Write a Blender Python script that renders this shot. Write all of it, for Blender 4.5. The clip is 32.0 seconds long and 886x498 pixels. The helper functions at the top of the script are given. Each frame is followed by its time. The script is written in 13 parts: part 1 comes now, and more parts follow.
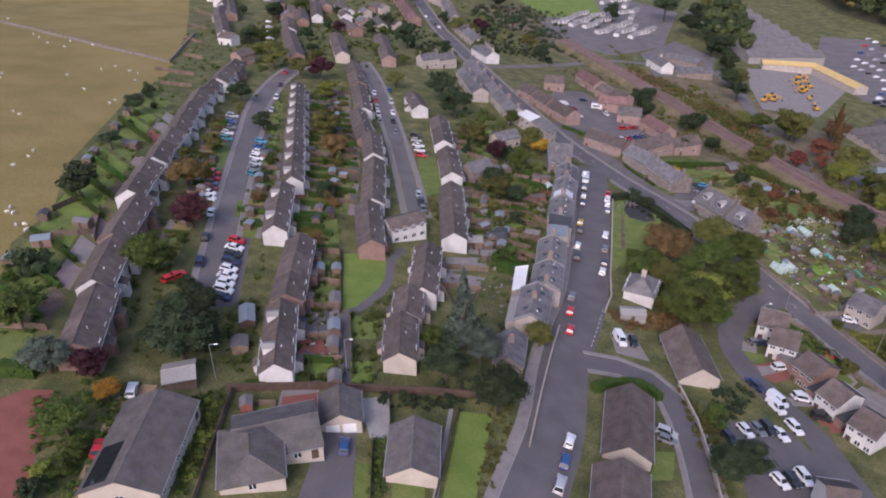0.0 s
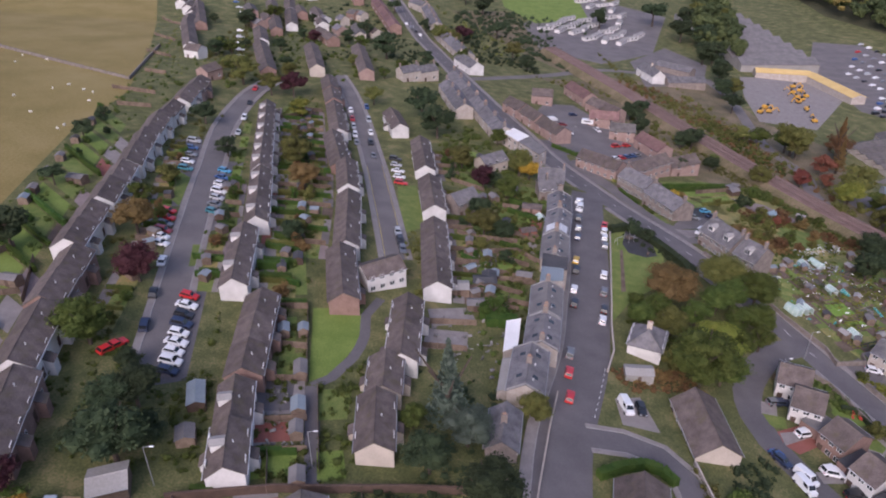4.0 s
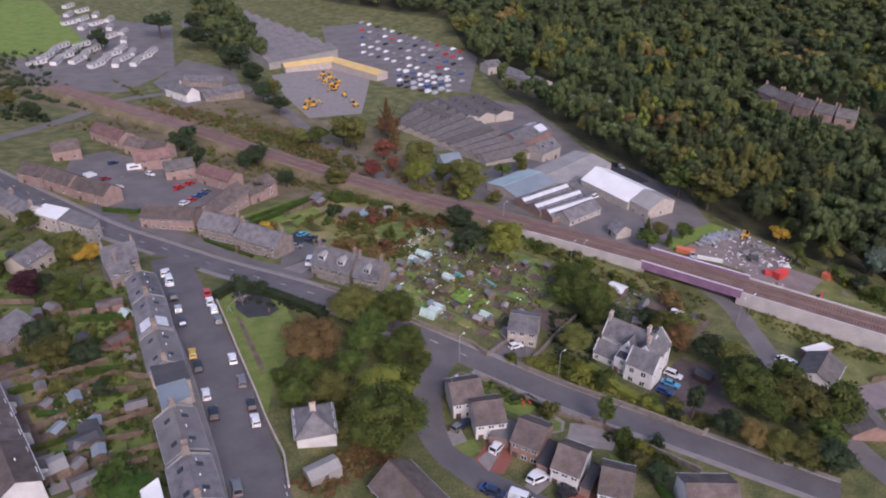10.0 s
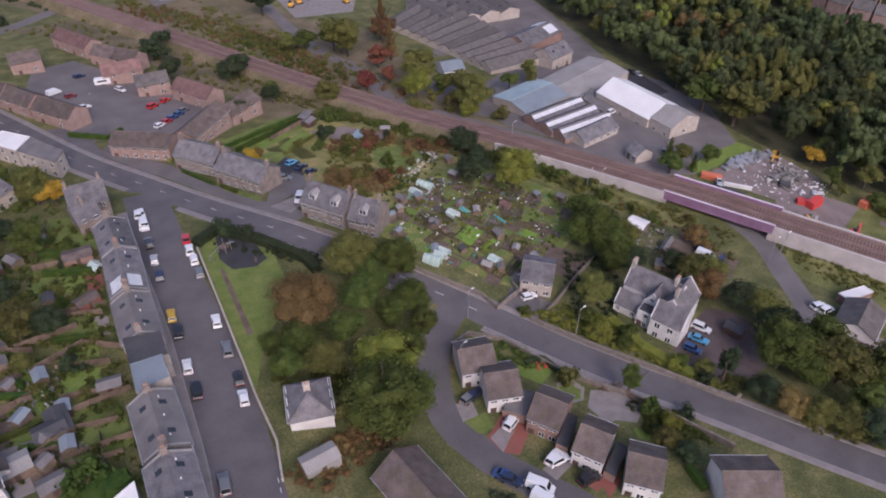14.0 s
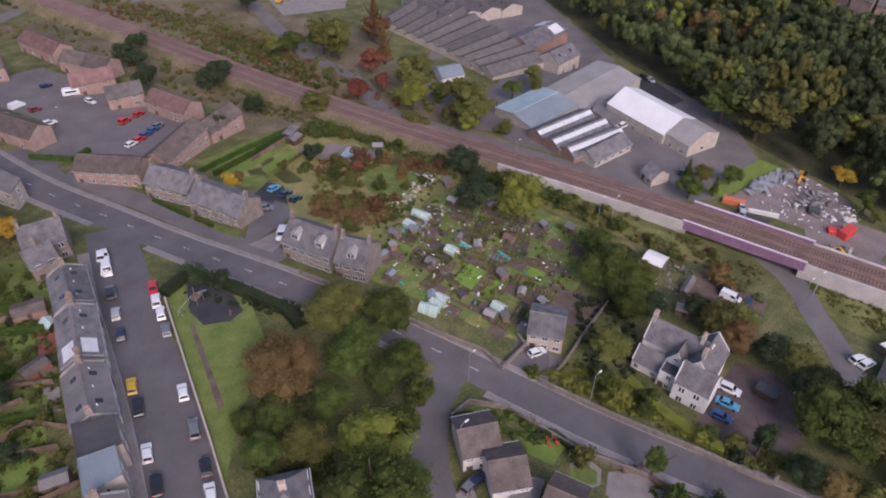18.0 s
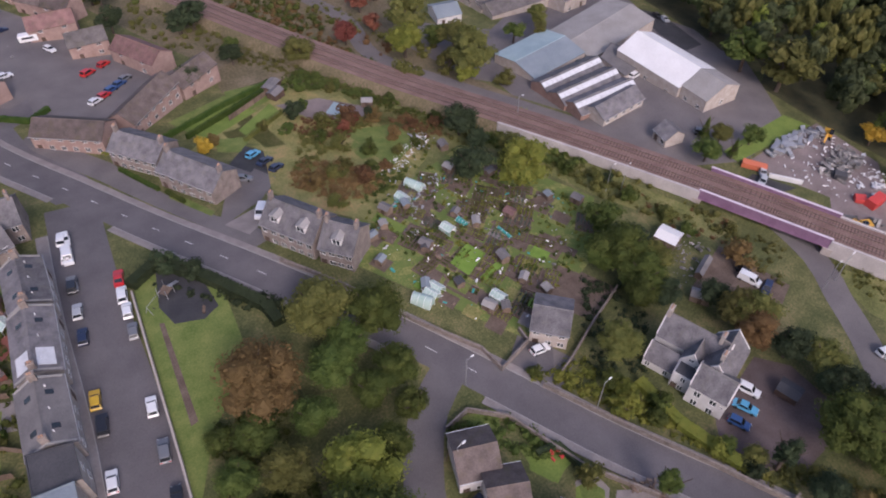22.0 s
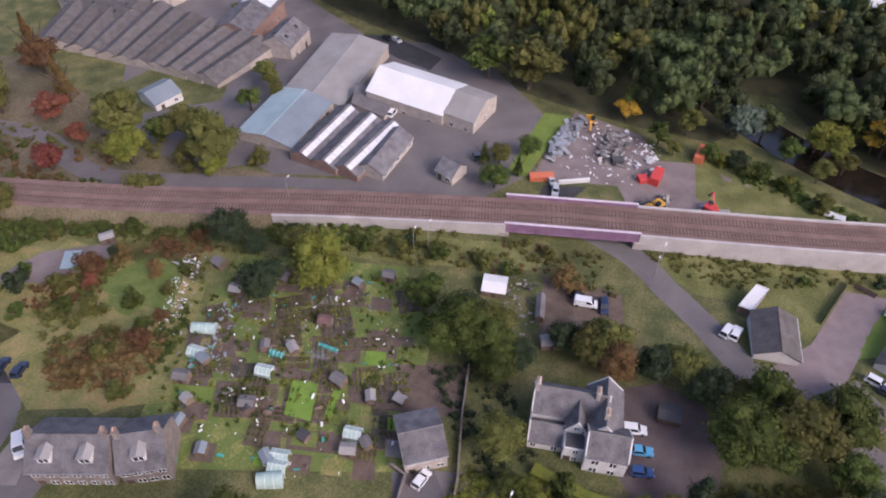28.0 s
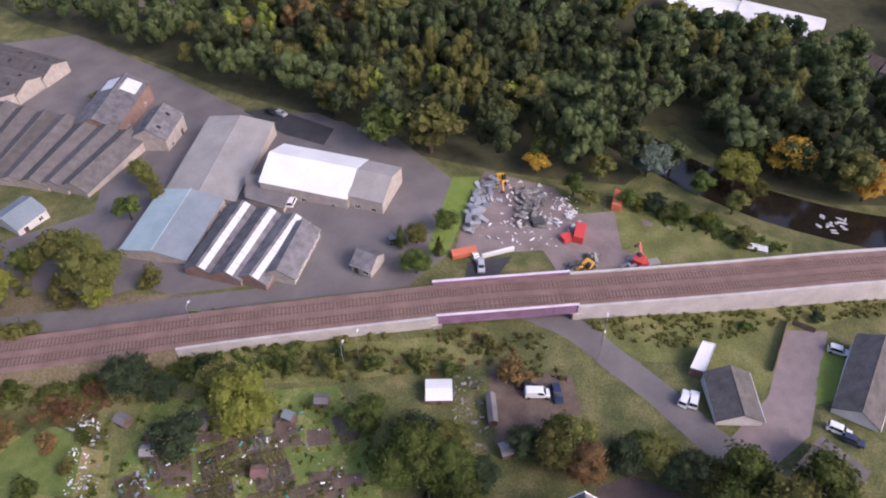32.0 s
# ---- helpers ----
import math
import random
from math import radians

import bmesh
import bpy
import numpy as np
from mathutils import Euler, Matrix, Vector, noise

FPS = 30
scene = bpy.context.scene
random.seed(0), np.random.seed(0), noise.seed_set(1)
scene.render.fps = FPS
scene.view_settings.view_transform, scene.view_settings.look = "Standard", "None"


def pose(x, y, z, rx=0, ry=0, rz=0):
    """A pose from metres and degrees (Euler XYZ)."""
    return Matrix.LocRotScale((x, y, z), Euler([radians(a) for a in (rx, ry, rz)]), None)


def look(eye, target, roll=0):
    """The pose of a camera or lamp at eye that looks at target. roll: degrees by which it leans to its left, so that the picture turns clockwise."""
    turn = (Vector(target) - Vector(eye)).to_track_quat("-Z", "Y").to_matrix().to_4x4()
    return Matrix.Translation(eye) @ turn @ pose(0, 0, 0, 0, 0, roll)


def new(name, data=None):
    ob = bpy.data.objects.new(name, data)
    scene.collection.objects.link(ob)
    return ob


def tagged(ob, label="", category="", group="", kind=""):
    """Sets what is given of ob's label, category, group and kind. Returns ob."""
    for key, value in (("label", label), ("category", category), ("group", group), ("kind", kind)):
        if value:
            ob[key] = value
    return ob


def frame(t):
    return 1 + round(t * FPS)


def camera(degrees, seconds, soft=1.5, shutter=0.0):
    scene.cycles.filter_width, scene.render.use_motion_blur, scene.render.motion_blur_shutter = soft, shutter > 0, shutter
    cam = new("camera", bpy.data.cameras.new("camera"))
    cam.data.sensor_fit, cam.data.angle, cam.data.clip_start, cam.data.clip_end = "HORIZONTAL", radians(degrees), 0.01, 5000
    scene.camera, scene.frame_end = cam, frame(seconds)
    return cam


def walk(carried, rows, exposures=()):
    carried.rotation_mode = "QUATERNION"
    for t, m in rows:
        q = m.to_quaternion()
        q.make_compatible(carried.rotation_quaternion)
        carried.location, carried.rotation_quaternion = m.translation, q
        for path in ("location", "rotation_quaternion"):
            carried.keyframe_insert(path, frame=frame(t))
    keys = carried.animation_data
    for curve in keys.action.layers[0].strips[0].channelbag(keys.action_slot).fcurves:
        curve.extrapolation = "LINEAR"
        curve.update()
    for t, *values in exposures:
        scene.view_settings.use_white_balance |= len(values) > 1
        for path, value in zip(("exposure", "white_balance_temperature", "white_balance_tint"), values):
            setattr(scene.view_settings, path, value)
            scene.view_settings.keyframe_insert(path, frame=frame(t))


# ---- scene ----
cam = camera(64.0, 32.0, soft=2.0)
PATH = [
    (0, (0.00, 0.00, 103.95), (-0.00, 85.78, 52.55), 0.11),
    (1, (0.25, 5.73, 103.86), (0.17, 91.50, 52.43), 0.10),
    (2, (0.46, 11.56, 103.80), (0.12, 97.32, 52.36), 0.15),
    (2.5, (0.54, 14.48, 103.74), (0.20, 100.22, 52.28), 0.16),
    (4.5, (0.96, 26.01, 103.74), (4.79, 111.65, 52.26), 0.21),
    (5, (1.27, 28.88, 103.76), (7.08, 114.42, 52.30), 0.12),
    (5.5, (1.57, 31.72, 103.79), (10.05, 117.04, 52.33), 0.12),
    (6, (1.86, 34.48, 103.82), (14.99, 119.21, 52.35), 0.12),
    (6.5, (2.18, 37.25, 103.87), (20.68, 120.97, 52.40), 0.12),
    (7, (2.52, 40.02, 103.92), (26.68, 122.25, 52.41), 0.09),
    (7.5, (2.93, 42.80, 103.96), (32.86, 123.07, 52.38), 0.09),
    (8, (3.39, 45.63, 103.90), (39.07, 123.47, 52.25), 0.05),
    (8.5, (3.92, 48.54, 103.69), (45.76, 123.22, 52.00), 0.04),
    (9, (4.56, 51.45, 103.37), (52.39, 122.42, 51.64), -0.01),
    (9.5, (5.35, 54.35, 103.04), (58.48, 121.42, 51.27), 0.02),
    (10, (6.36, 57.16, 102.76), (60.71, 123.19, 50.93), -0.02),
    (10.5, (7.66, 59.74, 102.53), (62.08, 125.68, 50.66), -0.01),
    (11, (9.09, 62.11, 102.38), (63.53, 128.01, 50.49), -0.04),
    (11.5, (10.55, 64.39, 102.31), (64.65, 129.79, 49.43), -0.12),
    (12, (12.08, 66.70, 102.31), (65.27, 130.84, 47.01), -0.18),
    (12.5, (13.74, 69.03, 102.38), (65.53, 131.40, 43.83), -0.22),
    (13, (15.57, 71.38, 102.53), (65.81, 131.82, 40.69), -0.27),
    (13.5, (17.48, 73.73, 102.65), (66.62, 132.78, 38.63), -0.22),
    (14, (19.34, 76.06, 102.71), (68.19, 134.72, 38.11), -0.22),
    (14.5, (21.10, 78.33, 102.72), (70.01, 136.94, 38.13), -0.24),
    (16.5, (28.46, 87.07, 102.30), (77.49, 145.71, 37.83), -0.22),
    (17, (30.30, 89.15, 102.25), (79.33, 147.77, 37.76), -0.19),
    (17.5, (32.11, 91.25, 102.18), (81.09, 149.76, 37.55), -0.15),
    (18, (34.01, 93.43, 102.11), (81.86, 150.52, 35.40), -0.12),
    (18.5, (35.94, 95.61, 102.11), (82.18, 150.69, 32.62), -0.04),
    (19, (37.89, 97.85, 102.20), (82.09, 150.50, 29.57), -0.09),
    (19.5, (39.85, 100.05, 102.28), (82.59, 150.99, 27.58), -0.07),
    (20, (41.79, 102.18, 102.24), (84.32, 152.93, 27.31), -0.12),
    (20.5, (43.50, 104.06, 102.13), (86.08, 154.88, 27.27), -0.14),
    (21, (44.81, 105.57, 102.03), (87.52, 156.27, 27.17), -0.07),
    (21.5, (45.82, 106.83, 101.97), (88.63, 157.41, 27.07), -0.00),
    (22, (46.80, 108.09, 101.91), (89.73, 158.63, 27.06), 0.04),
    (22.5, (47.87, 109.47, 101.88), (90.87, 159.99, 27.06), 0.07),
    (23, (49.12, 111.09, 101.84), (92.73, 161.10, 27.03), 0.09),
    (23.5, (50.48, 112.88, 101.84), (95.63, 161.48, 27.02), 0.07),
    (24, (51.93, 114.73, 101.84), (98.76, 161.70, 27.00), 0.01),
    (24.5, (53.53, 116.59, 101.79), (101.95, 161.90, 26.95), 0.01),
    (26.5, (60.36, 124.60, 101.97), (115.62, 160.67, 26.83), 0.18),
    (27, (62.17, 126.56, 102.02), (119.31, 159.45, 26.83), 0.27),
    (27.5, (64.01, 128.44, 102.04), (122.81, 158.13, 26.80), 0.26),
    (28, (65.98, 130.24, 102.03), (126.27, 156.67, 26.75), 0.15),
    (28.5, (68.09, 131.97, 101.99), (129.69, 155.05, 26.67), 0.14),
    (29, (70.30, 133.67, 101.99), (133.17, 153.16, 26.70), 0.13),
    (29.5, (72.59, 135.33, 102.09), (137.00, 151.20, 27.26), 0.12),
    (30, (75.00, 136.94, 102.32), (140.40, 150.88, 27.96), 0.02),
    (30.5, (77.44, 138.39, 102.78), (142.93, 152.25, 28.49), 0.00),
    (31, (79.96, 139.66, 103.44), (145.45, 153.51, 29.15), -0.00),
    (31.5, (82.57, 140.81, 104.17), (148.09, 154.59, 29.89), 0.07),
    (32, (85.19, 141.88, 104.94), (150.76, 155.66, 30.71), 0.06),
]
walk(cam, [(t, look(e, g, r)) for t, e, g, r in PATH], [(0, 0.52, 5850, 25), (11, 0.5, 5850, 26), (14, 0.42, 5950, 25), (20, 0.48, 6050, 25), (23, 0.52, 6050, 25), (27, 0.62, 6050, 25), (32, 0.88, 6050, 26)])


# ---------------- world, sun, exposure ----------------
world = bpy.data.worlds.new("world")
scene.world = world
world.use_nodes = True
wn = world.node_tree
sky = wn.nodes.new("ShaderNodeTexSky")
sky.sky_type = 'NISHITA'
sky.sun_disc = False
sky.sun_elevation = radians(38)
sky.sun_rotation = radians(200)
sky.air_density, sky.dust_density, sky.ozone_density = 1.0, 4.0, 1.0
wn.links.new(sky.outputs[0], wn.nodes["Background"].inputs[0])
wn.nodes["Background"].inputs[1].default_value = 0.13
sun = new("sun", bpy.data.lights.new("sun", 'SUN'))
sun.data.energy, sun.data.angle, sun.data.color = 1.0, radians(25), (1.0, 0.95, 0.88)
sun.matrix_world = look((0, 0, 100), (30, 90, 20))


# ---------------- terrain ----------------
def clip(v, a, b):
    return max(a, min(b, v))


def bump2(x, y, cx, cy, s):
    return math.exp(-((x - cx) ** 2 + (y - cy) ** 2) / (2 * s * s))


def G(x, y):
    """Height of the hillside: high fields in the west, the river in the east."""
    X, Y = clip(x, -154, 363) / 110, clip(y, 0, 473) / 110 - 1.5
    z = 7.953 + X * (-18.392 + X * (-1.1 + 0.968 * X)) + Y * (-6.182 + -0.374 * Y) + X * Y * (1.925 + -0.121 * X + 0.275 * Y)
    z += -0.4 * bump2(x, y, 196, 130, 29) - 4.5 * bump2(x, y, -28, 275, 38) - 1.3 * bump2(x, y, -38, 125, 22) - 1.8 * bump2(x, y, 77, 125, 24) + 1.1 * bump2(x, y, 55, 207, 22) + 3.6 * bump2(x, y, 91, 197, 21)
    z += 5.5 * bump2(x, y, 212, 198, 34) + 2.0 * bump2(x, y, 205, 140, 24) + 7.0 * bump2(x, y, 376, 205, 28)
    if x < -154:
        z += (-154 - x) * 0.07
    if x > 363:
        z += (x - 363) * 0.10
    return z


# ---------------- materials ----------------
def nodes_of(name):
    m = bpy.data.materials.new(name)
    m.use_nodes = True
    t = m.node_tree
    return m, t, t.nodes["Principled BSDF"]


def mat(name, a, b, coarse=0.25, fine=6.0, rough=0.85, relief=0.3, metal=0.0, rnd=0.0, mixc=None, isl=0.0, spec=0.3):
    """A surface of two tones: stains at metre size and grain below it."""
    m, t, bs = nodes_of(name)
    N, L = t.nodes.new, t.links.new
    geo = N("ShaderNodeNewGeometry")
    n1, n2 = N("ShaderNodeTexNoise"), N("ShaderNodeTexNoise")
    n1.inputs["Scale"].default_value, n1.inputs["Detail"].default_value = coarse, 5
    n2.inputs["Scale"].default_value, n2.inputs["Detail"].default_value = fine, 4
    for n in (n1, n2):
        L(geo.outputs["Position"], n.inputs["Vector"])
    add = N("ShaderNodeMath")
    add.operation = 'MULTIPLY_ADD'
    add.inputs[1].default_value, add.inputs[2].default_value = 0.55, 0.0
    L(n1.outputs[0], add.inputs[0])
    add2 = N("ShaderNodeMath")
    add2.operation = 'MULTIPLY_ADD'
    add2.inputs[1].default_value = 0.45
    L(n2.outputs[0], add2.inputs[0])
    L(add.outputs[0], add2.inputs[2])
    ramp = N("ShaderNodeValToRGB")
    ramp.color_ramp.elements[0].position, ramp.color_ramp.elements[1].position = 0.36, 0.64
    ramp.color_ramp.elements[0].color, ramp.color_ramp.elements[1].color = (*a, 1), (*b, 1)
    if mixc:
        e = ramp.color_ramp.elements.new(0.5)
        e.color = (*mixc, 1)
    L(add2.outputs[0], ramp.inputs[0])
    out = ramp.outputs[0]
    if rnd or isl:
        hs = N("ShaderNodeHueSaturation")
        mr = N("ShaderNodeMapRange")
        k = rnd or isl
        mr.inputs[3].default_value, mr.inputs[4].default_value = 1 - k, 1 + k
        if rnd:
            L(N("ShaderNodeObjectInfo").outputs["Random"], mr.inputs[0])
        else:
            L(geo.outputs["Random Per Island"], mr.inputs[0])
        L(mr.outputs[0], hs.inputs["Value"])
        L(out, hs.inputs["Color"])
        out = hs.outputs[0]
    L(out, bs.inputs["Base Color"])
    bs.inputs["Roughness"].default_value, bs.inputs["Metallic"].default_value = rough, metal
    bs.inputs["Specular IOR Level"].default_value = spec
    if relief:
        bp = N("ShaderNodeBump")
        bp.inputs["Strength"].default_value, bp.inputs["Distance"].default_value = relief, 0.05
        L(n2.outputs[0], bp.inputs["Height"])
        L(bp.outputs[0], bs.inputs["Normal"])
    return m


def roofmat(name, a, b, moss=(0.10, 0.095, 0.05), course=0.34, mossy=0.5):
    """Tiled or slated roof: courses, patchy tones and streaks of moss."""
    m = mat(name, [v * 0.85 for v in a], [v * 1.1 for v in b], 0.5, 5.0, 0.8, 0.0, rnd=0.2)
    t = m.node_tree
    N, L = t.nodes.new, t.links.new
    bs = t.nodes["Principled BSDF"]
    old = bs.inputs["Base Color"].links[0].from_socket
    geo = N("ShaderNodeNewGeometry")
    mp = N("ShaderNodeMapping")
    mp.inputs["Scale"].default_value = (0.6, 0.6, 0.16)
    L(geo.outputs["Position"], mp.inputs[0])
    ns = N("ShaderNodeTexNoise")
    ns.inputs["Scale"].default_value, ns.inputs["Detail"].default_value = 1.0, 6
    L(mp.outputs[0], ns.inputs["Vector"])
    mr = N("ShaderNodeMapRange")
    mr.inputs[1].default_value, mr.inputs[2].default_value, mr.inputs[4].default_value = 0.52, 0.75, mossy
    L(ns.outputs[0], mr.inputs[0])
    mix = N("ShaderNodeMix")
    mix.data_type = 'RGBA'
    L(mr.outputs[0], mix.inputs[0])
    L(old, mix.inputs[6])
    mix.inputs[7].default_value = (*moss, 1)
    L(mix.outputs[2], bs.inputs["Base Color"])
    w = N("ShaderNodeTexWave")
    w.bands_direction, w.wave_profile = 'Z', 'SAW'
    w.inputs["Scale"].default_value, w.inputs["Distortion"].default_value = 0.32 / course, 0.3
    L(geo.outputs["Position"], w.inputs["Vector"])
    bp = N("ShaderNodeBump")
    bp.inputs["Strength"].default_value, bp.inputs["Distance"].default_value = 0.5, 0.04
    L(w.outputs["Fac"], bp.inputs["Height"])
    L(bp.outputs[0], bs.inputs["Normal"])
    return m


def plain(name, c, rough=0.5, metal=0.0, coat=0.0, spec=0.5):
    m, t, bs = nodes_of(name)
    bs.inputs["Base Color"].default_value = (*c, 1)
    bs.inputs["Roughness"].default_value, bs.inputs["Metallic"].default_value = rough, metal
    bs.inputs["Coat Weight"].default_value, bs.inputs["Specular IOR Level"].default_value = coat, spec
    return m


def leafmat(name, a, b, c):
    """Foliage: tones change from leaf clump to leaf clump and from tree to tree."""
    m, t, bs = nodes_of(name)
    N, L = t.nodes.new, t.links.new
    geo, oi = N("ShaderNodeNewGeometry"), N("ShaderNodeObjectInfo")
    ns = N("ShaderNodeTexNoise")
    ns.inputs["Scale"].default_value, ns.inputs["Detail"].default_value = 0.45, 3
    L(geo.outputs["Position"], ns.inputs["Vector"])
    ad = N("ShaderNodeMath")
    ad.operation = 'MULTIPLY_ADD'
    ad.inputs[1].default_value = 0.2
    L(geo.outputs["Random Per Island"], ad.inputs[0])
    ad2 = N("ShaderNodeMath")
    ad2.operation = 'MULTIPLY_ADD'
    ad2.inputs[1].default_value = 0.9
    L(ns.outputs[0], ad2.inputs[0])
    L(ad.outputs[0], ad2.inputs[2])
    ad.inputs[2].default_value = -0.05
    r = N("ShaderNodeValToRGB")
    r.color_ramp.elements[0].position, r.color_ramp.elements[1].position = 0.2, 0.85
    r.color_ramp.elements[0].color, r.color_ramp.elements[1].color = (*a, 1), (*c, 1)
    e = r.color_ramp.elements.new(0.52)
    e.color = (*b, 1)
    L(ad2.outputs[0], r.inputs[0])
    hs = N("ShaderNodeHueSaturation")
    mr = N("ShaderNodeMapRange")
    mr.inputs[3].default_value, mr.inputs[4].default_value = 0.78, 1.25
    L(oi.outputs["Random"], mr.inputs[0])
    L(mr.outputs[0], hs.inputs["Value"])
    mh = N("ShaderNodeMapRange")
    mh.inputs[3].default_value, mh.inputs[4].default_value = 0.485, 0.515
    L(oi.outputs["Random"], mh.inputs[0])
    L(mh.outputs[0], hs.inputs["Hue"])
    L(r.outputs[0], hs.inputs["Color"])
    L(hs.outputs[0], bs.inputs["Base Color"])
    bs.inputs["Roughness"].default_value = 0.7
    bs.inputs["Specular IOR Level"].default_value = 0.15
    tr, mx = N("ShaderNodeBsdfTranslucent"), N("ShaderNodeMixShader")
    L(hs.outputs[0], tr.inputs["Color"])
    mx.inputs[0].default_value = 0.38
    L(bs.outputs[0], mx.inputs[1])
    L(tr.outputs[0], mx.inputs[2])
    L(mx.outputs[0], t.nodes["Material Output"].inputs["Surface"])
    return m


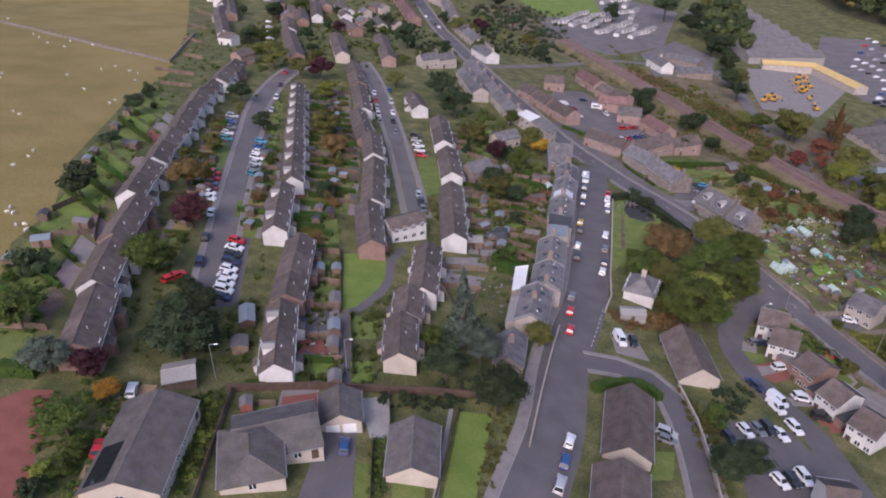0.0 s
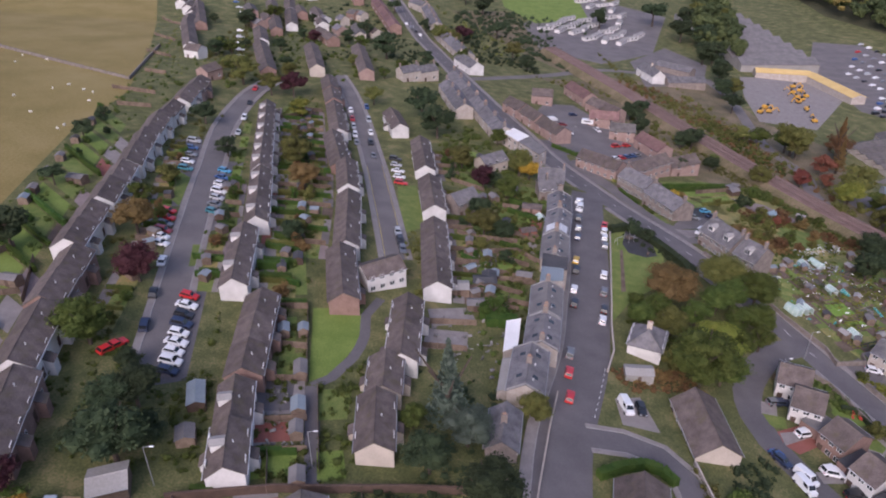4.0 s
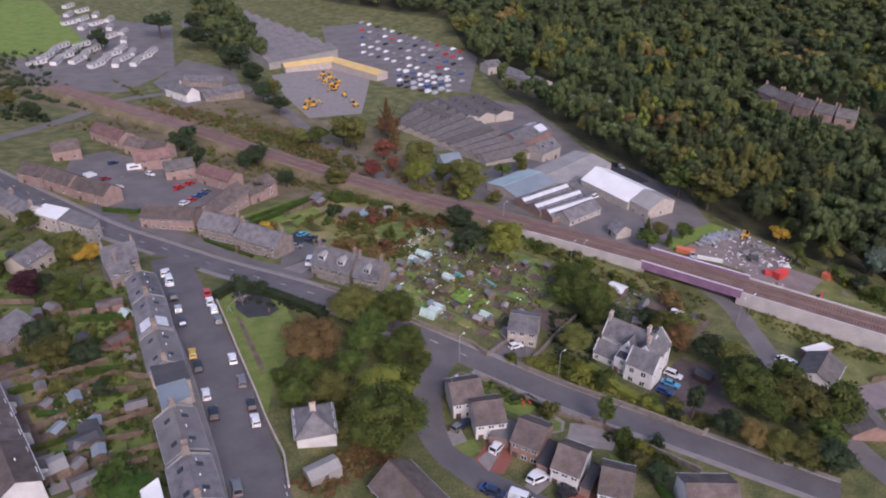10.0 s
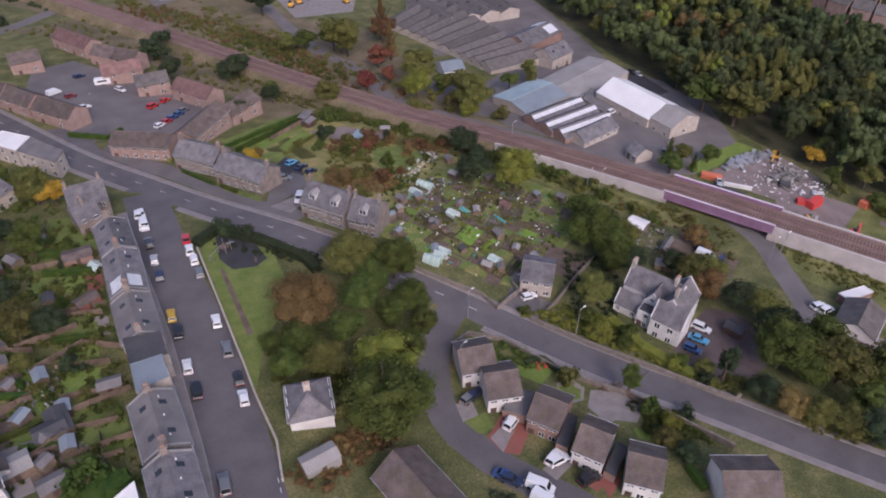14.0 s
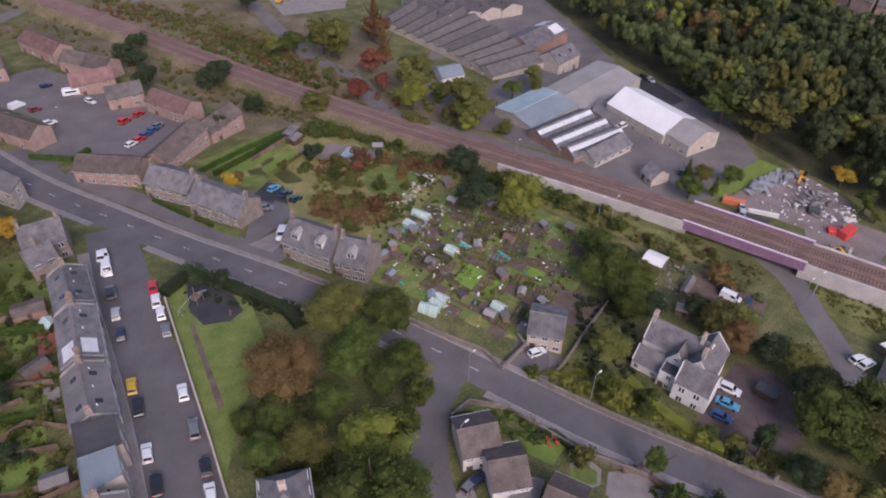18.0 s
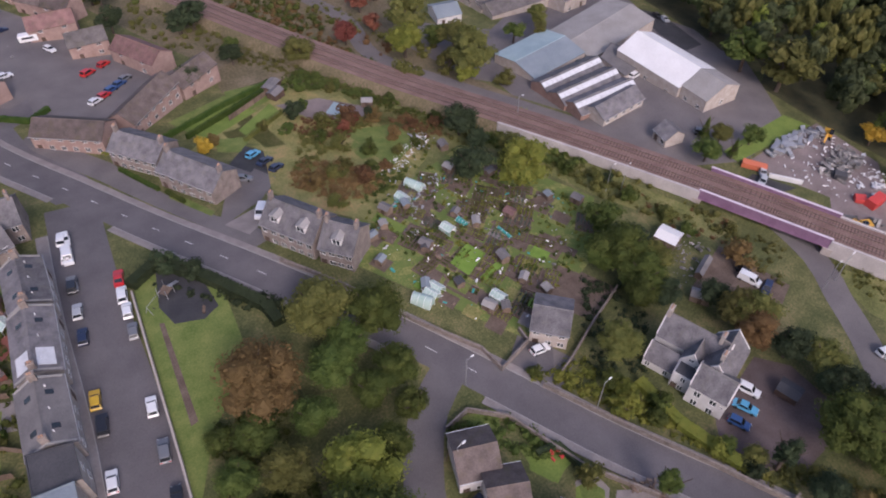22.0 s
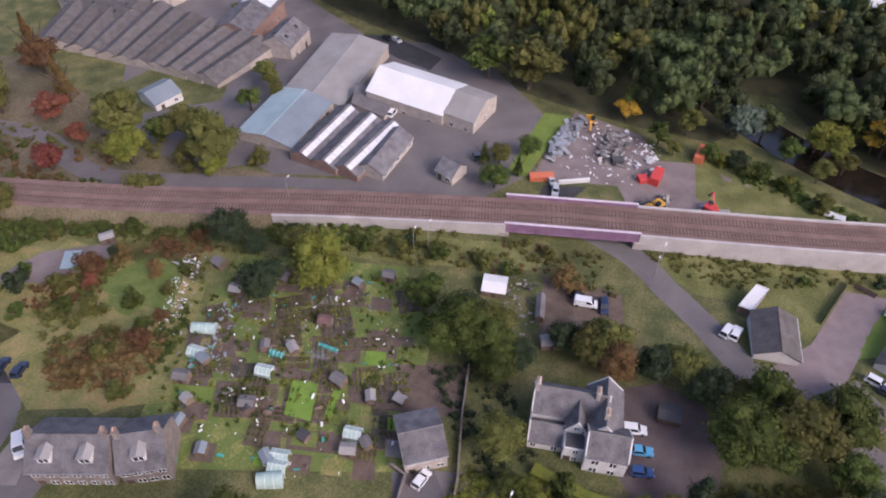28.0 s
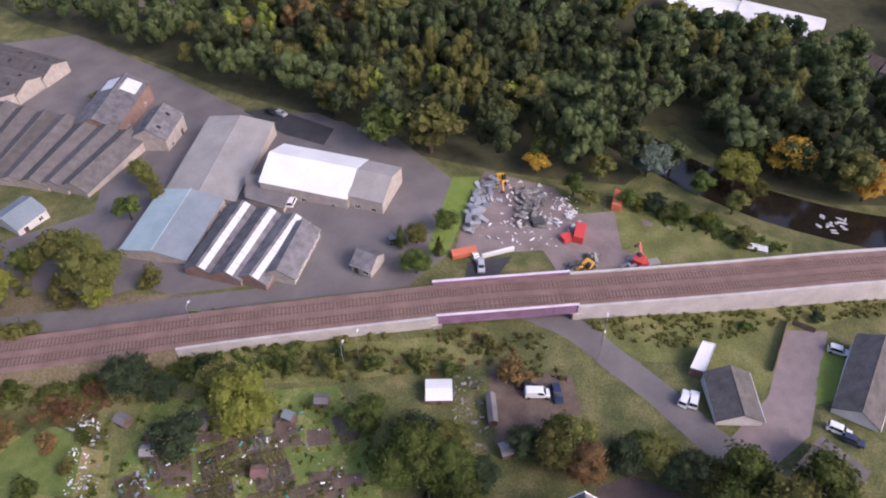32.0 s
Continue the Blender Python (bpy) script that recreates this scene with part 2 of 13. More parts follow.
M = dict(
    turf=mat("rough_grass", (0.058, 0.068, 0.023), (0.205, 0.172, 0.078), 0.2, 2.5, 0.95, 0.7, mixc=(0.105, 0.112, 0.04)),
    lawn=mat("mown_lawn", (0.115, 0.17, 0.03), (0.19, 0.245, 0.055), 0.2, 3.0, 0.95, 0.4),
    lawn2=mat("garden_lawn", (0.09, 0.135, 0.028), (0.185, 0.21, 0.06), 0.35, 3.0, 0.95, 0.4),
    field=mat("dry_pasture", (0.19, 0.145, 0.045), (0.28, 0.215, 0.085), 0.045, 1.5, 0.95, 0.4, mixc=(0.235, 0.18, 0.06)),
    brush=mat("undergrowth", (0.14, 0.142, 0.042), (0.36, 0.245, 0.11), 0.2, 2.2, 0.95, 0.9, mixc=(0.23, 0.215, 0.075)),
    plotgrass=mat("allotment_grass", (0.11, 0.16, 0.035), (0.29, 0.27, 0.09), 0.4, 2.2, 0.95, 0.7, mixc=(0.135, 0.17, 0.045)),
    limecrop=mat("bright_crop", (0.13, 0.22, 0.03), (0.19, 0.30, 0.05), 0.6, 5.0, 0.9, 0.8),
    forecourt=mat("brown_chippings", (0.085, 0.062, 0.058), (0.15, 0.115, 0.108), 0.25, 5.0, 0.9, 0.35),
    verge=mat("long_bank_grass", (0.09, 0.10, 0.03), (0.24, 0.215, 0.09), 0.15, 2.5, 0.95, 0.7, mixc=(0.15, 0.155, 0.05)),
    scrubland=mat("scrubby_ground", (0.085, 0.078, 0.04), (0.215, 0.165, 0.11), 0.1, 1.6, 0.95, 0.9, mixc=(0.145, 0.118, 0.066)),
    soil=mat("bare_soil", (0.09, 0.064, 0.05), (0.175, 0.13, 0.10), 0.4, 4.0, 0.95, 0.6),
    # woodland ground, its tone darkened to hold the shade beneath the trees
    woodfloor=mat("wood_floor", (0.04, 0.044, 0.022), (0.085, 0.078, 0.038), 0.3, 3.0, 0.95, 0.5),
    asphalt=mat("asphalt", (0.098, 0.089, 0.092), (0.152, 0.137, 0.139), 0.16, 5.0, 0.8, 0.25),
    asphalt2=mat("worn_asphalt", (0.121, 0.108, 0.107), (0.186, 0.166, 0.160), 0.12, 5.0, 0.85, 0.25),
    darkasphalt=mat("new_asphalt", (0.035, 0.035, 0.038), (0.06, 0.058, 0.06), 0.3, 5.0, 0.75, 0.25),
    paving=mat("paving", (0.20, 0.175, 0.165), (0.28, 0.25, 0.235), 0.5, 5.0, 0.85, 0.25),
    pinkpave=mat("pink_paving", (0.20, 0.155, 0.15), (0.27, 0.215, 0.205), 0.4, 5.0, 0.85, 0.25),
    concrete=mat("concrete", (0.25, 0.235, 0.22), (0.37, 0.35, 0.33), 0.3, 4.0, 0.85, 0.25),
    kerb=mat("kerb_stone", (0.26, 0.245, 0.235), (0.34, 0.32, 0.31), 0.7, 6.0, 0.8, 0.2),
    redway=mat("red_chippings", (0.21, 0.075, 0.055), (0.29, 0.11, 0.085), 0.3, 6.0, 0.9, 0.3),
    gravel=mat("sandy_gravel", (0.33, 0.22, 0.12), (0.45, 0.31, 0.18), 0.3, 6.0, 0.9, 0.4),
    ballast=mat("rust_ballast", (0.15, 0.092, 0.078), (0.235, 0.155, 0.132), 0.25, 7.0, 0.95, 0.6),
    harl=mat("white_harling", (0.50, 0.475, 0.455), (0.69, 0.665, 0.645), 0.35, 6.0, 0.9, 0.25),
    cream=mat("cream_render", (0.42, 0.36, 0.30), (0.54, 0.47, 0.40), 0.4, 6.0, 0.9, 0.25),
    brick=mat("brown_brick", (0.20, 0.125, 0.10), (0.31, 0.20, 0.165), 0.5, 8.0, 0.9, 0.3),
    pinkstone=mat("pink_stone", (0.25, 0.168, 0.142), (0.36, 0.255, 0.222), 0.5, 5.0, 0.9, 0.4),
    stone=mat("grey_stone", (0.16, 0.13, 0.115), (0.30, 0.25, 0.22), 0.6, 4.0, 0.9, 0.5),
    palestone=mat("pale_stone", (0.33, 0.28, 0.24), (0.46, 0.41, 0.37), 0.6, 4.0, 0.9, 0.4),
    drystone=mat("dry_stone", (0.14, 0.115, 0.10), (0.26, 0.22, 0.19), 0.8, 3.0, 0.95, 0.8),
    tile=roofmat("brown_tiles", (0.085, 0.067, 0.061), (0.142, 0.111, 0.10), (0.105, 0.088, 0.048), mossy=0.65),
    tileg=roofmat("grey_tiles", (0.085, 0.076, 0.074), (0.135, 0.119, 0.114)),
    slate=roofmat("slates", (0.095, 0.09, 0.096), (0.185, 0.172, 0.178), (0.17, 0.155, 0.13), 0.25),
    redtile=roofmat("red_tiles", (0.14, 0.078, 0.072), (0.205, 0.118, 0.108)),
    felt=mat("roof_felt", (0.12, 0.112, 0.112), (0.20, 0.185, 0.18), 0.3, 5.0, 0.85, 0.2),
    darkfelt=mat("dark_felt", (0.05, 0.05, 0.055), (0.085, 0.082, 0.085), 0.3, 5.0, 0.8, 0.2),
    sheet=mat("asbestos_sheet", (0.24, 0.225, 0.21), (0.33, 0.31, 0.295), 0.2, 3.0, 0.85, 0.2),
    bluesheet=mat("pale_blue_sheet", (0.25, 0.33, 0.35), (0.34, 0.43, 0.45), 0.2, 3.0, 0.6, 0.1),
    greysheet=mat("blue_grey_sheet", (0.17, 0.20, 0.225), (0.23, 0.265, 0.29), 0.2, 3.0, 0.6, 0.1),
    whitesheet=mat("white_sheet", (0.63, 0.615, 0.60), (0.76, 0.745, 0.73), 0.15, 3.0, 0.55, 0.05),
    yellowsheet=mat("yellow_sheet", (0.52, 0.36, 0.13), (0.62, 0.45, 0.19), 0.2, 3.0, 0.6, 0.1),
    skylight=mat("rooflight_panel", (0.50, 0.505, 0.52), (0.66, 0.665, 0.68), 0.6, 4.0, 0.35, 0.0),
    yardsoil=mat("trodden_yard", (0.15, 0.115, 0.108), (0.27, 0.22, 0.205), 0.15, 4.0, 0.95, 0.5),
    palewall=mat("pale_concrete_wall", (0.38, 0.345, 0.33), (0.52, 0.48, 0.46), 0.25, 3.0, 0.9, 0.3),
    mauve=mat("faded_mauve_paint", (0.52, 0.43, 0.49), (0.68, 0.60, 0.65), 0.5, 4.0, 0.7, 0.1),
    purple=mat("purple_paint", (0.20, 0.11, 0.18), (0.29, 0.175, 0.26), 0.4, 4.0, 0.6, 0.15),
    wood=mat("weathered_timber", (0.115, 0.08, 0.058), (0.21, 0.155, 0.118), 0.8, 9.0, 0.9, 0.3, rnd=0.25),
    darkwood=mat("stained_timber", (0.07, 0.045, 0.035), (0.12, 0.08, 0.06), 0.8, 9.0, 0.85, 0.3),
    trim=mat("white_paint", (0.72, 0.71, 0.70), (0.82, 0.81, 0.80), 1.0, 8.0, 0.5, 0.05),
    markings=mat("road_paint", (0.55, 0.54, 0.53), (0.72, 0.71, 0.70), 2.0, 9.0, 0.7, 0.1),
    yellowline=mat("yellow_road_paint", (0.55, 0.42, 0.12), (0.62, 0.48, 0.16), 2.0, 9.0, 0.7, 0.1),
    bark=mat("bark", (0.06, 0.045, 0.035), (0.12, 0.09, 0.07), 1.0, 9.0, 0.95, 0.6),
    glass=plain("window_glass", (0.03, 0.035, 0.04), 0.08, 0.0, 0.0, 0.6),
    carglass=plain("car_glass", (0.02, 0.022, 0.025), 0.06, 0.0, 0.0, 0.6),
    rubber=plain("tyre_rubber", (0.02, 0.02, 0.02), 0.85),
    chrome=plain("light_lens", (0.7, 0.7, 0.7), 0.15),
    redlens=plain("red_lens", (0.4, 0.02, 0.02), 0.2),
    steel=mat("galvanised_steel", (0.35, 0.35, 0.36), (0.48, 0.48, 0.48), 0.6, 8.0, 0.5, 0.1, 0.6),
    rail=mat("rail_steel", (0.20, 0.13, 0.10), (0.32, 0.25, 0.22), 0.6, 8.0, 0.5, 0.1, 0.5),
    scrap=mat("scrap_metal", (0.08, 0.07, 0.065), (0.32, 0.30, 0.28), 0.8, 5.0, 0.7, 0.4, isl=0.5),
    plasticteal=plain("teal_plastic", (0.05, 0.30, 0.27), 0.6),
    polytunnel=mat("polythene", (0.30, 0.42, 0.37), (0.44, 0.54, 0.50), 0.8, 5.0, 0.35, 0.1),
    water=plain("river_water", (0.018, 0.014, 0.010), 0.12, 0.0, 0.0, 0.5),
    foam=mat("white_water", (0.35, 0.34, 0.33), (0.6, 0.6, 0.6), 0.9, 3.0, 0.6, 0.3),
    machred=plain("red_machine_paint", (0.55, 0.06, 0.05), 0.5),
    machorange=plain("faded_orange_paint", (0.58, 0.16, 0.08), 0.6),
    machyellow=plain("yellow_machine_paint", (0.62, 0.33, 0.04), 0.5),
    wool=plain("fleece", (0.62, 0.58, 0.50), 0.95),
    pot=plain("clay_pot", (0.42, 0.24, 0.15), 0.8),
)
for key, a, b, c in (
        ("green", (0.026, 0.038, 0.010), (0.062, 0.080, 0.019), (0.130, 0.148, 0.040)),
        ("dark", (0.018, 0.027, 0.014), (0.036, 0.050, 0.024), (0.070, 0.088, 0.044)),
        ("wood", (0.033, 0.041, 0.016), (0.066, 0.079, 0.030), (0.125, 0.136, 0.052)),
        ("deep", (0.024, 0.032, 0.014), (0.047, 0.060, 0.025), (0.088, 0.102, 0.044)),
        ("olive", (0.045, 0.048, 0.014), (0.098, 0.098, 0.028), (0.182, 0.168, 0.053)),
        ("lime", (0.070, 0.084, 0.017), (0.147, 0.161, 0.031), (0.266, 0.252, 0.056)),
        ("orange", (0.070, 0.054, 0.020), (0.150, 0.108, 0.040), (0.235, 0.172, 0.068)),
        ("gold", (0.140, 0.087, 0.014), (0.308, 0.189, 0.028), (0.504, 0.329, 0.063)),
        ("copper", (0.031, 0.011, 0.014), (0.063, 0.024, 0.027), (0.105, 0.049, 0.049)),
        ("red", (0.085, 0.032, 0.022), (0.165, 0.062, 0.040), (0.25, 0.108, 0.070)),
        ("bluegreen", (0.039, 0.053, 0.039), (0.081, 0.101, 0.076), (0.154, 0.175, 0.140)),
        ("hedge", (0.020, 0.042, 0.010), (0.048, 0.080, 0.017), (0.095, 0.135, 0.033)),
        ("rust", (0.060, 0.040, 0.018), (0.135, 0.082, 0.036), (0.220, 0.132, 0.062))):
    M["leaf_" + key] = leafmat("leaves_" + key, [v * 2.05 for v in a], [v * 1.45 for v in b], [v * 1.15 for v in c])
PAINT = {}
for key, c in dict(white=(0.72, 0.72, 0.72), silver=(0.42, 0.43, 0.44), grey=(0.16, 0.165, 0.175), black=(0.02, 0.02, 0.023), blue=(0.03, 0.08, 0.22),
                   lightblue=(0.09, 0.33, 0.52), red=(0.50, 0.02, 0.02), darkred=(0.20, 0.02, 0.025), darkblue=(0.02, 0.03, 0.07), yellow=(0.55, 0.34, 0.02),
                   beige=(0.45, 0.38, 0.28), teal=(0.05, 0.20, 0.24)).items():
    PAINT[key] = plain("car_paint_" + key, c, 0.3, 0.0, 0.5)


# ---------------- mesh helpers ----------------
def mesh_of(bm, name, material):
    me = bpy.data.meshes.new(name)
    bm.normal_update()
    bm.to_mesh(me)
    bm.free()
    if material:
        me.materials.append(material)
    return me


def part(name, bm, material, parent=None, label="", m=None):
    me = bm if isinstance(bm, bpy.types.Mesh) else mesh_of(bm, name, material)
    ob = new(name, me)
    if parent:
        ob.parent = parent
    if m is not None:
        ob.matrix_basis = m
    if label:
        ob["label"] = label
    return ob


def thing(name, m, label, category, group="", kind=""):
    e = new(name)
    e.empty_display_size = 0.3
    e.matrix_basis = m
    return tagged(e, label, category, group, kind)


def box(bm, x0, x1, y0, y1, z0, z1, m=None):
    vs = [bm.verts.new((x, y, z)) for z in (z0, z1) for x, y in ((x0, y0), (x1, y0), (x1, y1), (x0, y1))]
    for q in ((3, 2, 1, 0), (4, 5, 6, 7), (0, 1, 5, 4), (1, 2, 6, 5), (2, 3, 7, 6), (3, 0, 4, 7)):
        bm.faces.new([vs[i] for i in q])
    if m is not None:
        bmesh.ops.transform(bm, matrix=m, verts=vs)
    return vs


def boxmesh(x0, x1, y0, y1, z0, z1, bev=0.0):
    bm = bmesh.new()
    box(bm, x0, x1, y0, y1, z0, z1)
    if bev:
        bmesh.ops.bevel(bm, geom=list(bm.edges), offset=bev, segments=1, affect='EDGES')
    return bm


def prism(bm, ring, a, b, axis="x"):
    """A closed solid: the ring of (u, z) swept along the axis from a to b."""
    put = (lambda s, u, z: (s, u, z)) if axis == "x" else (lambda s, u, z: (u, s, z))
    lo = [bm.verts.new(put(a, u, z)) for u, z in ring]
    hi = [bm.verts.new(put(b, u, z)) for u, z in ring]
    n = len(ring)
    bm.faces.new(lo[::-1])
    bm.faces.new(hi)
    for i in range(n):
        bm.faces.new((lo[i], lo[(i + 1) % n], hi[(i + 1) % n], hi[i]))
    bmesh.ops.recalc_face_normals(bm, faces=bm.faces)


def cyl(bm, r0, r1, z0, z1, n=8, cx=0.0, cy=0.0, m=None):
    lo = [bm.verts.new((cx + r0 * math.cos(2 * math.pi * i / n), cy + r0 * math.sin(2 * math.pi * i / n), z0)) for i in range(n)]
    hi = [bm.verts.new((cx + r1 * math.cos(2 * math.pi * i / n), cy + r1 * math.sin(2 * math.pi * i / n), z1)) for i in range(n)]
    bm.faces.new(lo[::-1])
    bm.faces.new(hi)
    for i in range(n):
        bm.faces.new((lo[i], lo[(i + 1) % n], hi[(i + 1) % n], hi[i]))
    if m is not None:
        bmesh.ops.transform(bm, matrix=m, verts=lo + hi)


def patch(name, pts, material, lift, label="", category="", cell=5.0, kind="structure"):
    """A piece of ground cover that follows the hillside."""
    bm = bmesh.new()
    bm.faces.new([bm.verts.new((x, y, 0)) for x, y in pts])
    xs, ys = [p[0] for p in pts], [p[1] for p in pts]
    for lo, hi, ax in ((min(xs), max(xs), 0), (min(ys), max(ys), 1)):
        k = math.floor(lo / cell) + 1
        while k * cell < hi:
            co, no = [0, 0, 0], [0, 0, 0]
            co[ax], no[ax] = k * cell, 1
            bmesh.ops.bisect_plane(bm, geom=bm.verts[:] + bm.edges[:] + bm.faces[:], plane_co=co, plane_no=no)
            k += 1
    for v in bm.verts:
        v.co.z = G(v.co.x, v.co.y) + lift
    bmesh.ops.recalc_face_normals(bm, faces=bm.faces)
    if sum(f.normal.z for f in bm.faces) < 0:
        bmesh.ops.reverse_faces(bm, faces=bm.faces)
    ob = part(name, bm, material)
    return tagged(ob, label, category or name.split("_")[-1], "", kind)


def smooth_line(pts, step=4.0):
    """Points along a gliding curve through pts."""
    out = []
    P = [Vector((*p, 0)) for p in pts]
    P = [2 * P[0] - P[1]] + P + [2 * P[-1] - P[-2]]
    for i in range(1, len(P) - 2):
        n = max(1, int((P[i + 1] - P[i]).length / step))
        for k in range(n):
            t = k / n
            a, b, c, d = P[i - 1], P[i], P[i + 1], P[i + 2]
            out.append(0.5 * ((2 * b) + (c - a) * t + (2 * a - 5 * b + 4 * c - d) * t * t + (3 * b - a - 3 * c + d) * t ** 3))
    out.append(P[-2])
    return out


def normals_of(line):
    ns = []
    for i in range(len(line)):
        d = line[min(i + 1, len(line) - 1)] - line[max(i - 1, 0)]
        ns.append(Vector((-d.y, d.x, 0)).normalized())
    return ns


def strip(name, pts, o0, o1, material, lift, thick=0.0, label="", category="road", step=4.0, kind="structure", heights=None):
    """A band along a line between two offsets (left is positive); with thick it has raised sides."""
    line = smooth_line(pts, step)
    ns = normals_of(line)
    bm = bmesh.new()
    cols = max(1, int(abs(o1 - o0) / 4))
    rows = []
    for p, n in zip(line, ns):
        row = []
        for k in range(cols + 1):
            q = p + n * (o0 + (o1 - o0) * k / cols)
            row.append(bm.verts.new((q.x, q.y, G(q.x, q.y) + lift)))
        rows.append(row)
    for a, b in zip(rows, rows[1:]):
        for k in range(cols):
            bm.faces.new((a[k], b[k], b[k + 1], a[k + 1]))
        if thick:
            for k, s in ((0, 1), (cols, -1)):
                lo = [bm.verts.new(v.co - Vector((0, 0, thick))) for v in (a[k], b[k])]
                bm.faces.new((a[k], lo[0], lo[1], b[k]))
    bmesh.ops.recalc_face_normals(bm, faces=bm.faces)
    if sum(f.normal.z for f in bm.faces) < 0:
        bmesh.ops.reverse_faces(bm, faces=bm.faces)
    ob = part(name, bm, material)
    return tagged(ob, label, category, "", kind)


def run_wall(name, pts, h, th, material, label, category="wall", kind="structure", cope=None, step=3.0, smooth=False, base=None):
    """A wall or hedge of even height along a line, stepping with the ground."""
    line = smooth_line(pts, step) if smooth else []
    if not smooth:
        for (x0, y0), (x1, y1) in zip(pts, pts[1:]):
            n = max(1, int(math.hypot(x1 - x0, y1 - y0) / step))
            line += [Vector((x0 + (x1 - x0) * k / n, y0 + (y1 - y0) * k / n, 0)) for k in range(n)]
        line.append(Vector((*pts[-1], 0)))
    ns = normals_of(line)
    bm = bmesh.new()
    secs = []
    for p, n in zip(line, ns):
        g = G(p.x, p.y) if base is None else base
        l, r = p + n * th / 2, p - n * th / 2
        secs.append([bm.verts.new((*q.xy, z)) for q, z in ((l, g - 0.4), (l, g + h), (r, g + h), (r, g - 0.4))])
    for a, b in zip(secs, secs[1:]):
        for i in range(3):
            bm.faces.new((a[i], a[i + 1], b[i + 1], b[i]))
    bm.faces.new(secs[0])
    bm.faces.new(secs[-1][::-1])
    bmesh.ops.recalc_face_normals(bm, faces=bm.faces)
    ob = part(name, bm, material)
    return tagged(ob, label, category, "", kind)


def placed(x, y, a=0.0, dz=0.0):
    return pose(x, y, G(x, y) + dz, 0, 0, a)


# ---------------- builders: houses ----------------
def win_frame(bm, w, h, mullion=True):
    """One moulded frame: a block whose lights are set back, with a sill."""
    xs = (-w / 2, 0, w / 2) if mullion else (-w / 2, w / 2)
    fr = [[bm.verts.new((x, -0.07, z)) for x in xs] for z in (0, h)]
    bk = [[bm.verts.new((x, 0.03, z)) for x in xs] for z in (0, h)]
    fronts = []
    for i in range(len(xs) - 1):
        fronts.append(bm.faces.new((fr[0][i], fr[0][i + 1], fr[1][i + 1], fr[1][i])))
        bm.faces.new((bk[0][i + 1], bk[0][i], bk[1][i], bk[1][i + 1]))
        bm.faces.new((fr[1][i], fr[1][i + 1], bk[1][i + 1], bk[1][i]))
        bm.faces.new((bk[0][i], bk[0][i + 1], fr[0][i + 1], fr[0][i]))
    bm.faces.new((fr[0][0], fr[1][0], bk[1][0], bk[0][0]))
    bm.faces.new((fr[1][-1], fr[0][-1], bk[0][-1], bk[1][-1]))
    bm.normal_update()
    bmesh.ops.inset_individual(bm, faces=fronts, thickness=0.08, depth=-0.04)
    return fronts


WIN = {}


def window_meshes(w, h):
    if (w, h) not in WIN:
        bm = bmesh.new()
        win_frame(bm, w, h)
        f = mesh_of(bm, "window", M["trim"])
        bm = bmesh.new()
        box(bm, 0.07, w / 2 - 0.07, -0.042, -0.025, 0.07, h - 0.07)
        WIN[(w, h)] = (f, mesh_of(bm, "pane", M["glass"]))
    return WIN[(w, h)]


FARWIN = {}


def add_window(parent, w, h, m, panes=True):
    if not panes:
        if (w, h) not in FARWIN:
            bm = bmesh.new()
            for f in win_frame(bm, w, h):
                f.material_index = 1
            FARWIN[(w, h)] = mesh_of(bm, "window", M["trim"])
            FARWIN[(w, h)].materials.append(M["glass"])
        return part("window", FARWIN[(w, h)], None, parent, m=m)
    f, g = window_meshes(w, h)
    ob = part("window", f, None, parent, m=m)
    part("pane", g, None, ob)
    part("pane", g, None, ob, m=pose(-w / 2, 0, 0))
    return ob


DOORS = {}


def add_door(parent, m, material):
    if material.name not in DOORS:
        bm = bmesh.new()
        box(bm, -0.48, 0.48, -0.05, 0.03, 0, 2.05)
        box(bm, -0.56, -0.48, -0.08, 0.04, 0, 2.13)
        box(bm, 0.48, 0.56, -0.08, 0.04, 0, 2.13)
        DOORS[material.name] = mesh_of(bm, "door", material)
    return part("door", DOORS[material.name], None, parent, m=m)


CHIM = {}


def add_chimney(parent, x, z, wall, pots=2, w=0.6, l=1.1, h=1.4, y=0.0):
    key = (wall.name, w, l, h)
    if key not in CHIM:
        bm = bmesh.new()
        box(bm, -w / 2, w / 2, -l / 2, l / 2, -0.9, h)
        box(bm, -w / 2 - 0.07, w / 2 + 0.07, -l / 2 - 0.07, l / 2 + 0.07, h, h + 0.14)
        a = mesh_of(bm, "chimney", wall)
        bm = bmesh.new()
        cyl(bm, 0.13, 0.10, 0, 0.45, 8)
        CHIM[key] = (a, mesh_of(bm, "chimney_pot", M["pot"]))
    a, b = CHIM[key]
    ob = part("chimney", a, None, parent, m=pose(x, y, z))
    for i in range(pots):
        part("chimney_pot", b, None, ob, m=pose(0, (i - (pots - 1) / 2) * 0.36, h + 0.14))


def slab_between(bm, a, b, c, d, t):
    """A roof slope: four corners of its upper face, and a thickness."""
    n = (Vector(b) - Vector(a)).cross(Vector(d) - Vector(a)).normalized()
    if n.z < 0:
        n = -n
    up = [bm.verts.new(Vector(p)) for p in (a, b, c, d)]
    lo = [bm.verts.new(Vector(p) - n * t) for p in (a, b, c, d)]
    bm.faces.new(up)
    bm.faces.new(lo[::-1])
    for i in range(4):
        j = (i + 1) % 4
        bm.faces.new((up[i], lo[i], lo[j], up[j]))
    bmesh.ops.recalc_face_normals(bm, faces=bm.faces)


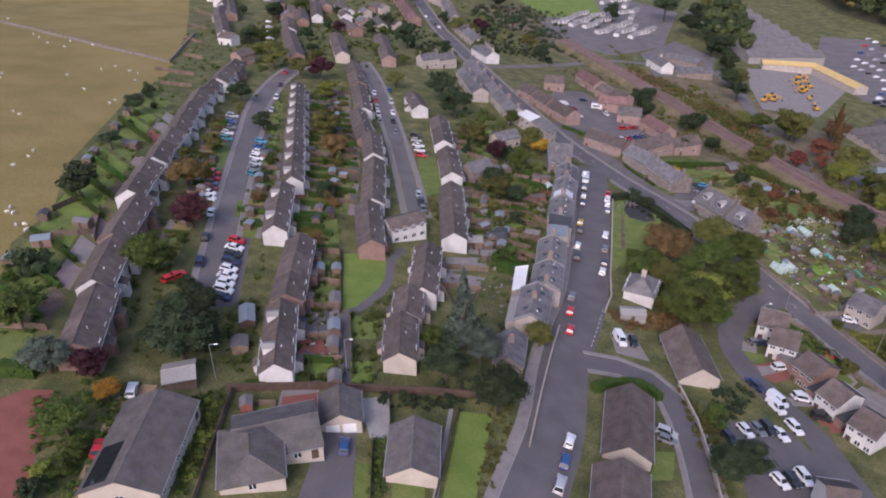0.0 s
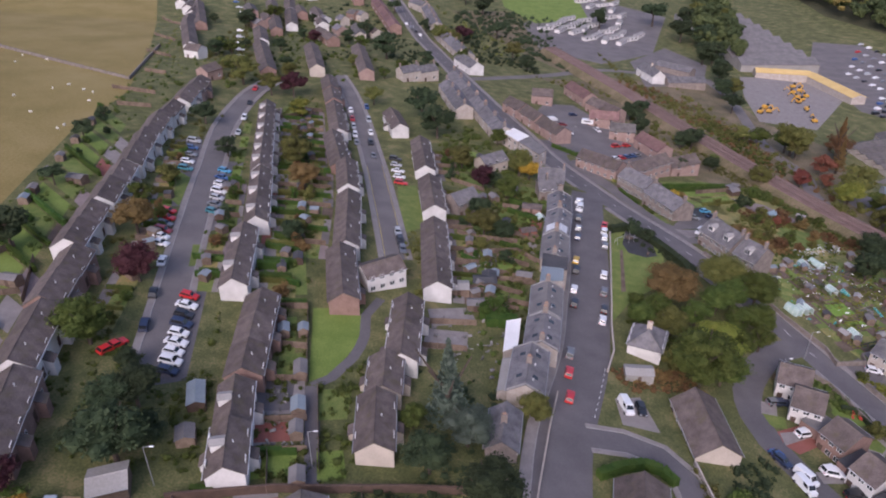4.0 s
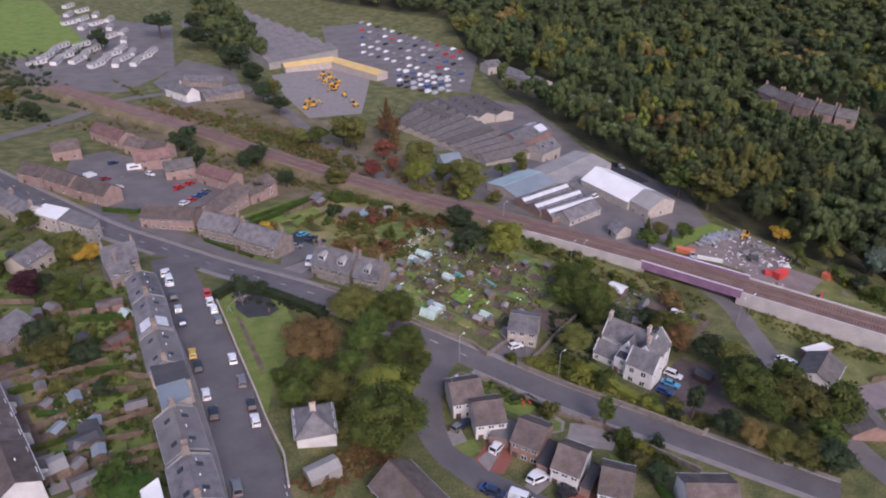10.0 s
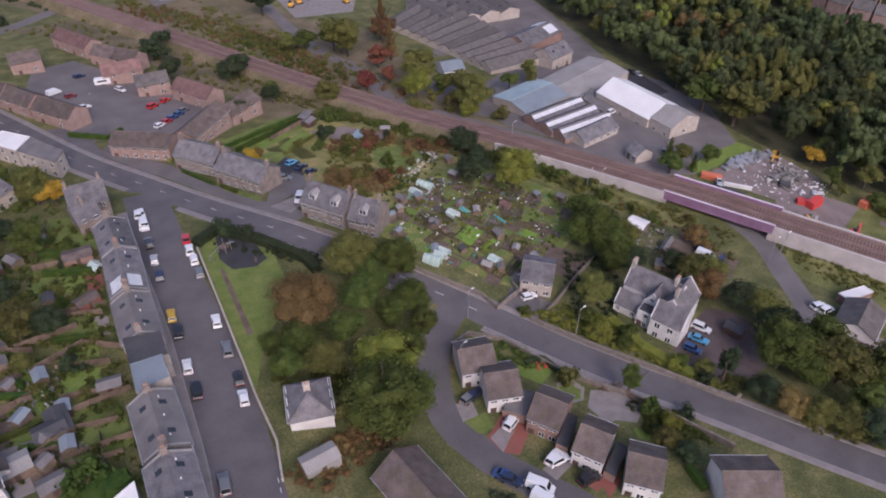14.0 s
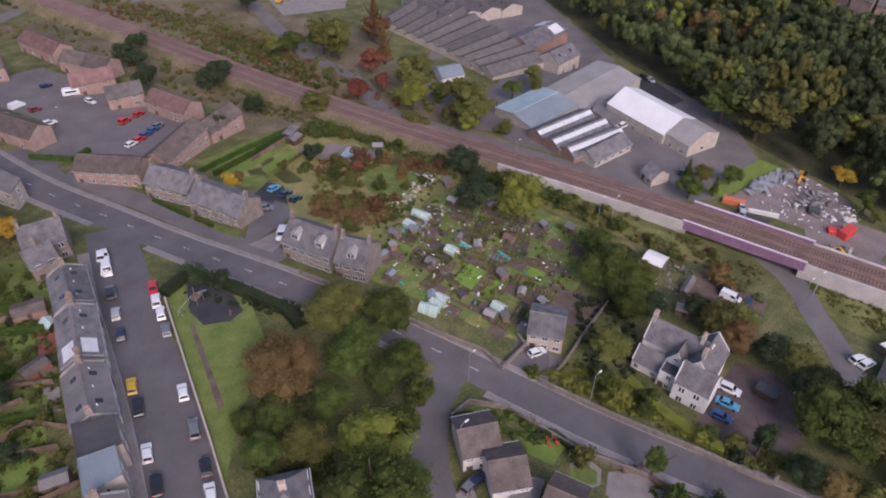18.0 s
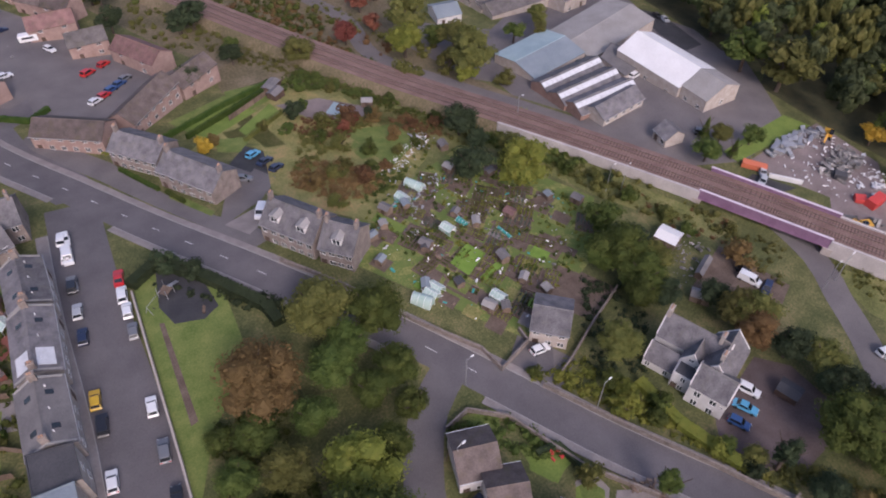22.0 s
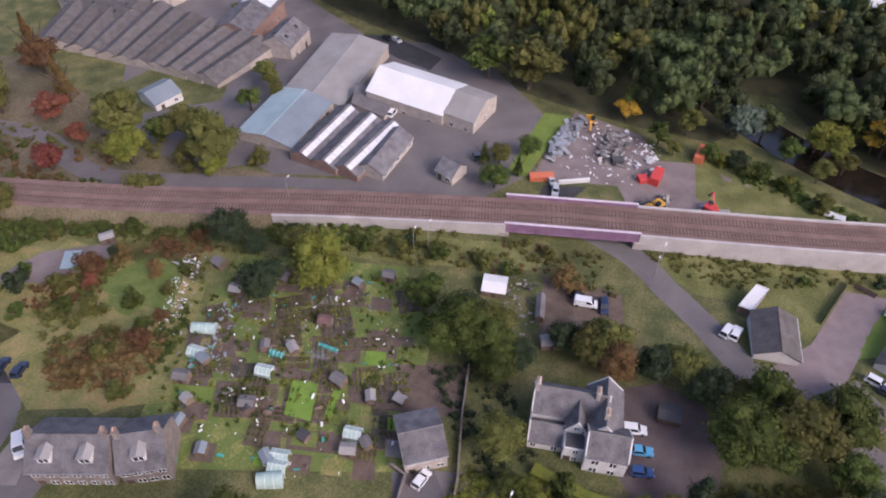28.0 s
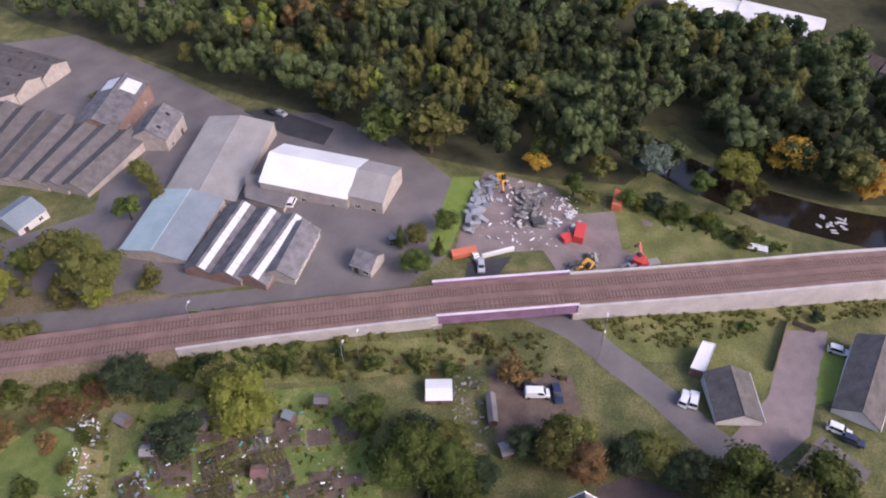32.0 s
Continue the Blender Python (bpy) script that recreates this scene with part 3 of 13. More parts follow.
def house(name, A, B, w, he, hr, wall="harl", roof="tile", label="", category="house", group="", hip=0.0, wins=2, bays=None, chim=0, door=1,
          lights=0, dorm=0, oh=0.35, verge=0.2, panes=True, doorcol="darkwood", down=2.2, gablewins=0, ww=1.2, wh=1.15, dz=0.0, both=True, porch=0, solar=0, vents=0, white=0, roof2="", gdoors=0, skews=0):
    """A gabled or hipped building on the ridge line A-B. wins: storeys of windows; lights: rooflights; dorm: dormers on the south slope."""
    (ax, ay), (bx, by) = A, B
    L = math.hypot(bx - ax, by - ay) + (2 * hip)
    cx, cy = (ax + bx) / 2, (ay + by) / 2
    ang = math.degrees(math.atan2(by - ay, bx - ax))
    z = min(G(cx, cy), (G(ax, ay) + G(bx, by)) / 2) - 0.1 + dz
    near, remote = math.hypot(cx - 40, cy - 90) < 75, math.hypot(cx - 40, cy - 90) > 190
    panes = panes and math.hypot(cx - 40, cy - 90) < 34
    # the side that faces the open street view
    nx, ny = math.sin(radians(ang)), -math.cos(radians(ang))
    front = -1 if nx * (35 - cx) + ny * (70 - cy) > 0 else 1
    e = thing(name, pose(cx, cy, z, 0, 0, ang), label or "house with %s walls" % M[wall].name.replace("_", " "), category, group)
    W, R, l, h = M[wall], M[roof], L / 2, w / 2
    bm = bmesh.new()
    if hip:
        box(bm, -l, l, -h, h, -down, he)
    else:
        prism(bm, [(-h, -down), (h, -down), (h, he), (0, hr - 0.12), (-h, he)], -l, l)
    part("wall", bm, W, e)
    sl = (hr - he) / h
    zo = he - oh * sl
    if hip:
        bm = bmesh.new()
        k = [bm.verts.new(p) for p in ((-l - oh, -h - oh, zo), (l + oh, -h - oh, zo), (l + oh, h + oh, zo), (-l - oh, h + oh, zo), (-l + hip, 0, hr), (l - hip, 0, hr))]
        lo = [bm.verts.new(v.co - Vector((0, 0, 0.18))) for v in k[:4]]
        for q in ((k[0], k[1], k[5], k[4]), (k[2], k[3], k[4], k[5]), (k[1], k[2], k[5]), (k[3], k[0], k[4]), lo[::-1],
                  (k[0], lo[0], lo[1], k[1]), (k[1], lo[1], lo[2], k[2]), (k[2], lo[2], lo[3], k[3]), (k[3], lo[3], lo[0], k[0])):
            bm.faces.new(q)
        bmesh.ops.recalc_face_normals(bm, faces=bm.faces)
        part("roof", bm, R, e)
        for s in (-1, 1):
            for u in (-1, 1):
                a, b = Vector((s * (l - hip), 0, hr)), Vector((s * (l + oh), u * (h + oh), zo))
                d = b - a
                part("hip_tile", boxmesh(-0.09, 0.09, -0.09, 0.09, 0, d.length), R, e, m=Matrix.Translation(a) @ d.to_track_quat("Z", "Y").to_matrix().to_4x4())
    else:
        for s in (-1, 1):
            bm = bmesh.new()
            slab_between(bm, (-l - verge, 0, hr), (l + verge, 0, hr), (l + verge, s * (h + oh), zo), (-l - verge, s * (h + oh), zo), 0.14)
            part("roof_slope", bm, M[roof2] if roof2 and s > 0 else R, e)
    for i in range(gdoors):
        bm = bmesh.new()
        box(bm, -0.03, 0.05, -1.15, 1.15, 0.05, 2.1)
        for k in range(4):
            box(bm, 0.05, 0.07, -1.1, 1.1, 0.12 + 0.5 * k, 0.52 + 0.5 * k)
        part("garage_door", bm, M["trim"], e, "white up-and-over garage door", pose(l, (i - (gdoors - 1) / 2) * 2.8, 0))
    bm = bmesh.new()
    rl = l - hip + (0 if hip else verge)
    prism(bm, [(-0.16, hr - 0.05), (0, hr + 0.09), (0.16, hr - 0.05)], -rl, rl)
    part("ridge_tile", bm, R, e)
    for s in () if remote else ((-1, 1) if near else (front,)):
        bm = bmesh.new()
        box(bm, -l - verge, l + verge, min(s * (h + oh), s * (h + oh + 0.11)), max(s * (h + oh), s * (h + oh + 0.11)), zo - 0.12, zo - 0.02)
        part("gutter", bm, M["steel"] if wall != "harl" else M["skylight"], e)
    n = bays or max(2, round(L / 3.0))
    if remote:
        n = max(2, n // 2)
    if math.hypot(cx - 40, cy - 90) > 250:
        n, wins = 2, min(wins, 1)
    for side in ((-1, 1) if both and near else (front,)):
        for st in range(wins):
            for i in range(n):
                x = -l + L * (i + 0.5) / n
                zz = 0.95 + st * 2.6
                if st == 0 and door and i % max(2, n // max(1, door)) == 0:
                    add_door(e, pose(x, side * h, 0.05, 0, 0, 0 if side < 0 else 180), M[doorcol])
                    continue
                add_window(e, ww, wh, pose(x, side * (h + 0.0), zz, 0, 0, 0 if side < 0 else 180), panes)
    for i in range(gablewins):
        for s in (-1, 1):
            add_window(e, ww, wh, pose(s * l, 0, 0.95 + 2.6 * i, 0, 0, 90 * s), panes)
    for i in range(chim):
        x = (-l + 0.5 + (L - 1.0) * i / max(1, chim - 1)) if chim > 1 else 0
        add_chimney(e, x, hr, M[{"harl": "cream", "palestone": "stone"}.get(wall, wall)])
    tilt = math.degrees(math.atan(sl))
    for i in range(skews):
        x = -l + 0.15 + (L - 0.3) * i / (skews - 1)
        for s in (-1, 1):
            bm = bmesh.new()
            slab_between(bm, (x - 0.17, 0, hr + 0.16), (x + 0.17, 0, hr + 0.16), (x + 0.17, s * (h + 0.1), he + 0.1), (x - 0.17, s * (h + 0.1), he + 0.1), 0.3)
            part("skew", bm, M["concrete"], e)
    for i in range(lights):
        for s in (-1, 1):
            bm = bmesh.new()
            box(bm, -0.45, 0.45, -0.6, 0.6, 0.0, 0.09)
            x = -l + L * (i + 0.5) / lights
            part("rooflight", bm, M["glass"], e, m=pose(x, s * h * 0.45, hr - h * 0.45 * sl + 0.01, -s * tilt, 0, 0))
    for i in range(porch):
        x = -l + L * (i + 0.5) / porch
        for s in ((-1, 1) if near else (front,)):
            bm = bmesh.new()
            prism(bm, [(s * (h - 0.1), -down), (s * (h + 1.5), -down), (s * (h + 1.5), 2.2), (s * (h - 0.1), 3.1)], x - 1.1, x + 1.1)
            pr = part("porch", bm, W, e)
            bm = bmesh.new()
            slab_between(bm, (x - 1.25, s * (h - 0.05), 3.22), (x + 1.25, s * (h - 0.05), 3.22), (x + 1.25, s * (h + 1.7), 2.2), (x - 1.25, s * (h + 1.7), 2.2), 0.1)
            part("porch_roof", bm, R, pr)
    for s in (-1, 1) if white else ():
        bm = bmesh.new()
        t0, t1 = 0.18, 0.85
        slab_between(bm, (white * l * 0.35, s * h * t0, hr - h * t0 * sl + 0.12), (white * l * 0.85, s * h * t0, hr - h * t0 * sl + 0.12), (white * l * 0.85, s * h * t1, hr - h * t1 * sl + 0.12), (white * l * 0.35, s * h * t1, hr - h * t1 * sl + 0.12), 0.06)
        part("roof_panel", bm, M["skylight"], e, "bright white roof panel")
    if solar:
        bm = bmesh.new()
        t0, t1 = 0.30, 0.92
        slab_between(bm, (l * 0.12, solar * h * t0, hr - h * t0 * sl + 0.1), (l * 0.93, solar * h * t0, hr - h * t0 * sl + 0.1), (l * 0.93, solar * h * t1, hr - h * t1 * sl + 0.1), (l * 0.12, solar * h * t1, hr - h * t1 * sl + 0.1), 0.05)
        part("solar_panel", bm, M["carglass"], e)
    for i in range(vents):
        x = -l + L * (i + 0.5) / vents
        bm = bmesh.new()
        cyl(bm, 0.09, 0.09, -0.3, 0.5, 8)
        part("vent_pipe", bm, M["trim"], e, m=pose(x, front * h * 0.35, hr - h * 0.35 * sl))
    for i in range(dorm):
        x = -l + L * (i + 0.5) / dorm
        d = thing("dormer", pose(x, -h * 0.78, he + h * 0.22 * sl), "", "")
        d.parent = e
        for key in ("label", "category"):
            if key in d:
                del d[key]
        bm = bmesh.new()
        prism(bm, [(-1.0, -0.3), (1.0, -0.3), (1.0, 1.5), (-1.0, 1.5)], 0, h * 0.6, "y")
        part("cheek", bm, M["harl"], d)
        bm = bmesh.new()
        prism(bm, [(-1.15, 1.5), (0, 1.95), (1.15, 1.5)], -0.2, h * 0.75, "y")
        part("roof", bm, M["sheet"], d)
        add_window(d, 1.6, 1.2, pose(0, -0.02, 0.1), False)
    return e


def row(group, segs, w, he, hr, wall, roof, label, name="terraced_house", **kw):
    """Terraces: each run from (ax, ay) to (bx, by) is split into n houses that step with the hill."""
    for ax, ay, bx, by, n in segs:
        long = math.hypot(bx - ax, by - ay)
        n = max(n, round(long / 13.0))
        for i in range(n):
            p, q = i / n, (i + 1) / n
            house(name, (ax + (bx - ax) * p, ay + (by - ay) * p), (ax + (bx - ax) * q, ay + (by - ay) * q), w, he, hr, wall, roof, label, group=group,
                  verge=0.03 if n > 1 else 0.15, dz=0.12 * (i % 2), **kw)


def flatroof(name, pts, h, wall, roof, label, category="building", par=0.25, rise=0.0, wins=0, down=2.0):
    """A flat-roofed block on a four-cornered plan, with a parapet kerb."""
    cx, cy = sum(p[0] for p in pts) / len(pts), sum(p[1] for p in pts) / len(pts)
    z = G(cx, cy)
    e = thing(name, pose(cx, cy, z), label, category)
    loc = [(x - cx, y - cy) for x, y in pts]
    if sum(loc[i - 1][0] * loc[i][1] - loc[i][0] * loc[i - 1][1] for i in range(len(loc))) < 0:
        loc = loc[::-1]
    bm = bmesh.new()
    lo = [bm.verts.new((x, y, -down)) for x, y in loc]
    hi = [bm.verts.new((x, y, h)) for x, y in loc]
    n = len(loc)
    bm.faces.new(hi)
    bm.faces.new(lo[::-1])
    for i in range(n):
        bm.faces.new((lo[i], lo[(i + 1) % n], hi[(i + 1) % n], hi[i]))
    part("wall", bm, M[wall], e)
    bm = bmesh.new()
    a = [bm.verts.new((x * 1.02, y * 1.02, h + 0.02)) for x, y in loc]
    b = [bm.verts.new((x * 1.02, y * 1.02, h + par)) for x, y in loc]
    c = [bm.verts.new((x * 0.96, y * 0.96, h + par)) for x, y in loc]
    d = [bm.verts.new((x * 0.96, y * 0.96, h + par * 0.4)) for x, y in loc]
    for i in range(n):
        j = (i + 1) % n
        for p, q in ((a, b), (b, c), (c, d)):
            bm.faces.new((p[i], p[j], q[j], q[i]))
    bm.faces.new(d)
    bmesh.ops.recalc_face_normals(bm, faces=bm.faces)
    part("roof", bm, M[roof], e)
    for i in range(n):
        p, q = Vector((*loc[i], 0)), Vector((*loc[(i + 1) % n], 0))
        k = int((q - p).length / 3.2)
        for st in range(wins):
            for s in range(k):
                m = p.lerp(q, (s + 0.5) / k)
                add_window(e, 1.2, 1.15, pose(m.x, m.y, 0.95 + 2.7 * st, 0, 0, math.degrees(math.atan2(q.y - p.y, q.x - p.x))))
    return e


def shed(x, y, a, l, w, he, hr, wall, roof, label, name="garden_shed", door=True, category="shed"):
    e = thing(name, placed(x, y, a), label, category)
    bm = bmesh.new()
    prism(bm, [(-w / 2, -0.5), (w / 2, -0.5), (w / 2, he), (0, hr - 0.05), (-w / 2, he)], -l / 2, l / 2)
    part("wall", bm, M[wall], e)
    for s in (-1, 1):
        bm = bmesh.new()
        k = (hr - he) / (w / 2)
        slab_between(bm, (-l / 2 - 0.1, 0, hr), (l / 2 + 0.1, 0, hr), (l / 2 + 0.1, s * (w / 2 + 0.15), he - 0.15 * k), (-l / 2 - 0.1, s * (w / 2 + 0.15), he - 0.15 * k), 0.05)
        part("roof_slope", bm, M[roof], e)
    if door:
        part("door", boxmesh(-0.4, 0.4, -0.05, 0.03, 0.02, min(1.85, he - 0.1)), M["darkwood"], e, m=pose(0, -w / 2, 0))
    return e


def greenhouse(x, y, a, l=3.0, w=2.2):
    e = thing("greenhouse", placed(x, y, a), "small glazed greenhouse with an aluminium frame", "greenhouse")
    bm = bmesh.new()
    ring = [(-w / 2, 0), (-w / 2, 1.5), (0, 2.2), (w / 2, 1.5), (w / 2, 0)]
    n = int(l / 0.7)
    for i in range(n + 1):
        x0 = -l / 2 + l * i / n
        for p, q in zip(ring, ring[1:]):
            d = Vector((0, q[0] - p[0], q[1] - p[1]))
            box(bm, -0.025, 0.025, -0.025, 0.025, 0, d.length, Matrix.Translation((x0, p[0], p[1])) @ d.to_track_quat("Z", "Y").to_matrix().to_4x4())
    for p in ring:
        box(bm, -l / 2, l / 2, p[0] - 0.03, p[0] + 0.03, p[1] - 0.03, p[1] + 0.03)
    part("frame", bm, M["trim"], e)
    for p, q in zip(ring, ring[1:]):
        bm = bmesh.new()
        bm.faces.new([bm.verts.new(v) for v in ((-l / 2, p[0], p[1]), (l / 2, p[0], p[1]), (l / 2, q[0], q[1]), (-l / 2, q[0], q[1]))])
        part("pane", bm, M["polytunnel"], e)
    return e


def tunnel(x, y, a, l, w, h, material="polytunnel", label="pale green polythene growing tunnel"):
    e = thing("polytunnel", placed(x, y, a), label, "polytunnel")
    bm = bmesh.new()
    ring = [(w / 2 * math.cos(k * math.pi / 10), h * math.sin(k * math.pi / 10)) for k in range(11)]
    prism(bm, ring, -l / 2, l / 2)
    part("cover", bm, M[material], e)
    for i in range(4):
        bm = bmesh.new()
        x0 = -l / 2 + l * i / 3
        prism(bm, [(u * 1.02, v * 1.02) for u, v in ring] + [(u * 0.98, v * 0.98) for u, v in ring[::-1]], x0 - 0.03, x0 + 0.03)
        part("hoop", bm, M["trim"], e)
    return e


# ---------------- builders: cars ----------------
CARS = {}


def car_meshes(kind):
    if kind in CARS:
        return CARS[kind]
    L, Wd, H, bon, scr, rear, tail = dict(hatch=(3.95, 1.72, 1.46, 1.05, 0.75, 0.30, 0.05), saloon=(4.5, 1.78, 1.43, 1.2, 0.8, 0.75, 0.55),
                                          suv=(4.4, 1.82, 1.66, 1.1, 0.7, 0.28, 0.03), van=(4.9, 1.9, 1.95, 0.75, 0.7, 0.08, 0.0), pickup=(5.0, 1.85, 1.75, 1.2, 0.7, 0.2, 1.6))[kind]
    belt = 0.92 if kind != "van" else 1.15
    l = L / 2
    bm = bmesh.new()
    prism(bm, [(-l, 0.32), (-l, 0.72), (-l + 0.12, belt - 0.08), (-l + bon, belt), (l - max(tail, 0.12), belt + 0.02), (l, belt - 0.12), (l, 0.32)], -Wd / 2, Wd / 2, "y")
    for v in bm.verts:
        v.co.x = -v.co.x
        if v.co.z > 0.6 and abs(v.co.x) > l * 0.8:
            v.co.y *= 0.92
    bmesh.ops.recalc_face_normals(bm, faces=bm.faces)
    bmesh.ops.bevel(bm, geom=list(bm.edges), offset=0.06, segments=2, affect='EDGES')
    x0, x1 = l - bon, -l + max(tail, 0.06)
    body = mesh_of(bm, "body", None)
    t0, t1, tw = x0 - scr, x1 + rear, Wd / 2 * 0.80
    if kind == "van":
        t1, tw = x1, Wd / 2 * 0.92
    bm = bmesh.new()
    lo = [Vector(p) for p in ((x0, -Wd / 2 * 0.93, belt - 0.02), (x0, Wd / 2 * 0.93, belt - 0.02), (x1, Wd / 2 * 0.93, belt - 0.02), (x1, -Wd / 2 * 0.93, belt - 0.02))]
    hi = [Vector(p) for p in ((t0, -tw, H), (t0, tw, H), (t1, tw, H), (t1, -tw, H))]
    vl, vh = [bm.verts.new(p) for p in lo], [bm.verts.new(p) for p in hi]
    for i in range(4):
        bm.faces.new((vl[i], vl[(i + 1) % 4], vh[(i + 1) % 4], vh[i]))
    bm.faces.new(vh)
    bm.faces.new(vl[::-1])
    bmesh.ops.recalc_face_normals(bm, faces=bm.faces)
    bmesh.ops.bevel(bm, geom=list(bm.edges), offset=0.05, segments=2, affect='EDGES')
    cabin = mesh_of(bm, "cabin", None)
    panes = []
    for i, nm in enumerate(("windscreen", "side_window", "rear_window", "side_window")):
        if kind == "van" and i == 2:
            continue
        p, q, r, s = lo[i], lo[(i + 1) % 4], hi[(i + 1) % 4], hi[i]
        n = (q - p).cross(s - p).normalized()
        c = (p + q + r + s) / 4
        if n.dot(c - Vector((0, 0, c.z))) < 0:
            n = -n
        f0 = 0.06 if i % 2 == 0 else 0.07
        bm = bmesh.new()
        def at(u, v):
            return (p.lerp(q, u)).lerp(s.lerp(r, u), v)
        u1 = 1 - f0 if not (kind == "van" and i % 2) else (0.36 if i == 1 else 1 - f0)
        u0 = f0 if not (kind == "van" and i == 3) else 0.64
        corner = [at(u0, 0.08), at(u1, 0.08), at(u1, 0.88), at(u0, 0.88)]
        f = [bm.verts.new(v + n * 0.012) for v in corner]
        g = [bm.verts.new(v - n * 0.03) for v in corner]
        bm.faces.new(f)
        bm.faces.new(g[::-1])
        for j in range(4):
            bm.faces.new((f[j], g[j], g[(j + 1) % 4], f[(j + 1) % 4]))
        bmesh.ops.recalc_face_normals(bm, faces=bm.faces)
        panes.append((nm, mesh_of(bm, nm, M["carglass"])))
    bm = bmesh.new()
    cyl(bm, 0.32, 0.32, -0.11, 0.11, 14, m=pose(0, 0, 0, 90))
    tyre = mesh_of(bm, "wheel", M["rubber"])
    bm = bmesh.new()
    cyl(bm, 0.2, 0.2, -0.12, 0.12, 10, m=pose(0, 0, 0, 90))
    rim = mesh_of(bm, "rim", M["steel"])
    lens = []
    for key, x in (("chrome", l - 0.06), ("redlens", -l + 0.06)):
        bm = bmesh.new()
        box(bm, -0.07, 0.07, -0.19, 0.19, -0.07, 0.07)
        lens.append(mesh_of(bm, "light", M[key]))
    CARS[kind] = (body, cabin, panes, tyre, rim, lens, L, Wd)
    return CARS[kind]


def painted(ob, material):
    ob.data.materials.clear() if False else None
    if not ob.data.materials:
        ob.data.materials.append(material)
    ob.material_slots[0].link = 'OBJECT'
    ob.material_slots[0].material = material
    return ob


CARWORD = dict(hatch="hatchback", saloon="saloon car", suv="tall estate car", van="panel van", pickup="pickup truck")


def car(x, y, a, colour="white", kind="hatch", where="parked at the kerb", group=""):
    body, cabin, panes, tyre, rim, lens, L, Wd = car_meshes(kind)
    d = Vector((math.cos(radians(a)), math.sin(radians(a))))
    f, b = G(x + d.x, y + d.y), G(x - d.x, y - d.y)
    p, q = G(x - d.y, y + d.x), G(x + d.y, y - d.x)
    m = pose(x, y, (f + b) / 2 + 0.08) @ pose(0, 0, 0, 0, 0, a) @ pose(0, 0, 0, math.degrees(math.atan2(p - q, 2)), -math.degrees(math.atan2(f - b, 2)), 0)
    e = thing("van" if kind == "van" else "car", m, "%s %s %s" % (dict(lightblue="pale blue", darkred="maroon", darkblue="navy").get(colour, colour), CARWORD[kind], where),
              "van" if kind == "van" else "car", group)
    far, close = math.hypot(x - 50, y - 90) > 230, math.hypot(x - 50, y - 90) < 90
    painted(part("body", body, None, e), PAINT[colour])
    painted(part("cabin", cabin, None, e), PAINT[colour])
    for nm, me in panes:
        if not far or nm == "windscreen":
            part(nm, me, None, e)
    for sx in () if far else (L / 2 - 0.8, -L / 2 + 0.75):
        for s in (-1, 1):
            part("wheel", tyre, None, e, m=pose(sx, s * (Wd / 2 - 0.1), 0.32))
    if close:
        for s in (-1, 1):
            part("headlight", lens[0], None, e, m=pose(L / 2 - 0.05, s * (Wd / 2 - 0.28), 0.68))
            part("tail_light", lens[1], None, e, m=pose(-L / 2 + 0.05, s * (Wd / 2 - 0.28), 0.72))
    return e


def caravan(x, y, a, label="white touring caravan on a drive"):
    e = thing("caravan", placed(x, y, a), label, "caravan")
    bm = boxmesh(-2.6, 2.6, -1.1, 1.1, 0.45, 2.5, 0.18)
    part("body", bm, PAINT["white"], e)
    for s in (-1, 1):
        part("window", boxmesh(-1.6, 1.6, -0.02, 0.02, 1.4, 2.0), M["carglass"], e, m=pose(0, s * 1.1, 0))
        bm = bmesh.new()
        cyl(bm, 0.32, 0.32, -0.1, 0.1, 12, m=pose(0, s * 0.95, 0.32, 90))
        part("wheel", bm, M["rubber"], e)
    bm = bmesh.new()
    box(bm, 2.6, 3.7, -0.06, 0.06, 0.45, 0.55)
    part("drawbar", bm, M["steel"], e)
    return e


# ---------------- builders: trees ----------------
def crown_arrays(rng, rx, rz, lumps, leaves, size, conif=False):
    """Vertices and faces of a crown: leaf clumps over overlapping lumps, with gaps."""
    cs = []
    for i in range(lumps):
        u = rng.normal(size=3)
        u /= np.linalg.norm(u)
        k = rng.uniform(0.35, 0.72)
        c = np.array([u[0] * rx * k, u[1] * rx * k, u[2] * rz * k])
        cs.append((c, rng.uniform(0.24, 0.46) * rx))
    vs, fs = [], []
    lump = rng.integers(0, lumps, leaves)
    for i in range(leaves):
        if conif:
            zz = rng.random() ** 1.3
            ang = rng.random() * 2 * math.pi
            r = rx * (1 - zz) * (0.75 + 0.35 * rng.random()) * (0.85 + 0.15 * math.sin(zz * 40))
            p = np.array([r * math.cos(ang), r * math.sin(ang), -rz + 2 * rz * zz])
            d = np.array([math.cos(ang), math.sin(ang), -0.4])
        else:
            c, rr = cs[lump[i]]
            d = rng.normal(size=3)
            d[2] = abs(d[2]) * 0.9 + d[2] * 0.35
            d /= np.linalg.norm(d)
            p = c + d * rr * (0.72 + 0.46 * rng.random() ** 0.8) * np.array([1, 1, 0.85])
        n = d + rng.normal(size=3) * 0.55
        n /= np.linalg.norm(n)
        t = np.cross(n, rng.normal(size=3))
        t /= np.linalg.norm(t)
        b = np.cross(n, t)
        s = size * rng.uniform(0.55, 1.3)
        k = len(vs)
        droop = n * s * 0.25
        vs += [p + t * s, p + b * s * 0.6 - droop * 0.3, p - t * s, p - b * s * 0.6 - droop * 0.3]
        fs.append((k, k + 1, k + 2, k + 3))
    return cs, vs, fs


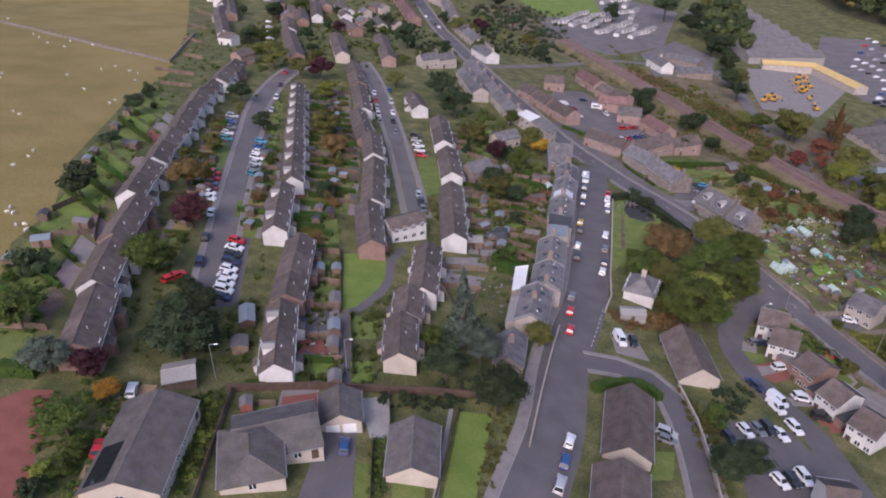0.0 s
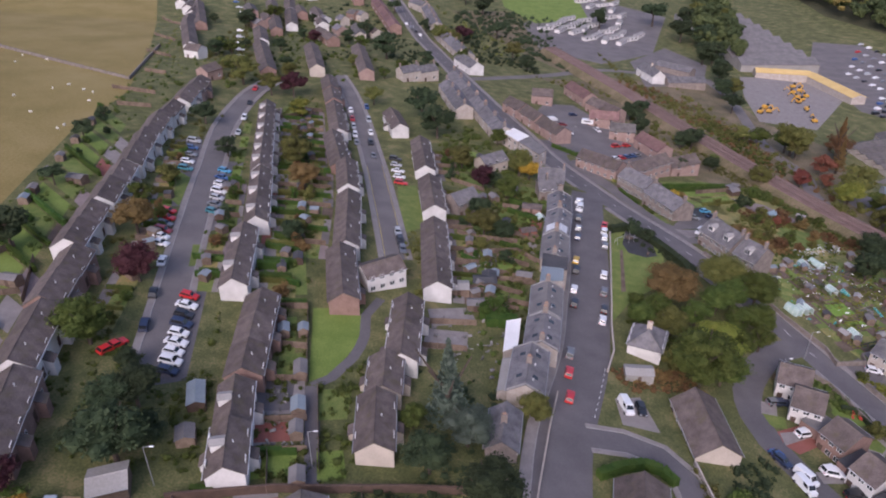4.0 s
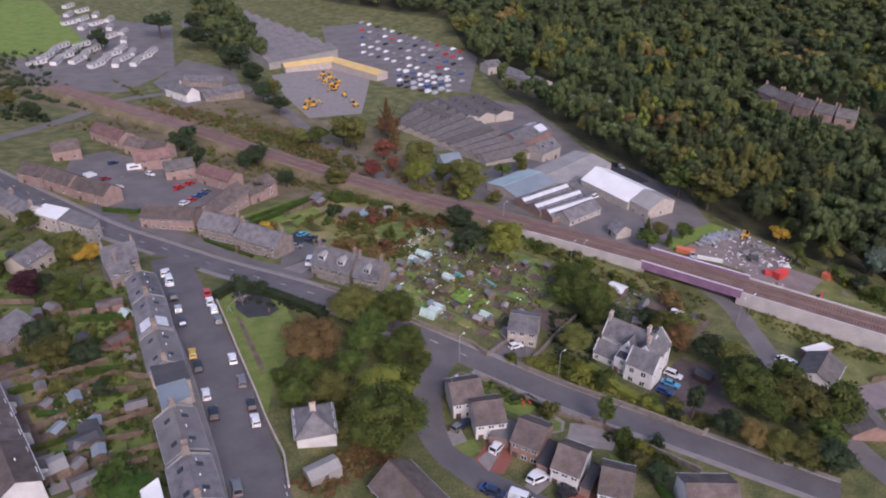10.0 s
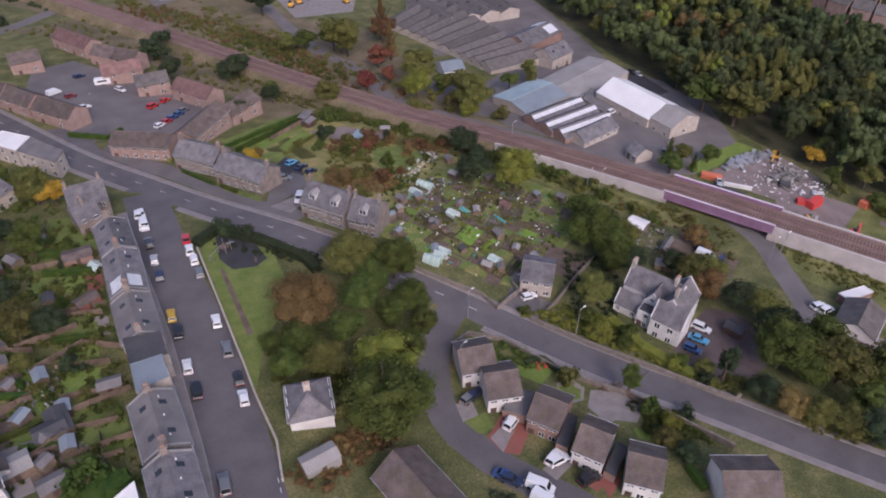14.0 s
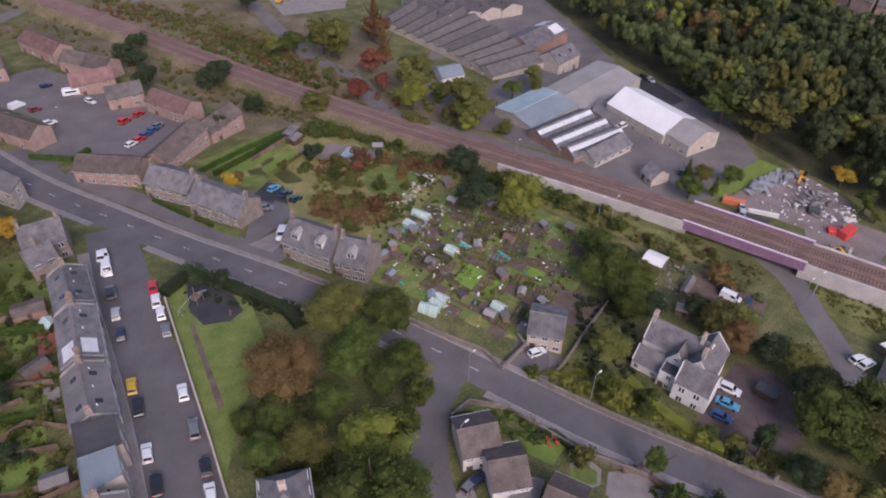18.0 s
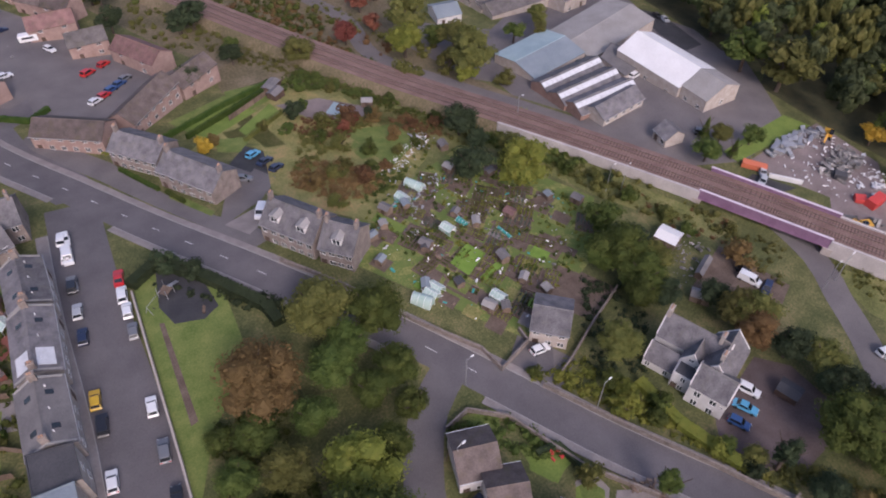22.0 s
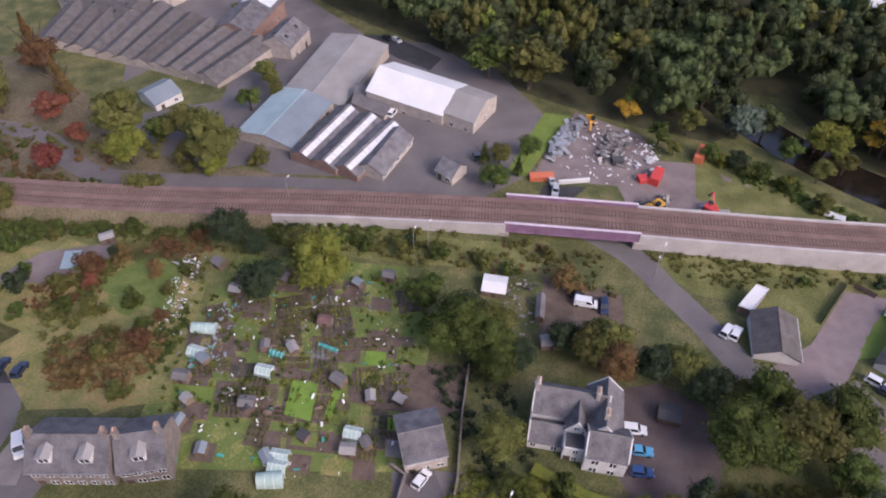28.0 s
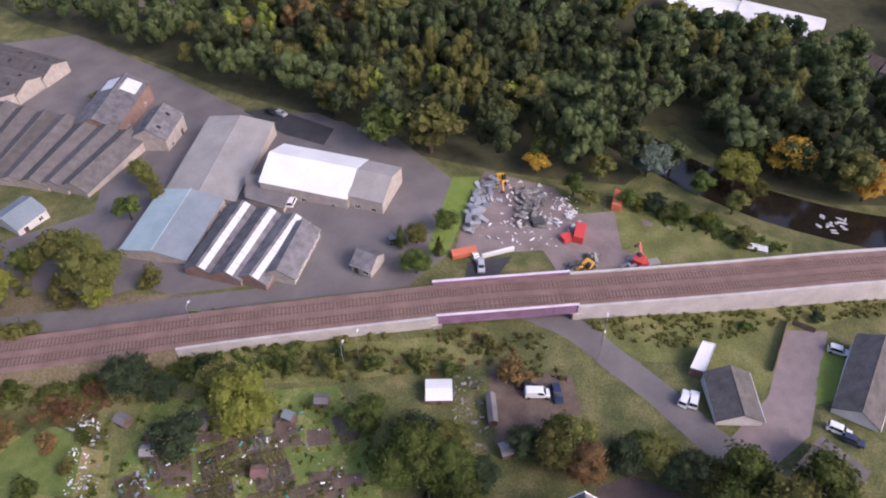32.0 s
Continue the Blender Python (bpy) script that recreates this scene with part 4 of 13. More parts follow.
ICO = bmesh.new()
bmesh.ops.create_icosphere(ICO, subdivisions=1, radius=1)
ICOV = np.array([v.co for v in ICO.verts])
ICOF = [tuple(v.index for v in f.verts) for f in ICO.faces]
ICO.free()
CROWNS = {}


def crown_mesh(kind, i):
    if (kind, i) in CROWNS:
        return CROWNS[(kind, i)]
    rng = np.random.default_rng(100 + i + 17 * len(kind))
    if kind == "round":
        cs, vs, fs = crown_arrays(rng, 1.0, 0.95, 26, 2300, 0.06)
    elif kind == "plain":
        cs, vs, fs = crown_arrays(rng, 1.0, 0.95, 16, 800, 0.1)
    elif kind == "broad":
        cs, vs, fs = crown_arrays(rng, 1.0, 0.95, 34, 4600, 0.046)
    elif kind == "tall":
        cs, vs, fs = crown_arrays(rng, 0.85, 1.5, 26, 2300, 0.06)
    elif kind == "conifer":
        cs, vs, fs = crown_arrays(rng, 0.8, 1.7, 4, 1700, 0.085, True)
    else:
        cs, vs, fs = crown_arrays(rng, 1.0, 0.7, 10, 600, 0.10)
    vs = list(vs)
    if kind == "conifer":
        cs = [(np.array([0, 0, -1.1 + 0.75 * k]), 0.55 - 0.14 * k) for k in range(4)]
    for c, rr in cs:
        k = len(vs)
        lump = ICOV * (0.72 + rng.uniform(-0.14, 0.14, (len(ICOV), 1))) * rr * np.array([1, 1, 0.85]) + c
        vs += list(lump)
        fs += [tuple(a + k for a in f) for f in ICOF[::1]]
    me = bpy.data.meshes.new("crown")
    me.from_pydata([tuple(v) for v in vs], [], fs)
    CROWNS[(kind, i)] = me
    return me


TRUNKS = {}


def trunk_mesh(i):
    if i not in TRUNKS:
        rng = random.Random(i)
        bm = bmesh.new()
        cyl(bm, 0.055, 0.035, -0.1, 0.55, 8)
        for k in range(5):
            a = k * 1.3 + rng.random()
            d = Vector((math.cos(a) * 0.5, math.sin(a) * 0.5, 0.75))
            cyl(bm, 0.026, 0.008, 0, rng.uniform(0.5, 0.75), 6, m=Matrix.Translation((0, 0, 0.42 + 0.03 * k)) @ d.to_track_quat("Z", "Y").to_matrix().to_4x4())
        TRUNKS[i] = mesh_of(bm, "trunk", M["bark"])
    return TRUNKS[i]


TREEN = [0]
LEAFWORD = dict(wood="grey-green", deep="dark grey-green", green="mid-green", dark="dark green", olive="olive-green", lime="yellow-green", orange="orange-brown", gold="golden yellow", copper="dark copper",
                red="autumn red", bluegreen="grey-green", hedge="dark green", rust="rusty brown")


def tree(x, y, r, h, leaf="green", kind="round", where="in a garden", group=""):
    """A tree of crown radius r and height h."""
    i = TREEN[0]
    TREEN[0] += 1
    rng = random.Random(i * 7 + 3)
    small = kind == "bush"
    e = thing("bush" if small else "tree", placed(x, y, rng.uniform(0, 360), -0.05), "%s %s %s" % (LEAFWORD[leaf], dict(conifer="conifer with drooping sprays", bush="rounded shrub").get(kind, "broadleaf tree"), where),
              "bush" if small else "tree", group)
    away = math.hypot(x - 70, y - 140)
    me = crown_mesh(kind if kind != "round" else "broad" if r > 3.6 and away < 75 else "plain" if away > 150 else kind, i % 4)
    zz = {"round": 0.95, "tall": 1.45, "conifer": 1.7, "bush": 0.62}[kind]
    rz = h / 2 * (0.86 if kind != "bush" else 1.05)
    c = part("crown", me, None, e, m=Matrix.Translation((0, 0, h - rz * 0.97)) @ Matrix.Diagonal((r, r * rng.uniform(0.88, 1.1), rz / zz, 1)))
    painted(c, M["leaf_" + leaf])
    part("trunk", trunk_mesh(i % 3), None, e, m=Matrix.Diagonal((max(h * 0.75, r), max(h * 0.75, r), h * 0.8, 1)))
    return e


def hedge(pts, h, th, leaf="hedge", label="clipped dark green garden hedge", seed=0):
    """A hedge: a solid core with leaf clumps standing off it, one plant run."""
    rng = np.random.default_rng(seed + int(abs(pts[0][0]) * 10))
    vs, fs = [], []
    for (x0, y0), (x1, y1) in zip(pts, pts[1:]):
        L = math.hypot(x1 - x0, y1 - y0)
        ux, uy = (x1 - x0) / L, (y1 - y0) / L
        n = max(1, int(L / 1.5))
        prev = None
        for k in range(n + 1):
            s = L * k / n
            px, py = x0 + ux * s, y0 + uy * s
            g = G(px, py)
            w, hh = th / 2 * rng.uniform(0.8, 0.98), h * rng.uniform(0.9, 0.98)
            b = len(vs)
            vs += [(px - uy * w, py + ux * w, g - 0.2), (px - uy * w * 0.9, py + ux * w * 0.9, g + hh), (px + uy * w * 0.9, py - ux * w * 0.9, g + hh), (px + uy * w, py - ux * w, g - 0.2)]
            if prev is not None:
                fs += [(prev + i, prev + i + 1, b + i + 1, b + i) for i in range(3)]
            else:
                fs.append((b, b + 1, b + 2, b + 3))
            prev = b
        fs.append((prev + 3, prev + 2, prev + 1, prev))
        for k in range(int(L * (th + 2 * h) * 3.2)):
            s = rng.random() * L
            side = rng.random() * (th + 2 * h)
            if side < h:
                o, z = -th / 2, side
            elif side < h + th:
                o, z = side - h - th / 2, h
            else:
                o, z = th / 2, side - h - th
            px, py = x0 + ux * s - uy * o, y0 + uy * s + ux * o
            c = np.array([px, py, G(px, py) + z])
            a = rng.normal(size=3)
            a /= np.linalg.norm(a)
            t = np.cross(a, rng.normal(size=3))
            t /= np.linalg.norm(t)
            q = 0.2 * rng.uniform(0.7, 1.3)
            b = len(vs)
            vs += [tuple(c + a * q), tuple(c + t * q * 0.7), tuple(c - a * q), tuple(c - t * q * 0.7)]
            fs.append((b, b + 1, b + 2, b + 3))
    me = bpy.data.meshes.new("hedge")
    me.from_pydata(vs, [], fs)
    me.materials.append(M["leaf_" + leaf])
    return tagged(new("hedge", me), label, "hedge")


def fence(pts, h=1.6, label="weathered timber garden fence", material="wood", gap=3.6):
    e = thing("fence", pose(0, 0, 0), label, "fence")
    for (x0, y0), (x1, y1) in zip(pts, pts[1:]):
        L = math.hypot(x1 - x0, y1 - y0)
        a = math.degrees(math.atan2(y1 - y0, x1 - x0))
        n = max(1, round(L / gap))
        for k in range(n):
            xa, ya = x0 + (x1 - x0) * k / n, y0 + (y1 - y0) * k / n
            xb, yb = x0 + (x1 - x0) * (k + 1) / n, y0 + (y1 - y0) * (k + 1) / n
            bm = bmesh.new()
            za, zb = G(xa, ya), G(xb, yb)
            nx, ny = -(yb - ya) / (L / n) * 0.025, (xb - xa) / (L / n) * 0.025
            v = [bm.verts.new(p) for p in ((xa + nx, ya + ny, za), (xb + nx, yb + ny, zb), (xb + nx, yb + ny, zb + h), (xa + nx, ya + ny, za + h),
                                           (xa - nx, ya - ny, za), (xb - nx, yb - ny, zb), (xb - nx, yb - ny, zb + h), (xa - nx, ya - ny, za + h))]
            for q in ((0, 1, 2, 3), (7, 6, 5, 4), (3, 2, 6, 7), (0, 3, 7, 4), (1, 5, 6, 2)):
                bm.faces.new([v[i] for i in q])
            part("panel", bm, M[material], e)
            bm = bmesh.new()
            box(bm, xa - 0.06, xa + 0.06, ya - 0.06, ya + 0.06, za - 0.2, za + h + 0.1)
            part("post", bm, M[material], e)
    return e


def lamp_post(x, y, a, h=8.0):
    e = thing("street_lamp", placed(x, y, a), "tall grey steel street lamp with a curved arm", "street lamp", "street lamps along the roads")
    bm = bmesh.new()
    cyl(bm, 0.09, 0.06, -0.2, h, 8)
    part("pole", bm, M["steel"], e)
    bm = bmesh.new()
    cyl(bm, 0.045, 0.04, 0, 1.1, 6, m=pose(0, 0, h - 0.05, 0, 80))
    part("arm", bm, M["steel"], e)
    part("lantern", boxmesh(0.9, 1.6, -0.14, 0.14, h + 0.02, h + 0.2, 0.05), M["trim"], e)
    return e


# ---------------- builders: small and special things ----------------
def glazed_strip(A, B, w, he, hr):
    """White glazing along one slope of a north-light bay."""
    (ax, ay), (bx, by) = A, B
    L = math.hypot(bx - ax, by - ay)
    cx, cy = (ax + bx) / 2, (ay + by) / 2
    e = thing("glazed_strip", pose(cx, cy, min(G(cx, cy), (G(ax, ay) + G(bx, by)) / 2) - 0.1, 0, 0, math.degrees(math.atan2(by - ay, bx - ax))), "white glazing strip lying on a works roof", "skylight", "north lights")
    sl = (hr - he) / (w / 2)
    n = max(4, int(L / 1.6))
    for i in range(n):
        x0, x1 = -L / 2 + L * i / n + 0.05, -L / 2 + L * (i + 1) / n - 0.05
        bm = bmesh.new()
        slab_between(bm, (x0, w * 0.08, hr - w * 0.08 * sl + 0.1), (x1, w * 0.08, hr - w * 0.08 * sl + 0.1), (x1, w * 0.27, hr - w * 0.27 * sl + 0.1), (x0, w * 0.27, hr - w * 0.27 * sl + 0.1), 0.05)
        part("pane", bm, M["skylight"], e)


PARK = []


def park_home(x, y, a):
    e = thing("mobile_home", placed(x, y, a), "white static mobile home with a shallow grey roof", "mobile home", "mobile homes")
    if not PARK:
        PARK.append(mesh_of(boxmesh(-5.5, 5.5, -1.9, 1.9, 0.2, 2.7), "wall", M["harl"]))
        bm = bmesh.new()
        prism(bm, [(-2.1, 2.7), (0, 3.3), (2.1, 2.7)], -5.7, 5.7)
        PARK.append(mesh_of(bm, "roof", M["sheet"]))
        PARK.append(mesh_of(boxmesh(-0.6, 0.6, -0.04, 0.04, 0, 0.9), "window", M["glass"]))
    part("wall", PARK[0], None, e)
    part("roof", PARK[1], None, e)
    for s in (-1, 1):
        for k in (-3.5, 0, 3.5):
            part("window", PARK[2], None, e, m=pose(k, s * 1.92, 1.4))


def clumps(rng, n, w, l, size, h0, h1):
    vs, fs = [], []
    for i in range(n):
        c = np.array([rng.uniform(-l / 2, l / 2), rng.uniform(-w / 2, w / 2), rng.uniform(h0, h1)])
        a = rng.normal(size=3)
        a /= np.linalg.norm(a)
        t = np.cross(a, rng.normal(size=3))
        t /= np.linalg.norm(t)
        q = size * rng.uniform(0.6, 1.3)
        b = len(vs)
        vs += [tuple(c + a * q), tuple(c + t * q * 0.7), tuple(c - a * q), tuple(c - t * q * 0.7)]
        fs.append((b, b + 1, b + 2, b + 3))
    return vs, fs


PLOT = {}


def plot(x, y, a, l, w, kind):
    """One allotment bed: edging boards, dug soil and rows of crops."""
    e = thing("allotment_plot", placed(x, y, a, 0.02), ("dug soil bed edged with boards", "bed of green vegetable rows", "weedy bed with yellowing crops", "bed of leafy bright greens", "soil bed with netting hoops")[kind], "vegetable bed", "allotment plots")
    sx, sy = (G(x + 1, y) - G(x - 1, y)) / 2, (G(x, y + 1) - G(x, y - 1)) / 2
    e.matrix_basis = pose(x, y, G(x, y) + 0.05) @ Vector((-sx, -sy, 1)).to_track_quat("Z", "Y").to_matrix().to_4x4() @ pose(0, 0, 0, 0, 0, a)
    part("soil", boxmesh(-l / 2, l / 2, -w / 2, w / 2, -0.15, 0.1), M["soil"], e)
    edge = bmesh.new()
    for x0, x1, y0, y1 in ((-l / 2 - 0.06, l / 2 + 0.06, -w / 2 - 0.06, -w / 2), (-l / 2 - 0.06, l / 2 + 0.06, w / 2, w / 2 + 0.06), (-l / 2 - 0.06, -l / 2, -w / 2, w / 2), (l / 2, l / 2 + 0.06, -w / 2, w / 2)):
        box(edge, x0, x1, y0, y1, -0.15, 0.2)
    part("edging", edge, M["wood"], e)
    leaf = {0: None, 1: "green", 2: "olive", 3: "lime", 4: "bluegreen"}[kind]
    if leaf:
        rows = max(2, int(w / 0.8))
        for r in range(rows):
            key = (kind, round(l))
            if key not in PLOT:
                rng = np.random.default_rng(kind * 31 + round(l))
                vs, fs = clumps(rng, int(l * 14), 0.45, l * 0.92, 0.16, 0.15, 0.4)
                me = bpy.data.meshes.new("crop_row")
                me.from_pydata(vs, [], fs)
                me.materials.append(M["leaf_" + leaf])
                PLOT[key] = me
            part("planting", PLOT[key], None, e, m=pose(0, -w / 2 + w * (r + 0.5) / rows, 0))["kind"] = "stuff"


SHEEP = []


def sheep(x, y, a):
    """A far woolly farm beast as a plain shape."""
    if not SHEEP:
        bm = bmesh.new()
        bmesh.ops.create_icosphere(bm, subdivisions=2, radius=1, matrix=pose(0, 0, 0.62) @ Matrix.Diagonal((0.6, 0.32, 0.36, 1)))
        bmesh.ops.create_icosphere(bm, subdivisions=1, radius=0.16, matrix=pose(0.68, 0, 0.72))
        for sx in (-0.35, 0.35):
            for s in (-0.15, 0.15):
                cyl(bm, 0.05, 0.04, 0, 0.4, 6, sx, s)
        SHEEP.append(mesh_of(bm, "sheep", M["wool"]))
    tagged(part("sheep", SHEEP[0], None, m=placed(x, y, a)), "white sheep shape standing on the dry pasture", "sheep", "flock on the pasture")


def shrubs(poly, n, leaf, rmin=0.4, rmax=1.3, flat=0.8, label="tangle of garden shrubs and weeds", seed=1, name="shrubs"):
    """Uncounted low growth over a piece of ground: many small leafy mounds in one mass."""
    rng = np.random.default_rng(seed * 13 + n)
    xs, ys = [p[0] for p in poly], [p[1] for p in poly]
    vs, fs = [], []
    k = 0
    for _ in range(n * 6):
        x, y = rng.uniform(min(xs), max(xs)), rng.uniform(min(ys), max(ys))
        if k >= n or not inside(x, y, poly):
            continue
        k += 1
        r = rmin + (rmax - rmin) * rng.random() ** 2
        c = np.array([x, y, G(x, y)])
        b = len(vs)
        jig = 1 + rng.uniform(-0.2, 0.2, len(ICOV))[:, None]
        vs += (ICOV * jig * np.array([r, r, r * flat]) * 0.62 + c + (0, 0, r * flat * 0.4)).tolist()
        fs += [tuple(i + b for i in f) for f in ICOF]
        for q in range(int(11 + 17 * r)):
            d = rng.normal(size=3)
            d[2] = abs(d[2])
            d /= np.linalg.norm(d)
            p = c + d * np.array([r, r, r * flat]) * rng.uniform(0.55, 1.35) + (0, 0, r * flat * 0.3)
            u = rng.normal(size=3)
            u /= np.linalg.norm(u)
            t = np.cross(u, rng.normal(size=3))
            t /= np.linalg.norm(t)
            s = 0.17 * rng.uniform(0.6, 1.5)
            b = len(vs)
            vs += [(p + u * s).tolist(), (p + t * s * 0.7).tolist(), (p - u * s).tolist(), (p - t * s * 0.7).tolist()]
            fs.append((b, b + 1, b + 2, b + 3))
    me = bpy.data.meshes.new(name)
    me.from_pydata(vs, [], fs)
    me.materials.append(M["leaf_" + leaf])
    return tagged(new(name, me), label, "shrubs", "", "stuff")


def inside(x, y, poly):
    r = False
    for i in range(len(poly)):
        (x0, y0), (x1, y1) = poly[i - 1], poly[i]
        if (y0 > y) != (y1 > y) and x < (x1 - x0) * (y - y0) / (y1 - y0) + x0:
            r = not r
    return r


def container(x, y, a, l, w, h, material, label, name="container"):
    e = thing(name, placed(x, y, a), label, name.replace("_", " "))
    part("body", boxmesh(-l / 2, l / 2, -w / 2, w / 2, 0.1, h, 0.04), M[material], e)
    n = int(l / 0.6)
    for s in (-1, 1):
        for i in range(n):
            xx = -l / 2 + l * (i + 0.5) / n
            part("rib", boxmesh(xx - 0.08, xx + 0.08, s * w / 2 - 0.05, s * w / 2 + 0.05, 0.2, h - 0.1), M[material], e)
    part("door", boxmesh(l / 2 - 0.02, l / 2 + 0.05, -w / 2 + 0.1, w / 2 - 0.1, 0.2, h - 0.1), M["darkfelt"], e)
    return e


def excavator(x, y, a, material="machyellow", label="yellow tracked excavator at rest"):
    e = thing("excavator", placed(x, y, a), label, "excavator")
    for s in (-1, 1):
        part("track", boxmesh(-1.6, 1.6, s * 1.0 - 0.25, s * 1.0 + 0.25, 0.0, 0.75, 0.2), M["rubber"], e)
    part("body", boxmesh(-1.7, 0.9, -1.15, 1.15, 0.8, 1.9, 0.12), M[material], e)
    part("cab", boxmesh(0.0, 1.2, 0.1, 1.1, 1.9, 2.9, 0.1), M["carglass"], e)
    for p, q in (((0.9, -0.3, 1.5), (3.4, -0.3, 3.4)), ((3.4, -0.3, 3.4), (4.8, -0.3, 1.4))):
        d = Vector(q) - Vector(p)
        bm = bmesh.new()
        box(bm, -0.2, 0.2, -0.18, 0.18, 0, d.length, Matrix.Translation(p) @ d.to_track_quat("Z", "Y").to_matrix().to_4x4())
        part("boom", bm, M[material], e)
    part("bucket", boxmesh(4.4, 5.1, -0.75, 0.15, 0.7, 1.4, 0.15), M["darkfelt"], e)
    return e


def scrap(poly, n, seed, smin=0.4, smax=2.6, name="scrap_heap", material="scrap", label="heap of mixed scrap metal and pallets"):
    """Loose scrap as one mass: tilted plates, bars and boxes, piled where they are thick."""
    rng = np.random.default_rng(seed)
    xs, ys = [p[0] for p in poly], [p[1] for p in poly]
    cx, cy = sum(xs) / len(xs), sum(ys) / len(ys)
    bm = bmesh.new()
    k = 0
    for _ in range(n * 6):
        x, y = rng.uniform(min(xs), max(xs)), rng.uniform(min(ys), max(ys))
        if k >= n or not inside(x, y, poly):
            continue
        k += 1
        s = smin + (smax - smin) * rng.random() ** 2
        box(bm, -s / 2, s / 2, -s * rng.uniform(0.1, 0.3), s * 0.2, 0, s * rng.uniform(0.06, 0.4),
            pose(x, y, G(x, y) + rng.uniform(0.0, 0.9), rng.normal() * 14, rng.normal() * 14, rng.uniform(0, 180)))
    ob = part(name, bm, M[material])
    return tagged(ob, label, "scrap", "", "stuff")


def play_frame(x, y, a):
    """A climbing frame with a platform, swing bar and slide."""
    e = thing("play_frame", placed(x, y, a), "steel and timber climbing frame on dark tarmac", "play frame")
    for px, py in ((-1, -1), (1, -1), (1, 1), (-1, 1)):
        bm = bmesh.new()
        cyl(bm, 0.06, 0.06, -0.2, 2.6, 8, px, py)
        part("post", bm, M["steel"], e)
    part("platform", boxmesh(-1, 1, -1, 1, 1.2, 1.3), M["wood"], e)
    bm = bmesh.new()
    slab_between(bm, (1.0, -0.4, 1.35), (1.0, 0.4, 1.35), (3.4, 0.4, 0.15), (3.4, -0.4, 0.15), 0.06)
    part("slide", bm, M["steel"], e)
    bm = bmesh.new()
    cyl(bm, 0.05, 0.05, 0, 4.2, 8, m=pose(-1, 0, 2.4, 0, -90))
    part("swing_bar", bm, M["steel"], e)
    for s in (-0.5, 0.5):
        bm = bmesh.new()
        d = Vector((0, s * 2, 2.5))
        cyl(bm, 0.05, 0.05, 0, d.length, 8, m=Matrix.Translation((-5.1, -s * 2, -0.05)) @ d.to_track_quat("Z", "Y").to_matrix().to_4x4())
        part("leg", bm, M["steel"], e)
    for k in (-2.2, -3.8):
        part("swing_seat", boxmesh(k - 0.12, k + 0.12, -0.25, 0.25, 0.5, 0.55), M["rubber"], e)
    return e


def park_bench(x, y, a):
    e = thing("park_bench", placed(x, y, a), "weathered timber bench on the park grass", "bench")
    part("seat", boxmesh(-0.8, 0.8, -0.22, 0.22, 0.42, 0.47), M["wood"], e)
    part("backrest", boxmesh(-0.8, 0.8, 0.2, 0.25, 0.5, 0.9), M["wood"], e)
    for s in (-0.65, 0.65):
        part("leg", boxmesh(s - 0.05, s + 0.05, -0.2, 0.24, -0.1, 0.42), M["darkwood"], e)
    return e


# ---------------- the ground sheet ----------------
def axis(lo, a, b, hi, fine):
    out = [lo, lo * 0.6 + a * 0.4, lo * 0.3 + a * 0.7, lo * 0.1 + a * 0.9]
    n = int((b - a) / fine)
    out += [a + (b - a) * i / n for i in range(n + 1)]
    return out + [hi * 0.1 + b * 0.9, hi * 0.3 + b * 0.7, hi * 0.6 + b * 0.4, hi]


GX, GY = axis(-2500, -190, 460, 2600, 5.0), axis(-1500, 0, 520, 3000, 5.0)


me = bpy.data.meshes.new("ground")
me.from_pydata([(x, y, G(x, y)) for y in GY for x in GX], [],
               [(j * len(GX) + i, j * len(GX) + i + 1, (j + 1) * len(GX) + i + 1, (j + 1) * len(GX) + i) for j in range(len(GY) - 1) for i in range(len(GX) - 1)])
me.materials.append(M["turf"])
tagged(new("ground", me), "rough grass and garden ground on a hillside", "ground", "", "structure")



# ---- roads and paths ----
MAIN = [(-44.4, 696.1), (-12.1, 524.7), (9.2, 421.3), (24.6, 354.3), (39.8, 299.3), (47.7, 270.3), (57.8, 244.9), (67.7, 218.4), (78.2, 193.0), (90.7, 166.5), (98.0, 148.5), (104.6, 130.3), (113.4, 109.1), (119.2, 94.7), (125.5, 79.9)]
STREET = [(55.5, 240.6), (49.6, 211.9), (45.0, 185.5), (40.6, 165.6), (35.2, 143.3), (26.1, 117.3), (21.1, 95.4), (14.9, 78.1), (9.5, 62.9)]
WESTROAD = [(-50.3, 125.6), (-53.6, 147.8), (-58.0, 177.0), (-64.9, 221.0), (-72.1, 268.0), (-72.0, 311.4), (-65.7, 341.2)]
MIDROAD = [(-7.4, 177.0), (-11.2, 204.5), (-17.4, 248.1), (-24.9, 292.3), (-33.3, 328.8), (-41.4, 356.3)]
CULROAD = [(92.6, 159.4), (83.4, 154.7), (76.4, 147.7), (71.3, 140.0), (69.5, 131.7), (70.2, 124.3), (73.2, 115.1), (76.4, 105.5), (76.9, 92.9), (77.5, 82.2)]
SIDEROAD = [(30.6, 118.4), (39.8, 117.8), (46.6, 112.9), (47.8, 101.0), (46.9, 90.2), (45.1, 78.4)]
FARROAD = [(14.0, 373.8), (29.7, 382.3), (67.5, 407.0), (101.0, 433.9), (129.0, 438.2)]
WORKSROAD = [(168.4, 438.1), (168.4, 397.2), (156.1, 325.6), (158.4, 290.2), (151.5, 265.3), (158.0, 240.5), (168.6, 209.1), (176.7, 182.5), (176.3, 164.9)]
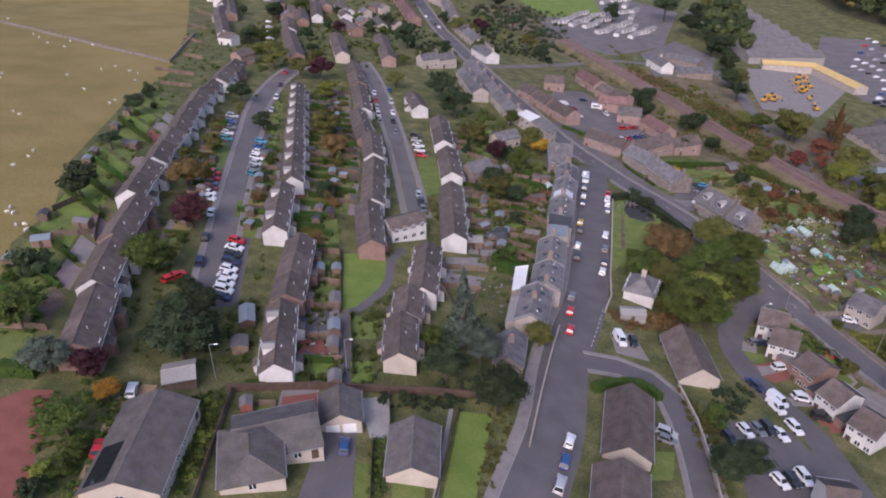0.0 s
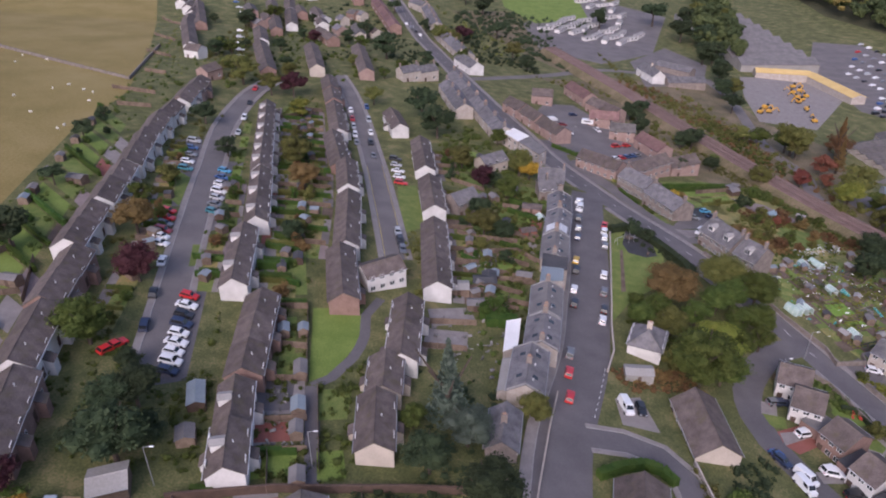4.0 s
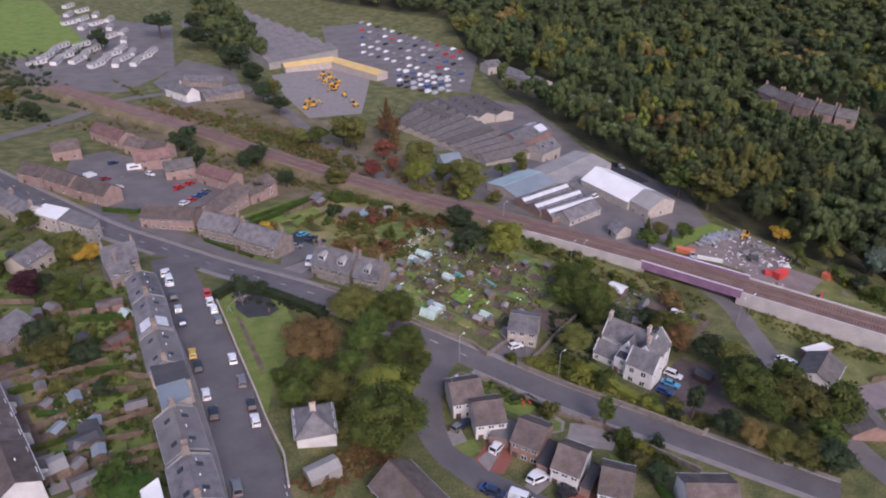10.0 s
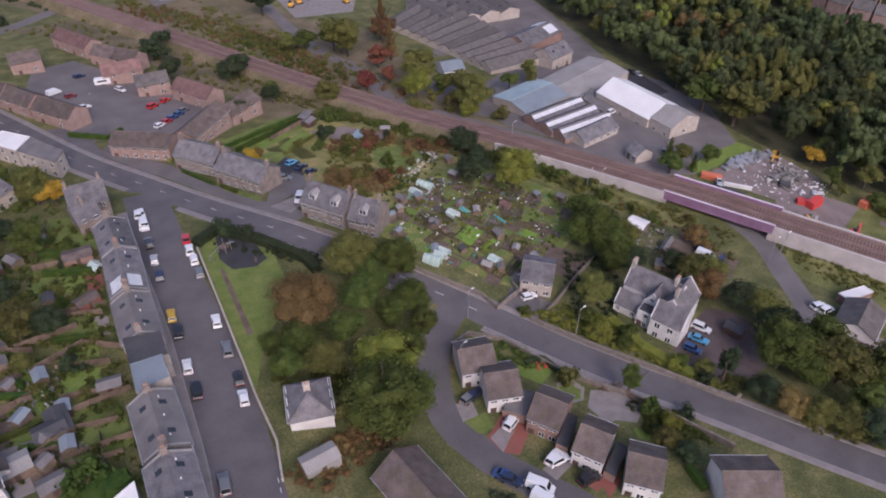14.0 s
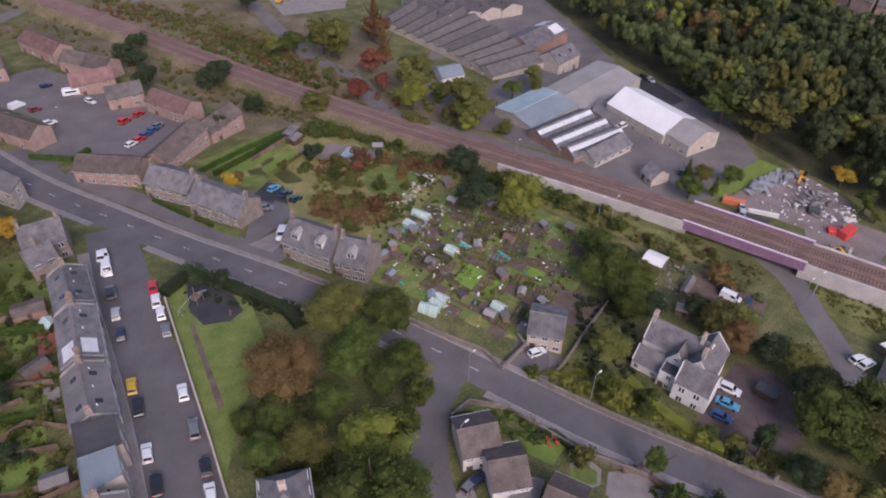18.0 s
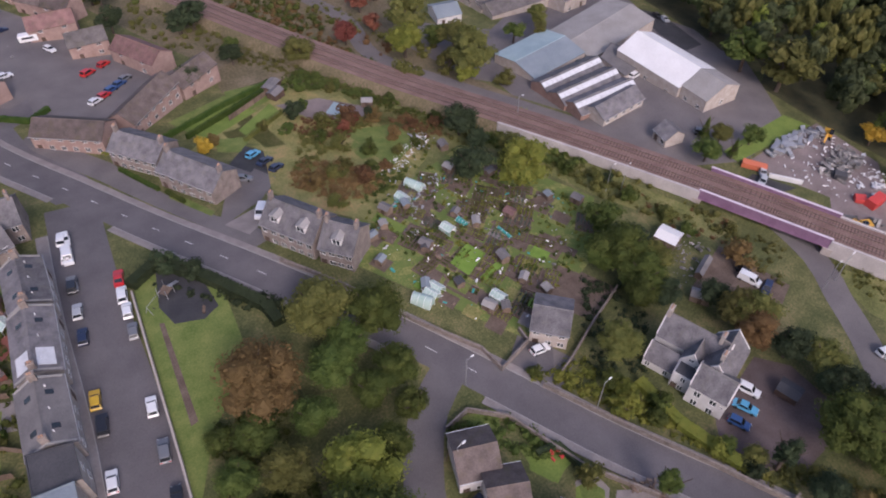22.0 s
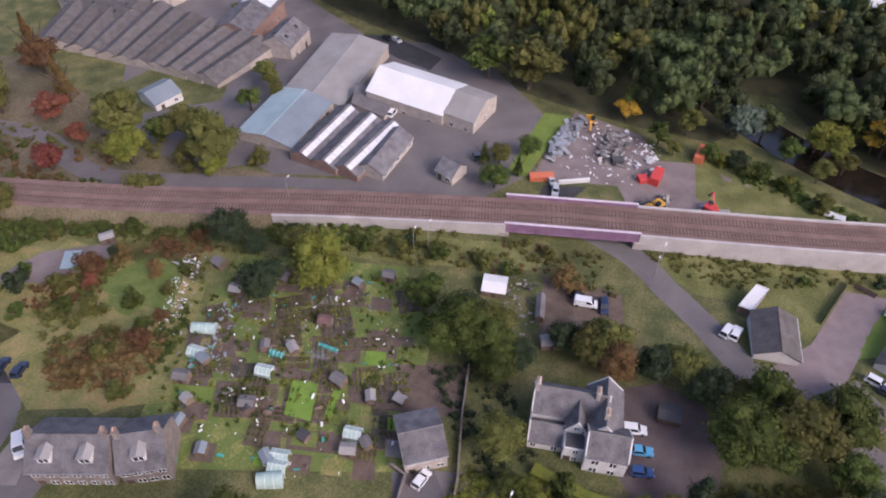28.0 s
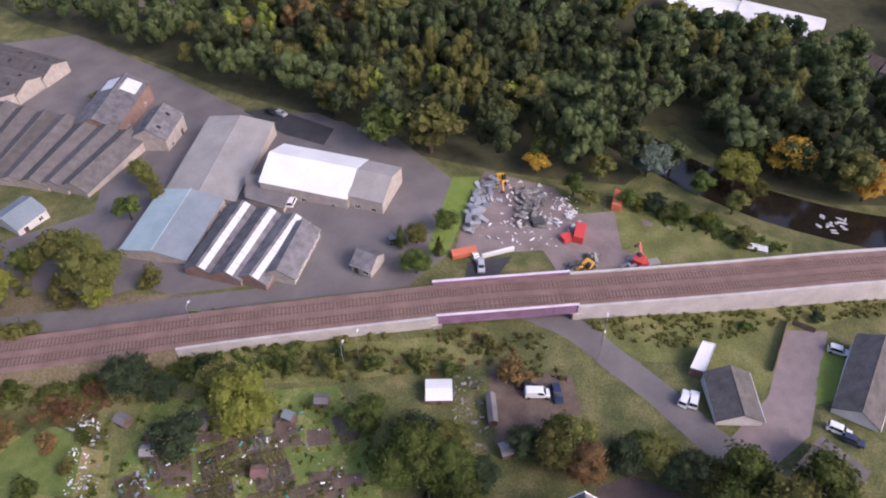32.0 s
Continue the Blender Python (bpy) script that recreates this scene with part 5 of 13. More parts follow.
LOWROAD = [(178.9, 165.6), (181.5, 149.3), (177.5, 133.0), (171.0, 124.3), (163.8, 114.8), (155.6, 106.3), (150.0, 98.0), (146.2, 89.1), (140.6, 77.3), (134.0, 62.0)]
LANE = [(-17.1, 92.8), (-18.3, 104.1), (-19.9, 115.3), (-21.2, 124.8)]
COURTPATH = [(-21.2, 124.8), (-18.0, 127.7), (-14.5, 134.4), (-12.7, 142.4), (-13.0, 150.0), (-10.1, 157.3)]
ESTATE = [(61.5, 269.9), (65.0, 291.7), (64.4, 316.6), (56.8, 326.9)]



# ---------------- roads, pavements, railway ----------------
def road(name, pts, w, material="asphalt", left=0.0, right=0.0, label="grey asphalt road", lift=0.06, mouths=()):
    strip(name, pts, -w / 2, w / 2, M[material], lift, 0.0, label)
    for s, k in ((1, left), (-1, right)):
        line = smooth_line(pts, 2.0)
        runs = [[]]
        for p, n in zip(line, normals_of(line)):
            q = p + n * s * (w / 2 + k / 2)
            if any(math.hypot(q.x - x, q.y - y) < r for x, y, r in mouths):
                runs.append([])
            else:
                runs[-1].append((p.x, p.y))
        for run in runs:
            if not k or len(run) < 4:
                continue
            run = run[:-1:3] + run[-1:]
            strip("kerb", run, s * w / 2, s * (w / 2 + 0.16), M["kerb"], lift + 0.12, 0.14, "pale stone kerb beside the road", "kerb")
            strip("pavement", run, s * (w / 2 + 0.16), s * (w / 2 + k), M["paving"], lift + 0.115, 0.14, "grey paved footway beside the road", "pavement")


def mouth(pts, d, r):
    """The mouth of a side road: a disc some way in from its first point, where no kerb runs."""
    (x0, y0), (x1, y1) = pts[0], pts[1]
    k = d / math.hypot(x1 - x0, y1 - y0)
    return x0 + (x1 - x0) * k, y0 + (y1 - y0) * k, r



road("road_main", MAIN, 7.4, "asphalt", 1.6, 1.6, "worn grey asphalt main road", 0.06, (mouth(STREET, 5, 8), mouth(CULROAD, 5, 6), mouth(ESTATE, 5, 6)))
road("road_street", STREET, 10.4, "asphalt", 0, 2.3, "grey asphalt street lined with parked cars", 0.07, (mouth(STREET, 0, 9), mouth(SIDEROAD, 4, 6)))
road("road_west", WESTROAD, 6.0, "asphalt2", 1.5, 1.5, "pale worn asphalt road between terraces")
road("road_middle", MIDROAD, 6.0, "asphalt2", 1.4, 1.4, "pale worn asphalt road between terraces")
road("road_close", CULROAD, 6.4, "asphalt", 0.0, 0.0, "asphalt road of a small close", 0.075)
road("road_side", SIDEROAD, 5.4, "asphalt", 1.2, 1.2, "narrow curving asphalt side road", 0.08)
road("road_far", FARROAD, 6.0, "asphalt2", 0, 0, "distant asphalt road", 0.07)
road("road_works", WORKSROAD, 6.0, "asphalt2", 0, 0, "grey works road beside the railway", 0.07)
road("road_low", LOWROAD, 6.4, "asphalt2", 0, 0, "grey lane passing under the railway bridge", 0.075)
road("path_lane", LANE, 2.6, "asphalt", 0, 0, "dark tarmac footpath lane")
road("path_court", COURTPATH, 2.2, "asphalt", 0, 0, "curving tarmac footpath beside the lawn")
road("road_estate", ESTATE, 5.5, "asphalt2", 0, 0, "asphalt estate road", 0.08)


def dashes(pts, off, dash, gap, w, material, label, start=0.0, stop=1e9, lift=0.1):
    """Painted marks along a road, each its own piece under one marking."""
    e = thing("road_marking", pose(0, 0, 0), label, "road marking", "", "structure")
    line = smooth_line(pts, 1.0)
    ns = normals_of(line)
    s, mark = 0.0, None
    for i in range(len(line) - 1):
        seg = (line[i + 1] - line[i]).length
        if start < s < stop and (s % (dash + gap)) < dash:
            bm = bmesh.new()
            q = []
            for k, o in ((i, -w / 2), (i + 1, -w / 2), (i + 1, w / 2), (i, w / 2)):
                v = line[k] + ns[k] * (off + o)
                q.append(bm.verts.new((v.x, v.y, G(v.x, v.y) + lift)))
            bm.faces.new(q)
            part("dash", bm, M[material], e)
        s += seg


dashes(MAIN, 0.0, 2.0, 7.0, 0.14, "markings", "white dashes along the middle of the main road", 120, 560)
dashes(STREET, 4.4, 1.0, 1.0, 0.12, "markings", "broken white line at the side road mouth", 100, 118, 0.11)
for s in (-2.6, 2.6):
    strip("road_marking", MIDROAD[:3], s - 0.06, s + 0.06, M["yellowline"], 0.1, 0, "yellow line along the middle road", "road marking")

RAIL = [(77.0, 462.0), (94.6, 407.0), (112.2, 347.6), (126.5, 298.1), (143.0, 248.6), (162.2, 200.2), (178.8, 154.6), (184.3, 136.4), (195.3, 101.2), (205.7, 69.3), (218.9, 24.2), (233.2, -22.0)]
RZ = -14.8
rail_line = smooth_line(RAIL, 1.5)
rail_n = normals_of(rail_line)


def rail_z(p):
    return max(RZ, G(p.x, p.y) + 0.5)


def rail_band(name, o0, z0, o1, z1, material, label, category, i0=0, i1=None, thick=None, step=1):
    bm = bmesh.new()
    prev = None
    for p, n in list(zip(rail_line, rail_n))[i0:i1]:
        a, b = p + n * o0, p + n * o1
        za = (G(a.x, a.y) - 0.3) if z0 is None else rail_z(p) + z0
        zb = (G(b.x, b.y) - 0.3) if z1 is None else rail_z(p) + z1
        row = [bm.verts.new((a.x, a.y, za)), bm.verts.new((b.x, b.y, zb))]
        if thick:
            row += [bm.verts.new((b.x, b.y, zb - thick)), bm.verts.new((a.x, a.y, za - thick))]
        if prev:
            k = len(row)
            for i in range(k if thick else 1):
                bm.faces.new((prev[i], row[i], row[(i + 1) % k], prev[(i + 1) % k]))
        prev = row
    bmesh.ops.recalc_face_normals(bm, faces=bm.faces)
    if not thick and sum(f.normal.z for f in bm.faces) < 0:
        bmesh.ops.reverse_faces(bm, faces=bm.faces)
    ob = part(name, bm, material)
    return tagged(ob, label, category, "", "structure")


near = [i for i, p in enumerate(rail_line) if p.y > 161.5]
i_br0 = max(near)
i_br1 = min(i for i, p in enumerate(rail_line) if p.y < 135)
last = len(rail_line)
# the left offset is the east side here, as the line runs south
rail_band("railway_bed", -4.3, 0.0, 4.3, 0.0, M["ballast"], "rusty brown ballast of the railway line", "railway", thick=0.5)
for i0, i1 in ((0, i_br0 + 1), (i_br1, last)):
    rail_band("embankment", 4.3, 0.0, 7.5, None, M["brush"], "weedy railway bank", "embankment", i0, i1)
wall_from = min(i for i, p in enumerate(rail_line) if p.y < 213)
rail_band("embankment", -7.5, None, -4.3, 0.0, M["scrubland"], "overgrown railway bank", "embankment", 0, wall_from + 1)


def rail_wall(i0, i1, side, top):
    bm = bmesh.new()
    prev = None
    for p, n in list(zip(rail_line, rail_n))[i0:i1]:
        a, b = p + n * side * 4.35, p + n * side * 4.95
        g = G(b.x, b.y) - 0.6
        z = rail_z(p) + top
        row = [bm.verts.new(v) for v in ((a.x, a.y, g), (a.x, a.y, z), (b.x, b.y, z), (b.x, b.y, g))]
        if prev:
            for i in range(3):
                bm.faces.new((prev[i], row[i], row[i + 1], prev[i + 1]))
        else:
            bm.faces.new(row)
        prev = row
    bm.faces.new(prev[::-1])
    bmesh.ops.recalc_face_normals(bm, faces=bm.faces)
    tagged(part("retaining_wall", bm, M["palewall"]), "pale concrete retaining wall of the railway", "wall", "", "structure")


rail_wall(wall_from, i_br0 + 1, -1, 0.5)
rail_wall(i_br1, last, -1, 0.5)
rail_wall(i_br1, last, 1, 0.35)
for o in (-2.6, -1.1, 1.1, 2.6):
    rail_band("rail", o - 0.05, 0.16, o + 0.05, 0.16, M["rail"], "rusty steel running rail", "rail", thick=0.14)
e = thing("sleepers", pose(0, 0, 0), "rows of dark sleepers in the ballast", "sleepers", "", "stuff")
bm = bmesh.new()
for k in range(len(rail_line) - 1):
    for f in (0.2, 0.7):
        p = rail_line[k].lerp(rail_line[k + 1], f)
        if p.y > 360 or p.y < 44:
            continue
        d = rail_line[k + 1] - rail_line[k]
        for o in (-1.85, 1.85):
            q = p + rail_n[k] * o
            box(bm, -0.12, 0.12, -1.25, 1.25, -0.1, 0.05, pose(q.x, q.y, rail_z(p) - 0.03, 0, 0, math.degrees(math.atan2(d.y, d.x))))
part("sleeper", bm, M["darkwood"], e)

# the purple girder bridge over the lane
a, b = rail_line[i_br0], rail_line[i_br1]
d = b - a
BL = d.length
bang = math.degrees(math.atan2(d.y, d.x))
bridge = thing("railway_bridge", pose((a.x + b.x) / 2, (a.y + b.y) / 2, RZ, 0, 0, bang), "purple painted steel girder railway bridge over the lane", "bridge")
for s in (-1, 1):
    bm = bmesh.new()
    box(bm, -BL / 2, BL / 2, s * 4.6 - 0.12, s * 4.6 + 0.12, -1.6, 1.0)
    g = part("girder", bm, M["purple"], bridge)
    bm = bmesh.new()
    box(bm, -BL / 2 - 0.2, BL / 2 + 0.2, s * 4.6 - 0.3, s * 4.6 + 0.3, 1.0, 1.12)
    part("flange", bm, M["mauve"], g, "pale mauve weathered top flange")
    bm = bmesh.new()
    box(bm, -BL / 2, BL / 2, s * 4.6 - 0.3, s * 4.6 + 0.3, -1.72, -1.6)
    part("flange", bm, M["purple"], g)
    for i in range(13):
        x = -BL / 2 + BL * i / 12
        bm = bmesh.new()
        box(bm, x - 0.06, x + 0.06, s * 4.6 - 0.24, s * 4.6 + 0.24, -1.6, 1.0)
        part("stiffener", bm, M["purple"], g)
bm = bmesh.new()
box(bm, -BL / 2, BL / 2, -4.45, 4.45, -0.9, -0.45)
part("deck", bm, M["purple"], bridge)
for s in (-1, 1):
    bm = bmesh.new()
    box(bm, s * BL / 2 - 1.0, s * BL / 2 + 1.0, -5.2, 5.2, -9.0, -1.72)
    part("abutment", bm, M["palestone"], bridge)



# ---------------- the white villa ----------------
def gable_part(e, A, B, w, z0, he, hr, wall, roof, oh=0.25):
    """A gabled wing inside a larger house: wall, slopes and white skews."""
    (ax, ay), (bx, by) = A, B
    L = math.hypot(bx - ax, by - ay)
    m = pose((ax + bx) / 2, (ay + by) / 2, 0, 0, 0, math.degrees(math.atan2(by - ay, bx - ax)))
    l, h = L / 2, w / 2
    bm = bmesh.new()
    prism(bm, [(-h, z0), (h, z0), (h, he), (0, hr - 0.1), (-h, he)], -l, l)
    wl = part("wall", bm, M[wall], e, m=m)
    sl = (hr - he) / h
    for s in (-1, 1):
        bm = bmesh.new()
        slab_between(bm, (-l + 0.1, 0, hr), (l - 0.1, 0, hr), (l - 0.1, s * (h + oh), he - oh * sl), (-l + 0.1, s * (h + oh), he - oh * sl), 0.14)
        part("roof_slope", bm, M[roof], e, m=m)
        for u in (-1, 1):
            bm = bmesh.new()
            slab_between(bm, (u * l - 0.12, 0, hr + 0.1), (u * l + 0.12, 0, hr + 0.1), (u * l + 0.12, s * h, he + 0.1), (u * l - 0.12, s * h, he + 0.1), 0.3)
            part("skew", bm, M["harl"], e, m=m)
    bm = bmesh.new()
    prism(bm, [(-0.16, hr - 0.05), (0, hr + 0.1), (0.16, hr - 0.05)], -l, l)
    part("ridge_tile", bm, M["felt"], e, m=m)
    return m, l, h


VC = (131.2, 128.8)
villa = thing("villa", pose(*VC, -12.1, 0, 0, 0), "large white harled villa with steep slate gables", "house")
vd = Vector((0.22, -0.975, 0)).normalized()
vn = Vector((vd.y, -vd.x, 0))


def vp(u, v):
    q = vd * u + vn * v
    return (q.x, q.y)


# u runs south-east along the main ridge, v towards the road
m1, l1, h1 = gable_part(villa, vp(-12, 0), vp(0.5, 0), 6.0, -2.5, 5.6, 9.4, "harl", "slate")
m2, l2, h2 = gable_part(villa, vp(0, -3.8), vp(0, 5.6), 6.2, -2.5, 5.7, 9.3, "harl", "slate")
m3, l3, h3 = gable_part(villa, vp(-2.6, 6.5), vp(4.3, 6.5), 6.2, -2.5, 5.8, 8.9, "harl", "slate")
m4, l4, h4 = gable_part(villa, vp(-4.35, 0.2), vp(-4.35, 5.3), 3.6, -2.5, 5.6, 8.3, "harl", "slate")
m5, l5, h5 = gable_part(villa, vp(-12, 4.6), vp(-6.2, 4.6), 4.8, -2.5, 2.8, 5.4, "harl", "slate")
ang_v = math.degrees(math.atan2(vd.y, vd.x))
mv = pose(*vp(-4.35, 6.7), 0, 0, 0, ang_v)
part("porch", boxmesh(-1.75, 1.75, -1.5, 1.5, -2.5, 4.9), M["harl"], villa, m=mv)
part("porch_roof", boxmesh(-1.55, 1.55, -1.3, 1.3, 4.9, 5.0), M["darkfelt"], villa, "dark flat felt roof", m=mv)
# the road side is to the right of a line running along u
for k in (-1.7, 1.2):
    for z in (0.9, 3.6):
        add_window(villa, 1.2, 1.4, m3 @ pose(k, -h3, z))
add_window(villa, 0.6, 0.6, m3 @ pose(2.7, -h3, 3.9))
for k in (-1.9, 1.6):
    add_window(villa, 0.9, 1.2, m3 @ pose(l3, k, 3.5, 0, 0, 90))
    add_window(villa, 0.9, 1.2, m5 @ pose(k, -h5, 0.9))
for z in (0.8, 3.3):
    add_window(villa, 0.9, 1.2, mv @ pose(0.3, -1.5, z))
add_window(villa, 0.9, 0.8, m4 @ pose(l4, 0, 6.0, 0, 0, 90))
for k in (-3.0, 0.0):
    for z in (0.9, 3.6):
        add_window(villa, 1.0, 1.4, m2 @ pose(k, h2, z, 0, 0, 180))
for k in (-4.0, -1.0, 2.5):
    add_window(villa, 1.0, 1.4, m1 @ pose(k, h1, 3.6, 0, 0, 180))
add_window(villa, 0.9, 1.0, m1 @ pose(-l1, 0, 5.8, 0, 0, -90))
add_door(villa, mv @ pose(-0.9, -1.5, 0), M["darkwood"])
for u, v, z in ((-11.6, 0.0, 9.2), (-1.6, 0.0, 9.2), (0.0, 3.6, 9.1)):
    ob = thing("chimney", Matrix.Translation((*vp(u, v), z)) @ pose(0, 0, 0, 0, 0, ang_v), "", "")
    for key in ("label", "category"):
        if key in ob:
            del ob[key]
    ob.parent = villa
    bm = bmesh.new()
    box(bm, -0.35, 0.35, -0.7, 0.7, -1, 1.5)
    box(bm, -0.42, 0.42, -0.78, 0.78, 1.5, 1.65)
    part("chimney_shaft", bm, M["palestone"], ob)
    for k in (-0.4, 0, 0.4):
        bm = bmesh.new()
        cyl(bm, 0.13, 0.1, 1.65, 2.1, 8, 0, k)
        part("chimney_pot", bm, M["pot"], ob)

# ---------------- river ----------------
RIV = [(330.0, 209.0), (288.2, 165.0), (255.2, 123.2), (239.8, 102.3), (229.4, 78.1), (226.6, 49.5), (236.5, 11.0)]
strip("water_river", RIV, -7, 7, M["water"], 0.12, 0, "dark peaty river water between wooded banks", "river")
rng = np.random.default_rng(5)
for k in range(14):
    x, y = 227.7 + rng.normal() * 2.2, 71.5 + rng.normal() * 2.2
    bm = bmesh.new()
    bmesh.ops.create_icosphere(bm, subdivisions=2, radius=1, matrix=placed(x, y, rng.uniform(0, 180), 0.1) @ Matrix.Diagonal((rng.uniform(0.5, 1.4), rng.uniform(0.25, 0.5), 0.16, 1)))
    tagged(part("white_water", bm, M["foam"]), "patch of white water on the river weir", "white water", "rapids on the river")


# ---------------- woods ----------------
ICO = bmesh.new()
bmesh.ops.create_icosphere(ICO, subdivisions=0, radius=1)
TWENTYV = np.array([v.co for v in ICO.verts])
TWENTYF = [tuple(v.index for v in f.verts) for f in ICO.faces]
ICO.free()


def woods(name, spots, leaf, seed, label, lumps=14, leaves=300, size=0.13):
    """A stand of far trees as one mass of leaf clumps and lumps."""
    rng = np.random.default_rng(seed)
    base = []
    for v in range(6):
        r = np.random.default_rng(500 + v + seed)
        cs, vs, fs = crown_arrays(r, 1.0, 1.15, lumps, leaves, size)
        vs = list(vs)
        for c, rr in cs:
            k = len(vs)
            vs += list(TWENTYV * (0.86 + r.uniform(-0.12, 0.12, (12, 1))) * rr + c)
            fs += [tuple(a + k for a in f) for f in TWENTYF]
        base.append((np.array(vs), fs))
    V, Fq, n = [], [], 0
    for x, y, R, h in spots:
        vs, fs = base[rng.integers(0, 6)]
        a = rng.uniform(0, 6.28)
        c, s = math.cos(a), math.sin(a)
        q = vs @ np.array([[c, -s, 0], [s, c, 0], [0, 0, 1]]).T * np.array([R, R * rng.uniform(0.85, 1.1), h * 0.36]) + np.array([x, y, G(x, y) + h * 0.64])
        V.append(q)
        Fq += [tuple(i + n for i in f) for f in fs]
        n += len(q)
    me = bpy.data.meshes.new(name)
    me.from_pydata(np.concatenate(V).tolist(), [], Fq)
    me.materials.append(M["leaf_" + leaf])
    tagged(new(name, me), label, "woods", "", "stuff")


WOOD = [(300, 372), (285, 338), (279, 312), (267, 276), (253.5, 240.0), (243.5, 208.0), (230.5, 178.5), (229.1, 159.2), (229.6, 141.8), (232.2, 123.1), (243.2, 116.1), (261.5, 126.0), (266, 108), (240, 88), (236, 70), (240, 44), (255.2, -44.0), (616.0, -44.0), (682.0, 330.0), (616.0, 704.0), (345.0, 770.0), (330.0, 616.0), (363.0, 484.0), (338.0, 440.0)]
CLEAR = [(300, 385), (316, 385), (317, 278), (303, 274), (290, 330)]
HOMES = [(358, 231), (351, 206), (352, 188), (372, 179), (367, 197), (370, 220)]
STAND = [(184.8, 500.5), (200.2, 462.0), (220.0, 517.0), (258.5, 682.0), (247.5, 704.0)]
ACROSS = [(319, 122), (322, 88), (313, 55), (292, 44), (337, 22), (372, 43), (368, 122)]
rng = np.random.default_rng(9)
kinds = ("wood", "deep", "olive", "lime", "orange")
groups = {(k, d): [] for k in kinds for d in (0, 1, 2)}
for poly, sp in ((WOOD, 7.8), (STAND, 8.5)):
    xs, ys = [p[0] for p in poly], [p[1] for p in poly]
    for i in range(int((max(xs) - min(xs)) / sp)):
        for j in range(int((max(ys) - min(ys)) / sp)):
            x, y = min(xs) + (i + rng.uniform(0, 1)) * sp, min(ys) + (j + rng.uniform(0, 1)) * sp
            if not inside(x, y, poly) or inside(x, y, CLEAR) or inside(x, y, HOMES) or inside(x, y, ACROSS):
                continue
            deep = x > 390 or y > 430
            if deep and (i + j) % 2 and poly is WOOD:
                continue
            # kinds of tree grow in patches
            u = rng.random() * 0.6 + 0.55 * (0.5 + 0.5 * math.sin(x * 0.045 + 1.3 * math.sin(y * 0.03)) * math.cos(y * 0.05 + 0.7)) - 0.06
            key = kinds[int(np.searchsorted([0.46, 0.76, 0.91, 0.955], u))]
            groups[(key, 1 if deep else 2 if x < 305 and y < 270 else 0)].append((x, y, rng.uniform(3.4, 6.4) * (1.4 if deep else 1.0), rng.uniform(6, 9) if 335 < x < 372 and 150 < y < 245 else rng.uniform(11, 21)))
for i, ((key, deep), spots) in enumerate(groups.items()):
    if spots:
        woods("woods", spots, key, 40 + i, "dense valley woodland of %s trees" % LEAFWORD[key], *((14, 210, 0.15), (12, 110, 0.2), (16, 520, 0.095))[deep])
# dark sheet under the whole wood; tree shade is part of its colour
patch("wood_floor", WOOD, M["woodfloor"], 0.03, "floor of the valley wood with tree shade in its dark colour", "ground", 20.0)


# ---- houses: rows on the hillside ----
row('west terrace row', [(-62.9, 95.0, -66.9, 114.1, 2), (-72.7, 134.9, -74.5, 155.3, 2)], 7.0, 4.4, 6.5, 'brick', 'tile', 'brown brick terraced house with a mossy tiled roof', bays=2, porch=1, vents=1)
row('west terrace row', [(-68.7, 115.6, -71.5, 133.7, 2), (-77.9, 157.5, -79.8, 177.5, 2), (-80.2, 180.8, -82.8, 204.9, 2), (-82.9, 207.2, -87.1, 234.5, 2), (-87.7, 237.3, -89.2, 254.5, 1), (-89.6, 256.9, -89.1, 269.0, 1), (-89.3, 275.5, -89.5, 292.0, 1)], 7.0, 4.4, 6.5, 'harl', 'tile', 'white-harled terraced house with a brown tiled roof', bays=2, porch=1, vents=1)
row('west terrace row', [(-89.0, 290.3, -90.0, 306.3, 1)], 7.0, 4.4, 6.5, 'pinkstone', 'tile', 'pinkish rendered terraced house with a brown roof', bays=2, porch=1, vents=1)
row('second terrace row', [(-33.1, 119.0, -29.9, 97.1, 2), (-44.1, 176.2, -41.0, 149.9, 2), (-48.2, 215.9, -42.5, 180.9, 2), (-61.2, 290.3, -49.2, 219.3, 2)], 5.9, 4.1, 6.1, 'harl', 'tile', 'white-harled terraced house with a brown tiled roof', bays=2, porch=1, vents=1, dorm=1)
row('second terrace row', [(-32.7, 121.4, -34.3, 148.0, 3)], 6.8, 4.1, 6.1, 'brick', 'tile', 'brown brick terraced house with a grey tiled roof', bays=2, porch=1, vents=1)
row('middle terrace rows', [(-8.3, 105.6, -8.6, 118.9, 1), (-7.6, 120.3, -7.4, 130.7, 1)], 6.4, 4.1, 6.1, 'cream', 'tile', 'buff rendered house with a brown tiled roof', bays=2, porch=1, vents=1)
row('middle terrace rows', [(-17.5, 149.2, -20.5, 171.5, 2), (-27.0, 233.7, -33.6, 266.6, 1), (-37.2, 304.4, -43.0, 334.7, 1)], 6.6, 4.2, 6.2, 'brick', 'tile', 'brown brick house with a brown tiled roof', bays=2, porch=1, vents=1)
row('middle terrace rows', [(-4.6, 130.1, -3.6, 151.5, 2), (-19.3, 173.6, -21.6, 204.7, 2), (-22.5, 211.6, -25.2, 233.9, 1), (-31.5, 269.6, -37.0, 302.3, 1)], 6.3, 4.4, 6.4, 'harl', 'tile', 'white-harled terraced house with a brown tiled roof', bays=2, porch=1, vents=1)
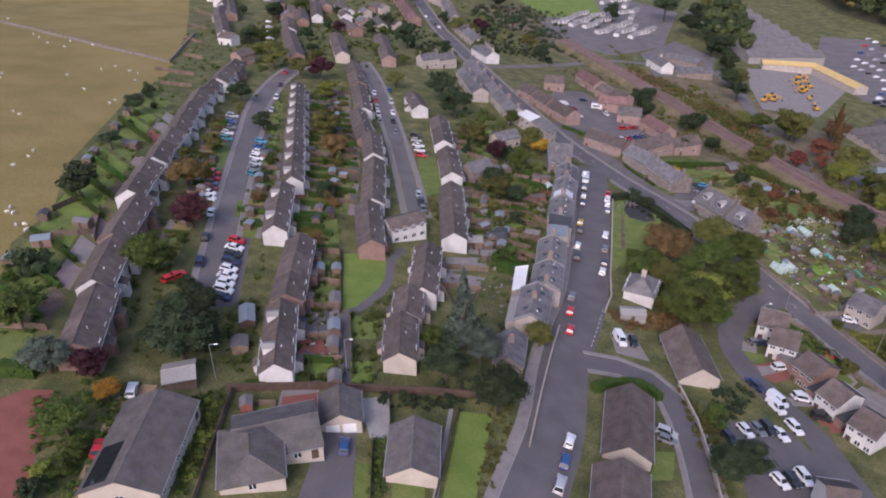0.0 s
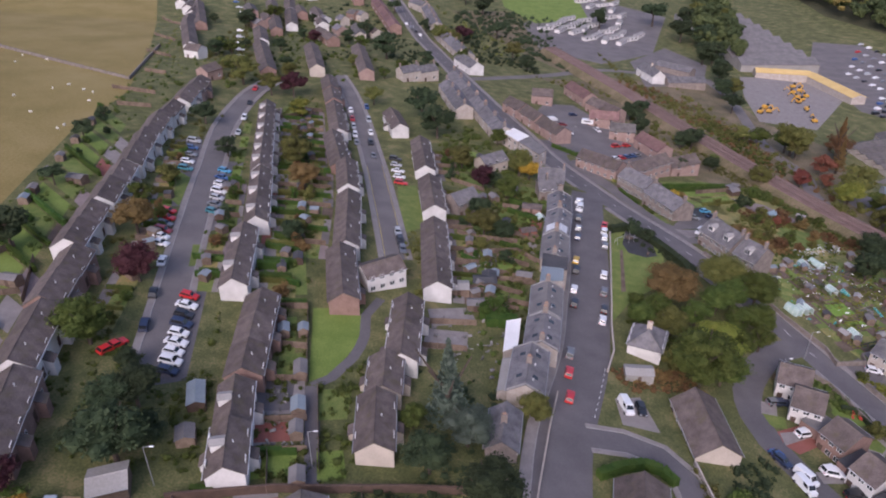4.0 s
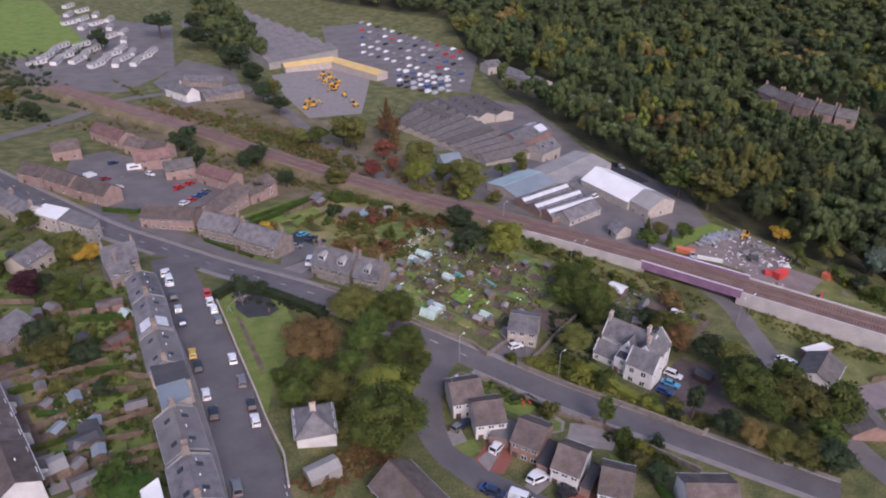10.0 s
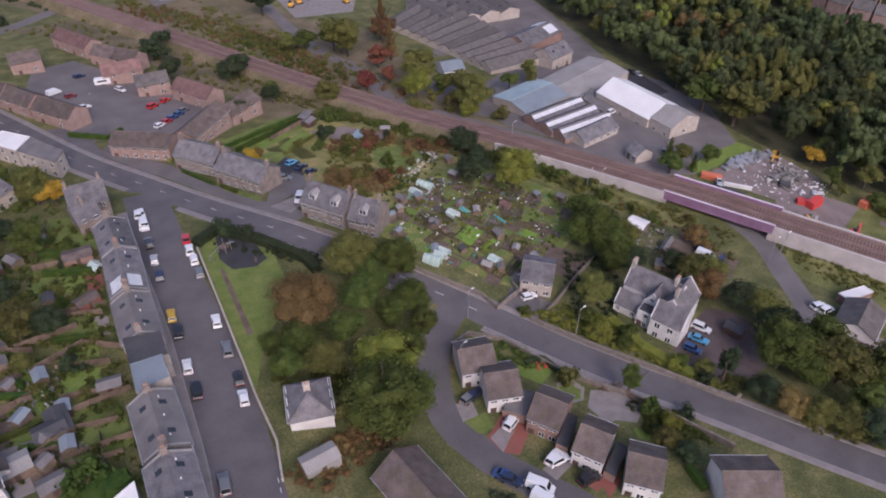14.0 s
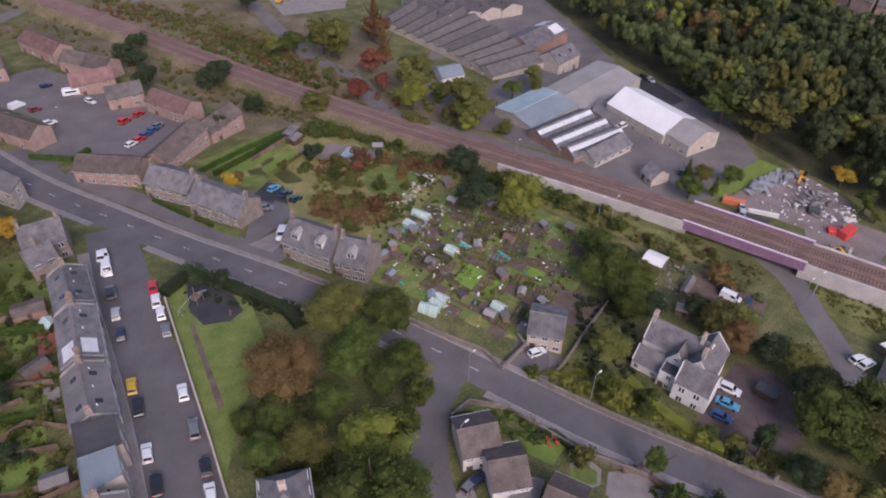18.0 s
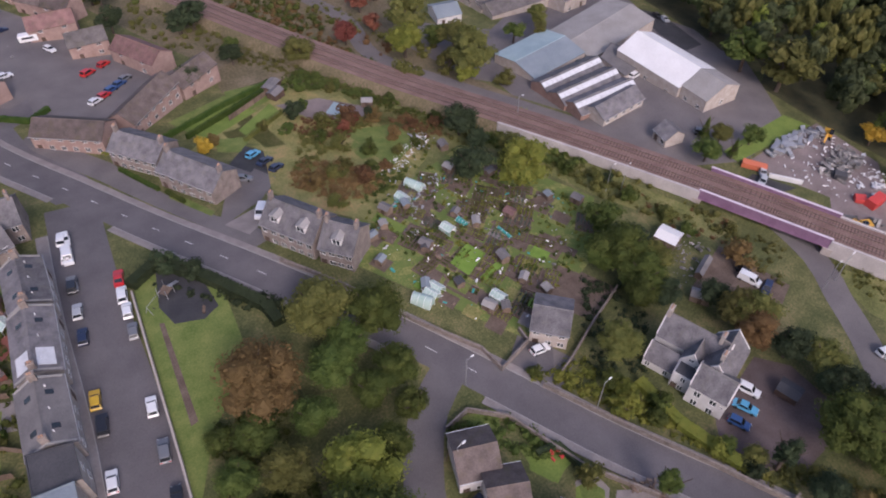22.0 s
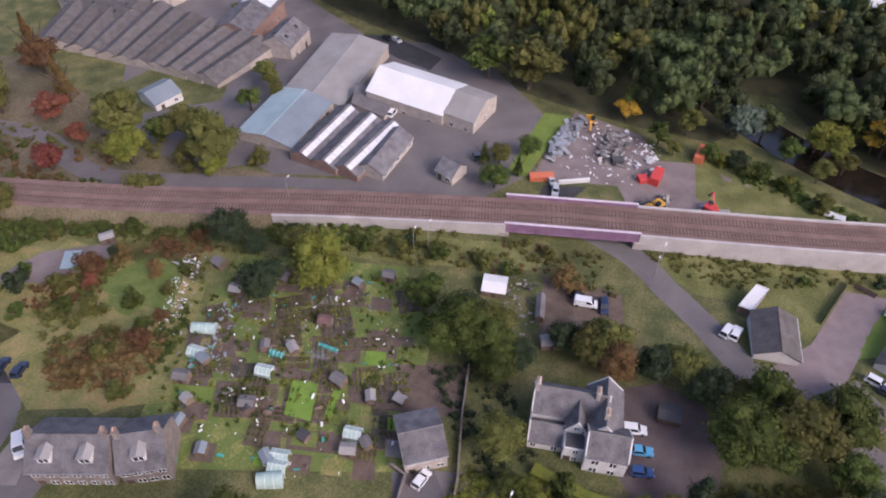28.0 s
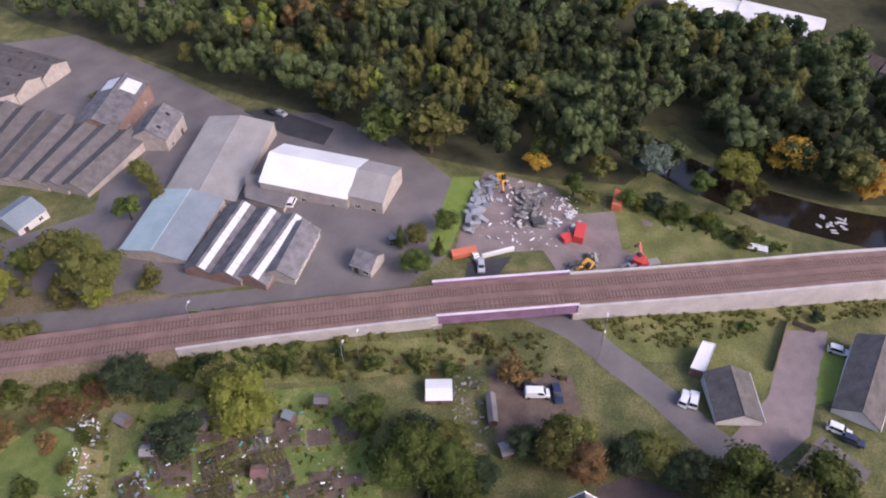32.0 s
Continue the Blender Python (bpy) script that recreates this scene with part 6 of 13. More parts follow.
row('middle terrace rows', [(2.9, 158.8, 2.4, 192.9, 2), (2.8, 202.8, 1.3, 226.3, 1), (0.2, 238.1, -1.8, 267.9, 1), (-9.5, 282.6, -14.0, 300.9, 1)], 6.6, 4.4, 6.4, 'harl', 'tile', 'white-harled terraced house with a brown tiled roof', bays=2, porch=1, vents=1)
house("house", (-14.8, 162.5), (-6.1, 167.2), 7, 4.6, 6.2, "harl", "tile", "white house with four dark windows on its broad front", group="middle terrace rows", bays=4, door=0)
house("house", (7.7, 211.1), (14.5, 216.0), 7, 5, 7.2, "stone", "slate", "small grey stone house among gardens", bays=3)
house("house", (19.4, 252.5), (27.7, 257.8), 7, 4.2, 6.4, "cream", "slate", "grey roofed cottage behind the street terrace")

# ---- bungalows in the foreground ----
house("bungalow", (-45.9, 86.7), (-45.7, 67.9), 11.5, 2.7, 5.2, "cream", "tileg", "long cream bungalow with solar panels on a grey roof", wins=1, door=1, solar=-1, gablewins=1)
house("bungalow", (-20.6, 85.6), (-33.4, 81.6), 10.5, 2.7, 4.8, "cream", "tileg", "wide cream bungalow with a hipped grey roof", wins=1, bays=5)
house("bungalow", (-30.3, 80.2), (-29.2, 75.9), 9.5, 2.7, 4.7, "cream", "tileg", "front wing of a cream bungalow with a hipped roof", wins=1, hip=3.6, bays=2, gablewins=1)
house("garage", (-18.3, 95.0), (-17.2, 87.6), 7, 2.6, 4.6, "cream", "tileg", "double garage with two white doors", category='garage', wins=0, gdoors=2)
house("bungalow", (-4.7, 88.6), (-4.9, 77.6), 8.2, 2.7, 4.8, "cream", "tileg", "buff bungalow with a flat-pitched grey roof", wins=1)
house("bungalow", (36.8, 105.0), (32.7, 88.7), 8.6, 2.8, 5.6, "cream", "tile", "cream gabled bungalow with a brown tiled roof", wins=1)
house("bungalow", (30.4, 84.1), (27.0, 70.1), 9, 2.8, 5.4, "cream", "tile", "cream bungalow with a brown tiled roof beside the street", wins=1)
house("bungalow", (55.3, 131.7), (55.2, 116.1), 8.8, 2.8, 5.8, "cream", "tile", "broad cream bungalow with a brown tiled roof and terrace", wins=1)
house("house", (51.2, 151.3), (50.4, 149.6), 7.4, 3.9, 6.6, "harl", "slate", "white detached house with a hipped purple-grey roof", hip=3.0, wins=2, bays=3, chim=1)
house("cottage", (14.9, 119.5), (13.1, 109.9), 5.6, 3.2, 5.2, "stone", "slate", "stone cottage with a dark slate roof", wins=1, bays=3, chim=1)
shed(46.0, 139.5, -6, 6, 3.5, 2.3, 2.9, "sheet", "sheet", "flat grey corrugated outbuilding", name='outbuilding', category='outbuilding')
house("house", (-49.0, 95.1), (-43.8, 96.7), 5, 2.4, 3.2, "wood", "sheet", "open timber carport with a felt roof", category='carport', wins=0, door=0)

# ---- cul-de-sac houses ----
house("house", (79.4, 143.9), (85.4, 140.9), 8, 5, 7.4, "harl", "tile", "white two-storey house with a brown tiled roof and gabled wing", group='cul-de-sac houses', bays=3)
house("house", (79.3, 136.3), (84.7, 133.2), 8, 5, 7.4, "harl", "tile", "white two-storey house with a brown tiled roof and gabled wing", group='cul-de-sac houses', bays=3)
house("house", (83.7, 127.2), (86.0, 121.8), 8, 5, 7.4, "brick", "tile", "brown brick house with a brown tiled roof", group='cul-de-sac houses', bays=3)
house("house", (84.6, 117.3), (86.7, 112.3), 8, 5, 7.4, "harl", "tile", "white two-storey house with a brown tiled roof and gabled wing", group='cul-de-sac houses', bays=3)
house("house", (86.2, 108.3), (89.4, 103.4), 8, 5, 7.4, "harl", "tile", "white two-storey house with a brown tiled roof and gabled wing", group='cul-de-sac houses', bays=3)
house("house", (65.9, 83.4), (71.0, 82.4), 8, 5, 7.4, "harl", "tile", "white two-storey house with a brown tiled roof and gabled wing", group='cul-de-sac houses', bays=3)
house("house", (95.3, 96.6), (102.4, 90.6), 8.5, 5, 7.4, "harl", "tile", "white house with a broad brown tiled roof", bays=3)
flatroof("garage", [(83.5, 132.7), (86.0, 129.6), (80.9, 126.8), (78.7, 130.5)], 2.8, "brick", "felt", "flat-roofed brown brick domestic garage", category='garage')
flatroof("garage", [(87.2, 122.2), (87.9, 120.5), (81.7, 117.3), (81.0, 119.4)], 2.8, "brick", "darkfelt", "flat-roofed garage between houses", category='garage')
flatroof("garage", [(89.2, 112.5), (89.6, 110.6), (83.5, 108.3), (82.9, 110.2)], 2.8, "brick", "darkfelt", "flat-roofed garage between houses", category='garage')

# ---- street terrace ----
house("terraced_house", (42.2, 221.4), (40.1, 209.6), 6.9, 5, 7, "palestone", "slate", "stone terraced house with a slate roof in the street row", group='street terrace', skews=2, lights=2, vents=3, chim=2)
house("terraced_house", (39.8, 207.7), (36.5, 193.8), 6.9, 5, 7, "palestone", "slate", "stone terraced house with a slate roof in the street row", group='street terrace', skews=2, lights=2, vents=3, chim=2, white=1)
house("terraced_house", (36.1, 191.8), (33.6, 179.4), 6.9, 5, 7, "palestone", "felt", "stone terraced house with a slate roof in the street row", group='street terrace', skews=2, lights=2, vents=3, chim=2)
flatroof("terraced_house", [(30.7, 179.8), (36.6, 177.3), (35.5, 171.4), (29.4, 173.2)], 6, "palestone", "darkfelt", "flat dark felt roofed house in the street row", category='house', wins=2)
flatroof("terraced_house", [(29.4, 172.6), (34.6, 171.3), (33.5, 165.9), (27.9, 166.1)], 6, "palestone", "greysheet", "flat grey roofed house in the street row", category='house', wins=2)
house("terraced_house", (29.4, 164.0), (27.1, 151.7), 6.9, 5, 7, "palestone", "felt", "stone terraced house with a slate roof in the street row", group='street terrace', skews=2, lights=2, vents=3, chim=2)
house("terraced_house", (26.6, 150.0), (24.3, 139.3), 6.9, 5, 7, "palestone", "slate", "stone terraced house with a slate roof in the street row", group='street terrace', skews=2, lights=2, vents=3, chim=2)
house("terraced_house", (22.0, 137.2), (19.0, 124.3), 6.9, 5, 7, "palestone", "slate", "stone terraced house with a slate roof in the street row", group='street terrace', skews=2, lights=2, vents=3, chim=1)
flatroof("workshop", [(17.9, 148.2), (21.2, 149.0), (19.4, 139.5), (16.2, 137.9)], 4, "palestone", "whitesheet", "white flat-roofed workshop behind the terrace", category='workshop')
flatroof("outbuilding", [(15.8, 135.4), (18.6, 135.8), (16.8, 126.3), (13.8, 125.9)], 3, "palestone", "sheet", "grey lean-to conservatory roof behind the terrace", category='outbuilding')

# ---- corner buildings ----
house("house", (38.4, 240.2), (46.8, 238.4), 9, 5.5, 8.5, "stone", "slate", "old stone corner house with a slate roof", chim=2)
house("house", (36.9, 232.2), (42.6, 232.4), 7, 4.5, 7, "stone", "slate", "stone back wing with a slate roof", chim=1)
flatroof("shop", [(30.3, 284.7), (35.4, 287.7), (40.3, 279.4), (35.3, 274.5)], 5.5, "palestone", "whitesheet", "shop with a white flat roof at the road", category='shop', wins=2)
flatroof("shop", [(40.6, 278.9), (45.1, 266.3), (41.6, 261.6), (35.6, 273.9)], 5.5, "palestone", "felt", "grey flat-roofed shop at the road", category='shop', wins=2)

# ---- stone terraces on the main road ----
house("terraced_house", (72.1, 253.2), (78.6, 241.9), 8.2, 5.4, 7.9, "stone", "slate", "grey stone terraced houses with slate roof", chim=2, bays=6, group='stone terraces')
house("terraced_house", (77.6, 238.2), (83.6, 224.0), 8.2, 5.4, 7.9, "stone", "slate", "grey stone terraced houses with slate roof", chim=2, bays=6, group='stone terraces')
house("terraced_house", (85.7, 206.9), (90.6, 195.6), 8.6, 5.6, 9, "stone", "slate", "old stone terraced houses with dormers in a slate roof", chim=2, bays=6, dorm=2, group='stone terraces')
house("terraced_house", (90.9, 195.2), (94.7, 189.2), 8.6, 5.4, 8.8, "stone", "slate", "old stone terraced house with dormers in a slate roof", chim=2, bays=4, dorm=1, group='stone terraces')

# ---- housing estate ----
row('estate houses', [(59.5, 270.6, 71.7, 258.2, 1), (76.0, 263.2, 91.9, 272.7, 1), (93.3, 273.1, 105.7, 277.8, 1), (38.1, 330.2, 44.0, 320.3, 1), (44.4, 318.8, 49.2, 307.3, 1), (49.6, 305.8, 56.2, 291.9, 1), (79.5, 347.6, 89.3, 331.0, 2), (51.2, 350.6, 61.0, 348.7, 1)], 7.6, 4.8, 7.2, 'pinkstone', 'tile', 'pink stone two-storey house on a small estate with a brown roof', name='house')
row('estate houses', [(91.2, 301.4, 96.9, 286.3, 1), (74.1, 326.2, 86.7, 322.8, 1), (74.2, 372.8, 80.0, 352.5, 1)], 7.6, 4.8, 7.2, 'pinkstone', 'redtile', 'pink stone two-storey house on a small estate with a red roof', name='house')
row('estate houses', [(79.7, 310.2, 90.0, 307.7, 1)], 7.6, 4.8, 7.2, 'pinkstone', 'tileg', 'pink stone two-storey house on a small estate with a grey roof', name='house')

# ---- cottage, villa and east bungalows ----
house("cottage", (111.6, 158.0), (115.9, 152.3), 8.5, 5, 7, "palestone", "slate", "small two-storey stone cottage with a slate roof", bays=3)
house("bungalow", (170.1, 103.0), (159.8, 101.0), 8.5, 2.7, 5, "harl", "tileg", "white bungalow with a grey roof and bow fence", wins=1)
flatroof("garage", [(177.6, 107.0), (177.3, 104.4), (170.2, 106.7), (170.5, 109.6)], 2.6, "brick", "whitesheet", "brick garage with a white flat roof", category='garage')
house("bungalow", (184.0, 72.0), (165.1, 79.6), 8.2, 2.8, 5.4, "harl", "tileg", "long white bungalow with a grey roof", wins=1)
house("bungalow", (154.5, 90.4), (149.2, 83.4), 9, 2.7, 5.2, "brick", "tileg", "brick bungalow with a broad grey roof", wins=1)

# ---- ground cover ----
patch("field_pasture", [(-339.0, 530.4), (-199.9, 587.4), (-139.0, 388.5), (-115.2, 293.5), (-113.1, 239.1), (-105.0, 182.2), (-95.1, 153.4), (-95.3, 134.8), (-89.2, 118.8), (-94.5, 113.1)], M["field"], 0.03, "dry yellow sheep pasture on the hillside")
patch("scrub_ground", [(96, 420), (118, 352), (134, 298), (150, 250), (166, 205), (172, 196), (170, 215), (166, 240), (172, 262), (190, 330), (172, 360), (165, 440), (150, 412), (128, 420)], M["scrubland"], 0.02, "brown scrubby ground between railway and works", "ground")
patch("scrub_ground", [(60, 400), (92, 404), (110, 345), (124, 297), (140, 248), (158, 200), (150, 196), (140, 226), (118, 268), (104, 268), (108, 284), (100, 310), (92, 345), (78, 380)], M["scrubland"], 0.02, "brown scrubby ground beside the railway", "ground")
patch("scrub_ground", [(20, 560), (60, 575), (100, 420), (84, 410), (50, 480)], M["scrubland"], 0.02, "brown scrubby ground of the old railway", "ground")
patch("junction", [(43.3, 295.2), (51.4, 294.4), (57.4, 288.6), (63.2, 291.9), (62.8, 283.7), (55.3, 279.2), (55.7, 267.4), (61.9, 250.5), (63.2, 241.2), (53.3, 243.0), (50.6, 252.0), (48.6, 262.5), (46.2, 276.0)], M["asphalt"], 0.058, "wide asphalt junction at the head of the street", "road")
patch("court_lawn", [(-24.5, 150.6), (-13.7, 152.6), (-13.9, 139.4), (-18.1, 128.8), (-22.0, 125.9)], M["lawn"], 0.05, "striped bright green mown lawn")
patch("lawn", [(3.3, 96.8), (9.3, 96.9), (4.9, 74.4), (-0.3, 73.6)], M["lawn"], 0.05, "mown garden lawn beside the street")
patch("green_lawn", [(55.7, 207.1), (59.8, 210.0), (68.7, 197.1), (64.8, 180.5), (53.4, 171.7), (44.7, 159.3), (47.5, 171.8), (51.9, 189.4)], M["lawn2"], 0.04, "grass of a small park beside the street")
patch("allotments", [(141.5, 212.4), (152.9, 177.3), (137.7, 164.1), (108.7, 155.2), (88.6, 195.9), (107.3, 203.9)], M["plotgrass"], 0.04, "allotment ground of grass paths and weeds")
patch("drive", [(-74.5, 81.8), (-69.4, 88.4), (-64.9, 89.3), (-61.5, 77.7), (-57.7, 65.1), (-64.5, 64.1)], M["redway"], 0.05, "red chipped drive")
patch("drive", [(-54.9, 89.1), (-52.0, 93.6), (-49.7, 93.8), (-49.9, 81.0), (-48.9, 66.3), (-52.4, 65.8)], M["gravel"], 0.05, "yellow gravel drive")
patch("drive", [(-20.4, 87.7), (-14.7, 88.7), (-13.7, 71.6), (-22.0, 70.3)], M["asphalt"], 0.05, "tarmac drive before a double garage")
patch("parking", [(56.7, 106.3), (71.4, 105.3), (77.5, 86.0), (53.5, 82.1)], M["asphalt"], 0.05, "tarmac car park of the close")
patch("parking", [(-82.7, 243.5), (-75.6, 252.3), (-62.2, 193.4), (-68.6, 190.8)], M["asphalt"], 0.045, "tarmac parking bay beside the road")
patch("parking", [(-66.3, 230.7), (-57.6, 232.3), (-49.8, 184.2), (-55.9, 177.7)], M["asphalt"], 0.045, "tarmac parking bay beside the road")
patch("parking", [(-53.4, 153.7), (-47.6, 152.5), (-43.6, 122.8), (-48.5, 120.3)], M["asphalt"], 0.045, "tarmac parking bay beside the road")
patch("parking", [(50.9, 292.6), (56.7, 283.6), (60, 276), (68, 266), (76, 256), (79.1, 274.2), (100, 282), (96, 300), (84, 322), (71.7, 352.0), (56.6, 348.2), (50, 330), (60, 310)], M["asphalt2"], 0.045, "tarmac yard of the housing estate")
patch("parking", [(94.9, 239.7), (99.9, 229.2), (91.2, 220.4), (76.4, 214.2), (83.8, 226.0)], M["asphalt2"], 0.045, "tarmac parking area beside the stone terrace")
patch("forecourt", [(122.8, 123.5), (141.0, 126.5), (145.0, 120.8), (143.4, 112.5), (135.8, 107.5), (126.5, 107.5), (120.0, 112.0), (117.7, 118.6)], M["forecourt"], 0.045, "brown tarmac forecourt of the villa")
patch("forecourt", [(108.2, 158.1), (112.5, 146.9), (103.6, 143.7), (97.8, 151.8)], M["asphalt2"], 0.045, "tarmac drive of the cottage")
patch("works_yard", [(263.6, 272.5), (243.2, 242.7), (249.2, 201.2), (218.5, 164.3), (194.4, 162.5), (178.1, 171.9), (170.4, 192.8), (175.4, 201.4), (168.8, 221.7), (174.0, 248.0), (203.2, 260.4)], M["asphalt2"], 0.04, "grey tarmac yard of the works")
patch("works_lawn", [(222.6, 168.1), (224.9, 161.0), (192.3, 163.4), (193.0, 168.3)], M["lawn"], 0.06, "strip of bright grass beside the yard")
patch("scrap_yard", [(228.0, 160.6), (225.7, 141.4), (207.8, 128.8), (212.6, 96.3), (208.9, 86.3), (190.2, 135.6), (199.8, 141.8), (192.7, 162.2)], M["yardsoil"], 0.05, "bare ground of the scrap yard")
patch("scrap_yard", [(206.7, 143.2), (215.4, 135.4), (219.7, 125.7), (217.0, 108.9), (213.2, 98.4), (203.3, 113.6), (192.3, 137.6)], M["yardsoil"], 0.055, "bare trodden ground beside the scrap yard")
patch("car_park", [(191.6, 158.5), (196.0, 148.6), (186.2, 151.8), (184.7, 158.0)], M["darkasphalt"], 0.07, "dark new tarmac parking area")
patch("close_court", [(187.4, 88.3), (188.7, 79.6), (173.3, 84.2), (160.3, 88.1), (151.5, 96.0), (156.0, 103.0), (168.0, 94.5)], M["pinkpave"], 0.06, "pinkish paved turning area of the close")
patch("lawn", [(184.3, 81.5), (182.4, 77.6), (170.7, 80.9), (167.0, 87.0)], M["lawn"], 0.06, "bright green front lawn")
patch("verge", [(177.3, 133.4), (195.7, 85.8), (199.9, 65.2), (187.2, 84.8), (168.2, 95.3), (174.1, 107.8), (172.0, 116.9)], M["verge"], 0.035, "rough grass below the railway wall")
patch("sports_field", [(68.6, 772.5), (138.1, 739.1), (125.8, 579.9), (80.2, 546.8), (61.6, 592.4)], M["lawn"], 0.06, "distant green playing field")
patch("yard", [(194.5, 449.5), (237.1, 452.3), (244.9, 417.0), (197.3, 355.6), (169.6, 361.1), (179.7, 405.6)], M["paving"], 0.05, "pale gravel yard of the depot")
patch("yard", [(285.1, 542.0), (314.0, 529.6), (325.5, 408.0), (270.8, 354.6), (240.1, 391.3), (251.9, 477.4)], M["asphalt2"], 0.045, "vehicle storage yard full of cars")
patch("garden_soil", [(128.1, 167.4), (133.3, 155.1), (122.3, 151.8), (118.0, 160.8)], M["soil"], 0.06, "bare brown garden plot")
patch("yard", [(163.0, 149.0), (165.2, 132.4), (156.5, 129.8), (145.5, 144.7)], M["soil"], 0.06, "brown gravel yard with parked vehicles")
patch("lawn", [(-28.8, 133.6), (-23.8, 134.7), (-23.2, 127.7), (-28.2, 126.6)], M["lawn2"], 0.07, "small garden lawn between fences")
patch("lawn", [(-29.1, 105.5), (-23.4, 106.7), (-22.1, 101.5), (-28.4, 99.9)], M["lawn2"], 0.07, "small garden lawn between fences")
patch("lawn", [(-20.0, 123.8), (-13.8, 125.1), (-13.9, 116.4), (-19.0, 115.4)], M["lawn2"], 0.07, "small garden lawn between fences")
patch("lawn", [(-17.9, 107.8), (-12.9, 104.2), (-15.2, 101.1), (-17.2, 101.4)], M["lawn2"], 0.07, "small garden lawn between fences")
patch("lawn", [(-94.8, 150.0), (-86.7, 150.9), (-81.4, 143.1), (-89.1, 139.3)], M["lawn2"], 0.07, "small garden lawn between fences")
patch("lawn", [(-81.3, 104.1), (-74.3, 103.9), (-71.3, 95.8), (-75.6, 93.3)], M["lawn2"], 0.07, "small garden lawn between fences")
patch("lawn", [(-81.7, 225.3), (-68.2, 212.7), (-65.2, 192.1), (-75.2, 203.6)], M["lawn2"], 0.07, "small garden lawn between fences")
patch("lawn", [(-8.8, 229.2), (-2.9, 231.5), (0.1, 198.6), (-6.7, 191.6)], M["lawn2"], 0.07, "small garden lawn between fences")
patch("lawn", [(-7.7, 81.9), (-2.6, 82.1), (-2.9, 73.2), (-8.0, 72.4)], M["lawn2"], 0.07, "small garden lawn between fences")
patch("lawn", [(-14.1, 80.8), (-11.4, 81.3), (-11.4, 71.9), (-13.5, 71.6)], M["lawn2"], 0.07, "small garden lawn between fences")
patch("lawn", [(-33.4, 92.4), (-30.2, 93.0), (-29.7, 88.9), (-33.3, 88.5)], M["lawn2"], 0.07, "small garden lawn between fences")
patch("lawn", [(-33.7, 147.9), (-31.1, 148.6), (-30.1, 138.2), (-32.6, 137.6)], M["lawn2"], 0.07, "small garden lawn between fences")
patch("lawn", [(-55.9, 171.7), (-51.7, 173.1), (-50.0, 162.8), (-54.0, 161.5)], M["lawn2"], 0.07, "small garden lawn between fences")
patch("lawn", [(-38.1, 193.4), (-34.0, 200.1), (-26.5, 155.6), (-30.6, 154.5)], M["lawn2"], 0.07, "small garden lawn between fences")
patch("lawn", [(32.7, 241.0), (42.0, 237.4), (37.8, 220.9), (31.0, 223.2)], M["lawn2"], 0.07, "small garden lawn between fences")
patch("lawn", [(24.3, 219.9), (29.0, 216.3), (26.4, 203.2), (20.8, 209.8)], M["lawn2"], 0.07, "small garden lawn between fences")
patch("lawn", [(25.4, 199.5), (29.5, 194.3), (27.0, 187.9), (22.5, 193.1)], M["lawn2"], 0.07, "small garden lawn between fences")
patch("lawn", [(21.3, 167.5), (25.2, 167.1), (23.4, 160.1), (19.3, 161.5)], M["lawn2"], 0.07, "small garden lawn between fences")
patch("lawn", [(16.6, 169.4), (20.0, 167.7), (18.6, 162.0), (15.5, 162.9)], M["lawn2"], 0.07, "small garden lawn between fences")
patch("lawn", [(29.3, 152.7), (30.5, 152.1), (27.8, 142.1), (26.5, 143.0)], M["lawn2"], 0.07, "small garden lawn between fences")
patch("lawn", [(86.1, 261.6), (103.7, 266.3), (107.1, 261.7), (88.2, 254.7)], M["lawn2"], 0.07, "small garden lawn between fences")
patch("lawn", [(117.8, 235.5), (132.2, 230.0), (123.4, 218.3), (113.2, 221.1)], M["lawn2"], 0.07, "small garden lawn between fences")
patch("lawn", [(104.7, 268.3), (116.4, 266.9), (113.3, 258.1), (101.5, 255.0)], M["lawn2"], 0.07, "small garden lawn between fences")
patch("lawn", [(90.6, 140.1), (96.1, 138.3), (93.0, 133.7), (89.6, 135.1)], M["lawn2"], 0.07, "small garden lawn between fences")
patch("lawn", [(86.8, 150.5), (93.0, 148.5), (90.5, 144.1), (88.2, 141.7)], M["lawn2"], 0.07, "small garden lawn between fences")
patch("lawn", [(15.1, 207.2), (18.0, 202.7), (15.9, 190.1), (12.0, 193.0)], M["lawn2"], 0.07, "small garden lawn between fences")
patch("lawn", [(39.3, 93.0), (43.3, 93.8), (40.6, 86.3), (36.3, 85.5)], M["lawn2"], 0.07, "small garden lawn between fences")
patch("patio", [(-29.0, 96.8), (-22.6, 98.0), (-22.0, 94.1), (-28.9, 91.7)], M["paving"], 0.08, "paved patio area")
patch("patio", [(-30.4, 125.0), (-22.8, 126.6), (-21.5, 117.0), (-29.3, 115.4)], M["paving"], 0.08, "paved patio area")
patch("patio", [(-30.2, 114.1), (-21.3, 115.0), (-20.7, 111.1), (-29.0, 107.4)], M["paving"], 0.08, "paved patio area")
patch("patio", [(38.9, 131.2), (44.7, 132.9), (46.1, 122.5), (38.6, 123.5)], M["paving"], 0.08, "paved patio area")
patch("patio", [(-14.8, 97.0), (-9.8, 98.0), (-9.1, 88.3), (-12.4, 87.0)], M["paving"], 0.08, "paved patio area")
patch("patio", [(0.3, 147.5), (9.5, 147.9), (8.9, 140.6), (-0.5, 140.3)], M["paving"], 0.08, "paved patio area")
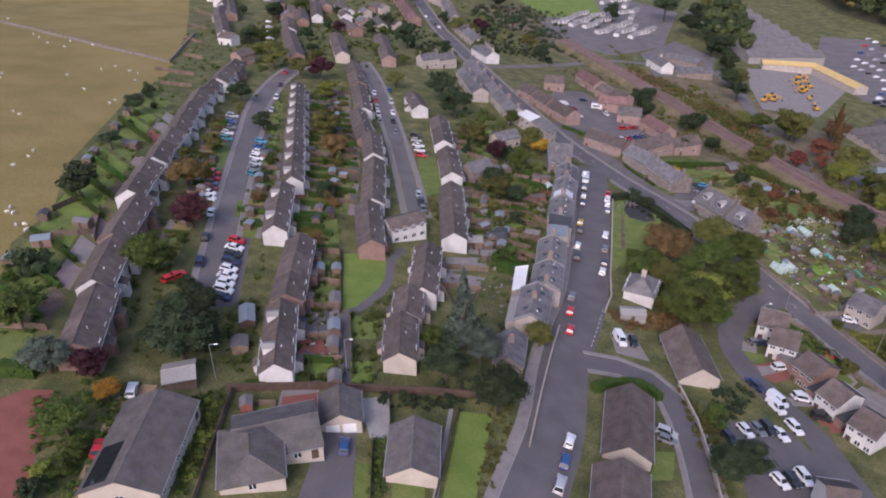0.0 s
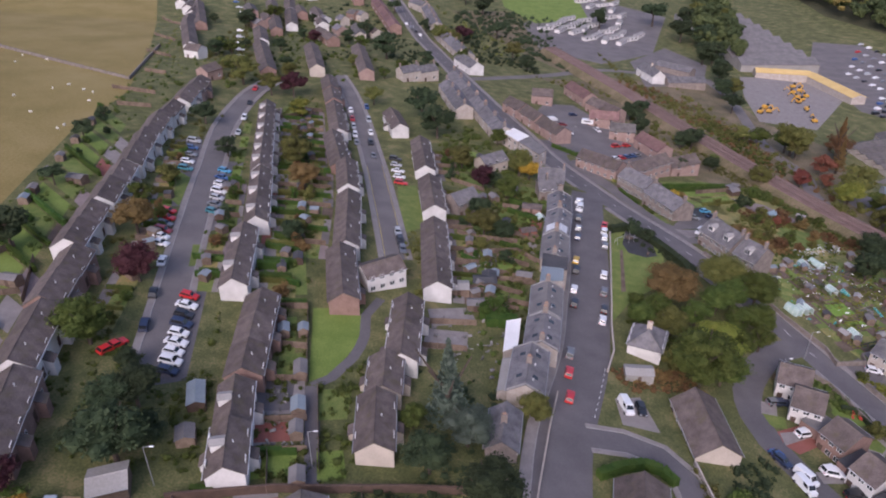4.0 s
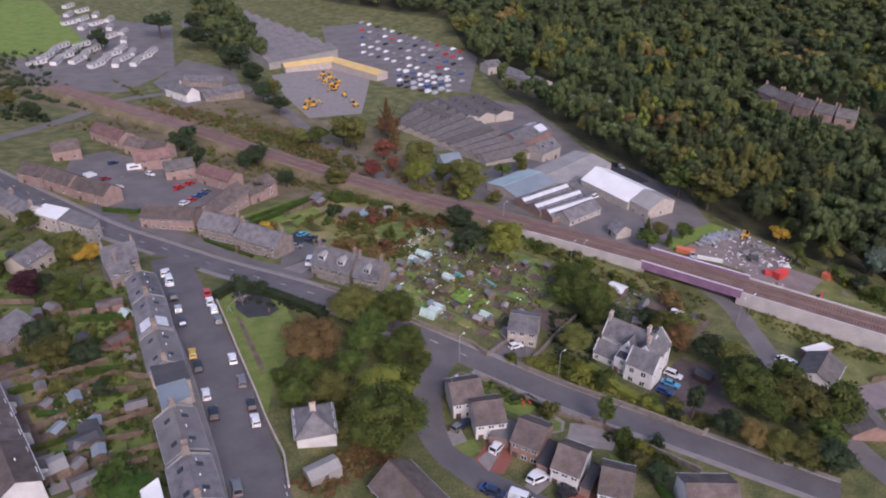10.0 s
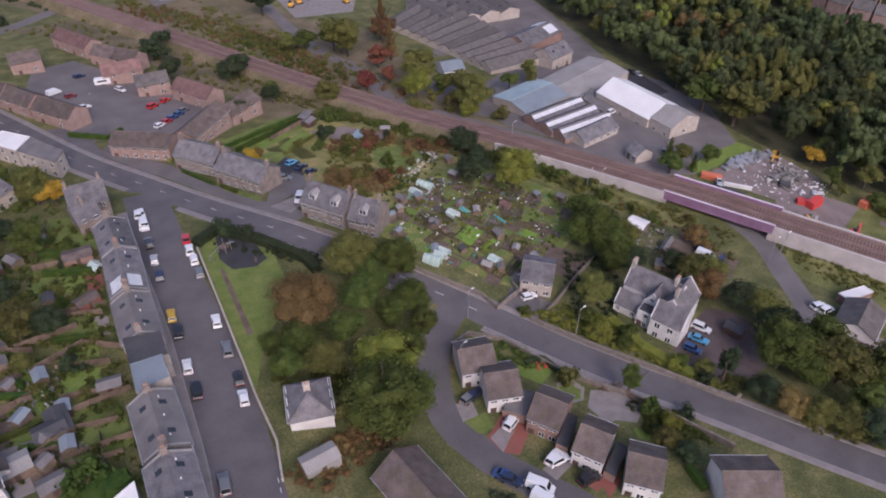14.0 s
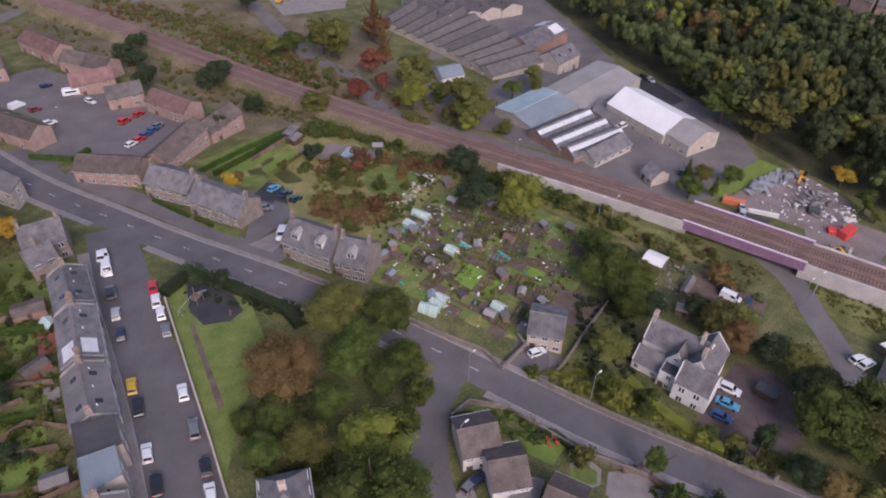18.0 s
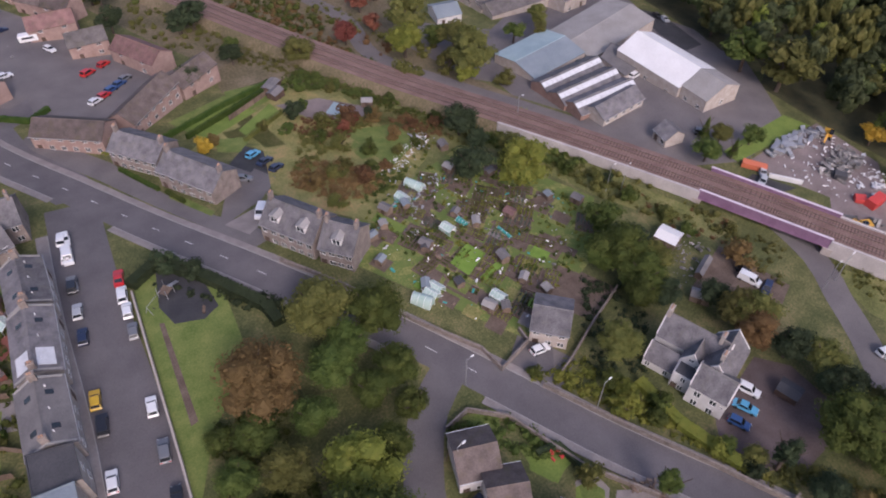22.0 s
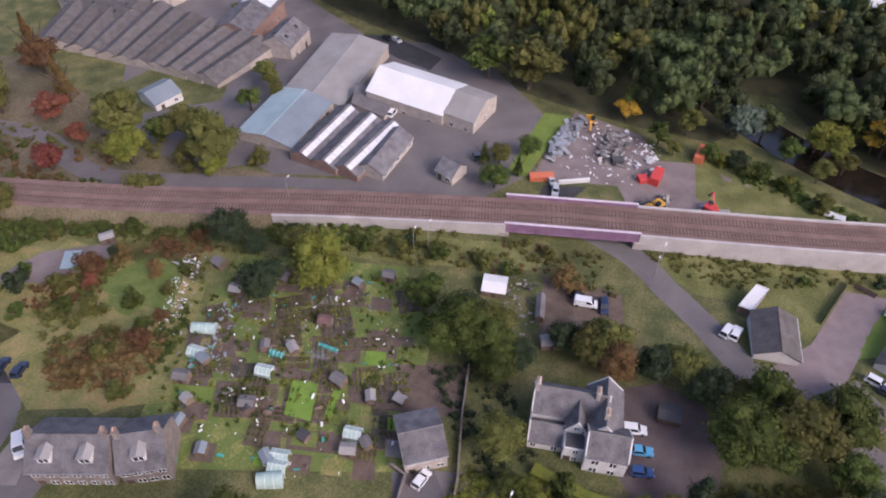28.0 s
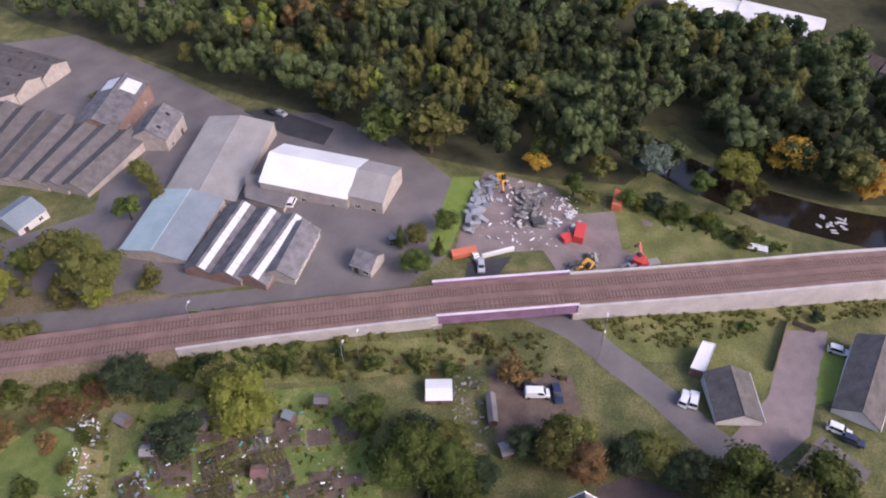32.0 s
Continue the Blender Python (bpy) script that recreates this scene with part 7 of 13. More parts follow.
patch("patio", [(0.6, 155.4), (10.5, 158.1), (11.7, 152.0), (1.5, 148.5)], M["paving"], 0.08, "paved patio area")
patch("patio", [(81.1, 132.0), (84.2, 129.8), (72.3, 125.0), (72.4, 128.1)], M["redway"], 0.08, "paved patio area")
patch("patio", [(87.8, 113.6), (88.8, 111.3), (80.2, 108.7), (79.6, 110.6)], M["redway"], 0.08, "paved patio area")
patch("patio", [(7.0, 170.5), (13.4, 170.2), (13.5, 164.4), (5.5, 163.5)], M["paving"], 0.08, "paved patio area")
patch("drive", [(73.6, 137.7), (77.0, 137.5), (75.4, 133.2), (71.9, 133.6)], M["paving"], 0.09, "pale slab drive of a house")
patch("drive", [(73.5, 128.1), (80.5, 129.8), (80.6, 128.0), (73.1, 124.4)], M["paving"], 0.09, "pale slab drive of a house")
patch("drive", [(73.1, 124.4), (80.6, 128.0), (81.5, 125.7), (75.1, 122.2)], M["redway"], 0.09, "red brick drive of a house")
patch("patio", [(97.8, 125.3), (100.6, 123.3), (98.3, 116.7), (93.6, 117.6), (93.9, 122.7)], M["paving"], 0.09, "pale patio behind a house")
patch("lawn", [(93.0, 129.8), (95.6, 129.2), (96.3, 126.5), (94.4, 124.9), (91.9, 126.0), (91.3, 128.3)], M["lawn"], 0.09, "oval garden lawn with pale edging")
patch("lawn", [(92.5, 138.8), (94.8, 136.2), (93.9, 133.0), (91.2, 132.0), (89.8, 135.3)], M["lawn"], 0.09, "bright garden lawn behind a house")
patch("lawn", [(96.8, 114.3), (98.2, 111.5), (97.4, 109.6), (95.4, 111.9)], M["lawn"], 0.09, "bright garden lawn behind a house")
patch("bed", [(72.1, 133.9), (77.0, 133.1), (75.9, 129.6), (72.4, 129.6)], M["lawn2"], 0.09, "planted front garden of a house")
patch("drive", [(76.0, 117.7), (82.1, 117.9), (82.2, 115.4), (76.2, 114.6)], M["paving"], 0.09, "pale slab drive of a house")
patch("drive", [(82.0, 110.2), (86.0, 110.3), (85.2, 107.9), (80.6, 106.7)], M["redway"], 0.09, "red brick drive of a house")
patch("lawn", [(122.1, 231.2), (129.3, 226.1), (130.6, 218.6), (120.8, 213.9), (115.9, 218.0), (116.9, 226.1)], M["lawn2"], 0.09, "round mown patch in the rough ground")
patch("lawn", [(89.7, 258.2), (101.6, 260.7), (107.5, 255.0), (88.3, 247.8)], M["lawn"], 0.09, "long striped green lawn behind the terrace")
patch("lawn", [(91.9, 248.1), (99.9, 244.3), (94.1, 239.4), (89.9, 242.5)], M["lawn2"], 0.09, "garden lawn behind the terrace")
patch("rough_ground", [(99.4, 237.8), (120.0, 232.4), (120.2, 208.3), (103.0, 196.8), (97.4, 205.5), (91.4, 219.0)], M["brush"], 0.09, "rough bramble ground beside the allotments")
patch("drive", [(107.6, 153.5), (111.1, 157.5), (112.2, 152.9), (106.8, 147.4), (104.4, 149.8)], M["asphalt"], 0.09, "dark tarmac drive of the cottage")
patch("parking", [(81.3, 221.4), (93.4, 231.0), (95.4, 224.7), (88.3, 218.1), (77.8, 214.4)], M["asphalt2"], 0.09, "dark tarmac lane beside the terrace")
patch("drive", [(77.8, 214.4), (88.4, 216.6), (84.8, 210.6), (80.2, 208.2)], M["paving"], 0.09, "pale concrete apron beside the terrace")
patch("patio", [(-15.3, 96.9), (-9.8, 98.5), (-8.9, 87.6), (-12.4, 87.0)], M["concrete"], 0.09, "pale slabs beside a bungalow")
patch("lawn", [(-33.8, 91.8), (-29.1, 92.7), (-29.5, 89.2), (-33.7, 88.4)], M["lawn"], 0.09, "bright garden lawn behind a bungalow")
patch("patio", [(-28.6, 94.9), (-22.5, 97.2), (-21.7, 92.1), (-28.2, 90.3)], M["redway"], 0.09, "red paved patio behind a bungalow")
patch("path", [(1.2, 97.3), (2.0, 97.5), (-0.7, 75.5), (-1.6, 75.4)], M["concrete"], 0.09, "pale concrete garden path")
patch("lawn", [(-29.6, 105.4), (-21.3, 107.1), (-20.4, 102.2), (-28.8, 99.8)], M["lawn"], 0.09, "garden lawn behind a terrace house")
patch("patio", [(-32.4, 125.6), (-24.7, 127.3), (-23.9, 117.5), (-30.8, 116.1)], M["asphalt"], 0.09, "dark decked yard with clutter")
patch("patio", [(-31.1, 112.9), (-22.4, 114.7), (-21.9, 109.8), (-30.4, 108.1)], M["redway"], 0.09, "red paved yard behind a house")
patch("lawn", [(-18.1, 107.7), (-13.8, 108.6), (-12.7, 102.3), (-17.2, 101.4)], M["lawn"], 0.09, "garden lawn beside a lane")
patch("lawn", [(-29.4, 146.2), (-27.4, 146.7), (-25.3, 129.5), (-27.3, 127.9)], M["lawn2"], 0.09, "strip of garden lawn")
patch("soil_bed", [(135.5, 209.2), (137.6, 202.6), (133.1, 199.9), (131.0, 206.2)], M["soil"], 0.07, "dug brown soil bed of an allotment")
patch("soil_bed", [(140.3, 202.3), (143.0, 194.0), (137.1, 191.5), (134.8, 198.4)], M["soil"], 0.07, "dug brown soil bed of an allotment")
patch("soil_bed", [(135.3, 189.5), (136.9, 184.6), (132.1, 182.7), (130.7, 186.8)], M["soil"], 0.07, "dug brown soil bed of an allotment")
patch("soil_bed", [(143.5, 187.2), (145.0, 182.8), (139.0, 180.7), (137.8, 184.4)], M["soil"], 0.07, "dug brown soil bed of an allotment")
patch("soil_bed", [(130.8, 184.4), (132.8, 178.4), (125.3, 175.3), (123.4, 180.6)], M["soil"], 0.07, "dug brown soil bed of an allotment")
patch("soil_bed", [(112.5, 202.1), (113.7, 198.4), (108.8, 195.5), (107.6, 199.0)], M["soil"], 0.07, "dug brown soil bed of an allotment")
patch("soil_bed", [(112.0, 188.3), (114.3, 183.8), (108.0, 181.2), (106.0, 186.6)], M["soil"], 0.07, "dug brown soil bed of an allotment")
patch("soil_bed", [(118.0, 184.3), (120.0, 178.8), (117.7, 178.7), (116.0, 183.2)], M["soil"], 0.07, "dug brown soil bed of an allotment")
patch("soil_bed", [(123.1, 173.7), (126.1, 163.0), (118.7, 161.1), (116.6, 170.7)], M["soil"], 0.07, "dug brown soil bed of an allotment")
patch("soil_bed", [(106.8, 176.9), (110.0, 169.6), (106.2, 167.7), (103.5, 175.1)], M["soil"], 0.07, "dug brown soil bed of an allotment")
patch("soil_bed", [(104.2, 182.4), (106.0, 177.5), (103.2, 175.9), (101.4, 180.7)], M["soil"], 0.07, "dug brown soil bed of an allotment")
patch("soil_bed", [(133.5, 176.3), (135.6, 170.2), (129.3, 167.6), (127.3, 173.5)], M["soil"], 0.07, "dug brown soil bed of an allotment")
patch("soil_bed", [(131.1, 162.2), (133.6, 154.6), (124.8, 153.8), (122.8, 159.6)], M["soil"], 0.07, "dug brown soil bed of an allotment")
patch("soil_bed", [(122.7, 203.7), (124.0, 199.7), (119.1, 196.9), (117.8, 200.8)], M["soil"], 0.07, "dug brown soil bed of an allotment")
patch("soil_bed", [(130.5, 203.9), (132.6, 197.7), (127.2, 195.0), (125.3, 200.5)], M["soil"], 0.07, "dug brown soil bed of an allotment")
patch("crop_bed", [(116.1, 181.9), (117.5, 177.4), (109.9, 174.3), (109.0, 179.1)], M["limecrop"], 0.35, "bright lime green crop bed")
patch("crop_bed", [(117.6, 174.3), (118.1, 172.9), (112.0, 171.5), (111.5, 172.8)], M["limecrop"], 0.3, "bright lime green crop bed")
patch("crop_bed", [(106.0, 200.0), (108.6, 192.6), (105.4, 191.4), (103.1, 198.2)], M["lawn"], 0.12, "green vegetable bed")

# ---- works buildings ----
house("works_shed", (212.0, 213.5), (210.5, 190.2), 15.4, 4.8, 8.2, "palestone", "whitesheet", "works shed with a bright white sheet roof", category='works', wins=1, door=0, bays=7, oh=0.1)
house("works_shed", (210.5, 189.8), (209.6, 181.0), 13.6, 4.6, 7.4, "palestone", "sheet", "end bay of the works with a pale lichened roof", category='works', wins=1, door=0, bays=3, gablewins=1, oh=0.1)
house("works_shed", (232.2, 231.3), (200.0, 229.3), 19.1, 3.6, 5, "palestone", "sheet", "broad works shed with an asbestos sheet roof", category='works', wins=0, door=0, oh=0.1)
house("works_shed", (199.2, 230.3), (178.2, 230.3), 17.0, 3, 4.6, "palestone", "bluesheet", "works shed with a pale blue metal roof", category='works', wins=1, door=0, roof2='greysheet', oh=0.1)
flatroof("works_annex", [(208.3, 219.7), (209.1, 216.5), (203.6, 205.9), (198.4, 205.7), (200.1, 216.4)], 2.4, "palestone", "felt", "low grey annex before the white shed", category='works')
patch("car_park", [(244.8, 237.4), (248.2, 229.6), (238.6, 206.4), (229.1, 206.2), (233.3, 219.7), (236.2, 224.1)], M["darkasphalt"], 0.08, "dark new tarmac behind the works")
house("sawtooth_shed", (196.8, 215.1), (174.9, 217.1), 7.2, 2.7, 4.6, "brick", "slate", "north-light works bay with a white glazed strip", category='works', wins=0, door=0, verge=0.1)
glazed_strip((196.8, 215.1), (174.9, 217.1), 7.2, 2.7, 4.6)
house("sawtooth_shed", (195.5, 207.8), (174.2, 210.1), 7.2, 2.7, 4.6, "brick", "slate", "north-light works bay with a white glazed strip", category='works', wins=0, door=0, verge=0.1)
glazed_strip((195.5, 207.8), (174.2, 210.1), 7.2, 2.7, 4.6)
house("sawtooth_shed", (194.5, 200.9), (174.1, 203.9), 7.2, 2.7, 4.6, "brick", "slate", "north-light works bay with a white glazed strip", category='works', wins=0, door=0, verge=0.1)
glazed_strip((194.5, 200.9), (174.1, 203.9), 7.2, 2.7, 4.6)
house("sawtooth_shed", (192.2, 197.9), (176.5, 198.5), 7.5, 2.8, 4.8, "palestone", "slate", "gabled works bay with whitewashed windows", category='works', wins=1, door=0)
house("lodge", (185.9, 182.8), (184.6, 177.9), 6, 3, 5, "palestone", "slate", "small stone lodge at the works gate", wins=1)
house("sawtooth_shed", (223.0, 261.6), (199.1, 265.7), 9.5, 3.2, 5.2, "palestone", "tileg", "long ridged mill bay with a slate roof", category='works', wins=0, door=0, verge=0.1)
house("sawtooth_shed", (224.4, 269.0), (199.2, 271.8), 9.5, 3.2, 5.2, "palestone", "tileg", "long ridged mill bay with a slate roof", category='works', wins=0, door=0, verge=0.1)
house("sawtooth_shed", (225.6, 276.3), (199.2, 278.0), 9.5, 3.2, 5.2, "palestone", "tileg", "long ridged mill bay with a slate roof", category='works', wins=0, door=0, verge=0.1)
house("sawtooth_shed", (227.1, 284.0), (199.4, 284.3), 9.5, 3.2, 5.2, "palestone", "tileg", "long ridged mill bay with a slate roof", category='works', wins=0, door=0, verge=0.1)
house("sawtooth_shed", (228.1, 291.4), (199.2, 290.3), 9.5, 3.2, 5.2, "palestone", "tileg", "long ridged mill bay with a slate roof", category='works', wins=0, door=0, verge=0.1)
house("sawtooth_shed", (229.0, 298.9), (199.0, 296.4), 9.5, 3.2, 5.2, "palestone", "tileg", "long ridged mill bay with a slate roof", category='works', wins=0, door=0, verge=0.1)
house("sawtooth_shed", (230.0, 306.4), (198.8, 302.5), 9.5, 3.2, 5.2, "palestone", "tileg", "long ridged mill bay with a slate roof", category='works', wins=0, door=0, verge=0.1)
house("sawtooth_shed", (231.0, 314.2), (198.6, 308.6), 9.5, 3.2, 5.2, "palestone", "tileg", "long ridged mill bay with a slate roof", category='works', wins=0, door=0, verge=0.1)
house("sawtooth_shed", (232.0, 322.0), (198.4, 314.9), 9.5, 3.2, 5.2, "palestone", "tileg", "long ridged mill bay with a slate roof", category='works', wins=0, door=0, verge=0.1)
house("sawtooth_shed", (233.1, 330.0), (198.2, 321.1), 9.5, 3.2, 5.2, "palestone", "tileg", "long ridged mill bay with a slate roof", category='works', wins=0, door=0, verge=0.1)
house("sawtooth_shed", (234.1, 338.1), (198.0, 327.4), 9.5, 3.2, 5.2, "palestone", "tileg", "long ridged mill bay with a slate roof", category='works', wins=0, door=0, verge=0.1)
house("works_shed", (247.2, 275.6), (224.4, 273.9), 13, 6, 8.5, "brick", "slate", "taller mill block with a glazed strip", category='works', white=-1, wins=1, door=0)
house("works_shed", (233.2, 255.5), (221.0, 254.9), 10, 5.5, 8.5, "palestone", "slate", "stone mill house with rooflights", category='works', wins=1, lights=2)
house("sawtooth_shed", (224.9, 342.8), (221.1, 311.8), 11, 4.5, 6.5, "palestone", "tileg", "ridged mill bay with a slate roof", category='works', wins=0, door=0, lights=3, verge=0.1)
house("sawtooth_shed", (235.8, 341.1), (231.5, 310.1), 11, 4.5, 6.5, "palestone", "tileg", "ridged mill bay with a slate roof", category='works', wins=0, door=0, lights=3, verge=0.1)
house("sawtooth_shed", (246.8, 339.2), (241.9, 308.2), 11, 4.5, 6.5, "palestone", "tileg", "ridged mill bay with a slate roof", category='works', wins=0, door=0, lights=3, verge=0.1)
house("sawtooth_shed", (257.7, 336.9), (252.4, 306.0), 11, 4.5, 6.5, "palestone", "tileg", "ridged mill bay with a slate roof", category='works', wins=0, door=0, lights=3, verge=0.1)
house("works_shed", (182.7, 273.5), (190.8, 270.7), 9, 3.2, 5, "harl", "greysheet", "low works office with a grey-green roof", category='works', wins=1)

# ---- distant works, depot and caravans ----
house("warehouse", (200.0, 471.0), (250.0, 471.0), 17.4, 6, 8.2, "sheet", "felt", "vast warehouse bay with a brown-grey roof", category="warehouse", wins=0, door=0, verge=0)
house("warehouse", (200.0, 488.5), (250.0, 488.5), 17.4, 6, 8.2, "sheet", "felt", "vast warehouse bay with a brown-grey roof", category="warehouse", wins=0, door=0, verge=0)
house("warehouse", (200.0, 506.0), (250.0, 506.0), 17.4, 6, 8.2, "sheet", "felt", "vast warehouse bay with a brown-grey roof", category="warehouse", wins=0, door=0, verge=0)
house("warehouse", (200.0, 523.5), (250.0, 523.5), 17.4, 6, 8.2, "sheet", "felt", "vast warehouse bay with a brown-grey roof", category="warehouse", wins=0, door=0, verge=0)
house("warehouse", (200.0, 541.0), (250.0, 541.0), 17.4, 6, 8.2, "sheet", "felt", "vast warehouse bay with a brown-grey roof", category="warehouse", wins=0, door=0, verge=0)
house("warehouse", (200.0, 558.5), (250.0, 558.5), 17.4, 6, 8.2, "sheet", "felt", "vast warehouse bay with a brown-grey roof", category="warehouse", wins=0, door=0, verge=0)
house("warehouse", (200.0, 576.0), (250.0, 576.0), 17.4, 6, 8.2, "sheet", "felt", "vast warehouse bay with a brown-grey roof", category="warehouse", wins=0, door=0, verge=0)
house("warehouse", (200.0, 593.5), (250.0, 593.5), 17.4, 6, 8.2, "sheet", "felt", "vast warehouse bay with a brown-grey roof", category="warehouse", wins=0, door=0, verge=0)
house("depot_shed", (205.6, 454.8), (236.6, 447.5), 9, 4.5, 6, "palestone", "yellowsheet", "open depot shed with a yellow sheet roof", category='shed', wins=0, door=0)
house("depot_shed", (237.6, 447.0), (244.8, 404.2), 9, 4.5, 6, "palestone", "yellowsheet", "open depot shed with a yellow sheet roof", category='shed', wins=0, door=0)
house("farmhouse", (128.8, 434.3), (133.0, 415.8), 8, 5, 8, "harl", "slate", "white farmhouse with a grey roof", chim=1)
house("farm_shed", (137.7, 416.2), (159.0, 415.8), 9, 4, 6, "stone", "slate", "long stone farm steading with a slate roof", wins=0)
house("farm_shed", (144.0, 453.7), (159.8, 437.2), 8, 4, 6, "stone", "slate", "stone farm steading with a slate roof", wins=0)
park_home(84.7, 529.1, 20)
park_home(95.1, 528.1, 57)
park_home(105.8, 527.1, 44)
park_home(113.0, 513.0, 31)
park_home(123.8, 511.6, 68)
park_home(134.8, 510.1, 55)
park_home(92.1, 541.3, 42)
park_home(103.0, 540.4, 29)
park_home(114.0, 539.3, 66)
park_home(121.3, 524.7, 53)
park_home(132.4, 523.2, 40)
park_home(143.8, 521.6, 27)
park_home(100.0, 554.2, 64)
park_home(111.2, 553.3, 51)
park_home(122.6, 552.3, 38)
park_home(130.0, 536.9, 25)
park_home(141.5, 535.4, 62)
park_home(153.2, 533.7, 49)
park_home(108.3, 567.8, 36)
park_home(120.0, 566.9, 23)
park_home(131.8, 565.9, 60)
park_home(139.2, 549.8, 47)
park_home(131.6, 640.0, 20)
park_home(135.9, 621.8, 57)
park_home(140.1, 604.2, 44)
park_home(144.0, 587.3, 31)
park_home(147.9, 571.0, 68)
park_home(139.6, 671.0, 55)
park_home(143.9, 651.2, 42)
park_home(148.0, 632.2, 29)
park_home(152.0, 613.9, 66)
park_home(155.8, 596.3, 53)
park_home(148.3, 704.9, 40)
park_home(152.6, 683.3, 27)
park_home(156.7, 662.6, 64)
park_home(160.7, 642.7, 51)
house("house", (19.5, 406.8), (27.2, 387.9), 8, 4.8, 7.4, "harl", "slate", "white gabled house at the far road junction", chim=2)

# ---- terraces along the far main road ----
row('main road terraces', [(1.7, 540.5, 7.8, 491.1, 2), (9.6, 478.7, 24.0, 412.2, 4), (-12.2, 360.6, 5.0, 370.1, 2), (10.2, 345.3, 17.0, 311.3, 3), (-8.6, 558.3, 0.9, 543.8, 1)], 7.6, 5.0, 7.2, 'palestone', 'slate', 'grey terraced house on the main road', panes=False, bays=2, chim=2)
row('main road terraces', [(-34.5, 548.2, -18.2, 476.3, 4)], 7.6, 4.8, 7.0, 'brick', 'redtile', 'red roofed terraced house on the main road', panes=False, bays=2)

row('main road terraces', [(14.2, 363.8, 31.4, 285.4, 5)], 7.6, 5.0, 7.4, 'palestone', 'slate', 'grey terraced house on the main road', panes=False, bays=2, chim=2)

# ---- far west housing ----
row('far west terraces', [(-90.1, 277.6, -90.4, 305.2, 1), (-94.9, 323.0, -90.4, 330.0, 1), (-35.7, 404.3, -27.2, 352.6, 2)], 7.0, 4.4, 6.4, 'pinkstone', 'tile', 'distant terraced house with a brown tiled roof', panes=False, bays=2)
row('far west terraces', [(-113.0, 366.2, -105.5, 363.0, 1), (-133.4, 433.9, -114.1, 373.4, 1), (-93.2, 432.5, -85.0, 398.5, 1), (-92.6, 529.0, -79.8, 459.3, 2), (-72.5, 508.5, -62.4, 468.7, 1)], 7.0, 4.4, 6.4, 'harl', 'tile', 'distant terraced house with a brown tiled roof', panes=False, bays=2)
row('far west terraces', [(-150.3, 513.6, -129.4, 444.1, 1), (-83.9, 389.2, -69.3, 335.1, 2), (-103.8, 523.3, -84.8, 437.7, 2), (-61.6, 445.3, -50.3, 420.4, 1)], 7.0, 4.4, 6.4, 'brick', 'tile', 'distant terraced house with a brown tiled roof', panes=False, bays=2)
row('far west terraces', [(-59.2, 395.1, -49.7, 348.5, 2)], 7.0, 4.4, 6.4, 'cream', 'tile', 'distant terraced house with a brown tiled roof', panes=False, bays=2)

# ---- across the river and far town ----
house("works_shed", (334.5, 111.5), (331.5, 87.4), 14, 6, 8, "harl", "whitesheet", "long white industrial building across the river", category='works', wins=1, door=0)
house("works_shed", (331.5, 87.4), (324.0, 60.4), 14, 6, 8, "harl", "whitesheet", "long white industrial building across the river", category='works', wins=1, door=0)
house("house", (311.7, 56.8), (309.5, 53.4), 8, 5, 7.5, "harl", "tile", "white house across the river", panes=False)
house("house", (309.3, 52.4), (307.1, 49.1), 8, 5, 7.5, "harl", "tile", "white house across the river", panes=False)
house("house", (307.0, 48.1), (304.8, 44.9), 8, 5, 7.5, "harl", "tile", "white house across the river", panes=False)
house("house", (304.7, 43.9), (302.5, 40.7), 8, 5, 7.5, "harl", "tile", "white house across the river", panes=False)
house("house", (365.3, 228.4), (361.0, 217.4), 9, 7.5, 10.5, "pinkstone", "tileg", "pinkish stone house on the far wooded slope", panes=False, chim=2, bays=3)
house("house", (360.7, 216.7), (358.5, 207.1), 9, 7.5, 10.5, "pinkstone", "tileg", "pinkish stone house on the far wooded slope", panes=False, chim=2, bays=3)
house("house", (358.4, 206.5), (357.8, 197.5), 9, 7.5, 10.5, "pinkstone", "tileg", "pinkish stone house on the far wooded slope", panes=False, chim=2, bays=3)
house("house", (357.8, 196.9), (359.3, 188.6), 9, 7.5, 10.5, "pinkstone", "tileg", "pinkish stone house on the far wooded slope", panes=False, chim=2, bays=3)
house("house", (359.4, 188.1), (362.3, 179.6), 9, 7.5, 10.5, "pinkstone", "tileg", "pinkish stone house on the far wooded slope", panes=False, chim=2, bays=3)
house("works_shed", (303.0, 377.4), (312.9, 375.5), 10, 5, 7.5, "palestone", "slate", "grey mill building beside the wood", category='works', panes=False)
house("works_shed", (307.4, 361.0), (306.1, 327.6), 10, 5, 7.5, "palestone", "slate", "grey mill building beside the wood", category='works', panes=False)
house("works_shed", (307.2, 315.0), (310.2, 284.5), 10, 4, 6.5, "palestone", "slate", "grey mill building beside the wood", category='works', panes=False)
house("terraced_house", (-46.6, 547.1), (-51.1, 568.2), 7, 4.4, 6.4, "brick", "slate", "distant house in the crowded upper village", group='upper village', panes=False, bays=3)
house("terraced_house", (-80.0, 572.5), (-75.4, 565.7), 7, 4.4, 6.4, "brick", "slate", "distant house in the crowded upper village", group='upper village', panes=False, bays=3)
house("terraced_house", (-31.4, 461.5), (-27.9, 455.0), 7, 4.4, 6.4, "cream", "tile", "distant house in the crowded upper village", group='upper village', panes=False, bays=3)
house("terraced_house", (-103.0, 465.7), (-97.1, 457.5), 7, 4.4, 6.4, "pinkstone", "slate", "distant house in the crowded upper village", group='upper village', panes=False, bays=3)
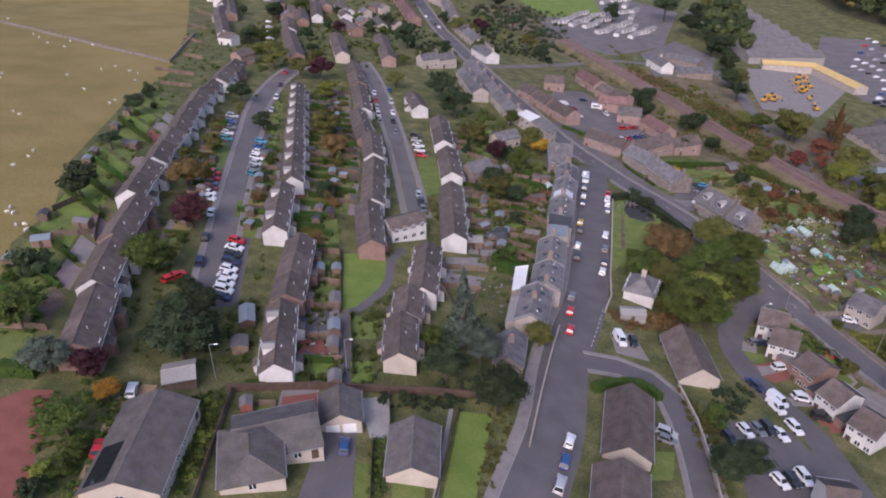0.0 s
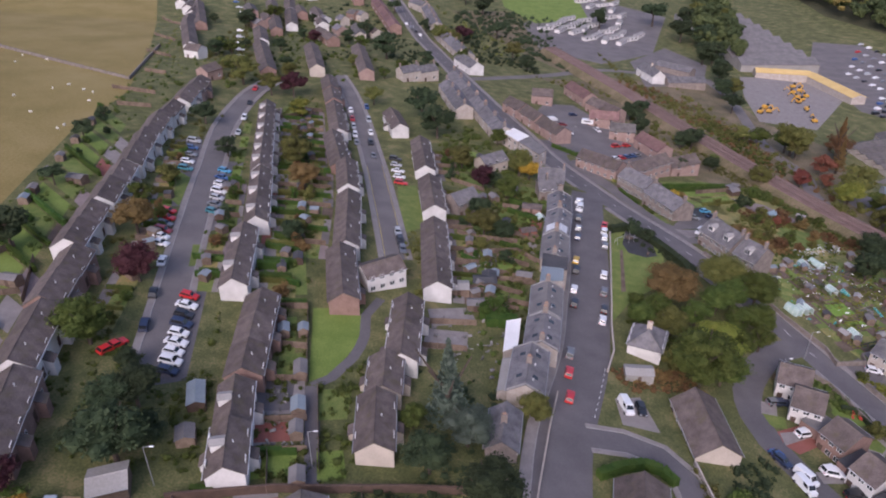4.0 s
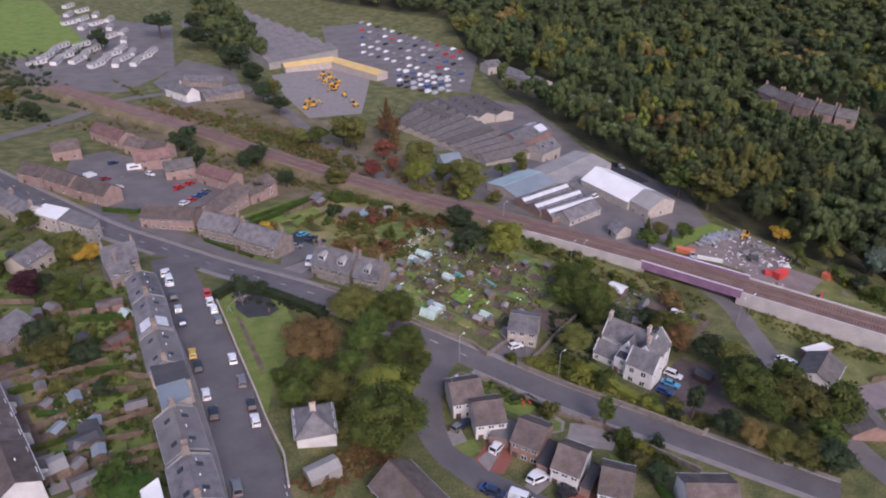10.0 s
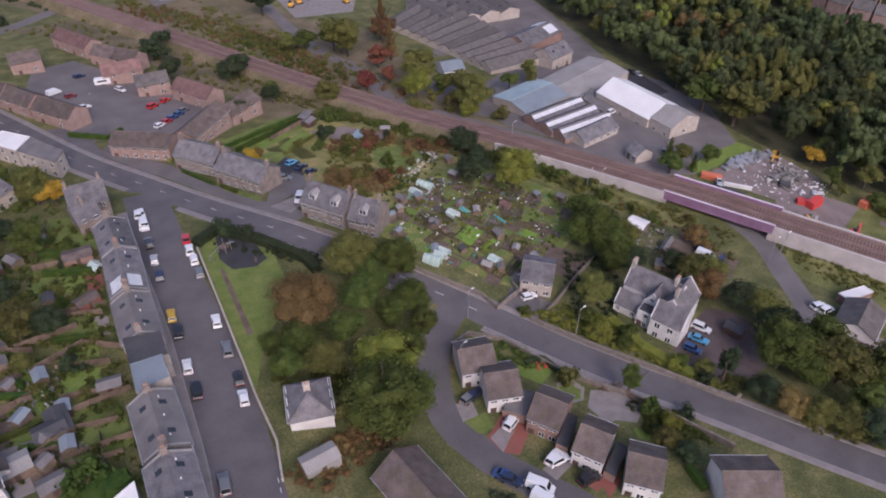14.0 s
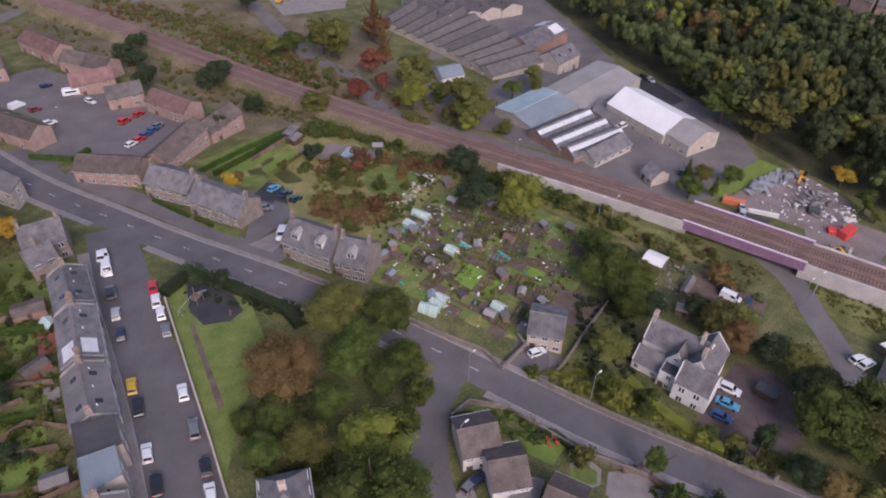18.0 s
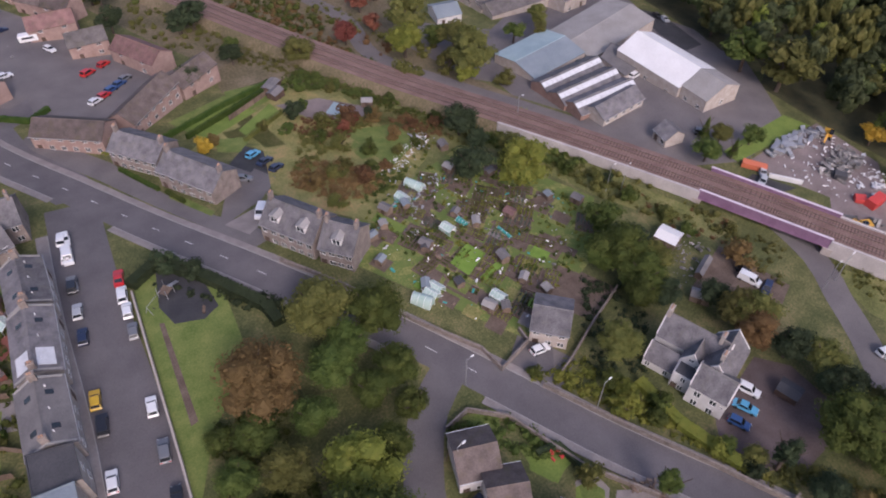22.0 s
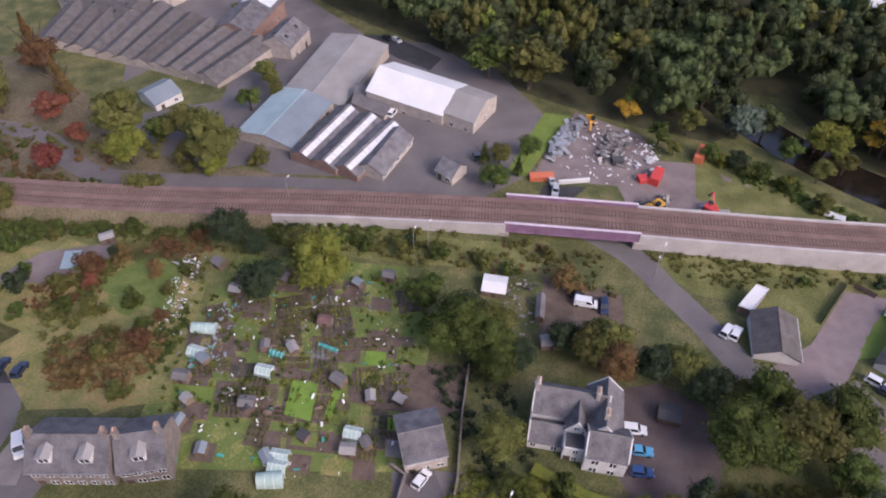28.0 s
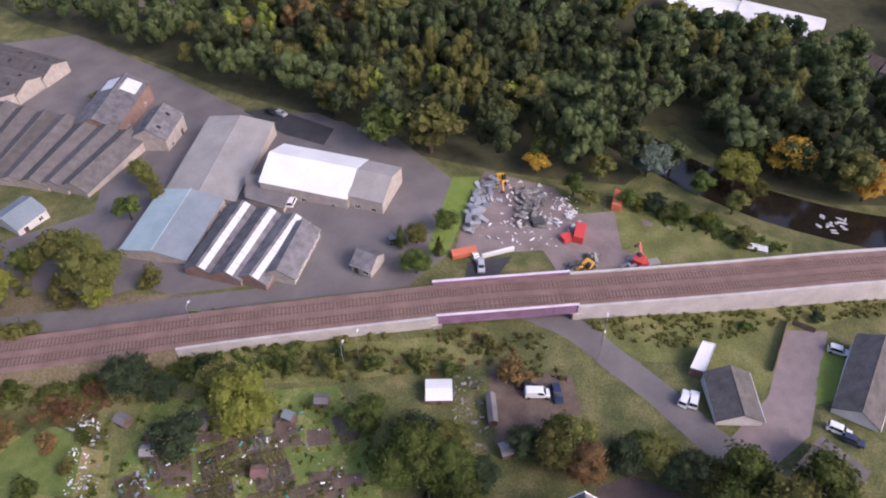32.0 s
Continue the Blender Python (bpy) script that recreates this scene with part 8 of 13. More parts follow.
house("terraced_house", (-54.4, 491.2), (-50.7, 486.2), 7, 4.4, 6.4, "cream", "slate", "distant house in the crowded upper village", group='upper village', panes=False, bays=3)
house("terraced_house", (-12.6, 587.7), (-6.9, 581.6), 7, 4.4, 6.4, "brick", "slate", "distant house in the crowded upper village", group='upper village', panes=False, bays=3)
house("terraced_house", (-37.8, 445.5), (-42.0, 467.5), 7, 4.4, 6.4, "cream", "tileg", "distant house in the crowded upper village", group='upper village', panes=False, bays=3)
house("terraced_house", (-95.1, 470.8), (-100.7, 487.9), 7, 4.4, 6.4, "pinkstone", "tile", "distant house in the crowded upper village", group='upper village', panes=False, bays=3)
house("terraced_house", (-83.9, 558.9), (-79.4, 552.3), 7, 4.4, 6.4, "harl", "tileg", "distant house in the crowded upper village", group='upper village', panes=False, bays=3)
house("terraced_house", (-65.7, 487.7), (-61.9, 482.6), 7, 4.4, 6.4, "harl", "slate", "distant house in the crowded upper village", group='upper village', panes=False, bays=3)
house("terraced_house", (-51.4, 571.5), (-56.3, 594.6), 7, 4.4, 6.4, "cream", "slate", "distant house in the crowded upper village", group='upper village', panes=False, bays=3)
house("terraced_house", (-87.7, 555.8), (-93.8, 577.9), 7, 4.4, 6.4, "harl", "tile", "distant house in the crowded upper village", group='upper village', panes=False, bays=3)
house("terraced_house", (-53.0, 462.0), (-49.2, 455.1), 7, 4.4, 6.4, "pinkstone", "slate", "distant house in the crowded upper village", group='upper village', panes=False, bays=3)
house("terraced_house", (-78.5, 493.0), (-83.6, 510.4), 7, 4.4, 6.4, "brick", "tile", "distant house in the crowded upper village", group='upper village', panes=False, bays=3)
house("terraced_house", (-44.6, 508.0), (-39.5, 503.0), 7, 4.4, 6.4, "cream", "slate", "distant house in the crowded upper village", group='upper village', panes=False, bays=3)
house("terraced_house", (-109.7, 491.1), (-115.8, 508.8), 7, 4.4, 6.4, "pinkstone", "tileg", "distant house in the crowded upper village", group='upper village', panes=False, bays=3)
house("terraced_house", (-49.4, 509.5), (-44.2, 504.4), 7, 4.4, 6.4, "brick", "tileg", "distant house in the crowded upper village", group='upper village', panes=False, bays=3)
house("terraced_house", (-136.1, 439.4), (-140.9, 462.7), 7, 4.4, 6.4, "harl", "tile", "distant house along the field edge", group='upper village', panes=False, bays=3)
house("terraced_house", (-140.0, 462.7), (-142.8, 481.2), 7, 4.4, 6.4, "harl", "tile", "distant house along the field edge", group='upper village', panes=False, bays=3)
house("terraced_house", (-145.3, 481.4), (-146.6, 495.6), 7, 4.4, 6.4, "harl", "tile", "distant house along the field edge", group='upper village', panes=False, bays=3)
house("terraced_house", (-152.1, 496.1), (-153.7, 511.2), 7, 4.4, 6.4, "harl", "tile", "distant house along the field edge", group='upper village', panes=False, bays=3)
house("terraced_house", (-160.5, 510.1), (-162.2, 525.6), 7, 4.4, 6.4, "harl", "tile", "distant house along the field edge", group='upper village', panes=False, bays=3)
house("terraced_house", (-163.3, 525.4), (-165.2, 541.9), 7, 4.4, 6.4, "harl", "tile", "distant house along the field edge", group='upper village', panes=False, bays=3)
house("terraced_house", (-167.8, 541.4), (-169.9, 558.8), 7, 4.4, 6.4, "harl", "tile", "distant house along the field edge", group='upper village', panes=False, bays=3)
house("terraced_house", (-176.0, 557.5), (-178.4, 575.9), 7, 4.4, 6.4, "harl", "tile", "distant house along the field edge", group='upper village', panes=False, bays=3)
house("terraced_house", (-181.7, 575.2), (-184.4, 594.8), 7, 4.4, 6.4, "harl", "tile", "distant house along the field edge", group='upper village', panes=False, bays=3)
house("terraced_house", (-185.8, 594.5), (-188.7, 615.4), 7, 4.4, 6.4, "harl", "tile", "distant house along the field edge", group='upper village', panes=False, bays=3)

# ---- cars ----
car(50.3, 229.8, 73, "white", "suv", "parked at the kerb of the street", "cars along the street")
car(49.2, 223.7, 73, "white", "hatch", "parked at the kerb of the street", "cars along the street")
car(47.4, 214.9, 73, "black", "suv", "parked at the kerb of the street", "cars along the street")
car(45.9, 207.7, 73, "silver", "hatch", "parked at the kerb of the street", "cars along the street")
car(44.5, 201.3, 73, "darkblue", "hatch", "parked at the kerb of the street", "cars along the street")
car(41.3, 187.4, 73, "yellow", "hatch", "parked at the kerb of the street", "cars along the street")
car(40.4, 182.2, 73, "black", "suv", "parked at the kerb of the street", "cars along the street")
car(37.9, 172.1, 73, "white", "hatch", "parked at the kerb of the street", "cars along the street")
car(36.7, 165.5, 73, "black", "suv", "parked at the kerb of the street", "cars along the street")
car(54.8, 211.6, 72, "red", "saloon", "parked at the kerb of the street", "cars along the street")
car(53.6, 206.9, 73, "white", "suv", "parked at the kerb of the street", "cars along the street")
car(52.8, 202.6, 73, "white", "hatch", "parked at the kerb of the street", "cars along the street")
car(51.7, 197.4, 73, "grey", "hatch", "parked at the kerb of the street", "cars along the street")
car(47.7, 181.0, 73, "white", "hatch", "parked at the kerb of the street", "cars along the street")
car(45.8, 172.5, 72, "grey", "suv", "parked at the kerb of the street", "cars along the street")
car(44.0, 164.3, 72, "black", "hatch", "parked at the kerb of the street", "cars along the street")
car(42.5, 159.4, 72, "white", "hatch", "parked at the kerb of the street", "cars along the street")
car(30.2, 137.2, 73, "red", "hatch", "parked at the kerb of the street", "cars along the street")
car(28.9, 129.1, 72, "red", "hatch", "parked at the kerb of the street", "cars along the street")
car(31.7, 144.2, 73, "grey", "suv", "parked at the kerb of the street", "cars along the street")
car(22.9, 92.1, 70, "white", "hatch", "parked at the kerb of the street", "cars along the street")
car(21.2, 86.7, 70, "blue", "hatch", "parked at the kerb of the street", "cars along the street")
car(19.5, 81.2, 70, "silver", "suv", "parked at the kerb of the street", "cars along the street")
car(-76.5, 245.0, -1, "silver", "suv", "parked in the bay beside the west road", "cars in the west road bays")
car(-75.1, 237.9, -1, "blue", "hatch", "parked in the bay beside the west road", "cars in the west road bays")
car(-73.8, 231.1, -2, "grey", "saloon", "parked in the bay beside the west road", "cars in the west road bays")
car(-72.6, 224.7, -3, "white", "hatch", "parked in the bay beside the west road", "cars in the west road bays")
car(-71.4, 218.5, -4, "teal", "suv", "parked in the bay beside the west road", "cars in the west road bays")
car(-60.7, 221.0, -17, "lightblue", "hatch", "parked in the bay beside the west road", "cars in the west road bays")
car(-59.8, 215.1, -17, "blue", "saloon", "parked in the bay beside the west road", "cars in the west road bays")
car(-58.9, 209.6, -17, "white", "hatch", "parked in the bay beside the west road", "cars in the west road bays")
car(-58.1, 204.4, -17, "white", "suv", "parked in the bay beside the west road", "cars in the west road bays")
car(-57.3, 199.4, -16, "silver", "hatch", "parked in the bay beside the west road", "cars in the west road bays")
car(-56.6, 194.7, -16, "grey", "saloon", "parked in the bay beside the west road", "cars in the west road bays")
car(-56.0, 190.3, -16, "teal", "hatch", "parked in the bay beside the west road", "cars in the west road bays")
car(-66.5, 187.5, -16, "red", "hatch", "parked in the bay beside the west road", "cars in the west road bays")
car(-65.7, 183.6, -16, "red", "saloon", "parked in the bay beside the west road", "cars in the west road bays")
car(-65.0, 179.9, -15, "grey", "hatch", "parked in the bay beside the west road", "cars in the west road bays")
car(-64.3, 176.4, -15, "darkred", "suv", "parked in the bay beside the west road", "cars in the west road bays")
car(-63.6, 173.0, -15, "white", "hatch", "parked in the bay beside the west road", "cars in the west road bays")
car(-63.0, 169.7, -14, "white", "saloon", "parked in the bay beside the west road", "cars in the west road bays")
car(-59.9, 161.6, 100, "white", "saloon", "parked in the bay beside the west road", "cars in the west road bays")
car(-57.6, 148.5, 100, "black", "hatch", "parked in the bay beside the west road", "cars in the west road bays")
car(-55.6, 137.1, 100, "darkblue", "suv", "parked in the bay beside the west road", "cars in the west road bays")
car(-50.3, 149.0, -11, "red", "hatch", "parked in the bay beside the west road", "cars in the west road bays")
car(-49.9, 145.5, -11, "white", "saloon", "parked in the bay beside the west road", "cars in the west road bays")
car(-49.5, 142.2, -11, "black", "hatch", "parked in the bay beside the west road", "cars in the west road bays")
car(-49.1, 139.0, -10, "darkblue", "suv", "parked in the bay beside the west road", "cars in the west road bays")
car(-48.7, 135.9, -10, "white", "hatch", "parked in the bay beside the west road", "cars in the west road bays")
car(-48.3, 132.9, -10, "white", "saloon", "parked in the bay beside the west road", "cars in the west road bays")
car(-47.9, 129.9, -10, "white", "hatch", "parked in the bay beside the west road", "cars in the west road bays")
car(-47.6, 127.1, -10, "white", "suv", "parked in the bay beside the west road", "cars in the west road bays")
car(-47.2, 124.2, -10, "darkblue", "hatch", "parked in the bay beside the west road", "cars in the west road bays")
car(-59.2, 128.3, 58, "red", "hatch", "parked on a garden stand")
car(-58.3, 129.9, 58, "red", "saloon", "parked on a garden stand")
car(-71.9, 317.6, -86, "red", "saloon", "parked in the bay beside the west road", "cars in the west road bays")
car(-70.0, 297.6, -86, "black", "hatch", "parked in the bay beside the west road", "cars in the west road bays")
car(-68.1, 279.1, -86, "white", "suv", "parked in the bay beside the west road", "cars in the west road bays")
car(-66.1, 261.0, -85, "silver", "hatch", "parked in the bay beside the west road", "cars in the west road bays")
car(-10.7, 256.4, -13, "black", "suv", "parked beside the middle road", "cars in the middle road")
car(-10.0, 249.7, -13, "silver", "hatch", "parked beside the middle road", "cars in the middle road")
car(-9.2, 243.2, -12, "white", "saloon", "parked beside the middle road", "cars in the middle road")
car(-8.5, 237.0, -11, "white", "hatch", "parked beside the middle road", "cars in the middle road")
car(-7.8, 231.0, -10, "red", "suv", "parked beside the middle road", "cars in the middle road")
car(-30.9, 306.9, -80, "white", "hatch", "parked beside the middle road", "cars in the middle road")
car(-29.5, 297.8, -80, "red", "saloon", "parked beside the middle road", "cars in the middle road")
car(-28.2, 288.9, -81, "silver", "hatch", "parked beside the middle road", "cars in the middle road")
car(-26.9, 279.8, -81, "white", "suv", "parked beside the middle road", "cars in the middle road")
car(-25.5, 270.5, -81, "grey", "hatch", "parked beside the middle road", "cars in the middle road")
car(-20.5, 272.7, -80, "black", "suv", "parked beside the middle road", "cars in the middle road")
car(-18.4, 257.4, -80, "grey", "hatch", "parked beside the middle road", "cars in the middle road")
car(-24.8, 313.3, -79, "blue", "hatch", "parked beside the middle road", "cars in the middle road")
car(-23.0, 298.5, -79, "silver", "suv", "parked beside the middle road", "cars in the middle road")
car(-21.2, 284.0, -79, "white", "hatch", "parked beside the middle road", "cars in the middle road")
car(-7.5, 192.0, -81, "silver", "hatch", "parked beside the middle road", "cars in the middle road")
car(-6.7, 186.8, -81, "black", "suv", "parked beside the middle road", "cars in the middle road")
car(-5.9, 181.9, -81, "grey", "hatch", "parked beside the middle road", "cars in the middle road")
car(67.9, 103.4, -73, "white", "saloon", "parked in the close", "cars in the close car park")
car(72.2, 106.2, -75, "white", "suv", "parked in the close", "cars in the close car park")
car(60.3, 102.7, -70, "white", "hatch", "parked in the close", "cars in the close car park")
car(63.3, 103.7, -71, "grey", "hatch", "parked in the close", "cars in the close car park")
car(65.8, 104.6, -72, "black", "suv", "parked in the close", "cars in the close car park")
car(55.8, 99.6, -68, "black", "hatch", "parked in the close", "cars in the close car park")
car(61.6, 89.3, -69, "white", "hatch", "parked in the close", "cars in the close car park")
car(64.1, 90.0, -70, "black", "hatch", "parked in the close", "cars in the close car park")
car(67.1, 91.3, -81, "white", "suv", "parked in the close", "cars in the close car park")
car(71.0, 112.6, -74, "white", "van", "parked in the close", "cars in the close car park")
car(79.4, 128.7, 12, "white", "saloon", "parked in the close", "cars in the close car park")
car(79.3, 117.2, -7, "white", "suv", "parked in the close", "cars in the close car park")
car(80.5, 111.2, -7, "black", "suv", "parked in the close", "cars in the close car park")
car(76.3, 137.3, 12, "grey", "hatch", "parked in the close", "cars in the close car park")
car(40.3, 128.5, -81, "white", "van", "parked in the close", "cars in the close car park")
car(43.5, 128.4, -90, "black", "hatch", "parked in the close", "cars in the close car park")
car(42.7, 98.3, -22, "silver", "suv", "parked in the close", "cars in the close car park")
car(42.3, 96.2, -22, "grey", "hatch", "parked in the close", "cars in the close car park")
car(69.6, 119.0, -59, "darkblue", "hatch", "parked in the close", "cars in the close car park")
car(-53.0, 91.0, 101, "white", "hatch", "parked on a house drive")
car(-52.5, 76.7, 100, "red", "saloon", "parked on a house drive")
car(-16.4, 83.7, 93, "blue", "hatch", "parked on a house drive")
car(75.3, 280.2, 28, "white", "hatch", "parked on the estate")
car(78.2, 282.0, 28, "red", "hatch", "parked on the estate")
car(80.8, 284.1, 28, "blue", "hatch", "parked on the estate")
car(83.4, 285.8, 28, "blue", "saloon", "parked on the estate")
car(86.1, 288.0, 28, "grey", "hatch", "parked on the estate")
car(79.1, 295.9, 30, "red", "suv", "parked on the estate")
car(84.3, 298.6, 30, "red", "hatch", "parked on the estate")
car(75.5, 314.7, -72, "white", "hatch", "parked on the estate")
car(56.6, 322.1, 26, "white", "van", "parked on the estate")
car(61.1, 305.4, 9, "white", "hatch", "parked on the estate")
car(68.1, 333.9, 14, "darkblue", "hatch", "parked on the estate")
car(60.3, 317.0, 11, "darkred", "hatch", "parked on the estate")
car(95.8, 236.1, 21, "lightblue", "hatch", "parked on the estate")
car(96.5, 231.7, 21, "darkblue", "saloon", "parked on the estate")
car(97.3, 227.7, 21, "darkblue", "hatch", "parked on the estate")
car(89.0, 227.6, -36, "grey", "hatch", "parked on the estate")
car(85.4, 213.0, -129, "white", "van", "parked on the estate")
car(50.9, 229.3, -102, "white", "hatch", "parked on the estate")
car(49.5, 223.5, -102, "white", "van", "parked on the estate")
car(47.6, 215.2, -102, "grey", "saloon", "parked on the estate")
car(108.1, 152.5, -10, "white", "hatch", "parked on a drive")
car(132.4, 122.8, -74, "white", "suv", "parked on a drive")
car(128.5, 121.0, -73, "lightblue", "saloon", "parked on a drive")
car(124.6, 119.9, -73, "blue", "hatch", "parked on a drive")
car(163.7, 108.9, -11, "white", "suv", "parked on a drive")
car(78.1, 137.4, 7, "darkblue", "hatch", "parked on a drive")
car(78.8, 128.2, 17, "white", "suv", "parked on a drive")
car(79.1, 118.0, 14, "white", "suv", "parked on a drive")
car(81.2, 112.1, 12, "black", "suv", "parked on a drive")
car(69.4, 120.0, -64, "blue", "saloon", "parked on a drive")
car(72.5, 115.1, -64, "white", "van", "parked on a drive")
car(193.3, 157.0, -138, "silver", "hatch", "parked on a drive")
car(202.4, 205.1, 3, "white", "suv", "parked in the valley")
car(194.3, 176.1, -61, "grey", "suv", "parked in the valley")
car(190.4, 155.1, -167, "silver", "hatch", "parked in the valley")
car(244.1, 224.8, -116, "silver", "hatch", "parked in the valley")
car(244.4, 228.2, -116, "black", "hatch", "parked in the valley")
car(163.6, 110.6, -19, "white", "suv", "parked in the valley")
car(182.8, 78.7, -104, "white", "suv", "parked in the valley")
car(162.1, 82.9, -109, "white", "suv", "parked in the valley")
car(160.2, 80.9, -109, "darkblue", "hatch", "parked in the valley")
car(160.0, 140.4, -93, "black", "saloon", "parked in the valley")
car(159.5, 134.9, -162, "darkblue", "suv", "parked in the valley")
car(158.7, 138.6, -78, "white", "van", "parked in the valley")
car(314.4, 530.3, 18, "silver", "saloon", "stored in the vehicle yard", "stored vehicles in the yard")
car(314.9, 520.7, 18, "white", "suv", "stored in the vehicle yard", "stored vehicles in the yard")
car(315.5, 511.2, 17, "black", "saloon", "stored in the vehicle yard", "stored vehicles in the yard")
car(316.0, 502.0, 16, "silver", "hatch", "stored in the vehicle yard", "stored vehicles in the yard")
car(316.5, 493.0, 16, "white", "hatch", "stored in the vehicle yard", "stored vehicles in the yard")
car(316.9, 484.2, 15, "black", "suv", "stored in the vehicle yard", "stored vehicles in the yard")
car(317.4, 475.5, 14, "grey", "hatch", "stored in the vehicle yard", "stored vehicles in the yard")
car(317.9, 467.2, 14, "silver", "suv", "stored in the vehicle yard", "stored vehicles in the yard")
car(318.5, 459.1, 13, "blue", "saloon", "stored in the vehicle yard", "stored vehicles in the yard")
car(319.0, 451.2, 13, "grey", "hatch", "stored in the vehicle yard", "stored vehicles in the yard")
car(319.5, 443.4, 13, "red", "hatch", "stored in the vehicle yard", "stored vehicles in the yard")
car(320.0, 435.7, 12, "grey", "hatch", "stored in the vehicle yard", "stored vehicles in the yard")
car(320.5, 428.3, 12, "white", "suv", "stored in the vehicle yard", "stored vehicles in the yard")
car(321.0, 420.9, 11, "red", "saloon", "stored in the vehicle yard", "stored vehicles in the yard")
car(302.8, 512.4, 19, "red", "saloon", "stored in the vehicle yard", "stored vehicles in the yard")
car(303.4, 503.3, 18, "silver", "hatch", "stored in the vehicle yard", "stored vehicles in the yard")
car(304.1, 494.4, 18, "grey", "saloon", "stored in the vehicle yard", "stored vehicles in the yard")
car(304.7, 485.6, 17, "white", "suv", "stored in the vehicle yard", "stored vehicles in the yard")
car(305.3, 477.1, 16, "red", "saloon", "stored in the vehicle yard", "stored vehicles in the yard")
car(305.9, 468.8, 16, "white", "suv", "stored in the vehicle yard", "stored vehicles in the yard")
car(306.6, 460.7, 15, "grey", "suv", "stored in the vehicle yard", "stored vehicles in the yard")
car(307.2, 452.8, 15, "black", "suv", "stored in the vehicle yard", "stored vehicles in the yard")
car(307.8, 445.0, 14, "silver", "hatch", "stored in the vehicle yard", "stored vehicles in the yard")
car(308.4, 437.4, 14, "silver", "saloon", "stored in the vehicle yard", "stored vehicles in the yard")
car(309.0, 429.9, 14, "grey", "hatch", "stored in the vehicle yard", "stored vehicles in the yard")
car(309.6, 422.6, 13, "red", "suv", "stored in the vehicle yard", "stored vehicles in the yard")
car(310.1, 415.4, 13, "red", "saloon", "stored in the vehicle yard", "stored vehicles in the yard")
car(310.6, 408.4, 12, "white", "saloon", "stored in the vehicle yard", "stored vehicles in the yard")
car(291.6, 495.2, 20, "blue", "suv", "stored in the vehicle yard", "stored vehicles in the yard")
car(292.4, 486.6, 19, "grey", "suv", "stored in the vehicle yard", "stored vehicles in the yard")
car(293.1, 478.2, 18, "silver", "saloon", "stored in the vehicle yard", "stored vehicles in the yard")
car(293.9, 469.9, 18, "black", "suv", "stored in the vehicle yard", "stored vehicles in the yard")
car(294.6, 461.8, 17, "grey", "saloon", "stored in the vehicle yard", "stored vehicles in the yard")
car(295.3, 453.9, 17, "black", "hatch", "stored in the vehicle yard", "stored vehicles in the yard")
car(296.0, 446.2, 16, "silver", "saloon", "stored in the vehicle yard", "stored vehicles in the yard")
car(296.7, 438.6, 16, "grey", "hatch", "stored in the vehicle yard", "stored vehicles in the yard")
car(297.4, 431.2, 15, "white", "hatch", "stored in the vehicle yard", "stored vehicles in the yard")
car(298.0, 423.9, 15, "black", "suv", "stored in the vehicle yard", "stored vehicles in the yard")
car(298.7, 416.7, 15, "grey", "suv", "stored in the vehicle yard", "stored vehicles in the yard")
car(299.3, 409.7, 14, "blue", "suv", "stored in the vehicle yard", "stored vehicles in the yard")
car(299.9, 402.9, 14, "black", "suv", "stored in the vehicle yard", "stored vehicles in the yard")
car(300.5, 396.1, 13, "grey", "hatch", "stored in the vehicle yard", "stored vehicles in the yard")
car(280.8, 478.7, 20, "white", "hatch", "stored in the vehicle yard", "stored vehicles in the yard")
car(281.7, 470.6, 20, "white", "saloon", "stored in the vehicle yard", "stored vehicles in the yard")
car(282.6, 462.5, 19, "silver", "suv", "stored in the vehicle yard", "stored vehicles in the yard")
car(283.4, 454.7, 19, "white", "saloon", "stored in the vehicle yard", "stored vehicles in the yard")
car(284.2, 447.0, 18, "grey", "hatch", "stored in the vehicle yard", "stored vehicles in the yard")
car(285.0, 439.4, 18, "grey", "saloon", "stored in the vehicle yard", "stored vehicles in the yard")
car(285.7, 432.0, 17, "white", "suv", "stored in the vehicle yard", "stored vehicles in the yard")
car(286.5, 424.8, 17, "grey", "suv", "stored in the vehicle yard", "stored vehicles in the yard")
car(287.2, 417.7, 16, "blue", "hatch", "stored in the vehicle yard", "stored vehicles in the yard")
car(287.9, 410.7, 16, "grey", "hatch", "stored in the vehicle yard", "stored vehicles in the yard")
car(288.6, 403.9, 15, "red", "hatch", "stored in the vehicle yard", "stored vehicles in the yard")
car(289.3, 397.2, 15, "white", "hatch", "stored in the vehicle yard", "stored vehicles in the yard")
car(289.9, 390.6, 14, "grey", "suv", "stored in the vehicle yard", "stored vehicles in the yard")
car(290.6, 384.1, 14, "blue", "hatch", "stored in the vehicle yard", "stored vehicles in the yard")
car(270.5, 462.8, 21, "white", "saloon", "stored in the vehicle yard", "stored vehicles in the yard")
car(271.4, 455.0, 20, "silver", "saloon", "stored in the vehicle yard", "stored vehicles in the yard")
car(272.3, 447.3, 20, "black", "hatch", "stored in the vehicle yard", "stored vehicles in the yard")
car(273.2, 439.8, 19, "white", "saloon", "stored in the vehicle yard", "stored vehicles in the yard")
car(274.0, 432.5, 19, "white", "hatch", "stored in the vehicle yard", "stored vehicles in the yard")
car(274.8, 425.3, 18, "grey", "suv", "stored in the vehicle yard", "stored vehicles in the yard")
car(275.7, 418.2, 18, "white", "saloon", "stored in the vehicle yard", "stored vehicles in the yard")
car(276.5, 411.3, 17, "white", "saloon", "stored in the vehicle yard", "stored vehicles in the yard")
